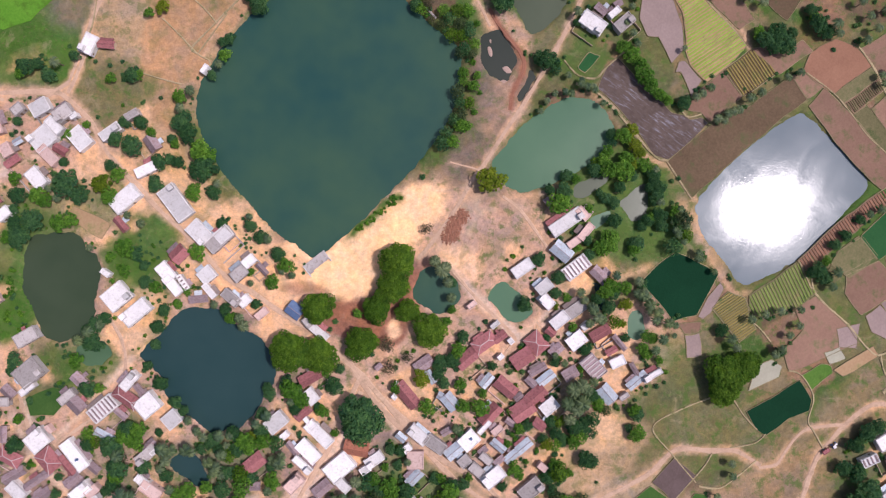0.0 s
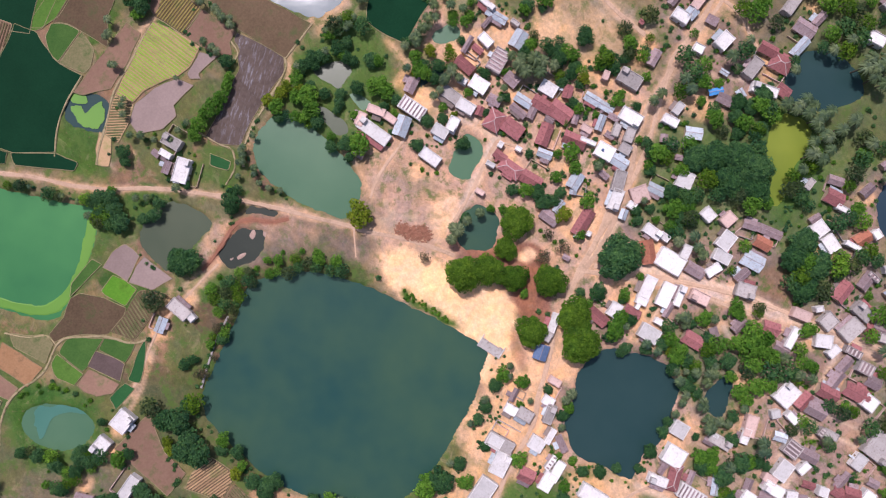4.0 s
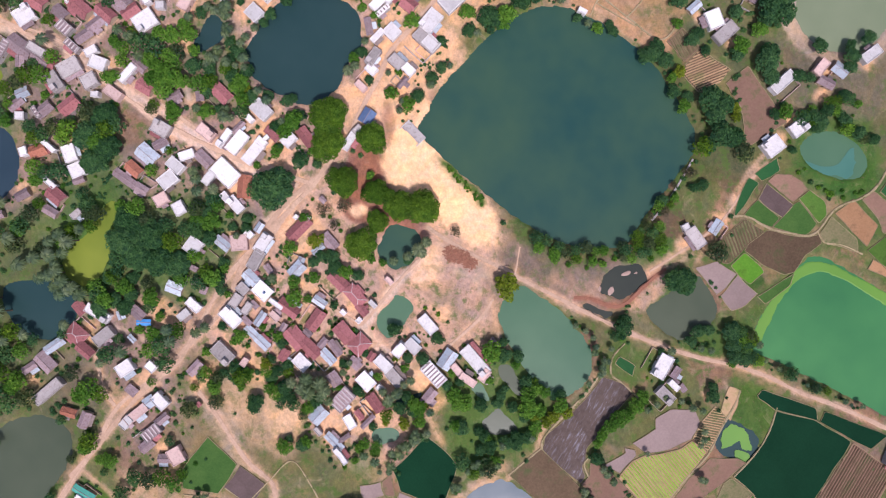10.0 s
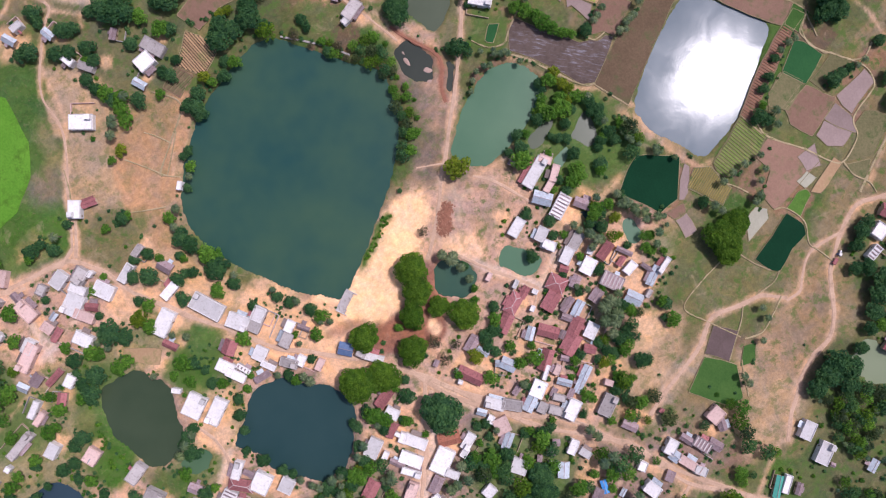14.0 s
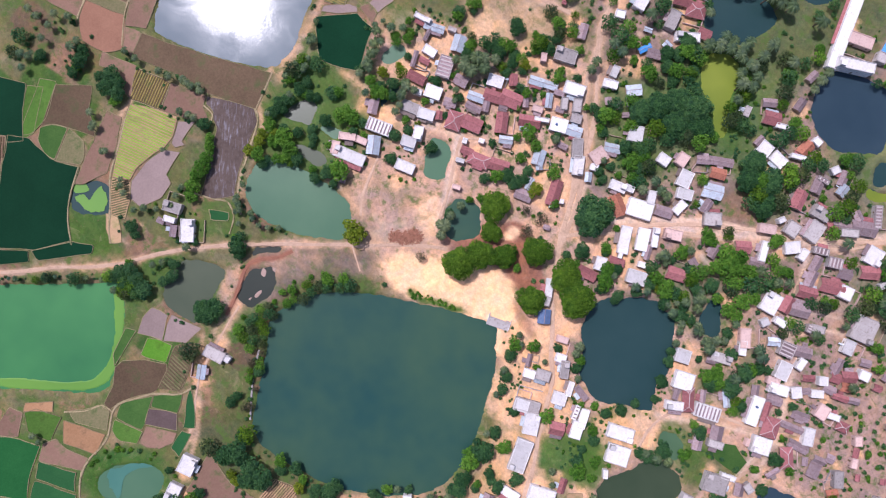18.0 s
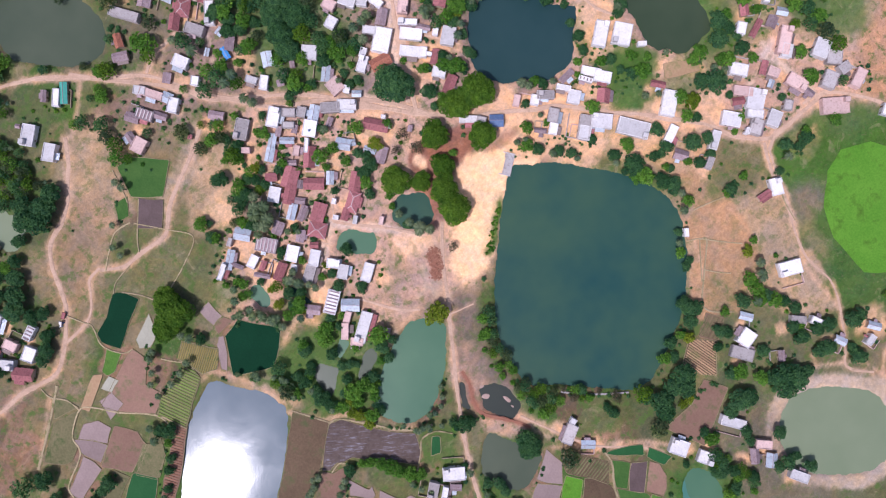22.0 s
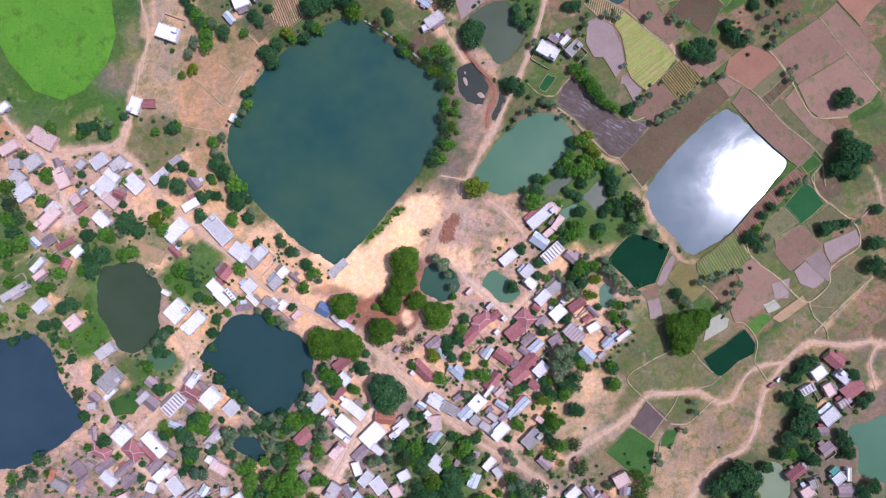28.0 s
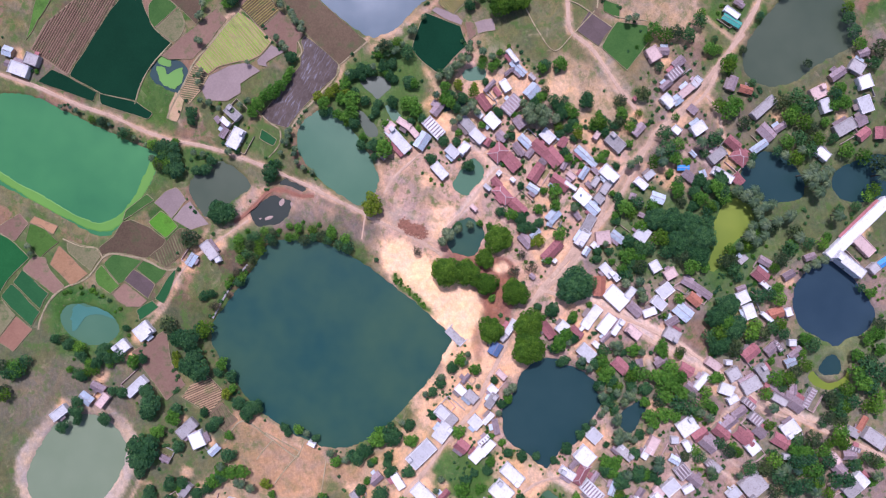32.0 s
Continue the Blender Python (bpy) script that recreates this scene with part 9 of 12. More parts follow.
house(-102.5, -164.2, 10.6, 7.5, 293, "g")
house(-84.9, -166.3, 10.0, 6.9, 303, "m")
house(-83.9, -178.4, 8.8, 5.6, 303, "c")
house(-83.1, -181.7, 6.3, 2.5, 208, "r")
house(-92.8, -187.4, 6.3, 5.0, 288, "t")
house(-82.2, -189.6, 4.4, 3.8, 263, "w")
house(-88.0, -191.1, 8.1, 4.4, 303, "c")
house(-121.4, -164.5, 7.5, 5.6, 223, "r")
house(-130.8, -157.0, 12.5, 6.9, 223, "m")
house(-136.9, -161.0, 6.9, 6.9, 303, "w")
house(-128.7, -165.8, 7.5, 5.6, 223, "c")
house(-126.4, -144.7, 10.0, 6.3, 223, "m")
house(-121.8, -150.3, 8.8, 5.6, 303, "c")
house(-132.1, -137.1, 10.0, 6.9, 223, "c")
house(-126.3, -133.1, 8.8, 5.6, 298, "m")
house(-120.8, -126.5, 10.6, 8.8, 298, "w", extra="s")
house(-127.6, -118.8, 4.4, 3.8, 263, "w")
house(-131.6, -125.2, 6.3, 3.8, 203, "w")
house(-138.4, -117.5, 6.3, 4.4, 233, "t")
house(-145.1, -120.8, 7.5, 7.5, 303, "r")
house(-150.6, -127.0, 8.8, 5.6, 223, "c")
house(-153.0, -113.5, 9.4, 6.9, 303, "w")
house(-155.1, -122.7, 6.3, 3.8, 293, "w")
house(-142.3, -135.9, 4.4, 2.8, 303, "r")
house(-144.6, -139.3, 7.5, 3.8, 223, "g")
house(-157.7, -159.1, 13.1, 11.9, 303, "g", extra="s")
house(-161.0, -147.7, 7.5, 5.6, 303, "w")
house(-108.0, -177.7, 10.0, 3.8, 228, "c")
house(-112.5, -178.7, 9.4, 4.4, 233, "g")
house(-105.5, -173.3, 5.6, 4.4, 233, "m")
house(-114.7, -186.3, 13.1, 7.5, 228, "c")
house(-113.6, -195.3, 11.9, 3.8, 323, "r")
house(-129.3, -183.0, 9.4, 8.1, 298, "w", extra="s")
house(-135.1, -176.9, 10.0, 6.9, 233, "m")
house(-144.2, -179.0, 3.8, 3.1, 263, "w")
house(-131.7, -222.7, 10.0, 3.8, 323, "o")
house(-135.1, -216.9, 7.5, 5.0, 233, "g")
house(-140.3, -228.9, 13.1, 7.5, 228, "g")
house(-144.4, -216.4, 7.5, 2.8, 243, "r")
house(-147.9, -213.8, 7.5, 5.0, 263, "c")
house(-148.5, -205.9, 6.3, 3.8, 213, "p")
house(-155.9, -207.5, 9.4, 5.6, 218, "c")
house(-161.9, -218.4, 8.8, 5.6, 218, "w")
house(-166.6, -213.1, 10.0, 6.9, 303, "g")
house(-163.9, -204.0, 6.3, 4.4, 293, "c")
house(-107.9, -187.2, 4.4, 5.6, 263, "c")
house(-206.3, 77.6, 14.0, 8.5, 325, "p", extra="s")
house(-224.6, 74.1, 10.4, 5.5, 25, "p")
house(-212.5, 65.4, 9.2, 7.3, 30, "g")
house(-222.4, 65.4, 6.1, 5.5, 355, "g")
house(-221.6, 57.8, 7.9, 7.3, 315, "g")
house(-219.3, 50.1, 9.8, 7.9, 30, "w")
house(-198.4, 55.7, 11.0, 6.7, 290, "p")
house(-207.2, 34.8, 14.6, 6.1, 40, "p")
house(-204.7, 39.7, 7.3, 5.5, 40, "w")
house(-215.9, 22.6, 6.1, 4.3, 310, "t")
house(-208.3, 23.4, 6.7, 5.5, 30, "c")
house(-200.1, 63.4, 6.1, 3.7, 285, "c")
house(-225.6, 95.9, 6.1, 4.3, 35, "w")
house(-218.8, -101.1, 6.1, 4.3, 65, "o")
house(-214.3, -107.6, 8.5, 4.9, 325, "g")
house(-32.4, 163.3, 9.3, 8.3, 122, "w", extra="s")
house(-39.8, 176.4, 8.3, 6.8, 122, "w", extra="s")
house(7.2, 122.5, 5.9, 10.7, 120, "g")
house(1.7, 118.4, 3.4, 3.4, 112, "w")
house(3.2, 132.7, 7.4, 4.5, 140, "t")
house(-263.9, -6.5, 7.6, 5.7, 351, "g")
house(-253.6, 24.2, 7.6, 5.1, 316, "p")
house(122.7, -158.6, 6.3, 9.5, 311, "w")
house(125.6, -172.4, 7.0, 11.4, 311, "w")
house(145.0, -188.5, 4.2, 6.7, 306, "t")
house(155.9, -190.4, 4.8, 7.3, 311, "c")
house(155.5, -201.3, 5.7, 7.0, 311, "g")
house(148.4, -222.9, 6.3, 5.7, 321, "w")
house(126.9, -179.4, 2.3, 2.3, 311, "c")
house(-161.6, 189.5, 5.7, 7.6, 301, "w")
house(-154.6, 196.0, 4.4, 3.2, 341, "g")
house(44.6, -119.7, 8.0, 4.4, 311, "c")
house(62.0, -119.7, 2.2, 2.3, 306, "m")
house(117.9, 213.4, 11.0, 7.1, 243, "w")
house(128.4, 218.3, 5.5, 5.5, 243, "t")
house(122.3, 205.7, 7.7, 6.4, 243, "g")
house(121.7, 219.1, 3.6, 3.6, 243, "c")
house(-2.2, -115.5, 3.6, 2.6, 239, "c")
house(3.8, -115.6, 4.3, 2.5, 339, "c")
house(8.4, -112.0, 3.8, 3.5, 335, "c")
house(-180.3, -159.9, 3.3, 2.5, 209, "c")
house(-211.8, -118.7, 5.2, 3.5, 133, "p")
house(-205.9, -143.3, 3.1, 3.3, 147, "c")
house(-244.3, -127.4, 3.5, 2.4, 226, "p")
house(-211.4, -144.7, 4.6, 2.5, 236, "c")
house(-227.7, -126.2, 3.1, 3.1, 320, "m")
house(-222.1, -139.0, 3.0, 3.6, 318, "c")
house(-208.2, -122.6, 5.1, 3.3, 135, "m")
house(-186.2, -149.0, 4.5, 3.6, 216, "m")
house(-184.4, -155.3, 3.5, 3.6, 203, "c")
house(-234.2, -119.7, 4.3, 2.4, 47, "g")
house(-219.2, -116.6, 3.7, 2.6, 139, "m")
house(-205.0, -148.6, 4.9, 2.5, 242, "p")
house(-177.1, -108.6, 9.4, 4.4, 37, "c")
house(-197.8, -98.5, 4.6, 3.1, 322, "c")
house(-203.5, -126.4, 5.2, 4.2, 327, "p")

FOOTS += [(o.matrix_world.translation.x, o.matrix_world.translation.y, 5.5) for o in scene.objects if o.parent is None and o.get("category") == "house"]


# ---- bathing steps, walls, vehicles ----


def bathing_steps(x, y, w, d, rot):
    """A concrete landing whose steps run down into the water along -y."""
    g = thing("bathing_steps", x, y, 0, rot, "weathered concrete bathing steps leading into a pond", "steps")
    part("landing", soft_box(-w / 2, 0, -0.6, w / 2, d * 0.5, 0.45, 0.05), "concrete", g)
    for i in range(5):
        part("step", box(-w / 2, -0.5 * (i + 1), -1.6, w / 2, -0.5 * i, 0.28 - 0.18 * i), "concrete", g)
    for s in (-1, 1):
        part("side_wall", soft_box(s * (w / 2 + 0.2) - 0.18, -2.6, -1.6, s * (w / 2 + 0.2) + 0.18, d * 0.5, 0.75, 0.04), "whitewash", g)


def bank_wall(points, label):
    line = evened(rounded(points, 4, False), 2.0)
    n = len(line)
    v, f = [], []
    for i in range(n):
        d = line[min(i + 1, n - 1)] - line[max(i - 1, 0)]
        q = np.array((-d[1], d[0])) / (np.linalg.norm(d) + 1e-9) * 0.45
        a, b = line[i] + q, line[i] - q
        v += [(a[0], a[1], -1.6), (a[0], a[1], 0.5), (b[0], b[1], 0.5), (b[0], b[1], -1.6)]
    for i in range(n - 1):
        for k in range(3):
            a = i * 4 + k
            f.append((a, a + 4, a + 5, a + 1))
    f += [(0, 1, 2, 3), tuple(4 * (n - 1) + k for k in (3, 2, 1, 0))]
    tagged(part("bank_wall", (v, f), "concrete"), label, "wall", "", "structure")


def disc(radius, width, x, y, z):
    bm = bmesh.new()
    bmesh.ops.create_cone(bm, cap_ends=True, segments=16, radius1=radius, radius2=radius, depth=width, matrix=Matrix.Translation((x, y, z)) @ Matrix.Rotation(radians(90), 4, "X"))
    return bm


def tractor(x, y, rot):
    t = thing("tractor", x, y, 0.12, rot, "small tractor with a pale bonnet on a dirt track", "tractor")
    part("bonnet", soft_box(0.2, -0.35, 0.65, 1.7, 0.35, 1.25, 0.08), "whitewash", t, "pale bonnet")
    part("seat", soft_box(-0.75, -0.28, 0.95, -0.35, 0.28, 1.3, 0.05), "bluesheet", t)
    part("canopy", soft_box(-1.1, -0.7, 2.1, 0.3, 0.7, 2.18, 0.03), "whitewash", t, "pale sun canopy")
    for sx in (-1.0, 0.2):
        for sy in (-0.62, 0.62):
            part("canopy_post", box(sx - 0.03, sy - 0.03, 0.8, sx + 0.03, sy + 0.03, 2.1), "timber", t)
    part("chassis", soft_box(-1.0, -0.3, 0.45, 0.4, 0.3, 0.75, 0.04), "timber", t)
    for s in (-1, 1):
        part("rear_wheel", disc(0.68, 0.36, -0.6, s * 0.72, 0.68), "bluesheet", t, "black rubber wheel")
        part("front_wheel", disc(0.4, 0.24, 1.35, s * 0.6, 0.4), "bluesheet", t, "black rubber wheel")


def trailer(x, y, rot):
    t = thing("farm_trailer", x, y, 0.12, rot, "dark red loaded farm trailer behind a tractor", "trailer")
    part("bed", soft_box(-1.7, -0.9, 0.75, 1.7, 0.9, 0.9, 0.03), "timber", t)
    for s in (-1, 1):
        part("side_board", box(-1.7, s * 0.86 - 0.04, 0.9, 1.7, s * 0.86 + 0.04, 1.4), "tile", t)
        part("end_board", box(s * 1.66 - 0.04, -0.82, 0.9, s * 1.66 + 0.04, 0.82, 1.4), "tile", t)
        part("wheel", disc(0.45, 0.25, -0.3, s * 0.85, 0.45), "bluesheet", t, "black rubber wheel")
    part("load", soft_box(-1.55, -0.75, 0.9, 1.55, 0.75, 1.45, 0.15), "tile", t, "reddish load")
    part("tow_bar", box(1.7, -0.06, 0.6, 2.9, 0.06, 0.72), "timber", t)



# ---- loose things ----


def rubble(outline, count):
    """Broken red brick tipped on open ground, too many pieces to count."""
    line = np.array(outline)
    rnd = random.Random(5)
    lo, hi = line.min(0), line.max(0)
    pieces = []
    while len(pieces) < count:
        x, y = rnd.uniform(lo[0], hi[0]), rnd.uniform(lo[1], hi[1])
        d = signed(np.array([x]), np.array([y]), line)[0]
        if d > rnd.uniform(-2.5, 0.8):
            continue
        s, a = rnd.uniform(0.15, 0.42), rnd.uniform(0, 3.1)
        z = rnd.uniform(0.0, 0.25)
        v, f = box(-s, -s * 0.7, 0, s, s * 0.7, s)
        ca, sa = math.cos(a), math.sin(a)
        tilt = rnd.uniform(-0.5, 0.5)
        pieces.append(([(x + ca * p[0] - sa * p[1], y + sa * p[0] + ca * p[1], z + p[2] + tilt * p[0]) for p in v], f))
    tagged(part("rubble", joined(*pieces), "brick"), "heap of broken red brick on bare ground", "rubble", "", "stuff")


rubble([(2.8, 13.7), (9.1, 18.3), (12.4, 14.8), (8.1, 10.2), (6.6, 3.7), (1.5, 2.1), (-1.0, 5.7)], 900)
bathing_steps(-55.7, -6.5, 11.0, 7.0, 38)
bank_wall([(-3.1, 103.2), (-10, 110.6), (-18.5, 117.4), (-30.2, 125.8)], "pale concrete retaining wall on a pond bank")
tractor(174.4, -87.2, 35)
trailer(170.8, -89.7, 35)

# ---- trees ----
tree("D", -167.3, -142.1, 2.0)
tree("P", -177.1, -137.7, 3.2)
tree("L", -168.6, -159.3, 3.4)
tree("D", -181.5, -123.3, 2.3)
tree("L", -197.4, -89.0, 2.6)
tree("L", -194.0, -112.2, 1.7)
tree("D", -198.1, -72.5, 3.2)
tree("D", -201.9, -41.0, 2.9)
tree("D", -209.7, -29.2, 2.9)
tree("L", -204.2, -32.4, 3.4)
tree("D", -208.1, -21.3, 3.4)
tree("D", -199.0, -11.9, 4.0)
tree("D", -204.5, -13.9, 3.4)
tree("D", -214.4, -22.1, 3.7)
tree("L", -213.5, -2.9, 3.7)
tree("L", -209.2, -1.7, 2.9)
tree("L", -224.6, -11.9, 3.2)
tree("D", -226.2, -14.6, 2.9)
tree("D", -243.7, -34.6, 2.6)
tree("L", -240.5, -18.9, 3.7)
tree("D", -244.0, -23.9, 3.2)
tree("L", -235.7, -15.8, 2.9)
tree("D", -250.3, -24.7, 2.9)
tree("L", -203.6, 5.4, 3.7)
tree("L", -205.2, 12.8, 2.9)
tree("D", -232.2, -28.7, 2.9)
tree("D", -225.5, -26.0, 2.3)
tree("L", -230.9, 2.7, 3.4)
tree("D", 187.7, -80.7, 4.3)
tree("D", 192.5, -78.1, 3.7)
tree("D", 182.6, -86.3, 3.7)
tree("D", 214.4, -87.7, 3.7)
tree("D", 183.0, -98.4, 4.3)
tree("D", 177.1, -96.4, 3.7)
tree("D", 186.9, -106.4, 6.1)
tree("D", 181.8, -112.0, 5.5)
tree("D", 189.0, -117.2, 4.3)
tree("D", 176.6, -119.1, 4.9)
tree("L", 177.5, -126.7, 3.7)
tree("D", 183.6, -125.8, 4.3)
tree("D", 171.4, -126.2, 3.7)
tree("D", 217.6, -103.1, 3.7)
tree("D", 222.4, -100.5, 3.1)
tree("D", 206.7, -123.4, 4.3)
tree("D", 208.6, -129.6, 3.7)
tree("D", 205.6, -118.7, 3.1)
tree("D", 148.0, -133.1, 6.7)
tree("D", 141.6, -137.0, 6.7)
tree("D", 153.6, -138.1, 6.1)
tree("D", 135.1, -141.0, 5.5)
tree("D", 149.9, -145.4, 5.5)
tree("D", 163.2, -133.0, 3.7)
tree("D", 219.7, -148.0, 4.3)
tree("D", 213.4, -151.3, 4.3)
tree("D", 187.8, -130.7, 4.3)
tree("P", 127.1, -94.8, 2.4)
tree("P", 128.2, -99.4, 2.4)
tree("P", 121.3, -109.4, 2.4)
tree("P", 105.2, -120.0, 2.7)
tree("P", 106.3, -124.6, 2.7)
tree("D", 142.4, 92.9, 4.3)
tree("D", 147.2, 95.5, 4.9)
tree("D", 151.3, 90.6, 4.9)
tree("D", 146.7, 89.5, 3.7)
tree("L", 139.7, 96.1, 3.1)
tree("D", 154.9, 96.3, 2.7)
tree("P", 121.5, 112.8, 2.4)
tree("P", 135.0, 111.6, 2.7)
tree("P", 140.9, 109.6, 2.7)
tree("D", 165.8, 99.9, 4.3)
tree("D", 170.1, 96.5, 3.7)
tree("P", 171.8, 99.3, 3.4)
tree("P", 174.6, 96.1, 2.7)
tree("D", 163.3, 106.1, 3.1)
tree("L", 164.6, 103.0, 2.7)
tree("P", 195.2, 106.3, 2.7)
tree("P", 199.9, 107.4, 2.7)
tree("P", 191.5, 98.2, 2.7)
tree("P", 186.4, 92.6, 2.7)
tree("P", 184.8, 108.8, 2.7)
tree("P", 188.9, 103.9, 2.7)
tree("D", 179.3, 115.3, 3.1)
tree("D", 223.2, 61.5, 4.9)
tree("D", 219.9, 58.8, 3.7)
tree("P", 229.0, 58.6, 3.1)
tree("D", 220.5, 31.5, 7.3)
tree("D", 226.4, 29.5, 6.1)
tree("D", 216.9, 25.8, 6.1)
tree("D", 229.7, 32.2, 4.3)
tree("D", 222.7, 22.2, 5.5)
tree("D", 213.6, 23.0, 4.3)
tree("D", 221.3, 40.5, 4.3)
tree("T", 232.3, 27.4, 4.3)
tree("P", 194.2, 77.7, 2.4)
tree("P", 195.4, 73.7, 2.4)
tree("P", 197.4, 79.5, 2.1)
tree("P", 121.0, 57.0, 2.7)
tree("P", 125.8, 59.6, 2.7)
tree("P", 130.6, 62.2, 2.7)
tree("P", 135.5, 66.3, 2.7)
tree("P", 139.4, 69.0, 2.7)
tree("P", 151.5, 75.5, 2.4)
tree("P", 157.8, 77.9, 2.4)
tree("P", 198.0, 18.4, 2.4)
tree("P", 193.4, 17.3, 2.4)
tree("P", 188.7, 16.2, 2.4)
tree("D", 185.4, 13.5, 2.4)
tree("D", 178.7, 6.5, 2.7)
tree("D", 173.8, 2.4, 2.7)
tree("L", 170.1, -4.8, 2.4)
tree("D", 165.2, -8.9, 4.0)
tree("D", 169.4, -12.3, 3.4)
tree("P", 174.2, -9.7, 3.1)
tree("P", 172.2, -15.6, 2.7)
tree("D", 206.3, -8.1, 4.0)
tree("D", 211.0, -7.0, 3.4)
tree("L", 206.1, -10.2, 2.4)
tree("D", 217.1, -6.1, 2.7)
tree("P", 223.2, -6.0, 2.4)
tree("P", 220.1, -7.2, 2.1)
tree("D", 220.9, 19.3, 3.1)
tree("P", 157.6, -25.8, 2.4)
tree("P", 157.5, -34.0, 2.4)
tree("P", 153.5, -38.1, 2.4)
tree("P", 136.0, -29.9, 2.7)
tree("P", 142.2, -28.0, 2.7)
tree("P", 148.4, -27.1, 2.7)
tree("D", 149.8, -45.4, 2.4)
tree("P", 148.4, -43.7, 2.7)
tree("P", 146.6, -46.6, 2.7)
tree("P", 126.1, -38.7, 3.1)
tree("P", 128.7, -43.4, 2.7)
tree("D", 123.4, -35.4, 3.1)
tree("D", 232.8, -18.1, 4.3)
tree("D", 230.2, -30.0, 4.9)
tree("D", 235.9, -0.2, 3.1)
tree("D", -94.2, 93.4, 2.7)
tree("P", -124.2, 114.3, 3.3)
tree("P", -120.3, 119.5, 3.3)
tree("P", -120.3, 122.8, 3.0)
tree("L", -115.1, 118.9, 4.1)
tree("L", -114.5, 124.1, 4.1)
tree("L", -112.5, 130.0, 4.1)
tree("D", -116.4, 131.3, 4.1)
tree("L", -118.4, 135.2, 4.1)
tree("P", -110.3, 128.8, 3.3)
tree("D", -105.3, 125.4, 4.1)
tree("D", -121.7, 138.5, 3.5)
tree("D", -124.4, 145.3, 3.5)
tree("D", -117.1, 152.2, 3.5)
tree("L", -120.5, 154.5, 2.4)
tree("D", -117.1, 158.8, 4.1)
tree("D", -126.2, 160.8, 3.8)
tree("D", -132.1, 162.7, 4.1)
tree("D", -124.4, 171.5, 4.4)
tree("D", -119.7, 170.6, 3.5)
tree("D", -143.2, 168.7, 4.7)
tree("D", -148.5, 169.3, 3.5)
tree("D", -133.5, 185.0, 4.7)
tree("D", -134.1, 179.8, 2.7)
tree("D", -81.2, 109.7, 4.7)
tree("D", -84.5, 112.9, 4.1)
tree("D", -81.2, 106.4, 3.5)
tree("D", -77.9, 116.2, 4.1)
tree("Y", -71.9, 122.4, 3.3)
tree("L", -69.5, 118.8, 2.7)
tree("D", -62.9, 118.8, 3.5)
tree("L", -55.1, 122.7, 3.5)
tree("D", -59.7, 125.3, 3.0)
tree("D", -57.7, 134.4, 5.9)
tree("D", -54.4, 141.0, 5.3)
tree("D", -49.2, 137.0, 5.3)
tree("D", -40.1, 138.3, 5.9)
tree("D", -38.1, 144.2, 5.3)
tree("D", -35.5, 132.4, 4.1)
tree("Y", -52.5, 146.8, 3.0)
tree("Y", -47.9, 147.5, 2.7)
tree("D", -86.4, 129.9, 3.5)
tree("D", -89.2, 133.5, 3.0)
tree("D", -80.7, 136.1, 2.7)
tree("L", -80.7, 152.4, 4.7)
tree("D", -77.3, 150.8, 3.5)
tree("D", -72.1, 163.2, 5.9)
tree("D", -76.6, 165.9, 4.7)
tree("D", -64.9, 165.2, 4.1)
tree("D", -97.5, 168.5, 7.1)
tree("D", -101.4, 173.1, 6.5)
tree("D", -93.6, 173.8, 5.9)
tree("D", -92.9, 165.9, 4.7)
tree("L", -87.7, 162.0, 4.1)
tree("D", -108.6, 174.5, 3.5)
tree("D", -97.5, 152.2, 3.5)
tree("L", -94.9, 124.1, 2.7)
tree("D", -77.3, 190.1, 3.8)
tree("D", -64.3, 178.6, 3.5)
tree("D", -62.9, 184.2, 2.7)
tree("D", -71.4, 204.5, 4.1)
tree("D", -66.2, 203.8, 3.3)
tree("D", -79.2, 213.7, 3.5)
tree("D", -76.6, 205.2, 2.7)
tree("L", -47.9, 170.4, 3.8)
tree("D", -47.3, 165.8, 3.0)
tree("D", -12.1, 108.2, 3.0)
tree("D", -17.3, 128.5, 3.0)
tree("D", -16.6, 123.9, 2.4)
tree("D", 53.1, 134.2, 4.7)
tree("D", 59.6, 140.7, 4.1)
tree("P", 60.3, 145.9, 2.7)
tree("D", 66.8, 139.4, 4.1)
tree("D", -41.4, 186.7, 4.1)
tree("D", -46.6, 190.7, 3.5)
tree("D", -40.7, 198.5, 3.5)
tree("D", -34.2, 205.1, 3.5)
tree("D", -30.9, 211.6, 3.0)
tree("D", -29.6, 173.0, 2.1)
tree("P", 20.7, 219.4, 2.4)
tree("P", 17.4, 219.4, 2.1)
tree("D", -6.0, 243.7, 3.5)
tree("D", -11.3, 247.7, 3.0)
tree("D", -38.8, 184.8, 3.0)
tree("D", -52.5, 199.2, 3.5)
tree("P", 128.6, 60.6, 2.6)
tree("P", 124.4, 56.8, 2.3)
tree("P", 117.7, 72.0, 2.6)
tree("P", 114.5, 69.2, 2.6)
tree("P", 111.0, 66.9, 2.6)
tree("P", 134.1, 113.2, 2.3)
tree("P", 121.6, 114.3, 2.3)
tree("P", 102.3, 115.7, 2.3)
tree("P", 98.4, 116.5, 2.3)
tree("P", 105.0, 114.1, 2.0)
tree("P", 86.3, 111.9, 2.6)
tree("P", 88.3, 116.6, 2.3)
tree("D", 82.5, 122.8, 3.4)
tree("D", 78.6, 123.6, 2.6)
tree("P", 59.5, 119.5, 2.3)
tree("P", 61.4, 124.1, 2.3)
tree("D", 55.6, 115.2, 2.9)
tree("D", 51.3, 119.1, 3.4)
tree("D", 51.3, 124.2, 2.9)
tree("D", 64.6, 134.6, 4.0)
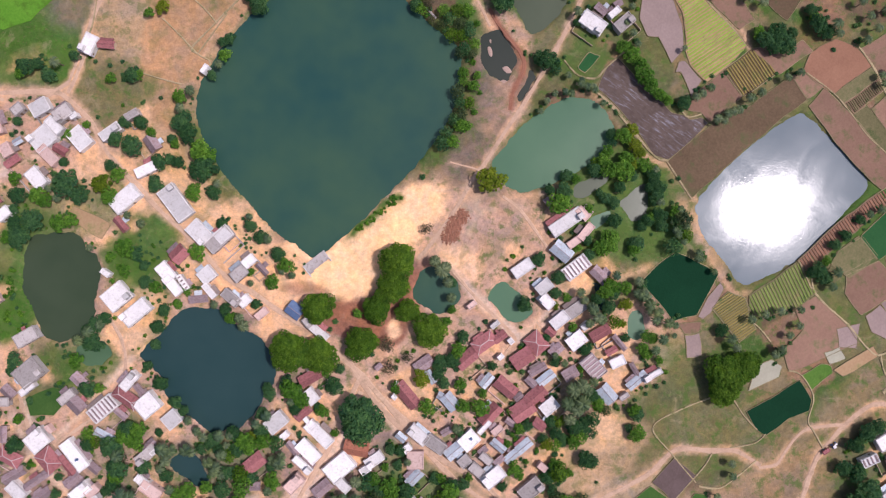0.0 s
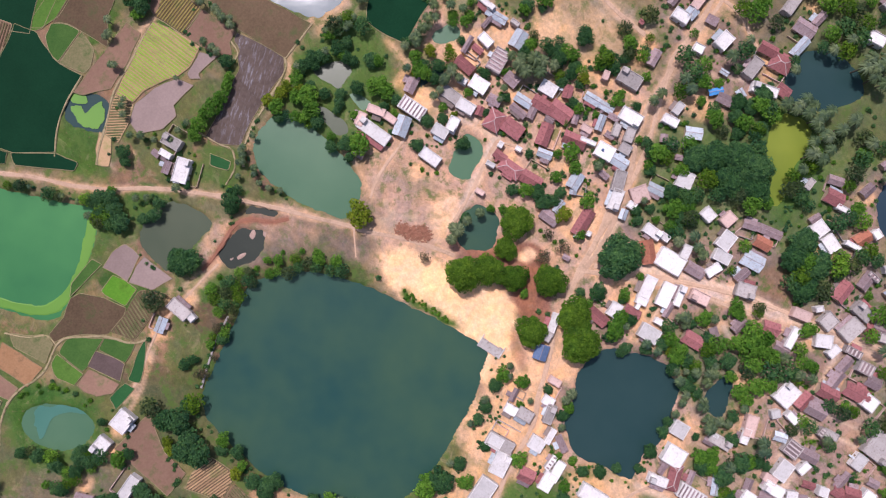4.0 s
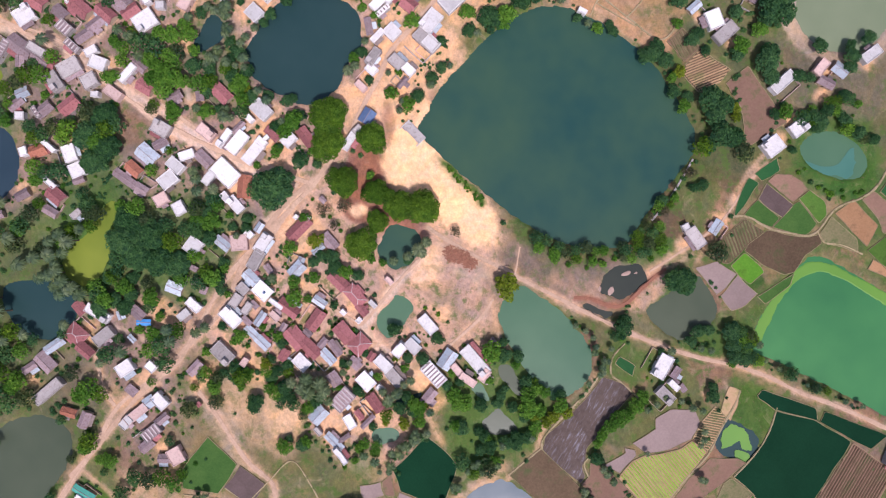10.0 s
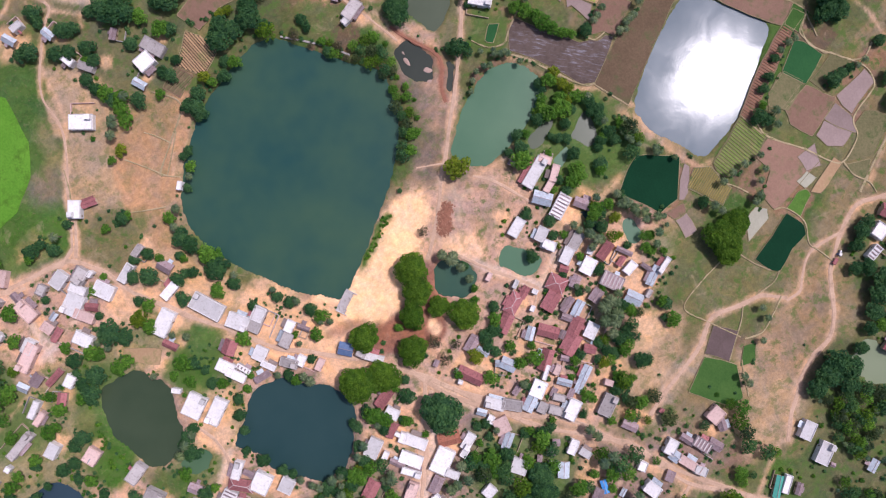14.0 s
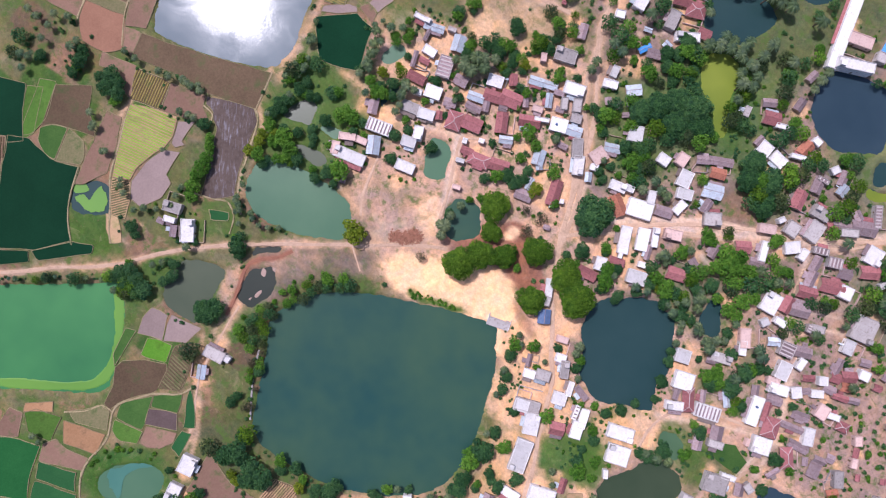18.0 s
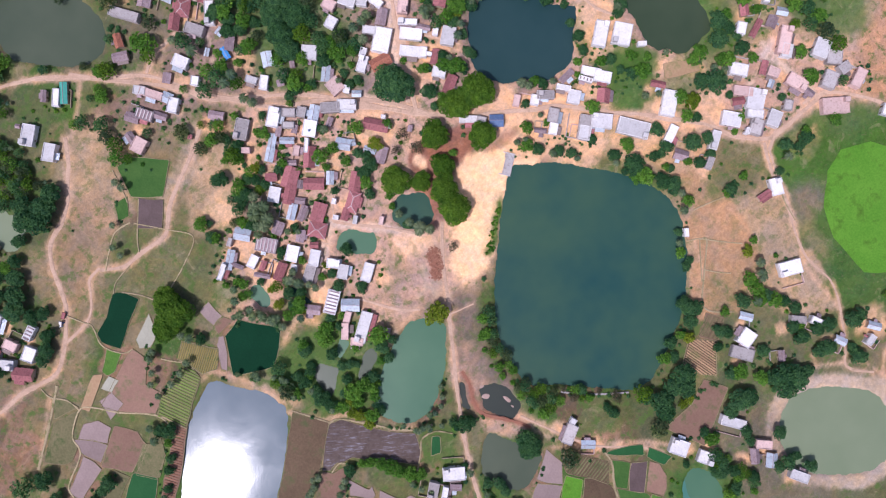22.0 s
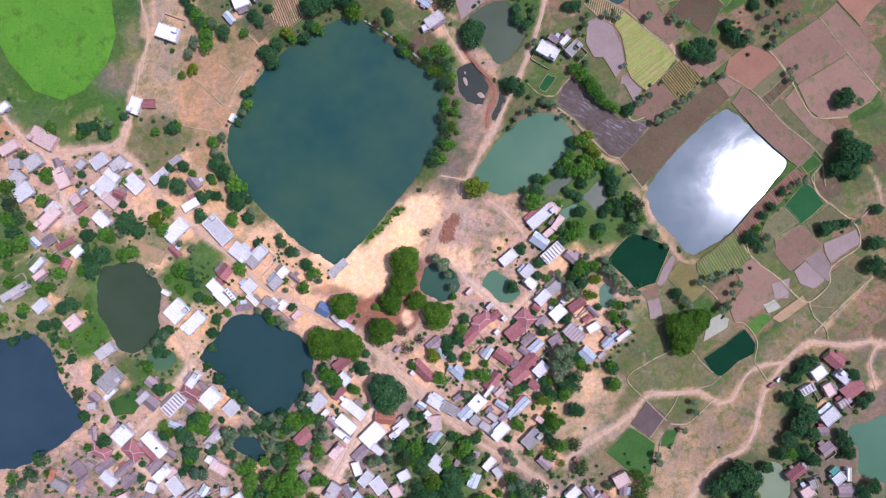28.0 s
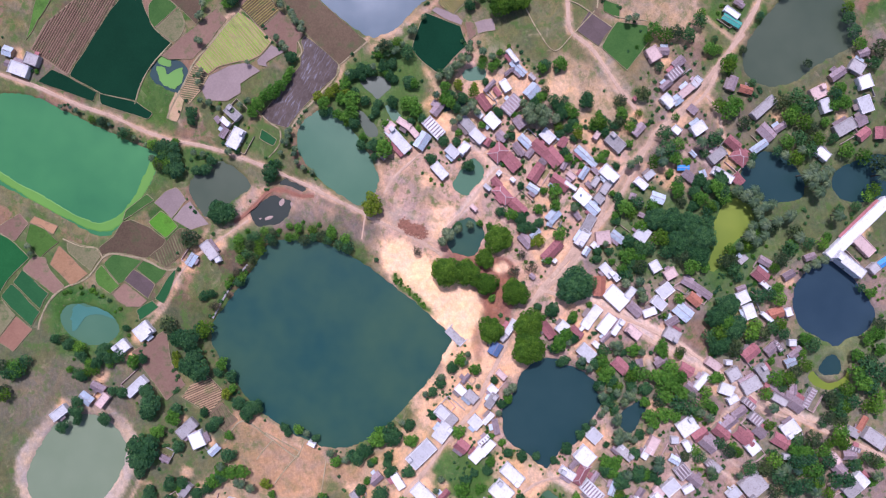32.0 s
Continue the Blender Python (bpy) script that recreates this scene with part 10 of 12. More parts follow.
tree("D", 59.5, 134.7, 4.0)
tree("D", 54.9, 136.6, 3.4)
tree("D", 58.4, 139.0, 3.4)
tree("L", 68.5, 133.8, 2.3)
tree("Y", -149.6, 28.9, 4.5)
tree("L", -146.7, 24.0, 4.0)
tree("L", -143.0, 33.1, 3.5)
tree("D", -165.1, 28.9, 6.1)
tree("D", -160.2, 24.0, 4.3)
tree("P", -170.1, 30.6, 2.8)
tree("L", -177.4, 24.0, 4.0)
tree("D", -187.3, 24.0, 4.0)
tree("L", -188.5, 31.4, 3.0)
tree("D", -188.5, 11.6, 3.5)
tree("D", -179.9, 12.9, 5.0)
tree("L", -175.0, 21.5, 3.5)
tree("L", -168.8, 11.6, 4.0)
tree("L", -163.9, 12.9, 3.5)
tree("D", -186.1, 5.5, 5.0)
tree("L", -191.0, 5.5, 3.5)
tree("C", -155.3, 1.3, 2.3)
tree("C", -138.8, 15.4, 2.3)
tree("C", -133.1, 11.2, 2.5)
tree("D", -126.5, 29.0, 3.8)
tree("L", -139.3, 0.6, 4.5)
tree("D", -135.6, -1.9, 3.5)
tree("L", -146.7, -3.2, 2.5)
tree("L", -140.5, -9.3, 3.0)
tree("D", -131.9, -6.9, 2.5)
tree("D", -131.4, -14.3, 3.0)
tree("L", -126.5, -16.7, 3.0)
tree("L", -112.9, -18.2, 2.3)
tree("L", -108.0, -1.2, 4.0)
tree("D", -123.2, -26.6, 3.0)
tree("D", -152.8, -32.8, 4.0)
tree("D", -149.1, -30.3, 3.0)
tree("D", -156.5, -35.3, 3.0)
tree("P", -98.6, 29.0, 2.5)
tree("D", -104.8, 35.2, 6.1)
tree("L", -109.7, 25.3, 4.0)
tree("D", -101.1, 25.3, 3.5)
tree("D", -125.7, -34.0, 3.3)
tree("L", -117.1, -24.1, 2.3)
tree("P", -101.1, -24.1, 2.5)
tree("D", -96.1, -26.6, 3.0)
tree("D", -97.4, 11.7, 3.0)
tree("D", -189.7, 17.8, 2.5)
tree("P", -168.8, 22.7, 2.5)
tree("P", -173.7, 26.4, 2.3)
tree("D", -126.9, -41.9, 2.5)
tree("D", -130.6, -51.3, 2.3)
tree("D", -124.5, -58.7, 3.5)
tree("D", -118.3, -67.4, 3.0)
tree("L", -161.4, -48.8, 3.5)
tree("D", -154.1, -40.9, 4.5)
tree("D", -156.5, -61.2, 3.8)
tree("L", -151.6, -61.2, 2.5)
tree("D", -139.3, -79.0, 3.8)
tree("L", -134.3, -79.0, 3.8)
tree("D", -145.4, -86.4, 5.0)
tree("D", -156.5, -85.9, 3.3)
tree("L", -134.3, -85.9, 3.0)
tree("D", -143.0, -96.3, 5.0)
tree("D", -131.9, -95.8, 3.5)
tree("D", -114.6, -71.1, 2.5)
tree("P", -112.1, -74.8, 2.8)
tree("P", -108.4, -79.8, 2.8)
tree("P", -104.7, -82.2, 2.8)
tree("P", -110.9, -88.4, 2.8)
tree("P", -122.0, -92.1, 3.3)
tree("P", -119.5, -89.6, 2.5)
tree("D", -122.0, -99.5, 3.3)
tree("P", -123.2, -95.8, 2.8)
tree("D", -125.7, -81.0, 2.0)
tree("D", -101.0, -83.5, 3.5)
tree("P", -99.8, -94.6, 3.3)
tree("P", -97.3, -98.3, 2.8)
tree("D", -107.2, -88.4, 2.5)
tree("L", -112.1, -106.2, 4.0)
tree("L", -104.7, -104.7, 3.0)
tree("D", -97.3, -105.7, 4.0)
tree("D", -188.5, -48.8, 3.5)
tree("D", -188.5, -85.9, 4.0)
tree("L", -187.3, -74.8, 2.5)
tree("D", -170.1, -100.7, 2.0)
tree("D", -191.0, -53.8, 2.5)
tree("L", -117.1, -108.2, 3.5)
tree("D", -171.3, -108.1, 2.5)
tree("D", -145.4, -103.7, 3.5)
tree("D", -149.1, -106.9, 2.5)
tree("D", -98.6, -88.4, 3.0)
tree("D", -103.5, -85.9, 2.5)
tree("T", -7.2, 9.3, 3.0)
tree("T", -24.5, -41.9, 3.8)
tree("L", -37.6, -28.1, 2.3)
tree("T", -23.2, -51.4, 3.5)
tree("D", -85.0, 10.5, 3.0)
tree("D", -80.1, 5.5, 3.5)
tree("P", -77.6, 4.3, 2.8)
tree("D", -72.7, -1.9, 3.5)
tree("L", -69.0, -6.8, 3.8)
tree("P", -70.2, -9.8, 2.5)
tree("P", -66.5, -11.8, 2.3)
tree("L", -75.1, -14.2, 3.5)
tree("D", -82.5, -24.1, 2.5)
tree("C", -87.5, -34.0, 3.3)
tree("L", -93.6, -30.3, 3.0)
tree("C", -88.7, -30.3, 2.8)
tree("P", -85.0, -15.0, 2.0)
tree("L", -85.0, -9.8, 2.0)
tree("L", -66.5, -61.2, 4.8)
tree("D", -65.2, -69.9, 3.3)
tree("D", -68.9, -58.8, 3.5)
tree("P", -67.2, -66.2, 2.5)
tree("D", -76.4, -63.7, 3.0)
tree("D", -77.6, -61.2, 2.5)
tree("D", -80.1, -72.4, 3.0)
tree("D", -80.1, -79.8, 3.5)
tree("L", -78.8, -84.0, 4.0)
tree("L", -85.0, -86.0, 4.0)
tree("Y", -83.8, -82.2, 2.5)
tree("D", -92.4, -81.0, 3.5)
tree("D", -91.2, -88.4, 3.5)
tree("D", -94.9, -98.3, 3.5)
tree("P", -93.6, -81.0, 2.5)
tree("P", -94.9, -85.9, 2.3)
tree("D", -85.0, -100.8, 3.3)
tree("L", -75.1, -102.0, 4.0)
tree("C", -77.6, -105.7, 2.8)
tree("C", -70.9, -91.4, 2.8)
tree("D", -76.3, -96.3, 2.3)
tree("D", -47.9, -60.0, 4.3)
tree("P", -46.7, -61.2, 2.3)
tree("D", -55.4, -69.9, 2.3)
tree("L", -47.9, -81.0, 2.0)
tree("D", -23.2, -88.5, 2.5)
tree("D", -18.8, -89.0, 2.8)
tree("D", -20.0, -95.4, 2.5)
tree("P", -15.8, -93.9, 2.3)
tree("L", -25.7, -96.4, 2.0)
tree("C", -38.0, -100.8, 3.3)
tree("L", -30.6, -101.3, 3.3)
tree("L", -23.2, -104.6, 4.5)
tree("D", -28.1, -107.5, 3.3)
tree("D", -15.8, -106.3, 3.8)
tree("Y", -9.6, -56.8, 4.0)
tree("L", -20.7, -60.8, 2.8)
tree("L", -7.1, -69.2, 3.8)
tree("D", -1.0, -50.1, 3.8)
tree("D", -2.2, -54.6, 3.0)
tree("T", -15.8, -47.6, 2.8)
tree("D", 0.3, -58.8, 3.0)
tree("C", -1.0, -9.3, 4.3)
tree("C", -3.5, -5.6, 3.3)
tree("C", 2.0, -6.8, 3.0)
tree("L", -51.7, -53.8, 2.8)
tree("D", -45.5, -52.6, 2.5)
tree("L", -0.9, -100.9, 2.5)
tree("D", -3.4, -101.4, 3.0)
tree("Y", 20.8, 30.8, 6.3)
tree("L", 51.0, 20.5, 5.3)
tree("L", 58.4, 31.6, 2.5)
tree("D", 54.7, 32.9, 3.0)
tree("D", 53.5, 26.7, 3.5)
tree("D", 47.3, 26.7, 2.5)
tree("D", 67.1, 35.3, 3.5)
tree("L", 64.7, 18.0, 2.3)
tree("D", 69.6, 25.2, 2.0)
tree("L", 73.3, 35.3, 4.3)
tree("L", 79.5, 35.4, 5.0)
tree("Y", 83.2, 37.8, 3.5)
tree("D", 72.1, 23.0, 2.8)
tree("D", 75.8, 21.0, 2.8)
tree("D", 78.3, 27.9, 3.0)
tree("D", 75.8, 13.1, 3.3)
tree("L", 73.3, 5.6, 4.3)
tree("L", 69.6, 0.7, 3.8)
tree("L", 73.8, 1.7, 3.8)
tree("D", 63.9, 4.4, 2.5)
tree("D", 64.7, -2.3, 2.8)
tree("L", 59.7, 0.7, 2.0)
tree("D", 42.4, -4.3, 3.3)
tree("D", 51.0, -12.2, 3.3)
tree("D", 49.8, -19.2, 2.8)
tree("L", 54.8, -20.9, 2.3)
tree("D", 36.2, -24.1, 3.5)
tree("Y", 49.8, -24.6, 2.0)
tree("L", 57.3, -34.0, 2.3)
tree("P", 61.0, -19.2, 2.8)
tree("P", 64.7, -25.4, 2.8)
tree("P", 67.2, -29.1, 3.3)
tree("P", 64.7, -32.8, 2.8)
tree("P", 62.2, -21.6, 2.5)
tree("L", 72.1, -17.9, 4.0)
tree("Y", 73.4, -14.2, 2.5)
tree("D", 68.4, -21.6, 3.0)
tree("D", 73.4, -25.4, 3.3)
tree("Y", 80.8, -24.1, 3.0)
tree("D", 75.8, -19.2, 3.0)
tree("L", 80.8, -16.7, 3.0)
tree("P", 85.8, -14.2, 2.8)
tree("P", 88.3, -17.9, 2.8)
tree("P", 90.7, -21.6, 2.8)
tree("P", 90.7, -26.6, 2.5)
tree("P", 93.2, -30.3, 2.8)
tree("D", 88.3, -16.2, 2.3)
tree("D", 85.8, 3.1, 3.5)
tree("L", 84.5, 0.2, 3.0)
tree("D", 90.7, 13.1, 3.0)
tree("L", 92.0, 14.3, 2.5)
tree("D", 88.2, 10.6, 2.5)
tree("D", 93.2, 32.9, 3.5)
tree("D", 95.7, 27.9, 3.5)
tree("D", 94.4, 23.0, 3.5)
tree("D", 95.7, 15.5, 3.5)
tree("D", 91.9, 27.9, 2.5)
tree("D", 96.9, 10.6, 3.0)
tree("P", 93.2, 35.4, 2.3)
tree("P", 95.7, 20.5, 2.5)
tree("D", 83.3, 32.9, 3.0)
tree("P", 1.5, -14.2, 3.0)
tree("D", 4.0, -14.2, 2.5)
tree("L", 1.5, -31.6, 2.5)
tree("C", 4.0, -21.6, 2.8)
tree("L", 4.0, -26.6, 2.0)
tree("D", 4.0, -48.9, 3.8)
tree("L", 6.5, -44.4, 3.5)
tree("D", 8.9, -38.5, 3.0)
tree("D", 21.8, -51.4, 2.3)
tree("L", 7.7, -59.3, 3.0)
tree("L", 9.0, -68.7, 3.5)
tree("L", 16.4, -69.2, 4.3)
tree("L", 17.6, -63.7, 2.3)
tree("C", 5.3, -78.6, 2.8)
tree("D", 7.7, -81.6, 2.0)
tree("L", 28.8, -86.0, 2.0)
tree("L", 33.7, -79.1, 2.8)
tree("D", 37.5, -78.1, 2.5)
tree("L", 30.0, -71.9, 2.0)
tree("L", 31.3, -96.5, 3.3)
tree("L", 33.8, -99.7, 2.5)
tree("D", 44.2, -83.6, 2.5)
tree("Y", 46.1, -86.1, 3.0)
tree("D", 47.9, -76.2, 3.0)
tree("D", 49.9, -81.1, 3.0)
tree("C", 56.0, -61.3, 4.3)
tree("C", 61.0, -59.3, 4.0)
tree("C", 53.6, -67.5, 4.0)
tree("C", 58.5, -68.7, 4.0)
tree("C", 64.0, -61.3, 3.5)
tree("C", 54.8, -73.7, 3.5)
tree("D", 66.0, -64.3, 3.3)
tree("L", 68.4, -67.5, 2.8)
tree("L", 70.2, -70.0, 2.3)
tree("D", 58.5, -78.6, 3.8)
tree("D", 62.3, -79.1, 3.3)
tree("L", 57.3, -84.8, 3.3)
tree("D", 63.5, -75.7, 2.8)
tree("D", 62.7, -43.9, 3.0)
tree("L", 61.0, -52.6, 2.0)
tree("D", 49.8, -49.6, 2.5)
tree("D", 85.8, -72.5, 3.5)
tree("L", 84.6, -70.7, 3.0)
tree("L", 85.8, -81.1, 4.0)
tree("D", 82.6, -79.1, 2.0)
tree("D", 63.5, -92.8, 4.3)
tree("L", 49.9, -94.7, 3.0)
tree("D", 46.1, -100.9, 3.3)
tree("D", 52.3, -100.2, 3.0)
tree("D", 48.6, -106.4, 2.5)
tree("L", 56.1, -99.0, 2.0)
tree("D", 4.0, -103.9, 3.3)
tree("D", 9.0, -103.9, 2.8)
tree("L", 11.5, -100.9, 2.0)
tree("D", 26.3, -105.1, 2.3)
tree("L", 88.3, -43.9, 3.0)
tree("L", 90.8, -46.4, 2.5)
tree("L", 93.2, -39.0, 2.5)
tree("D", 80.8, -39.0, 2.3)
tree("Y", 79.6, -32.8, 2.0)
tree("L", 95.7, -48.9, 2.0)
tree("D", 46.1, -39.0, 2.0)
tree("P", 49.8, -46.9, 2.0)
tree("Y", -123.3, 107.2, 3.3)
tree("L", -129.9, 104.7, 2.3)
tree("D", -97.4, 92.0, 2.5)
tree("L", -96.1, 85.8, 3.0)
tree("P", -99.1, 81.6, 2.5)
tree("D", -102.3, 77.2, 2.3)
tree("P", -110.9, 70.2, 3.0)
tree("L", -115.9, 67.3, 3.5)
tree("P", -115.9, 61.8, 2.8)
tree("D", -114.6, 56.1, 4.8)
tree("D", -112.2, 51.2, 4.5)
tree("L", -113.4, 53.7, 2.5)
tree("L", -106.0, 43.1, 5.0)
tree("L", -102.3, 41.3, 3.5)
tree("L", -118.3, 47.0, 2.3)
tree("D", -119.6, 48.7, 2.5)
tree("D", -144.2, 48.7, 3.5)
tree("D", -133.1, 56.1, 3.3)
tree("D", -140.5, 56.1, 2.8)
tree("D", -136.3, 45.5, 4.8)
tree("L", -128.9, 51.7, 2.5)
tree("D", -124.5, 38.8, 3.8)
tree("D", -120.8, 40.1, 2.5)
tree("D", -183.6, 80.7, 4.0)
tree("D", -178.7, 82.0, 3.0)
tree("P", -168.8, 82.0, 3.0)
tree("D", -173.7, 77.0, 3.5)
tree("L", -186.0, 78.2, 3.0)
tree("D", -162.7, 85.7, 2.5)
tree("D", -136.8, 77.1, 3.5)
tree("L", -134.3, 77.1, 2.5)
tree("L", -146.7, 75.8, 2.5)
tree("L", -157.7, 55.3, 2.0)
tree("D", -188.0, 56.8, 2.3)
tree("D", -167.6, 38.8, 2.3)
tree("L", -165.1, 51.1, 2.3)
tree("D", -146.7, 37.1, 2.8)
tree("D", -108.5, 46.3, 2.0)
tree("D", -117.1, 38.8, 3.0)
tree("D", 46.0, 83.6, 4.8)
tree("D", 42.8, 84.8, 3.3)
tree("L", 49.7, 82.4, 2.8)
tree("P", 55.9, 77.4, 2.0)
tree("P", 60.9, 72.5, 2.3)
tree("P", 65.9, 72.5, 2.3)
tree("P", 70.3, 65.1, 2.0)
tree("L", 79.5, 89.8, 3.3)
tree("L", 83.2, 86.1, 3.8)
tree("L", 86.9, 81.2, 4.0)
tree("L", 89.4, 76.2, 4.0)
tree("L", 91.9, 72.5, 3.5)
tree("L", 95.6, 68.8, 3.0)
tree("L", 99.4, 66.4, 2.5)
tree("P", 81.2, 101.0, 2.0)
tree("P", 84.4, 96.0, 2.3)
tree("P", 85.7, 91.1, 2.0)
tree("P", 83.2, 107.2, 2.0)
tree("D", 106.8, 65.1, 3.5)
tree("P", 106.8, 88.7, 1.8)
tree("P", 58.4, 104.7, 2.8)
tree("D", 59.6, 100.9, 2.0)
tree("D", 74.6, 51.5, 2.5)
tree("D", 75.1, 47.7, 2.5)
tree("L", 72.6, 43.5, 3.0)
tree("L", 70.8, 39.8, 3.0)
tree("L", 79.5, 50.2, 3.8)
tree("Y", 83.2, 52.7, 3.5)
tree("Y", 84.5, 46.5, 3.5)
tree("Y", 87.0, 42.8, 3.0)
tree("L", 88.2, 37.8, 3.5)
tree("L", 80.8, 40.3, 3.5)
tree("D", 93.2, 35.4, 3.0)
tree("D", 67.1, 39.6, 2.0)
tree("P", 43.6, 61.3, 2.0)
tree("P", 46.0, 66.3, 2.0)
tree("P", 49.7, 68.7, 2.0)
tree("D", 6.4, 69.9, 3.5)
tree("D", 7.6, 65.0, 3.0)
tree("L", 7.7, 55.1, 3.0)
tree("D", 5.2, 57.5, 3.3)
tree("D", 8.9, 74.9, 2.5)
tree("D", 8.9, 94.7, 3.3)
tree("D", 7.6, 87.2, 3.0)
tree("D", 11.3, 99.6, 2.5)
tree("L", 15.1, 77.4, 2.0)
tree("D", 26.2, 108.8, 5.0)
tree("D", 98.0, -134.4, 4.4)
tree("D", 94.2, -140.2, 4.4)
tree("D", 95.0, -146.5, 4.4)
tree("D", 92.8, -152.5, 4.4)
tree("D", 99.7, -159.5, 4.4)
tree("D", 104.1, -161.6, 3.1)
tree("D", 93.8, -130.8, 3.1)
tree("D", 63.6, -124.0, 4.4)
tree("D", 77.8, -135.1, 2.8)
tree("D", 89.4, -167.6, 2.2)
tree("L", 83.7, -163.8, 3.8)
tree("D", 83.1, -168.4, 2.8)
tree("D", 73.4, -171.9, 5.0)
tree("L", 76.3, -173.8, 3.8)
tree("D", 81.5, -182.3, 2.5)
tree("D", 62.5, -184.7, 2.8)
tree("D", 98.7, -193.7, 2.8)
tree("D", 48.9, -169.0, 5.6)
tree("L", 51.6, -172.4, 5.0)
tree("D", 52.5, -164.7, 4.4)
tree("D", 41.6, -177.5, 3.8)
tree("D", 33.9, -159.4, 4.7)
tree("P", 37.2, -162.9, 3.1)
tree("D", 31.5, -132.6, 5.6)
tree("D", 33.8, -139.1, 4.4)
tree("L", 26.4, -136.6, 4.1)
tree("D", 26.1, -125.7, 4.4)
tree("L", 23.9, -144.1, 2.5)
tree("D", 50.0, -198.7, 5.0)
tree("D", 52.1, -206.8, 5.0)
tree("D", 46.8, -212.4, 5.6)
tree("D", 41.7, -202.4, 5.0)
tree("D", 37.7, -209.8, 5.0)
tree("L", 44.4, -205.9, 3.8)
tree("D", 34.1, -214.0, 4.4)
tree("D", 28.9, -205.6, 5.0)
tree("D", 22.2, -209.5, 5.6)
tree("D", 28.1, -199.2, 4.4)
tree("D", 18.4, -202.7, 5.0)
tree("D", 26.8, -210.0, 4.4)
tree("D", 23.5, -194.0, 3.4)
tree("P", 20.6, -196.8, 3.4)
tree("P", 22.8, -204.8, 3.4)
tree("D", 51.0, -228.6, 4.4)
tree("L", 53.7, -232.0, 3.8)
tree("L", 45.9, -232.6, 4.4)
tree("D", 44.9, -227.8, 3.8)
tree("L", 36.3, -222.1, 2.8)
tree("D", 27.6, -216.4, 4.4)
tree("D", 69.6, -216.7, 2.8)
tree("D", 91.5, -241.3, 4.4)
tree("D", 83.5, -243.4, 4.4)
tree("D", 77.0, -245.8, 4.1)
tree("D", 97.6, -242.0, 3.8)
tree("D", 72.6, -256.2, 5.6)
tree("D", 65.3, -252.8, 3.8)
tree("D", 27.1, -225.7, 3.1)
tree("P", 11.1, -211.2, 4.1)
tree("P", 10.2, -218.9, 4.1)
tree("D", 19.6, -231.0, 5.0)
tree("D", 14.8, -239.8, 5.0)
tree("D", 9.9, -247.1, 5.6)
tree("D", 22.1, -179.8, 3.1)
tree("P", 18.3, -177.8, 3.4)
tree("L", 19.0, -133.6, 2.5)
tree("D", 27.4, -153.9, 2.8)
tree("D", 49.1, -140.9, 2.5)
tree("M", -4.5, -122.0, 6.3)
tree("M", -7.2, -131.0, 6.9)
tree("M", -11.3, -139.9, 7.5)
tree("M", -18.2, -145.3, 7.5)
tree("M", -19.8, -132.6, 6.9)
tree("D", -15.6, -123.8, 5.6)
tree("M", -27.2, -142.6, 6.9)
tree("D", -27.8, -134.8, 5.0)
tree("D", -23.6, -125.9, 4.4)
tree("L", -33.0, -138.8, 5.0)
tree("L", -34.5, -146.4, 3.4)
tree("D", -10.9, -149.3, 5.0)
tree("L", 3.2, -147.9, 4.4)
tree("L", 9.3, -136.1, 4.4)
tree("L", 7.6, -157.7, 4.7)
tree("D", 1.6, -161.7, 4.4)
tree("D", -2.1, -153.5, 3.8)
tree("P", 5.6, -166.9, 4.1)
tree("P", 2.0, -171.1, 4.1)
tree("P", -1.6, -175.3, 4.1)
tree("P", -6.6, -177.9, 4.1)
tree("P", -9.9, -179.0, 3.4)
tree("P", 3.1, -174.4, 3.4)
tree("P", -13.9, -186.4, 4.1)
tree("P", -13.1, -192.7, 4.1)
tree("P", -16.4, -181.4, 4.1)
tree("D", -18.5, -185.8, 3.8)
tree("P", -12.1, -197.5, 3.4)
tree("P", 8.8, -204.7, 4.4)
tree("P", 7.4, -210.8, 4.4)
tree("P", 7.5, -215.5, 4.4)
tree("P", -1.5, -212.8, 4.4)
tree("P", 2.1, -208.6, 4.1)
tree("P", 2.5, -218.0, 3.4)
tree("P", -14.9, -220.6, 4.4)
tree("D", -12.2, -224.1, 3.1)
tree("D", -11.8, -233.5, 3.4)
tree("D", -7.0, -240.3, 3.8)
tree("D", -3.7, -243.9, 4.4)
tree("P", 3.8, -246.3, 4.4)
tree("D", -21.5, -197.9, 4.4)
tree("P", -24.8, -199.1, 4.1)
tree("D", -30.3, -193.7, 5.0)
tree("L", -29.0, -195.5, 3.8)
tree("D", -28.6, -204.9, 3.8)
tree("D", -30.1, -212.5, 3.8)
tree("L", -26.8, -216.1, 2.8)
tree("P", -39.7, -206.7, 3.8)
tree("P", -38.7, -211.5, 3.4)
tree("P", -42.2, -201.7, 3.1)
tree("P", -21.2, -169.9, 4.4)
tree("P", -23.3, -174.3, 4.1)
tree("P", -25.4, -166.2, 3.4)
tree("D", -26.0, -170.8, 3.8)
tree("D", -32.8, -157.5, 4.1)
tree("D", -37.3, -161.7, 4.4)
tree("D", -42.3, -164.2, 3.4)
tree("M", -56.9, -156.2, 6.3)
tree("M", -62.3, -149.3, 6.3)
tree("M", -69.5, -157.8, 6.9)
tree("D", -72.8, -166.8, 5.6)
tree("L", -65.9, -153.5, 5.0)
tree("D", -71.5, -148.2, 5.6)
tree("D", -74.5, -172.8, 5.0)
tree("D", -54.3, -173.7, 4.7)
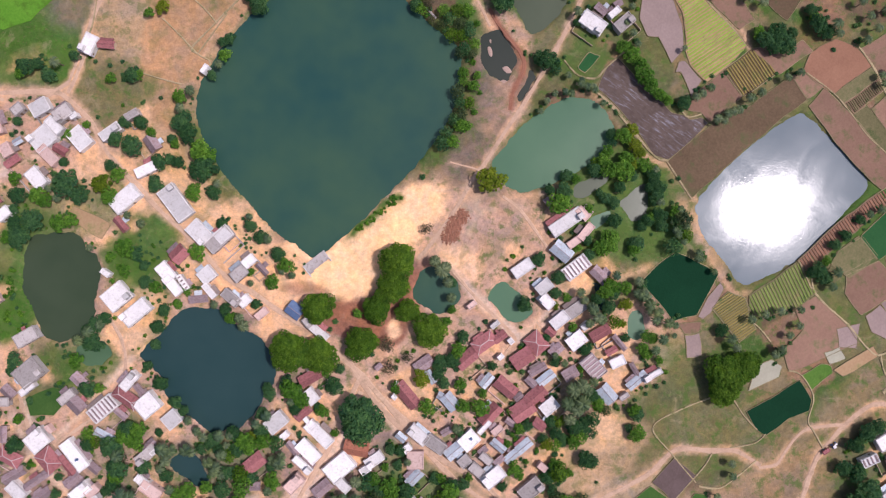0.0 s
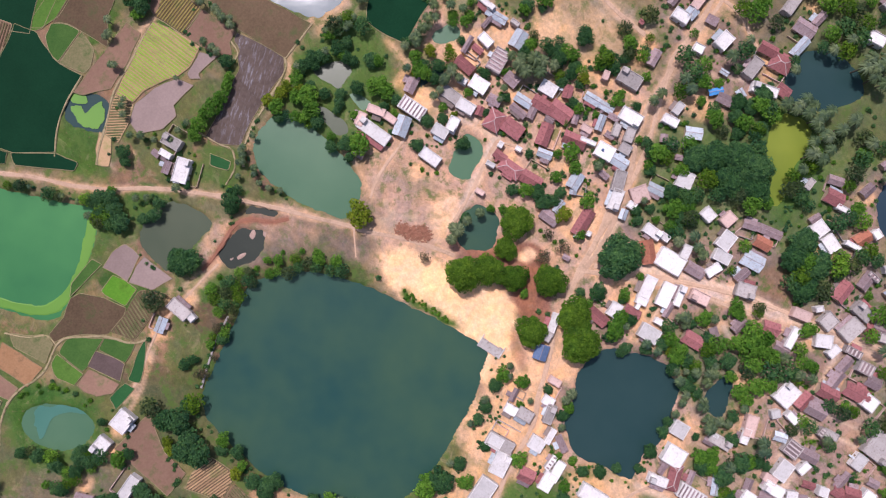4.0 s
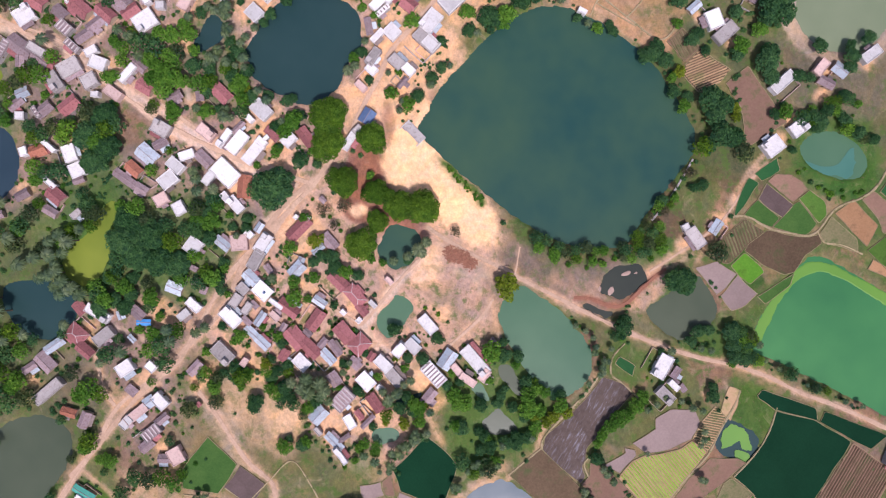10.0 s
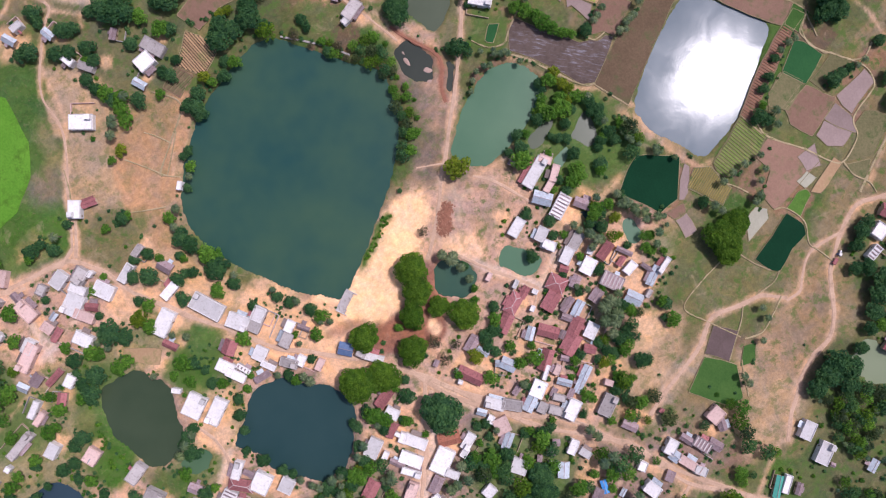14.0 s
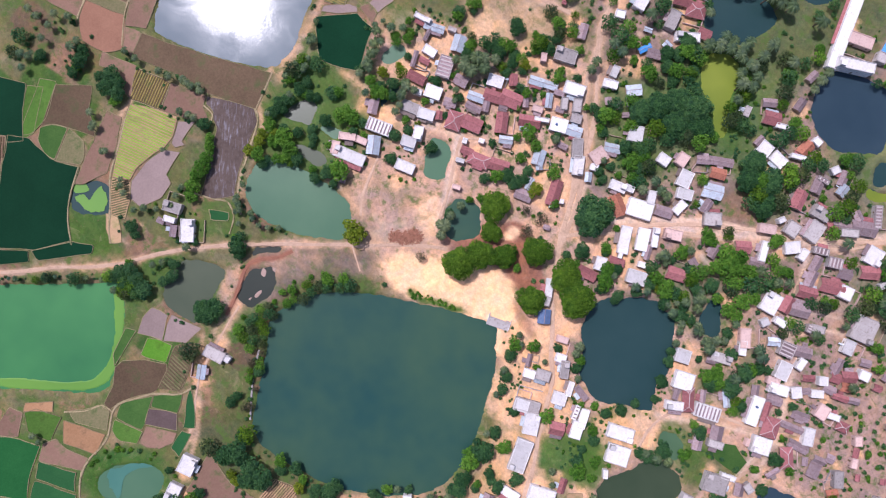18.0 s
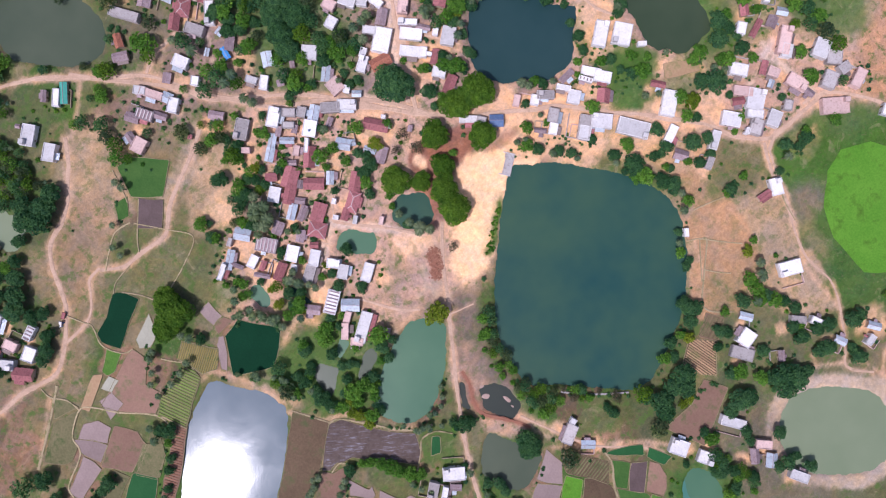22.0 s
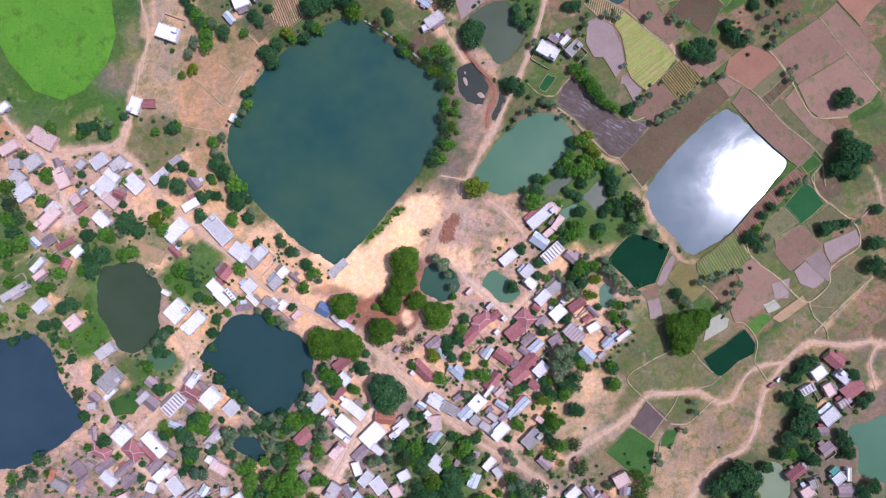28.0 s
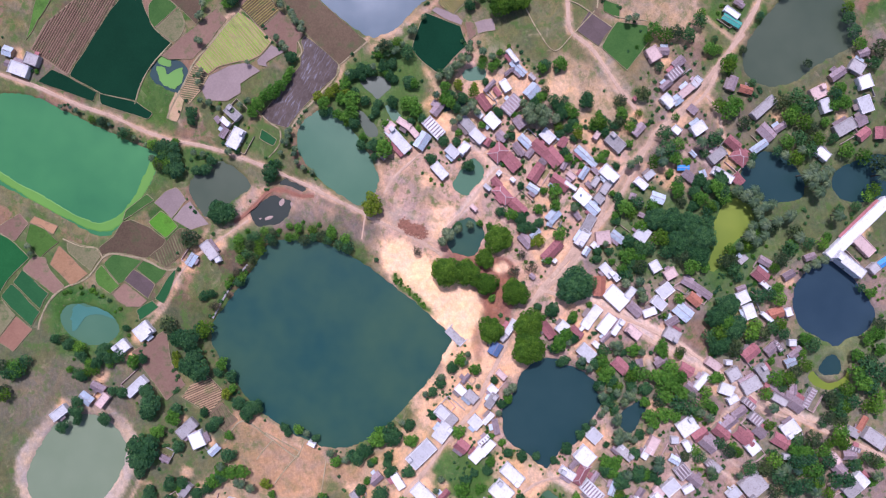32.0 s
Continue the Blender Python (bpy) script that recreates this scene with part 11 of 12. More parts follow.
tree("D", -54.2, -179.9, 4.1)
tree("D", -57.2, -184.3, 4.7)
tree("L", -51.1, -185.0, 3.4)
tree("D", -40.1, -184.8, 3.4)
tree("D", -35.9, -188.4, 4.4)
tree("D", -72.2, -179.3, 4.1)
tree("D", -76.0, -185.1, 4.1)
tree("D", -50.6, -130.4, 3.4)
tree("D", -58.9, -121.6, 2.5)
tree("L", -82.2, -236.0, 4.4)
tree("L", -84.7, -231.0, 3.8)
tree("D", -77.8, -238.1, 4.4)
tree("D", -56.7, -231.2, 2.8)
tree("L", -60.3, -235.5, 3.1)
tree("D", -21.0, -116.9, 4.1)
tree("D", -24.3, -113.4, 2.8)
tree("D", -81.3, -126.7, 2.8)
tree("L", -76.9, -116.3, 3.1)
tree("L", -92.6, -117.6, 5.9)
tree("L", -90.3, -111.6, 4.4)
tree("L", -98.6, -123.1, 4.1)
tree("D", -104.5, -113.0, 4.4)
tree("D", -107.1, -122.0, 5.6)
tree("D", -110.2, -129.5, 5.3)
tree("D", -109.0, -137.4, 4.1)
tree("L", -95.8, -143.7, 3.4)
tree("L", -113.1, -119.8, 4.1)
tree("D", -116.3, -133.4, 3.1)
tree("D", -136.9, -123.1, 3.4)
tree("D", -137.8, -130.8, 4.1)
tree("D", -149.5, -137.2, 3.4)
tree("P", -149.7, -151.2, 2.8)
tree("D", -134.9, -149.9, 3.1)
tree("D", -138.3, -152.6, 3.4)
tree("M", -77.8, -149.0, 6.3)
tree("D", -80.3, -156.5, 5.6)
tree("D", -72.6, -144.9, 5.0)
tree("D", -76.8, -166.3, 3.4)
tree("D", -100.0, -177.5, 4.7)
tree("D", -100.7, -183.7, 5.0)
tree("D", -98.2, -188.7, 4.1)
tree("D", -106.0, -180.9, 3.1)
tree("D", -84.0, -199.8, 5.0)
tree("L", -80.6, -197.1, 3.8)
tree("D", -88.1, -194.6, 2.8)
tree("L", -90.6, -177.1, 2.2)
tree("D", -125.7, -171.3, 3.4)
tree("D", -148.3, -165.4, 5.0)
tree("D", -152.4, -172.8, 5.6)
tree("D", -159.3, -178.2, 5.6)
tree("L", -141.2, -183.5, 4.4)
tree("L", -142.0, -189.7, 4.4)
tree("D", -151.6, -191.6, 5.6)
tree("D", -150.8, -185.5, 5.0)
tree("D", -161.4, -170.1, 4.4)
tree("D", -160.4, -187.4, 5.0)
tree("D", -158.1, -194.0, 4.4)
tree("P", -150.4, -182.4, 3.4)
tree("P", -146.2, -186.0, 3.1)
tree("D", -143.1, -198.9, 4.4)
tree("D", -140.4, -202.4, 3.1)
tree("D", -125.1, -204.2, 4.4)
tree("D", -122.8, -210.7, 4.4)
tree("L", -119.3, -208.0, 3.1)
tree("D", -128.4, -200.7, 3.1)
tree("D", -102.4, -222.6, 5.6)
tree("L", -108.9, -224.9, 5.0)
tree("D", -110.9, -215.3, 5.0)
tree("D", -97.0, -229.5, 5.0)
tree("D", -103.9, -234.9, 5.6)
tree("D", -117.4, -217.7, 5.0)
tree("D", -116.0, -231.9, 5.0)
tree("D", -121.6, -226.5, 4.4)
tree("L", -93.2, -223.7, 3.8)
tree("L", -91.6, -236.4, 3.8)
tree("D", -113.4, -205.6, 3.4)
tree("D", -152.9, -214.9, 4.1)
tree("D", -149.3, -223.2, 3.4)
tree("D", -153.7, -228.9, 3.8)
tree("D", -166.6, -199.2, 3.8)
tree("D", -153.0, -197.7, 3.1)
tree("L", -164.1, -224.6, 2.8)
tree("D", -141.4, -172.5, 2.5)
tree("D", -217.6, 69.8, 3.1)
tree("D", -201.5, 82.8, 3.7)
tree("D", -226.6, 53.5, 4.9)
tree("D", -225.9, 44.5, 4.9)
tree("L", -228.2, 35.7, 4.3)
tree("D", -222.2, 36.6, 4.0)
tree("D", -225.8, 29.5, 4.3)
tree("L", -205.3, 57.6, 4.3)
tree("L", -208.9, 44.4, 3.7)
tree("L", -229.6, 20.8, 5.5)
tree("L", -221.9, 23.1, 4.3)
tree("D", -230.4, 11.9, 3.7)
tree("D", -216.7, 31.6, 3.1)
tree("D", -199.7, -60.0, 3.7)
tree("D", -222.1, -92.5, 4.9)
tree("D", -228.8, -99.4, 4.3)
tree("D", -237.9, -101.6, 4.3)
tree("P", -238.5, -107.5, 4.0)
tree("P", -232.3, -105.1, 3.4)
tree("D", -219.9, -100.3, 2.7)
tree("P", -226.1, -102.7, 3.1)
tree("B", -66.5, -44.4, 9.3)
tree("B", -53.9, -45.9, 7.9)
tree("B", -19.8, -5.1, 8.4)
tree("B", -22.0, -16.2, 7.4)
tree("B", -29.2, -26.1, 6.3)
tree("B", -35.6, -40.7, 7.4)
tree("B", -15.3, -26.8, 5.3)
tree("B", -5.7, -35.3, 7.7)
tree("B", -54.6, -25.4, 7.2)
tree("B", 123.8, -55.1, 9.3)
tree("B", 132.5, -50.9, 7.0)
tree("B", 123.1, -61.8, 7.0)
tree("M", -35.6, -73.6, 10.1)
tree("D", 14.7, 131.2, 5.8)
tree("D", 25.6, 112.3, 5.3)
tree("M", 27.2, 113.0, 6.8)
tree("D", 240.2, -33.5, 6.0)
tree("D", 252.2, -10.7, 4.8)
tree("D", 53.9, -121.1, 2.3)
tree("S", -10.4, -113.0, 1.7)
tree("L", 37.4, -113.3, 2.4)
tree("S", -9.1, 32.3, 1.8)
tree("G", 12.8, -115.7, 1.6)
tree("S", -182.7, -150.6, 1.4)
tree("G", -194.7, -134.8, 1.6)
tree("L", -178.6, -154.8, 2.9)
tree("L", -189.9, -157.4, 2.5)
tree("S", -208.9, -134.7, 1.2)
tree("S", -199.8, -156.2, 1.6)
tree("L", -236.7, -114.6, 2.4)
tree("G", -193.5, -153.5, 1.8)
tree("G", -235.1, -130.4, 1.2)
tree("G", -168.1, -170.2, 1.1)
tree("L", -212.5, -127.4, 1.9)
tree("G", -216.1, -133.2, 1.8)
tree("D", -193.2, -156.1, 3.3)
tree("G", -235.9, -127.7, 1.1)
tree("G", -201.7, -149.2, 1.4)
tree("S", -204.3, -153.1, 1.2)
tree("P", 65.4, -58.4, 3.1)
tree("D", 66.2, -74.6, 3.8)
tree("D", 65.7, -80.8, 3.1)
tree("P", 58.2, -65.4, 3.4)
tree("D", 49.4, -86.3, 3.4)
tree("P", 60.4, -61.4, 2.8)
tree("M", 53.3, -84.4, 3.1)
tree("D", 51.2, -75.7, 3.1)
tree("D", 61.5, -111.2, 3.8)
tree("D", 53.4, -111.6, 3.4)
tree("M", 48.8, -97.2, 3.1)
tree("D", 48.9, -108.4, 2.8)
tree("P", 98.5, -31.7, 3.1)
tree("P", 95.0, -28.0, 3.1)
tree("P", 91.5, -24.4, 3.4)
tree("P", 87.2, -20.6, 3.1)
tree("P", 85.6, -18.4, 2.8)
tree("P", 96.1, -38.8, 3.1)
tree("D", 89.9, -38.2, 2.8)
tree("P", 94.1, -44.4, 2.8)
tree("P", 66.7, -26.2, 3.4)
tree("P", 70.0, -31.3, 3.1)
tree("L", 74.5, -16.1, 3.8)
tree("D", 76.2, -31.9, 3.4)
tree("P", 76.9, -11.4, 2.8)
tree("D", 72.2, -71.1, 2.8)
tree("D", 66.0, -93.6, 3.4)
tree("P", 53.4, -49.4, 2.4)
tree("D", 40.9, -132.6, 4.9)
tree("P", 29.8, -127.8, 3.8)
tree("P", 25.9, -129.4, 3.8)
tree("P", 60.1, -65.7, 4.7)
tree("D", 60.2, -82.3, 4.1)
tree("D", 50.9, -97.8, 4.7)
tree("L", 54.3, -110.7, 3.8)
tree("D", 50.4, -109.4, 3.8)
tree("P", 32.7, -150.4, 4.1)
tree("M", 11.5, -160.8, 4.7)
tree("D", 5.2, -160.9, 4.7)
tree("M", 12.5, -149.3, 4.1)
tree("M", 6.7, -146.3, 3.8)
tree("D", 13.6, -137.9, 3.4)
tree("M", 9.0, -154.0, 3.8)
tree("P", 4.5, -176.4, 3.8)
tree("P", -0.9, -178.5, 3.8)
tree("P", -5.0, -181.4, 3.8)
tree("P", -5.9, -185.6, 3.8)
tree("P", -14.8, -173.3, 3.8)
tree("D", -20.3, -174.5, 4.1)
tree("D", -27.0, -161.6, 3.8)
tree("D", -32.2, -161.3, 4.1)
tree("P", -14.5, -179.3, 3.8)
tree("P", -22.4, -179.5, 3.8)
tree("D", -18.8, -111.3, 3.8)
tree("L", -24.2, -111.0, 3.8)
tree("L", 2.8, -106.6, 4.5)
tree("D", 4.5, -113.1, 4.5)
tree("D", 2.1, -121.1, 4.1)
tree("D", -0.1, -109.5, 3.8)
tree("M", -1.6, -156.2, 3.0)
tree("P", 25.3, -112.4, 3.4)
tree("P", 27.0, -116.0, 3.4)
tree("D", 2.7, -138.0, 3.4)
tree("M", -0.6, -144.7, 3.4)
tree("D", -3.9, -151.5, 3.4)
tree("P", -71.5, -93.9, 4.0)
tree("D", -73.2, -85.0, 4.0)
tree("L", -87.9, -84.1, 4.0)
tree("D", -88.3, -103.2, 4.8)
tree("D", -94.2, -90.2, 4.0)
tree("L", -87.8, -119.7, 5.2)
tree("L", -95.9, -119.0, 4.8)
tree("L", -102.2, -125.1, 4.4)
tree("L", -74.7, -118.0, 3.6)
tree("D", -79.2, -127.9, 3.2)
tree("L", -96.0, -146.2, 3.6)
tree("L", -112.5, -141.5, 3.2)
tree("L", -62.7, -65.7, 4.0)
tree("D", -64.2, -62.6, 3.2)
tree("L", -53.1, -71.1, 3.2)
tree("P", -77.4, -72.0, 3.2)
tree("D", -111.9, -126.0, 3.2)
tree("D", -98.3, -113.9, 3.2)
tree("D", 3.9, 94.6, 3.5)
tree("D", 7.6, 99.6, 3.3)
tree("D", 11.3, 95.9, 3.5)
tree("D", 9.4, 88.5, 3.5)
tree("D", 13.8, 91.0, 3.0)
tree("G", 13.3, 83.5, 2.0)
tree("L", 8.9, 78.6, 2.5)
tree("L", 13.3, 72.4, 2.8)
tree("D", 11.4, 65.0, 3.0)
tree("D", 7.7, 60.0, 3.3)
tree("D", 1.5, 51.4, 3.5)
tree("L", 10.1, 54.6, 2.8)
tree("L", 3.9, 47.6, 3.3)
tree("G", 13.8, 61.3, 2.0)
tree("D", 2.7, 102.1, 3.3)
tree("D", 0.2, 105.8, 3.0)
tree("G", 15.1, 100.9, 2.0)
tree("L", 11.3, 105.8, 3.0)
tree("D", 6.4, 105.8, 3.3)
tree("D", 12.6, 87.2, 2.8)
tree("G", 16.3, 69.9, 1.5)
tree("P", 55.9, 68.8, 2.3)
tree("P", 63.4, 72.5, 2.3)
tree("P", 66.4, 70.5, 2.3)
tree("P", 60.9, 75.0, 2.0)
tree("P", 53.5, 70.0, 2.0)
tree("D", 49.7, 79.9, 3.0)
tree("D", -145.9, -182.6, 5.7)
tree("D", -144.5, -171.4, 5.0)
tree("P", -149.6, -175.3, 4.1)
tree("D", -160.8, -192.2, 5.0)
tree("P", -162.7, -189.7, 4.1)
tree("D", -156.6, -176.8, 5.0)
tree("D", -161.6, -180.7, 5.0)
tree("D", -148.1, -200.6, 5.0)
tree("D", -133.3, -209.2, 5.0)
tree("D", -140.3, -210.7, 4.1)
tree("D", -151.2, -225.4, 4.6)
tree("P", -158.1, -225.7, 4.1)
tree("D", -159.9, -203.7, 4.6)
tree("D", -160.7, -210.5, 4.6)
tree("D", -108.1, -171.2, 4.1)
tree("P", -112.4, -86.5, 3.6)
tree("P", -136.7, -108.5, 4.1)
tree("P", -140.9, -105.8, 4.1)
tree("P", -122.8, -87.5, 4.1)
tree("L", -112.4, -113.8, 4.6)
tree("L", -140.2, -82.0, 4.1)
tree("P", -141.2, -89.8, 3.6)
tree("D", -120.1, -213.1, 4.6)
tree("D", -115.9, -206.8, 4.6)
tree("D", -99.1, -227.1, 6.4)
tree("D", -110.6, -228.0, 5.5)
tree("D", -122.3, -231.1, 4.6)
tree("D", -95.1, -195.1, 4.1)
tree("D", -137.0, -147.2, 4.1)
tree("D", -131.9, -143.3, 3.6)
tree("D", -147.3, -157.4, 4.6)
tree("D", -69.6, -169.9, 4.3)
tree("D", -70.9, -183.4, 4.3)
tree("P", -115.3, -172.2, 3.9)
tree("D", -135.7, -193.4, 5.6)
tree("D", -145.7, -189.9, 5.2)
tree("D", -135.7, -185.8, 3.9)
tree("P", -149.8, -172.2, 3.9)
tree("D", -103.0, -138.7, 3.9)
tree("P", -114.2, -133.4, 3.4)
tree("P", -116.6, -137.5, 3.4)
tree("L", -92.4, -124.0, 4.7)
tree("L", -102.9, -115.8, 4.3)
tree("D", -88.8, -98.7, 4.3)
tree("D", -30.1, -110.6, 4.7)
tree("D", -33.0, -102.3, 4.3)
tree("P", -48.2, -109.9, 3.4)
tree("P", -44.1, -108.5, 3.4)
tree("P", -38.8, -108.8, 3.4)
tree("D", -21.3, -112.3, 4.3)
tree("D", -134.8, -129.3, 3.4)
tree("P", -146.1, -135.4, 3.4)
tree("P", -104.2, -129.3, 3.4)
tree("L", -78.8, -117.6, 3.4)
tree("D", -137.0, -207.0, 5.2)
tree("D", -126.9, -210.5, 4.3)
tree("D", -119.3, -210.5, 4.3)
tree("D", -113.4, -211.7, 3.9)
tree("P", -118.7, -86.8, 3.3)
tree("P", -102.5, -92.2, 3.3)
tree("P", -100.7, -97.6, 3.3)
tree("P", -97.1, -90.4, 3.3)
tree("P", -97.1, -81.4, 3.3)
tree("P", -75.5, -92.2, 2.9)
tree("P", -149.3, -32.7, 2.9)
tree("P", -154.6, -36.3, 3.3)
tree("P", -160.0, -39.9, 3.3)
tree("P", -82.7, -76.0, 2.9)
tree("D", -156.4, -81.3, 3.3)
tree("D", -152.8, -85.0, 3.3)
tree("D", -142.1, -92.2, 3.3)
tree("L", -143.9, -99.4, 3.7)
tree("L", -135.8, -81.4, 3.3)
tree("L", -136.7, -85.0, 2.9)
tree("P", -120.5, -104.8, 2.9)
belt([(-40.0, 6.9), (-32.5, 13.2), (-24.9, 19.5), (-20.7, 23.3)], 2.4, 36, "G", 0.6, 301)
belt([(-23.7, -6.9), (-16.1, -9.5)], 2.5, 4, "B", 0.5, 77)
belt([(-13.6, -44.8), (1.6, -49.8), (9.1, -39.7)], 5.0, 14, "DLS", 0.65, 85)
belt([(-0.3, 48), (7.2, 58.2), (9.8, 73.6), (8.3, 84.6)], 4.3, 30, "DLS", 0.7, 103)
belt([(52, -4.4), (64.7, -1.9), (76, -14.5), (84.9, -39.7)], 6.6, 20, "DLCS", 0.65, 83)
belt([(54.5, 18.3), (72.2, 0.7), (89.9, 0.7), (95, 13.3)], 10.1, 26, "DLDS", 0.75, 60)
belt([(66, -4.9), (73.9, -0.4), (75.7, 4.9)], 4.9, 14, "LLD", 0.8, 145)
belt([(-33.7, -62.4), (-11, -70), (4.1, -75.1)], 10.1, 16, "LDS", 0.6, 86)
belt([(39.4, 59.9), (54.5, 70.1), (67.1, 68.8), (77.2, 61.3)], 2.5, 22, "SSTG", 0.7, 79)
belt([(43.2, 58.9), (50.3, 67.3), (58.6, 69.9)], 2.7, 16, "SPTS", 0.7, 142)
belt([(-75.7, -9.3), (-73.6, 0.1), (-81.6, 5.6), (-88.1, 14.6)], 3.2, 16, "DSP", 0.6, 115)
belt([(-56.4, -57.4), (-66.5, -64.9), (-61.4, -75)], 6.1, 14, "DPS", 0.6, 87)
belt([(52.1, -62.5), (62.2, -72.6), (54.6, -87.7), (44.5, -90.2)], 9.1, 30, "CDDPS", 0.8, 66)
belt([(66.5, 47), (80.4, 40.9), (94.3, 34.9)], 6.4, 24, "LYDL", 0.75, 113)
belt([(82.7, 13), (91.8, 33.9), (102.7, 20.9), (103.6, 4)], 7.0, 26, "PDLS", 0.8, 112)
belt([(8.3, 84.6), (-2.3, 100.6), (-17.7, 117.7), (-27.9, 125.2)], 4.3, 34, "SSGT", 0.8, 102)
belt([(79, 32), (87.3, 39.5), (93, 40.7), (85.1, 31.3)], 5.4, 20, "LDYP", 0.8, 143)
belt([(-86.6, 10.7), (-76.6, -1.9), (-61.4, -7), (-71.5, 3.1)], 5.0, 26, "SDPS", 0.7, 75)
belt([(87.4, -13.2), (92.5, -25.8), (105.2, -37.2)], 5.0, 26, "PPS", 0.8, 58)
belt([(-89.1, 13.8), (-78.6, 4.4), (-70.4, -6.1)], 3.1, 9, "DSPL", 0.6, 169)
belt([(58.5, -71.4), (69.4, -69.9), (53.1, -64.9)], 6.4, 10, "CDP", 0.9, 97)
belt([(79.8, 55), (86.1, 38.6), (76, 28.4), (55.8, 28.4)], 6.6, 26, "LDDY", 0.75, 56)
belt([(94.9, 21.5), (95.6, 27.5), (106.2, 33.6), (106.6, 26.8)], 4.3, 16, "PPSD", 0.8, 144)
belt([(-75.3, -62.4), (-80.3, -77.5), (-96.7, -86.3), (-114.3, -80), (-121.8, -73.7)], 4.5, 36, "DPSL", 0.65, 69)
belt([(39.5, -90.2), (50.8, -102.9), (34.4, -107.9)], 7.6, 18, "DLDS", 0.7, 67)
belt([(-99.2, 15.7), (-89.1, 3.1), (-76.5, -7)], 3.5, 18, "SDS", 0.6, 76)
belt([(11.8, -100.7), (9.6, -108.6), (-0.2, -112.5), (2.8, -116.7)], 5.6, 20, "DLLD", 0.75, 188)
belt([(-25.1, -101.9), (-26.3, -109.1), (-30.9, -109.3)], 5.6, 14, "DLD", 0.7, 189)
belt([(0.2, -106), (12.1, -107), (-1.3, -109.5)], 5.9, 10, "DL", 0.9, 92)
belt([(100, 36), (103.8, 15.8), (106.4, 3.2)], 5.0, 26, "PPPD", 0.8, 57)
belt([(-34.4, -104.1), (-16.2, -105.8), (-4.9, -116.1), (7.9, -111.1)], 11.0, 34, "DDLD", 0.85, 9)
belt([(-12.4, 110.3), (-6.1, 104), (4, 93.9), (11.6, 76.3), (10.3, 63.7), (4, 49.8)], 6.6, 30, "DDLSS", 0.7, 54)
belt([(21.7, 109.1), (29.2, 96.5), (41.9, 83.9), (54.5, 89)], 6.1, 20, "DSLS", 0.7, 78)
belt([(-32.6, -107.4), (-28, -102.5), (-24.3, -105.6)], 4.3, 12, "LDL", 0.75, 203)
belt([(-36.2, -107.8), (-21.1, -106.6), (1.6, -109.1)], 7.1, 34, "DLDCS", 0.7, 68)
belt([(114, -0.6), (127.9, -14.5)], 3.5, 14, "PS", 0.8, 59)
belt([(85.4, 78.4), (97.1, 69), (105.7, 64.9)], 2.2, 12, "SD", 0.6, 139)
belt([(-82.8, -84.9), (-76, -84.5), (-81.3, -77.8)], 4.3, 10, "DL", 0.7, 198)
belt([(79.8, 87.8), (89.9, 79), (96.2, 70.1), (102.5, 63.8)], 5.0, 26, "LLDD", 0.65, 61)
belt([(79.7, 89.6), (89.9, 85.2), (98.6, 76.2), (104.2, 67.5)], 4.3, 30, "LYDL", 0.8, 138)
belt([(-117.7, -28.1), (-127.7, -36.6), (-137.8, -48.5)], 3.1, 10, "DPSG", 0.6, 167)
belt([(25.9, 120.5), (36.4, 130.4)], 3.8, 10, "DS", 0.7, 111)
belt([(-28.7, -120.3), (-34.1, -99.5), (-18.7, -102)], 10.7, 18, "DLS", 0.8, 91)
belt([(-124.3, 2.8), (-129.5, -1), (-134.8, 4)], 5.8, 12, "LGS", 0.7, 160)
belt([(108.8, 64.5), (114.1, 69.1), (118.6, 74.4)], 2.7, 10, "SPD", 0.6, 140)
belt([(-106.8, -69.9), (-109.9, -54.8), (-123.4, -39.6)], 2.3, 12, "SP", 0.7, 47)
belt([(35.8, -123), (31, -129.6), (30.4, -122.1)], 5.1, 10, "D", 0.7, 186)
belt([(108.9, 67.6), (121.5, 76.5), (125.3, 77.8)], 3.0, 12, "PS", 0.75, 62)
belt([(38.3, -122.7), (37.6, -141.6), (31.4, -153.5)], 8.1, 16, "DL", 0.8, 15)
belt([(51.8, -120), (45, -102.6), (55, -84.3), (60.5, -76.4)], 7.0, 18, "DLS", 0.8, 96)
belt([(-80.4, 104.4), (-67.4, 115.4), (-53.4, 123.8), (-41.9, 131.3)], 7.0, 36, "DLDSY", 0.8, 100)
belt([(-96.5, -90.7), (-112.5, -87.5), (-122.9, -92.6), (-97.4, -105)], 5.7, 24, "PDSY", 0.8, 48)
belt([(46.4, 125.4), (58.5, 119), (59.6, 113.3)], 3.3, 12, "DSP", 0.7, 134)
belt([(121.5, 56.3), (132.9, 63.9), (141.8, 68.9)], 3.0, 22, "PS", 0.75, 63)
belt([(127.9, -39.7), (133, -49.8)], 2.5, 10, "P", 0.8, 82)
belt([(-84.1, 105.1), (-96.7, 88.7), (-106.7, 73.6), (-115.5, 61), (-118, 48.4), (-110.5, 35.8), (-100.5, 24.5)], 5.5, 44, "DSLSPT", 0.65, 55)
belt([(-36.8, -130), (-6.2, -131.3), (23.9, -137.2)], 9.2, 30, "DDL", 0.85, 10)
belt([(-40.9, 128.8), (-33.9, 140.2), (-33.4, 146.2)], 7.0, 18, "D", 0.95, 101)
belt([(-107.1, -85), (-97.4, -87.5), (-93.5, -82.6)], 3.3, 14, "LPG", 0.65, 195)
belt([(42.8, -130.6), (40.6, -138.5), (37.4, -147.2), (34.2, -138.4)], 6.1, 18, "DDL", 0.75, 185)
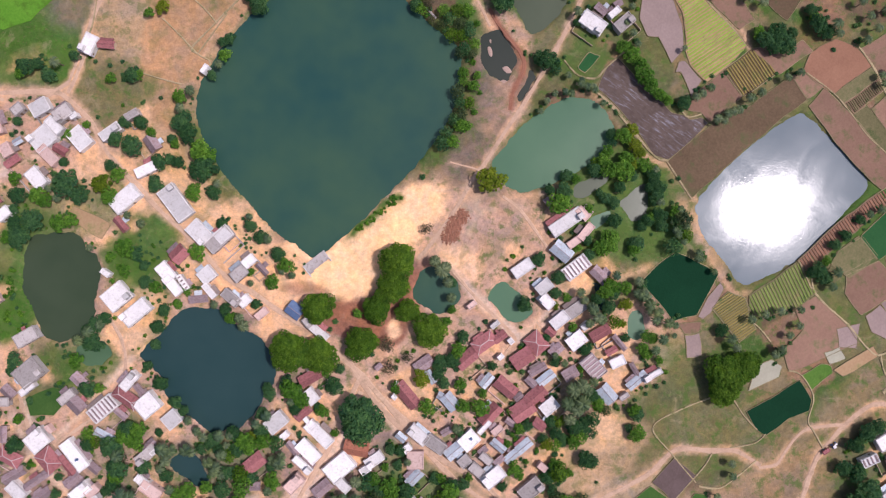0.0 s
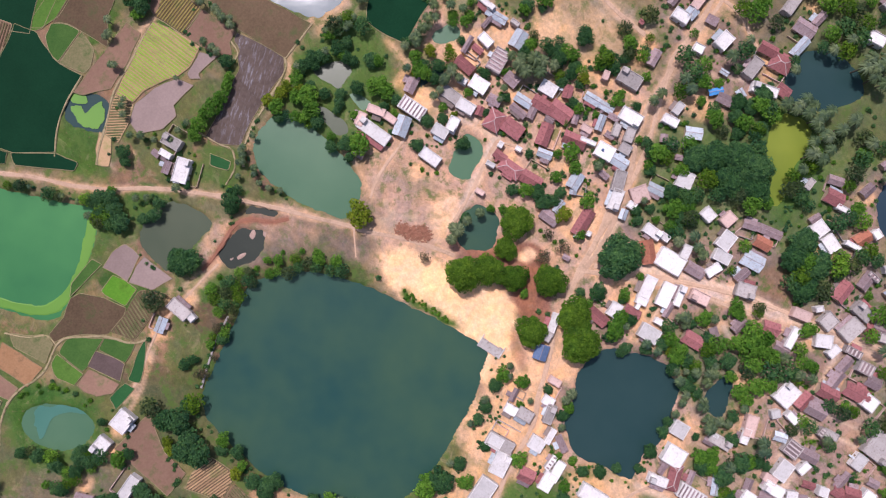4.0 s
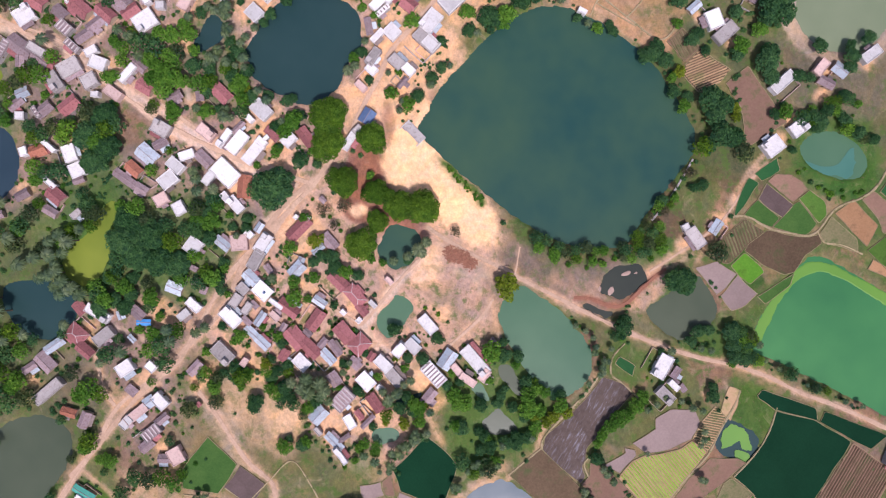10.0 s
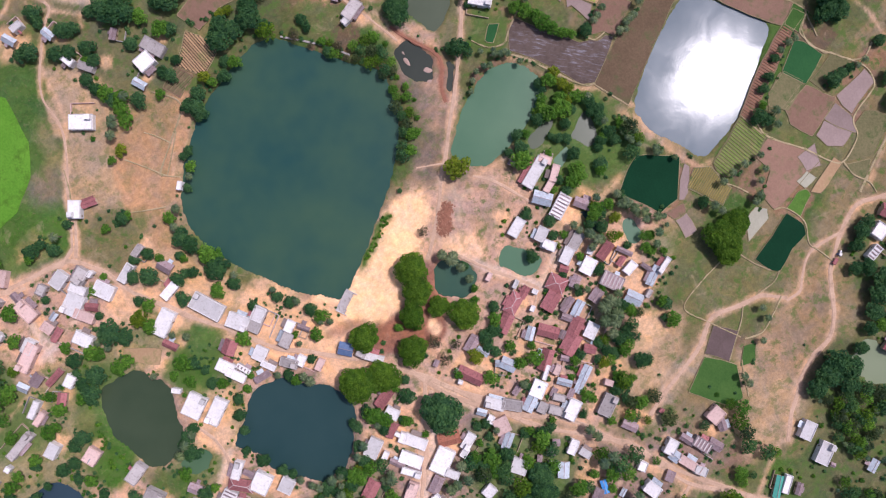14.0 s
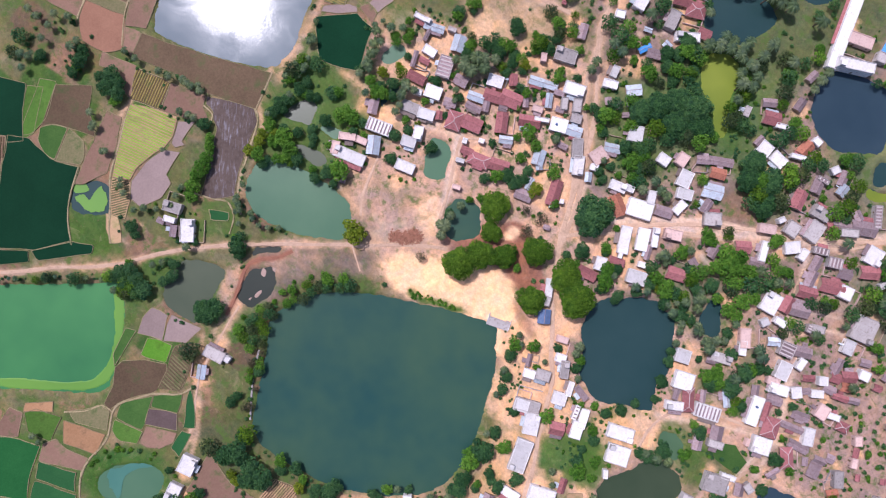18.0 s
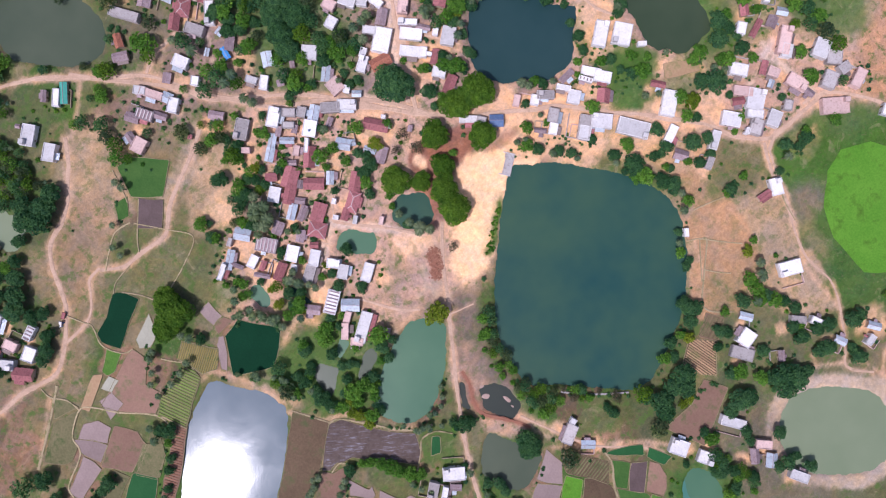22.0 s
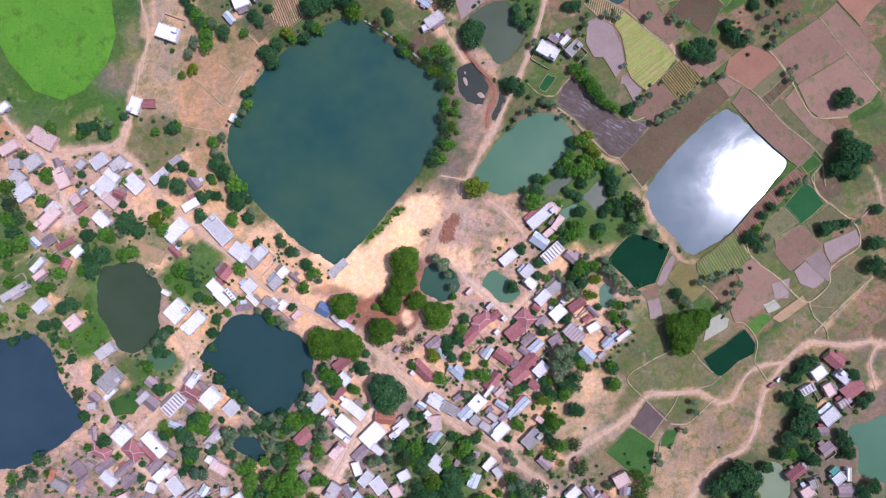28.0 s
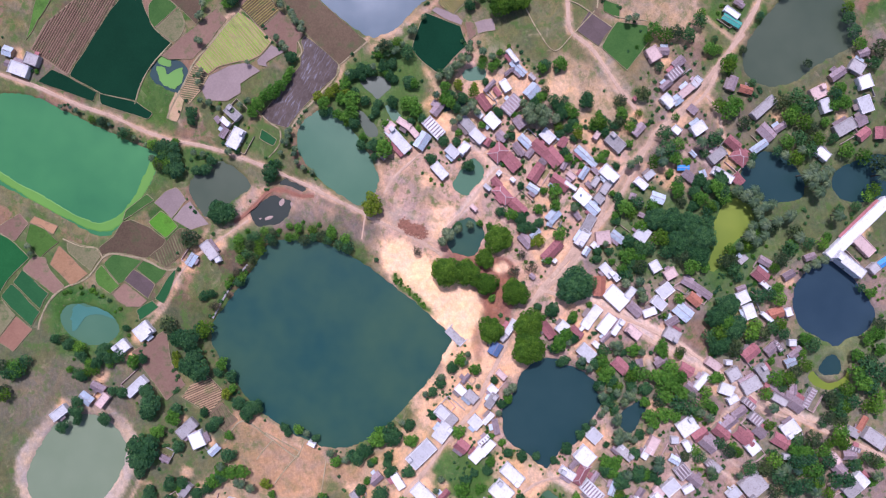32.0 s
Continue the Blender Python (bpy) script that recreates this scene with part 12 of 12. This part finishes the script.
belt([(-83.4, -111.1), (-97.4, -122.1), (-102.8, -115.1)], 8.1, 18, "LDL", 0.7, 209)
belt([(66.6, 122), (53.8, 128.7), (65, 140.8)], 5.8, 18, "DDS", 0.75, 128)
belt([(-139.4, 3.1), (-124.3, -7), (-131.9, -24.6)], 6.1, 20, "SGD", 0.7, 84)
belt([(-134.8, -39.2), (-128.3, -32.2), (-124.7, -24.8), (-117.9, -22.9)], 2.7, 16, "DLG", 0.65, 196)
belt([(119.7, 73.8), (111.8, 68.7), (105.1, 65.6)], 2.3, 10, "PPS", 0.7, 151)
belt([(79.7, -117.6), (111.4, -125.1), (47, -93.2)], 1.1, 5, "SP", 0.8, 99)
belt([(-89.6, -110.4), (-100.1, -118.6), (-108.9, -125.4)], 8.1, 22, "LYDL", 0.8, 26)
belt([(-102.5, -99.3), (-112.7, -131.3)], 6.3, 16, "DLS", 0.8, 27)
belt([(-101.4, -101), (-88.7, -96), (-80.2, -86.1)], 7.3, 16, "DLS", 0.8, 8)
belt([(69.3, -125.8), (63.8, -131.3), (53.8, -130.6)], 5.1, 14, "DPS", 0.7, 191)
belt([(-36.4, -139.8), (-27.5, -131.2), (-19.3, -123.7), (-5.5, -110.2)], 9.2, 30, "DDLD", 0.8, 146)
belt([(54.7, -134), (66.5, -131.1), (78.3, -128.2)], 3.0, 16, "PPD", 0.65, 220)
belt([(141.7, -31.8), (153.4, -28.5), (159.8, -27.1)], 1.8, 12, "PPS", 0.6, 181)
belt([(54.9, 134.9), (59.4, 145.3), (54.8, 120.4)], 5.4, 24, "DDS", 0.75, 110)
belt([(143.1, -32.2), (155.8, -28.4), (165.9, -24.6)], 2.5, 12, "PS", 0.7, 80)
belt([(51.6, 138.2), (58.8, 136.8), (53.5, 133.7)], 5.4, 10, "DD", 0.7, 133)
belt([(-33.5, -143.8), (-24.7, -136.6), (-20.7, -123.5), (-13.2, -132.3)], 9.2, 34, "DDLL", 0.8, 202)
belt([(-121.2, -84.4), (-119.6, -97.2), (-133.2, -105.1)], 6.9, 16, "LDL", 0.7, 211)
belt([(83, -122.4), (71.7, -126.7), (64.6, -133.3)], 4.9, 16, "DPS", 0.65, 177)
belt([(-145.8, -26.7), (-150.7, -50.7), (-160.3, -46.6)], 4.6, 16, "SGD", 0.7, 50)
belt([(32.9, -144.8), (34.9, -135.3), (38.9, -130.9)], 6.4, 10, "D", 0.9, 94)
belt([(-134.4, 65.7), (-115.4, 68.8), (-114.9, 53.1)], 4.3, 16, "DSL", 0.7, 114)
belt([(-14.3, -149.1), (-20.2, -134.2), (-6.3, -125.8), (-7.3, -137.7), (0.7, -114.4)], 9.1, 34, "D", 0.95, 90)
belt([(-15.3, -149.5), (-6, -155), (-0, -155.8)], 2.7, 14, "LDS", 0.7, 148)
belt([(-121.8, -90.1), (-109.2, -97.7), (-89.1, -97.7), (-81.6, -90.1)], 10.1, 40, "PDDSC", 0.75, 70)
belt([(137.4, 72.4), (128.5, 64.5), (119.1, 54.8)], 2.3, 22, "PDPS", 0.7, 149)
belt([(-151.9, -34.7), (-162, -47.3), (-169.5, -42.2)], 4.0, 18, "SSD", 0.8, 71)
belt([(148.2, -49.9), (155.8, -42.3)], 2.5, 8, "PS", 0.7, 81)
belt([(-134, -81), (-145.3, -85), (-154.8, -81)], 4.0, 10, "DS", 0.7, 49)
belt([(65.2, 143), (75.4, 158.5), (87, 177), (96.6, 193)], 1.9, 30, "DSPS", 0.6, 132)
belt([(35.4, -153.4), (39.5, -159.9), (44.3, -161.3)], 2.6, 12, "PPD", 0.7, 187)
belt([(154.4, 31.4), (129.1, 25.8), (140, 30.5)], 2.3, 10, "PS", 0.8, 131)
belt([(-114.3, -108.9), (-96.7, -116.7), (-79.4, -127.5), (-115.7, -124.1)], 11.0, 40, "PDSC", 0.8, 7)
belt([(-57.8, -147.4), (-70.1, -157), (-80.2, -162.2), (-75.5, -150.1)], 10.6, 40, "DDLD", 0.8, 205)
belt([(82.6, 135.7), (84.9, 129.3)], 2.7, 5, "SL", 0.7, 141)
belt([(-42.1, -153.2), (-35.7, -160.6), (-27.4, -167.7), (-18.6, -176.4)], 4.9, 30, "DPSDL", 0.75, 147)
belt([(-57.3, 148.3), (-78.8, 151.4)], 2.7, 8, "S", 1.0, 107)
belt([(104.9, 119.6), (89.3, 125.8), (84.1, 122)], 2.9, 16, "SP", 0.8, 129)
belt([(-139.5, 76.5), (-142.8, 78.9), (-137.6, 82.6)], 5.2, 10, "DS", 0.8, 161)
belt([(116.6, -109.4), (109, -126.3), (97.3, -141), (95.3, -157.5)], 3.7, 34, "PPDS", 0.7, 171)
belt([(5.4, -159.8), (-7.8, -164.6), (-16.3, -182.6), (-8.1, -193.1)], 8.1, 30, "PPDS", 0.75, 217)
belt([(97.7, -126.7), (93.5, -148.3), (103.1, -160.6)], 4.4, 20, "PPS", 0.9, 13)
belt([(-48, -153.1), (-44.7, -146.7), (-46.8, -141.1)], 3.8, 10, "DPS", 0.7, 204)
belt([(-123.8, -103), (-123.9, -93.3), (-119, -86.8), (-104.9, -89), (-100.3, -99.2), (-106.2, -108.2)], 4.9, 36, "LDPG", 0.7, 193)
belt([(-159.8, 26.7), (-145.8, 13.2), (-158.2, 11.3)], 7.9, 14, "LYD", 0.7, 11)
belt([(-60.8, -150.2), (-56.8, -158), (-66.1, -146.2)], 7.1, 12, "D", 0.85, 39)
belt([(-157.8, -37.3), (-150.7, -30.8), (-155.3, -31.7)], 3.1, 6, "GSD", 0.6, 168)
belt([(-140.8, -82.1), (-134.4, -79.8), (-146, -85.1)], 3.8, 10, "LG", 0.7, 199)
belt([(-42, -160.3), (-27.7, -168.2), (-16.4, -180.5)], 3.8, 16, "DPS", 0.8, 136)
belt([(-63.5, -154.7), (-73.6, -172.5), (-81, -155.7), (-44.4, -166.5)], 10.6, 40, "DDL", 0.95, 23)
belt([(-168.1, 7), (-158.9, 4.7), (-154.9, -3.9)], 3.7, 9, "GLGS", 0.6, 164)
belt([(-167.6, 16.1), (-185, 14.7), (-189.5, 24.2), (-163.3, 25.6)], 6.9, 18, "LDSGP", 0.6, 159)
belt([(-112.3, 126.6), (-122.8, 145.6), (-126.3, 161.7)], 5.9, 26, "DLPS", 0.8, 105)
belt([(-130.8, 107.6), (-120.8, 118.8), (-112.8, 127.8)], 5.4, 20, "TDPY", 0.75, 104)
belt([(-168.5, 34.5), (-162.3, 30), (-156.6, 24.4), (-167.9, 26.1)], 6.1, 13, "DPDS", 0.6, 162)
belt([(154.4, 76.5), (160.7, 80.3)], 1.5, 8, "PS", 0.75, 64)
belt([(-21.3, 174.2), (-5.3, 192.2), (-8.7, 208.2)], 2.7, 20, "GGS", 0.9, 109)
belt([(-48.3, 169.3), (-46.2, 193.3), (-55.2, 201.4), (-67.7, 196.5)], 6.4, 20, "DLS", 0.8, 108)
belt([(-103.2, -143.5), (-113.7, -151.8), (-119.5, -147.9)], 5.6, 12, "DL", 0.7, 212)
belt([(158, 80.1), (151, 78.1), (143.1, 73.3)], 2.3, 10, "SPS", 0.6, 150)
belt([(4.9, -177.2), (-8, -186.7), (-15.6, -208)], 5.0, 28, "PPD", 0.95, 18)
belt([(53.1, -169.2), (54.1, -174.9), (46.3, -177.3)], 5.6, 14, "DLY", 0.75, 190)
belt([(-177.6, 10.9), (-162.3, 24.4), (-169.5, 30)], 7.5, 20, "DSL", 0.75, 51)
belt([(-175.8, 28.2), (-164.5, 31.2), (-158.2, 25.7)], 3.5, 14, "PTSLP", 0.7, 137)
belt([(-109, 140.8), (-123.3, 126.9), (-121.4, 117.2)], 6.9, 20, "LDPY", 0.8, 45)
belt([(90.9, -153.3), (95.9, -137), (106.4, -127.1), (101.9, -137.5)], 5.9, 24, "PPD", 0.8, 95)
belt([(-100.8, 148.5), (-94.8, 162.5), (-92.8, 172), (-72.8, 165.4)], 9.1, 26, "DDLS", 0.85, 106)
belt([(-148.5, -101.2), (-140.3, -103.4), (-137.2, -108.6)], 4.9, 12, "DLT", 0.7, 197)
belt([(-64.8, 168.3), (-77.4, 167.6)], 5.6, 10, "DL", 0.9, 41)
belt([(-6.7, -180.4), (-3.3, -173), (-1.5, -158), (-5.3, -149.1)], 3.3, 16, "PDS", 0.8, 135)
belt([(142.7, 111.2), (134.9, 114.3), (123.1, 115.3)], 2.3, 8, "PDS", 0.6, 155)
belt([(47.8, -174.5), (37.4, -182.7), (25.7, -174.9), (32.6, -169.5)], 8.1, 24, "DPD", 0.75, 214)
belt([(142.4, 112.6), (135.1, 112.9), (122.8, 116.7)], 2.3, 8, "P", 0.85, 127)
belt([(-117.3, 139), (-112.4, 135.3), (-117.4, 129.3), (-121.3, 117.5), (-127.9, 110.6)], 5.5, 34, "LDPL", 0.7, 184)
belt([(182.1, 12.7), (191.7, 16.4), (201.4, 21.7)], 1.8, 16, "PS", 0.7, 124)
belt([(88.6, -160.1), (95.4, -146.5), (102.2, -131.3), (96.6, -125.6)], 4.8, 26, "PPDS", 0.65, 219)
belt([(-168.5, 74.6), (-178.1, 78.9), (-186, 73.2), (-170, 83.2), (-166.6, 98.4)], 9.8, 24, "DLDL", 0.6, 156)
belt([(-90.9, 160.5), (-104.8, 149.7)], 6.3, 10, "SDL", 0.8, 46)
belt([(49.1, -178.5), (48.7, -170.1), (56.1, -167.1)], 6.4, 8, "D", 0.9, 93)
belt([(-183.6, 26.1), (-179.2, 18.4), (-172.2, 5.8), (-182.6, 2.8), (-193.7, -1.5)], 9.2, 21, "LDPG", 0.6, 163)
belt([(-121.7, -141.5), (-111.3, -130.6), (-100.1, -121.9), (-93.4, -107), (-90.5, -92.7)], 9.8, 46, "DLLD", 0.75, 194)
belt([(-70.4, -172.9), (-78.6, -187.7)], 5.0, 12, "D", 0.8, 25)
belt([(-79.6, -171.5), (-76.9, -158.3), (-73, -146.5), (-64.1, -151.5), (-71.3, -169.6)], 9.2, 36, "DDLD", 0.75, 200)
belt([(-13.4, -188.9), (2.2, -177.3), (5.7, -167.9)], 4.1, 22, "PP", 0.95, 36)
belt([(100.7, -160.5), (105.6, -157.9), (105.9, -166.9)], 4.3, 12, "PD", 0.7, 176)
belt([(-189.6, 8.1), (-172, 14.4), (-164.5, 10.6)], 5.0, 16, "LSGGT", 0.7, 72)
belt([(74.4, -176.1), (84, -188.3)], 3.8, 12, "LDS", 0.7, 14)
belt([(-93.2, 167), (-105.3, 171), (-103.1, 176.1)], 6.9, 16, "D", 0.95, 40)
belt([(-191.2, 26.1), (-216.1, 16.6), (-237.9, -18.4), (-260.4, -16)], 6.9, 30, "DLSG", 0.7, 53)
belt([(-193.3, -7), (-190.8, -24.6), (-187.1, -37.2)], 5.5, 26, "GGS", 0.8, 73)
belt([(163.3, 104.4), (173.4, 100.6), (181, 101.9)], 6.1, 14, "DPS", 0.8, 65)
belt([(-192.2, -29.8), (-209.1, -40.9), (-214.7, -27.3), (-198.8, -61.7)], 4.0, 22, "DGS", 0.7, 52)
belt([(174, 88.6), (187.5, 95.2)], 4.0, 8, "PS", 0.85, 126)
belt([(-193, 29.7), (-168.6, 30.5), (-162.3, 33)], 7.9, 22, "DPDS", 0.9, 2)
belt([(-197.2, -18.1), (-206.3, 1), (-201.5, 7.6)], 7.5, 14, "LDLS", 0.6, 158)
belt([(148.9, -130.9), (149.5, -148.9), (139.6, -154), (154.3, -165.7), (162.7, -163.3)], 13.5, 60, "DDPD", 0.75, 170)
belt([(197.5, 23), (186.8, 10), (171.5, -6.2)], 2.5, 22, "SPDS", 0.6, 179)
belt([(48.7, -193.6), (52.6, -213.1), (42.6, -218.2)], 8.1, 26, "DDS", 0.85, 16)
belt([(68.1, -189.6), (59.6, -207.6), (64, -224), (55.9, -238.8)], 9.4, 36, "DDP", 0.8, 213)
belt([(30.6, -199.3), (11.8, -211.3), (-0.2, -219.4)], 5.0, 28, "PPD", 0.95, 17)
belt([(-91.8, -179.8), (-108.6, -187.3), (-96.9, -195.1)], 6.9, 18, "DL", 0.75, 210)
belt([(179, 93.8), (178, 99.5), (187.5, 95.2)], 2.9, 8, "DP", 0.7, 154)
belt([(-27.9, -200.2), (-45.5, -188.6), (-50.5, -203.8), (-58.3, -190.2)], 8.1, 20, "DPS", 0.8, 24)
belt([(-29.2, -200.1), (-35.8, -193.5), (-29.2, -213.2)], 7.7, 16, "DL", 0.85, 38)
belt([(-184.9, 83.8), (-169.6, 84.9), (-182.3, 79.9), (-167, 80.7)], 4.3, 14, "DSL", 0.8, 1)
belt([(153.5, -133.9), (140.5, -142), (160, -148.4)], 9.2, 28, "DTD", 0.85, 121)
belt([(-45.3, 198.7), (-42.8, 181.2), (-33.4, 206.6)], 5.6, 24, "DGS", 0.8, 42)
belt([(-135.9, -152.3), (-149.9, -163.3), (-161.6, -180.9)], 9.4, 26, "DLD", 0.75, 208)
belt([(-102.6, -176.9), (-105.7, -189.2)], 5.6, 10, "D", 0.85, 29)
belt([(204.8, -9.4), (226.8, -5.8)], 3.7, 14, "DSP", 0.8, 118)
belt([(187.4, -83.2), (185.7, -103), (192, -119)], 7.3, 22, "DDS", 0.85, 119)
belt([(-202.1, -36.6), (-206.2, -48.4)], 4.3, 8, "D", 0.7, 12)
belt([(52.8, -199.6), (50.9, -205.8), (43.2, -208.2)], 3.6, 12, "DD", 0.75, 192)
belt([(172.7, 114.8), (165.7, 104.7), (174.6, 100.9)], 6.1, 16, "DLS", 0.85, 123)
belt([(-206.9, 25.1), (-211.6, 10.2), (-205.5, -3.7)], 3.7, 8, "LSD", 0.6, 166)
belt([(-128.1, 166.7), (-119.9, 165.7), (-125, 159.7)], 6.8, 18, "DL", 0.7, 183)
belt([(-210.2, 6.9), (-205.6, -8.8), (-194, -31.2), (-202.1, -36.6)], 7.9, 26, "DSL", 0.75, 4)
belt([(-16, -210), (1.4, -203.1), (20.3, -192.8), (12.4, -172.9), (1.5, -160), (-12.9, -174.4)], 5.9, 40, "PDPS", 0.85, 89)
belt([(-67.5, -199.6), (-73.2, -188.3), (-59.5, -187)], 5.9, 16, "DL", 0.7, 201)
belt([(-197.1, 81), (-182.1, 83.5), (-169.5, 81), (-159.5, 88.6)], 7.1, 18, "DDLS", 0.7, 74)
belt([(200, 75.4), (196.9, 82.2), (199.2, 85.5)], 2.9, 6, "DP", 0.7, 152)
belt([(144.4, -157.9), (145.5, -146), (144.6, -129.2), (155.4, -142.1)], 13.4, 40, "DTDS", 0.8, 98)
belt([(46.8, -209.2), (33.2, -217.1), (20.8, -215.6), (12.2, -208.2)], 11.3, 40, "DPDP", 0.75, 215)
belt([(-83, -198.3), (-95.7, -211.1), (-98.4, -233), (-118.3, -240.1)], 10.6, 40, "DDL", 0.9, 28)
belt([(199.9, 80.8), (201.9, 75.1)], 0.9, 5, "P", 0.8, 117)
belt([(-211.7, -41.8), (-204.3, -60.8), (-202.7, -76.2)], 4.3, 26, "GSS", 0.8, 5)
belt([(202, 77.2), (199.7, 82.7)], 1.4, 5, "P", 0.9, 130)
belt([(183.6, 115.4), (196.8, 108.1), (187.1, 102.8)], 6.1, 18, "DPS", 0.85, 122)
belt([(-217.7, -0.9), (-226.3, 15.2), (-234.9, 31.4), (-227.7, 41.4)], 11.5, 27, "DLLDS", 0.6, 157)
belt([(-12.7, -217.9), (-4, -250.7)], 3.8, 14, "PD", 0.9, 19)
belt([(137.5, -170.5), (146.9, -179.2), (164.6, -185.5), (164, -199.3)], 10.4, 40, "DPDS", 0.7, 172)
belt([(220.1, -6.3), (209.6, -12.5), (204.7, -11.2)], 4.9, 16, "DDS", 0.75, 178)
belt([(189.6, -114.8), (178.2, -122.6), (180.7, -131)], 9.2, 20, "DD", 0.85, 175)
belt([(198.3, 99.9), (184.6, 94.8), (171.4, 104.2), (162.2, 107.1), (172.4, 116.1), (188.9, 121.7)], 6.3, 24, "DPLPS", 0.6, 153)
belt([(218.7, 41.7), (233.7, 37.3), (223.4, 25.9)], 7.9, 18, "DTD", 0.9, 116)
belt([(197.8, 102.8), (183.5, 119.4), (172.4, 98.6), (166.7, 106.4), (182.1, 127.9)], 7.5, 28, "DDPS", 0.85, 125)
belt([(-148.7, -166.6), (-153.8, -181.8), (-143.7, -189.4), (-163.9, -174.3)], 12.5, 46, "DPDL", 0.9, 30)
belt([(-14.1, -223.7), (-2.9, -209.9), (13.5, -213.2), (28.7, -200.8)], 5.3, 26, "PPD", 0.9, 35)
belt([(-136.3, -180.8), (-144.4, -195.7), (-153, -213.7), (-164.7, -231.4)], 13.8, 56, "DPDLD", 0.75, 207)
belt([(127.1, -189.3), (140.3, -203.8), (155.3, -208.6)], 7.4, 30, "DDPS", 0.7, 173)
belt([(21.7, -228.4), (20, -253.6), (5.4, -264.5)], 5.6, 18, "DP", 0.85, 22)
belt([(-75.9, 218.1), (-80, 223.3), (-69.3, 207.9)], 5.0, 14, "D", 0.8, 44)
belt([(-228.1, 37), (-223.9, 25.8), (-230.1, 24), (-232.3, 35.8)], 6.8, 10, "LGD", 0.6, 165)
belt([(-27.5, -231.7), (-37.3, -207), (-35.3, -183.2), (-42.2, -165.9)], 13.4, 34, "DPDS", 0.8, 88)
belt([(-101.9, -210.3), (-97.6, -226.7), (-111.6, -237.8), (-124.4, -238.8)], 12.5, 40, "DDPD", 0.8, 206)
belt([(-124.2, -198.1), (-142.1, -202.3)], 6.9, 16, "DD", 0.85, 31)
belt([(39.1, -231.5), (41.8, -210.6), (52.4, -202.1)], 10.0, 26, "DD", 0.9, 34)
belt([(-230.7, 48.3), (-229.6, 26.9), (-218.3, 18.3)], 9.2, 24, "DLS", 0.8, 3)
belt([(116.6, -208.2), (131.3, -220), (137.6, -234.1)], 10.4, 36, "DD", 0.85, 174)
belt([(-239.6, -14.9), (-231.1, -21.7), (-210.3, -26.7), (-220.4, -4.4)], 6.7, 22, "SDG", 0.7, 6)
belt([(203.4, -129.3), (209, -119.1), (191.1, -128.2)], 5.5, 14, "D", 0.85, 120)
belt([(49.6, -238.1), (41.1, -230.7)], 5.0, 8, "D", 0.8, 21)
belt([(-46.6, 239.5), (-41.2, 232.5), (-55.5, 243.7)], 6.3, 12, "D", 0.85, 43)
belt([(-51.6, -238.6), (-74.2, -242.3), (-89, -234.1)], 5.6, 22, "DGG", 0.8, 33)
belt([(-0.3, -244.6), (-8.2, -228.9), (6.3, -218.4)], 5.9, 14, "DP", 0.8, 37)
belt([(-171.3, 176.6), (-164, 170.9), (-154, 167.1), (-152.2, 160.8)], 5.5, 26, "DDL", 0.7, 182)
belt([(247.9, 4.3), (248.3, -6.5), (236.2, -24.4), (232, -25.6)], 6.1, 24, "DPD", 0.75, 180)
belt([(65.2, -240), (54.4, -251.4), (38, -255.8)], 10.6, 26, "DD", 0.8, 216)
belt([(96.3, -243.7), (82.4, -254.7), (72.3, -259.9)], 7.5, 18, "DL", 0.8, 20)
belt([(-152.2, -220.2), (-156.9, -232.3)], 5.0, 10, "DL", 0.8, 32)
belt([(95.2, -253.1), (84.8, -261.4), (66.8, -252.9)], 9.4, 24, "DDL", 0.8, 218)


def village_weeds(count):
    """Bushes and weeds between the houses, off the lanes, yards and water."""
    rnd = random.Random(12)
    bare = [line for line, kind, soft, strength in COVERS if kind in ("sand", "yard", "stubble") and strength > 0.7]
    boxes = [(line.min(0), line.max(0)) for line in bare]
    done = 0
    while done < count:
        a, b, c = rnd.choice(FOOTS)
        if b > -40 and rnd.random() < 0.5:
            continue
        u, r = rnd.uniform(0, 6.28), rnd.uniform(4.5, 10.0)
        x, y = a + r * math.cos(u), b + r * math.sin(u)
        if not dry_land(x, y, 0.8) or not off_lane(x, y, 1.2) or any((x - a) ** 2 + (y - b) ** 2 < 16 for a, b, c in FOOTS):
            continue
        if any(lo[0] < x < hi[0] and lo[1] < y < hi[1] and signed(np.array([x]), np.array([y]), line)[0] < 0 for line, (lo, hi) in zip(bare, boxes)):
            continue
        tree(rnd.choice("SSG"), x, y, rnd.uniform(0.6, 1.8), rnd)
        done += 1


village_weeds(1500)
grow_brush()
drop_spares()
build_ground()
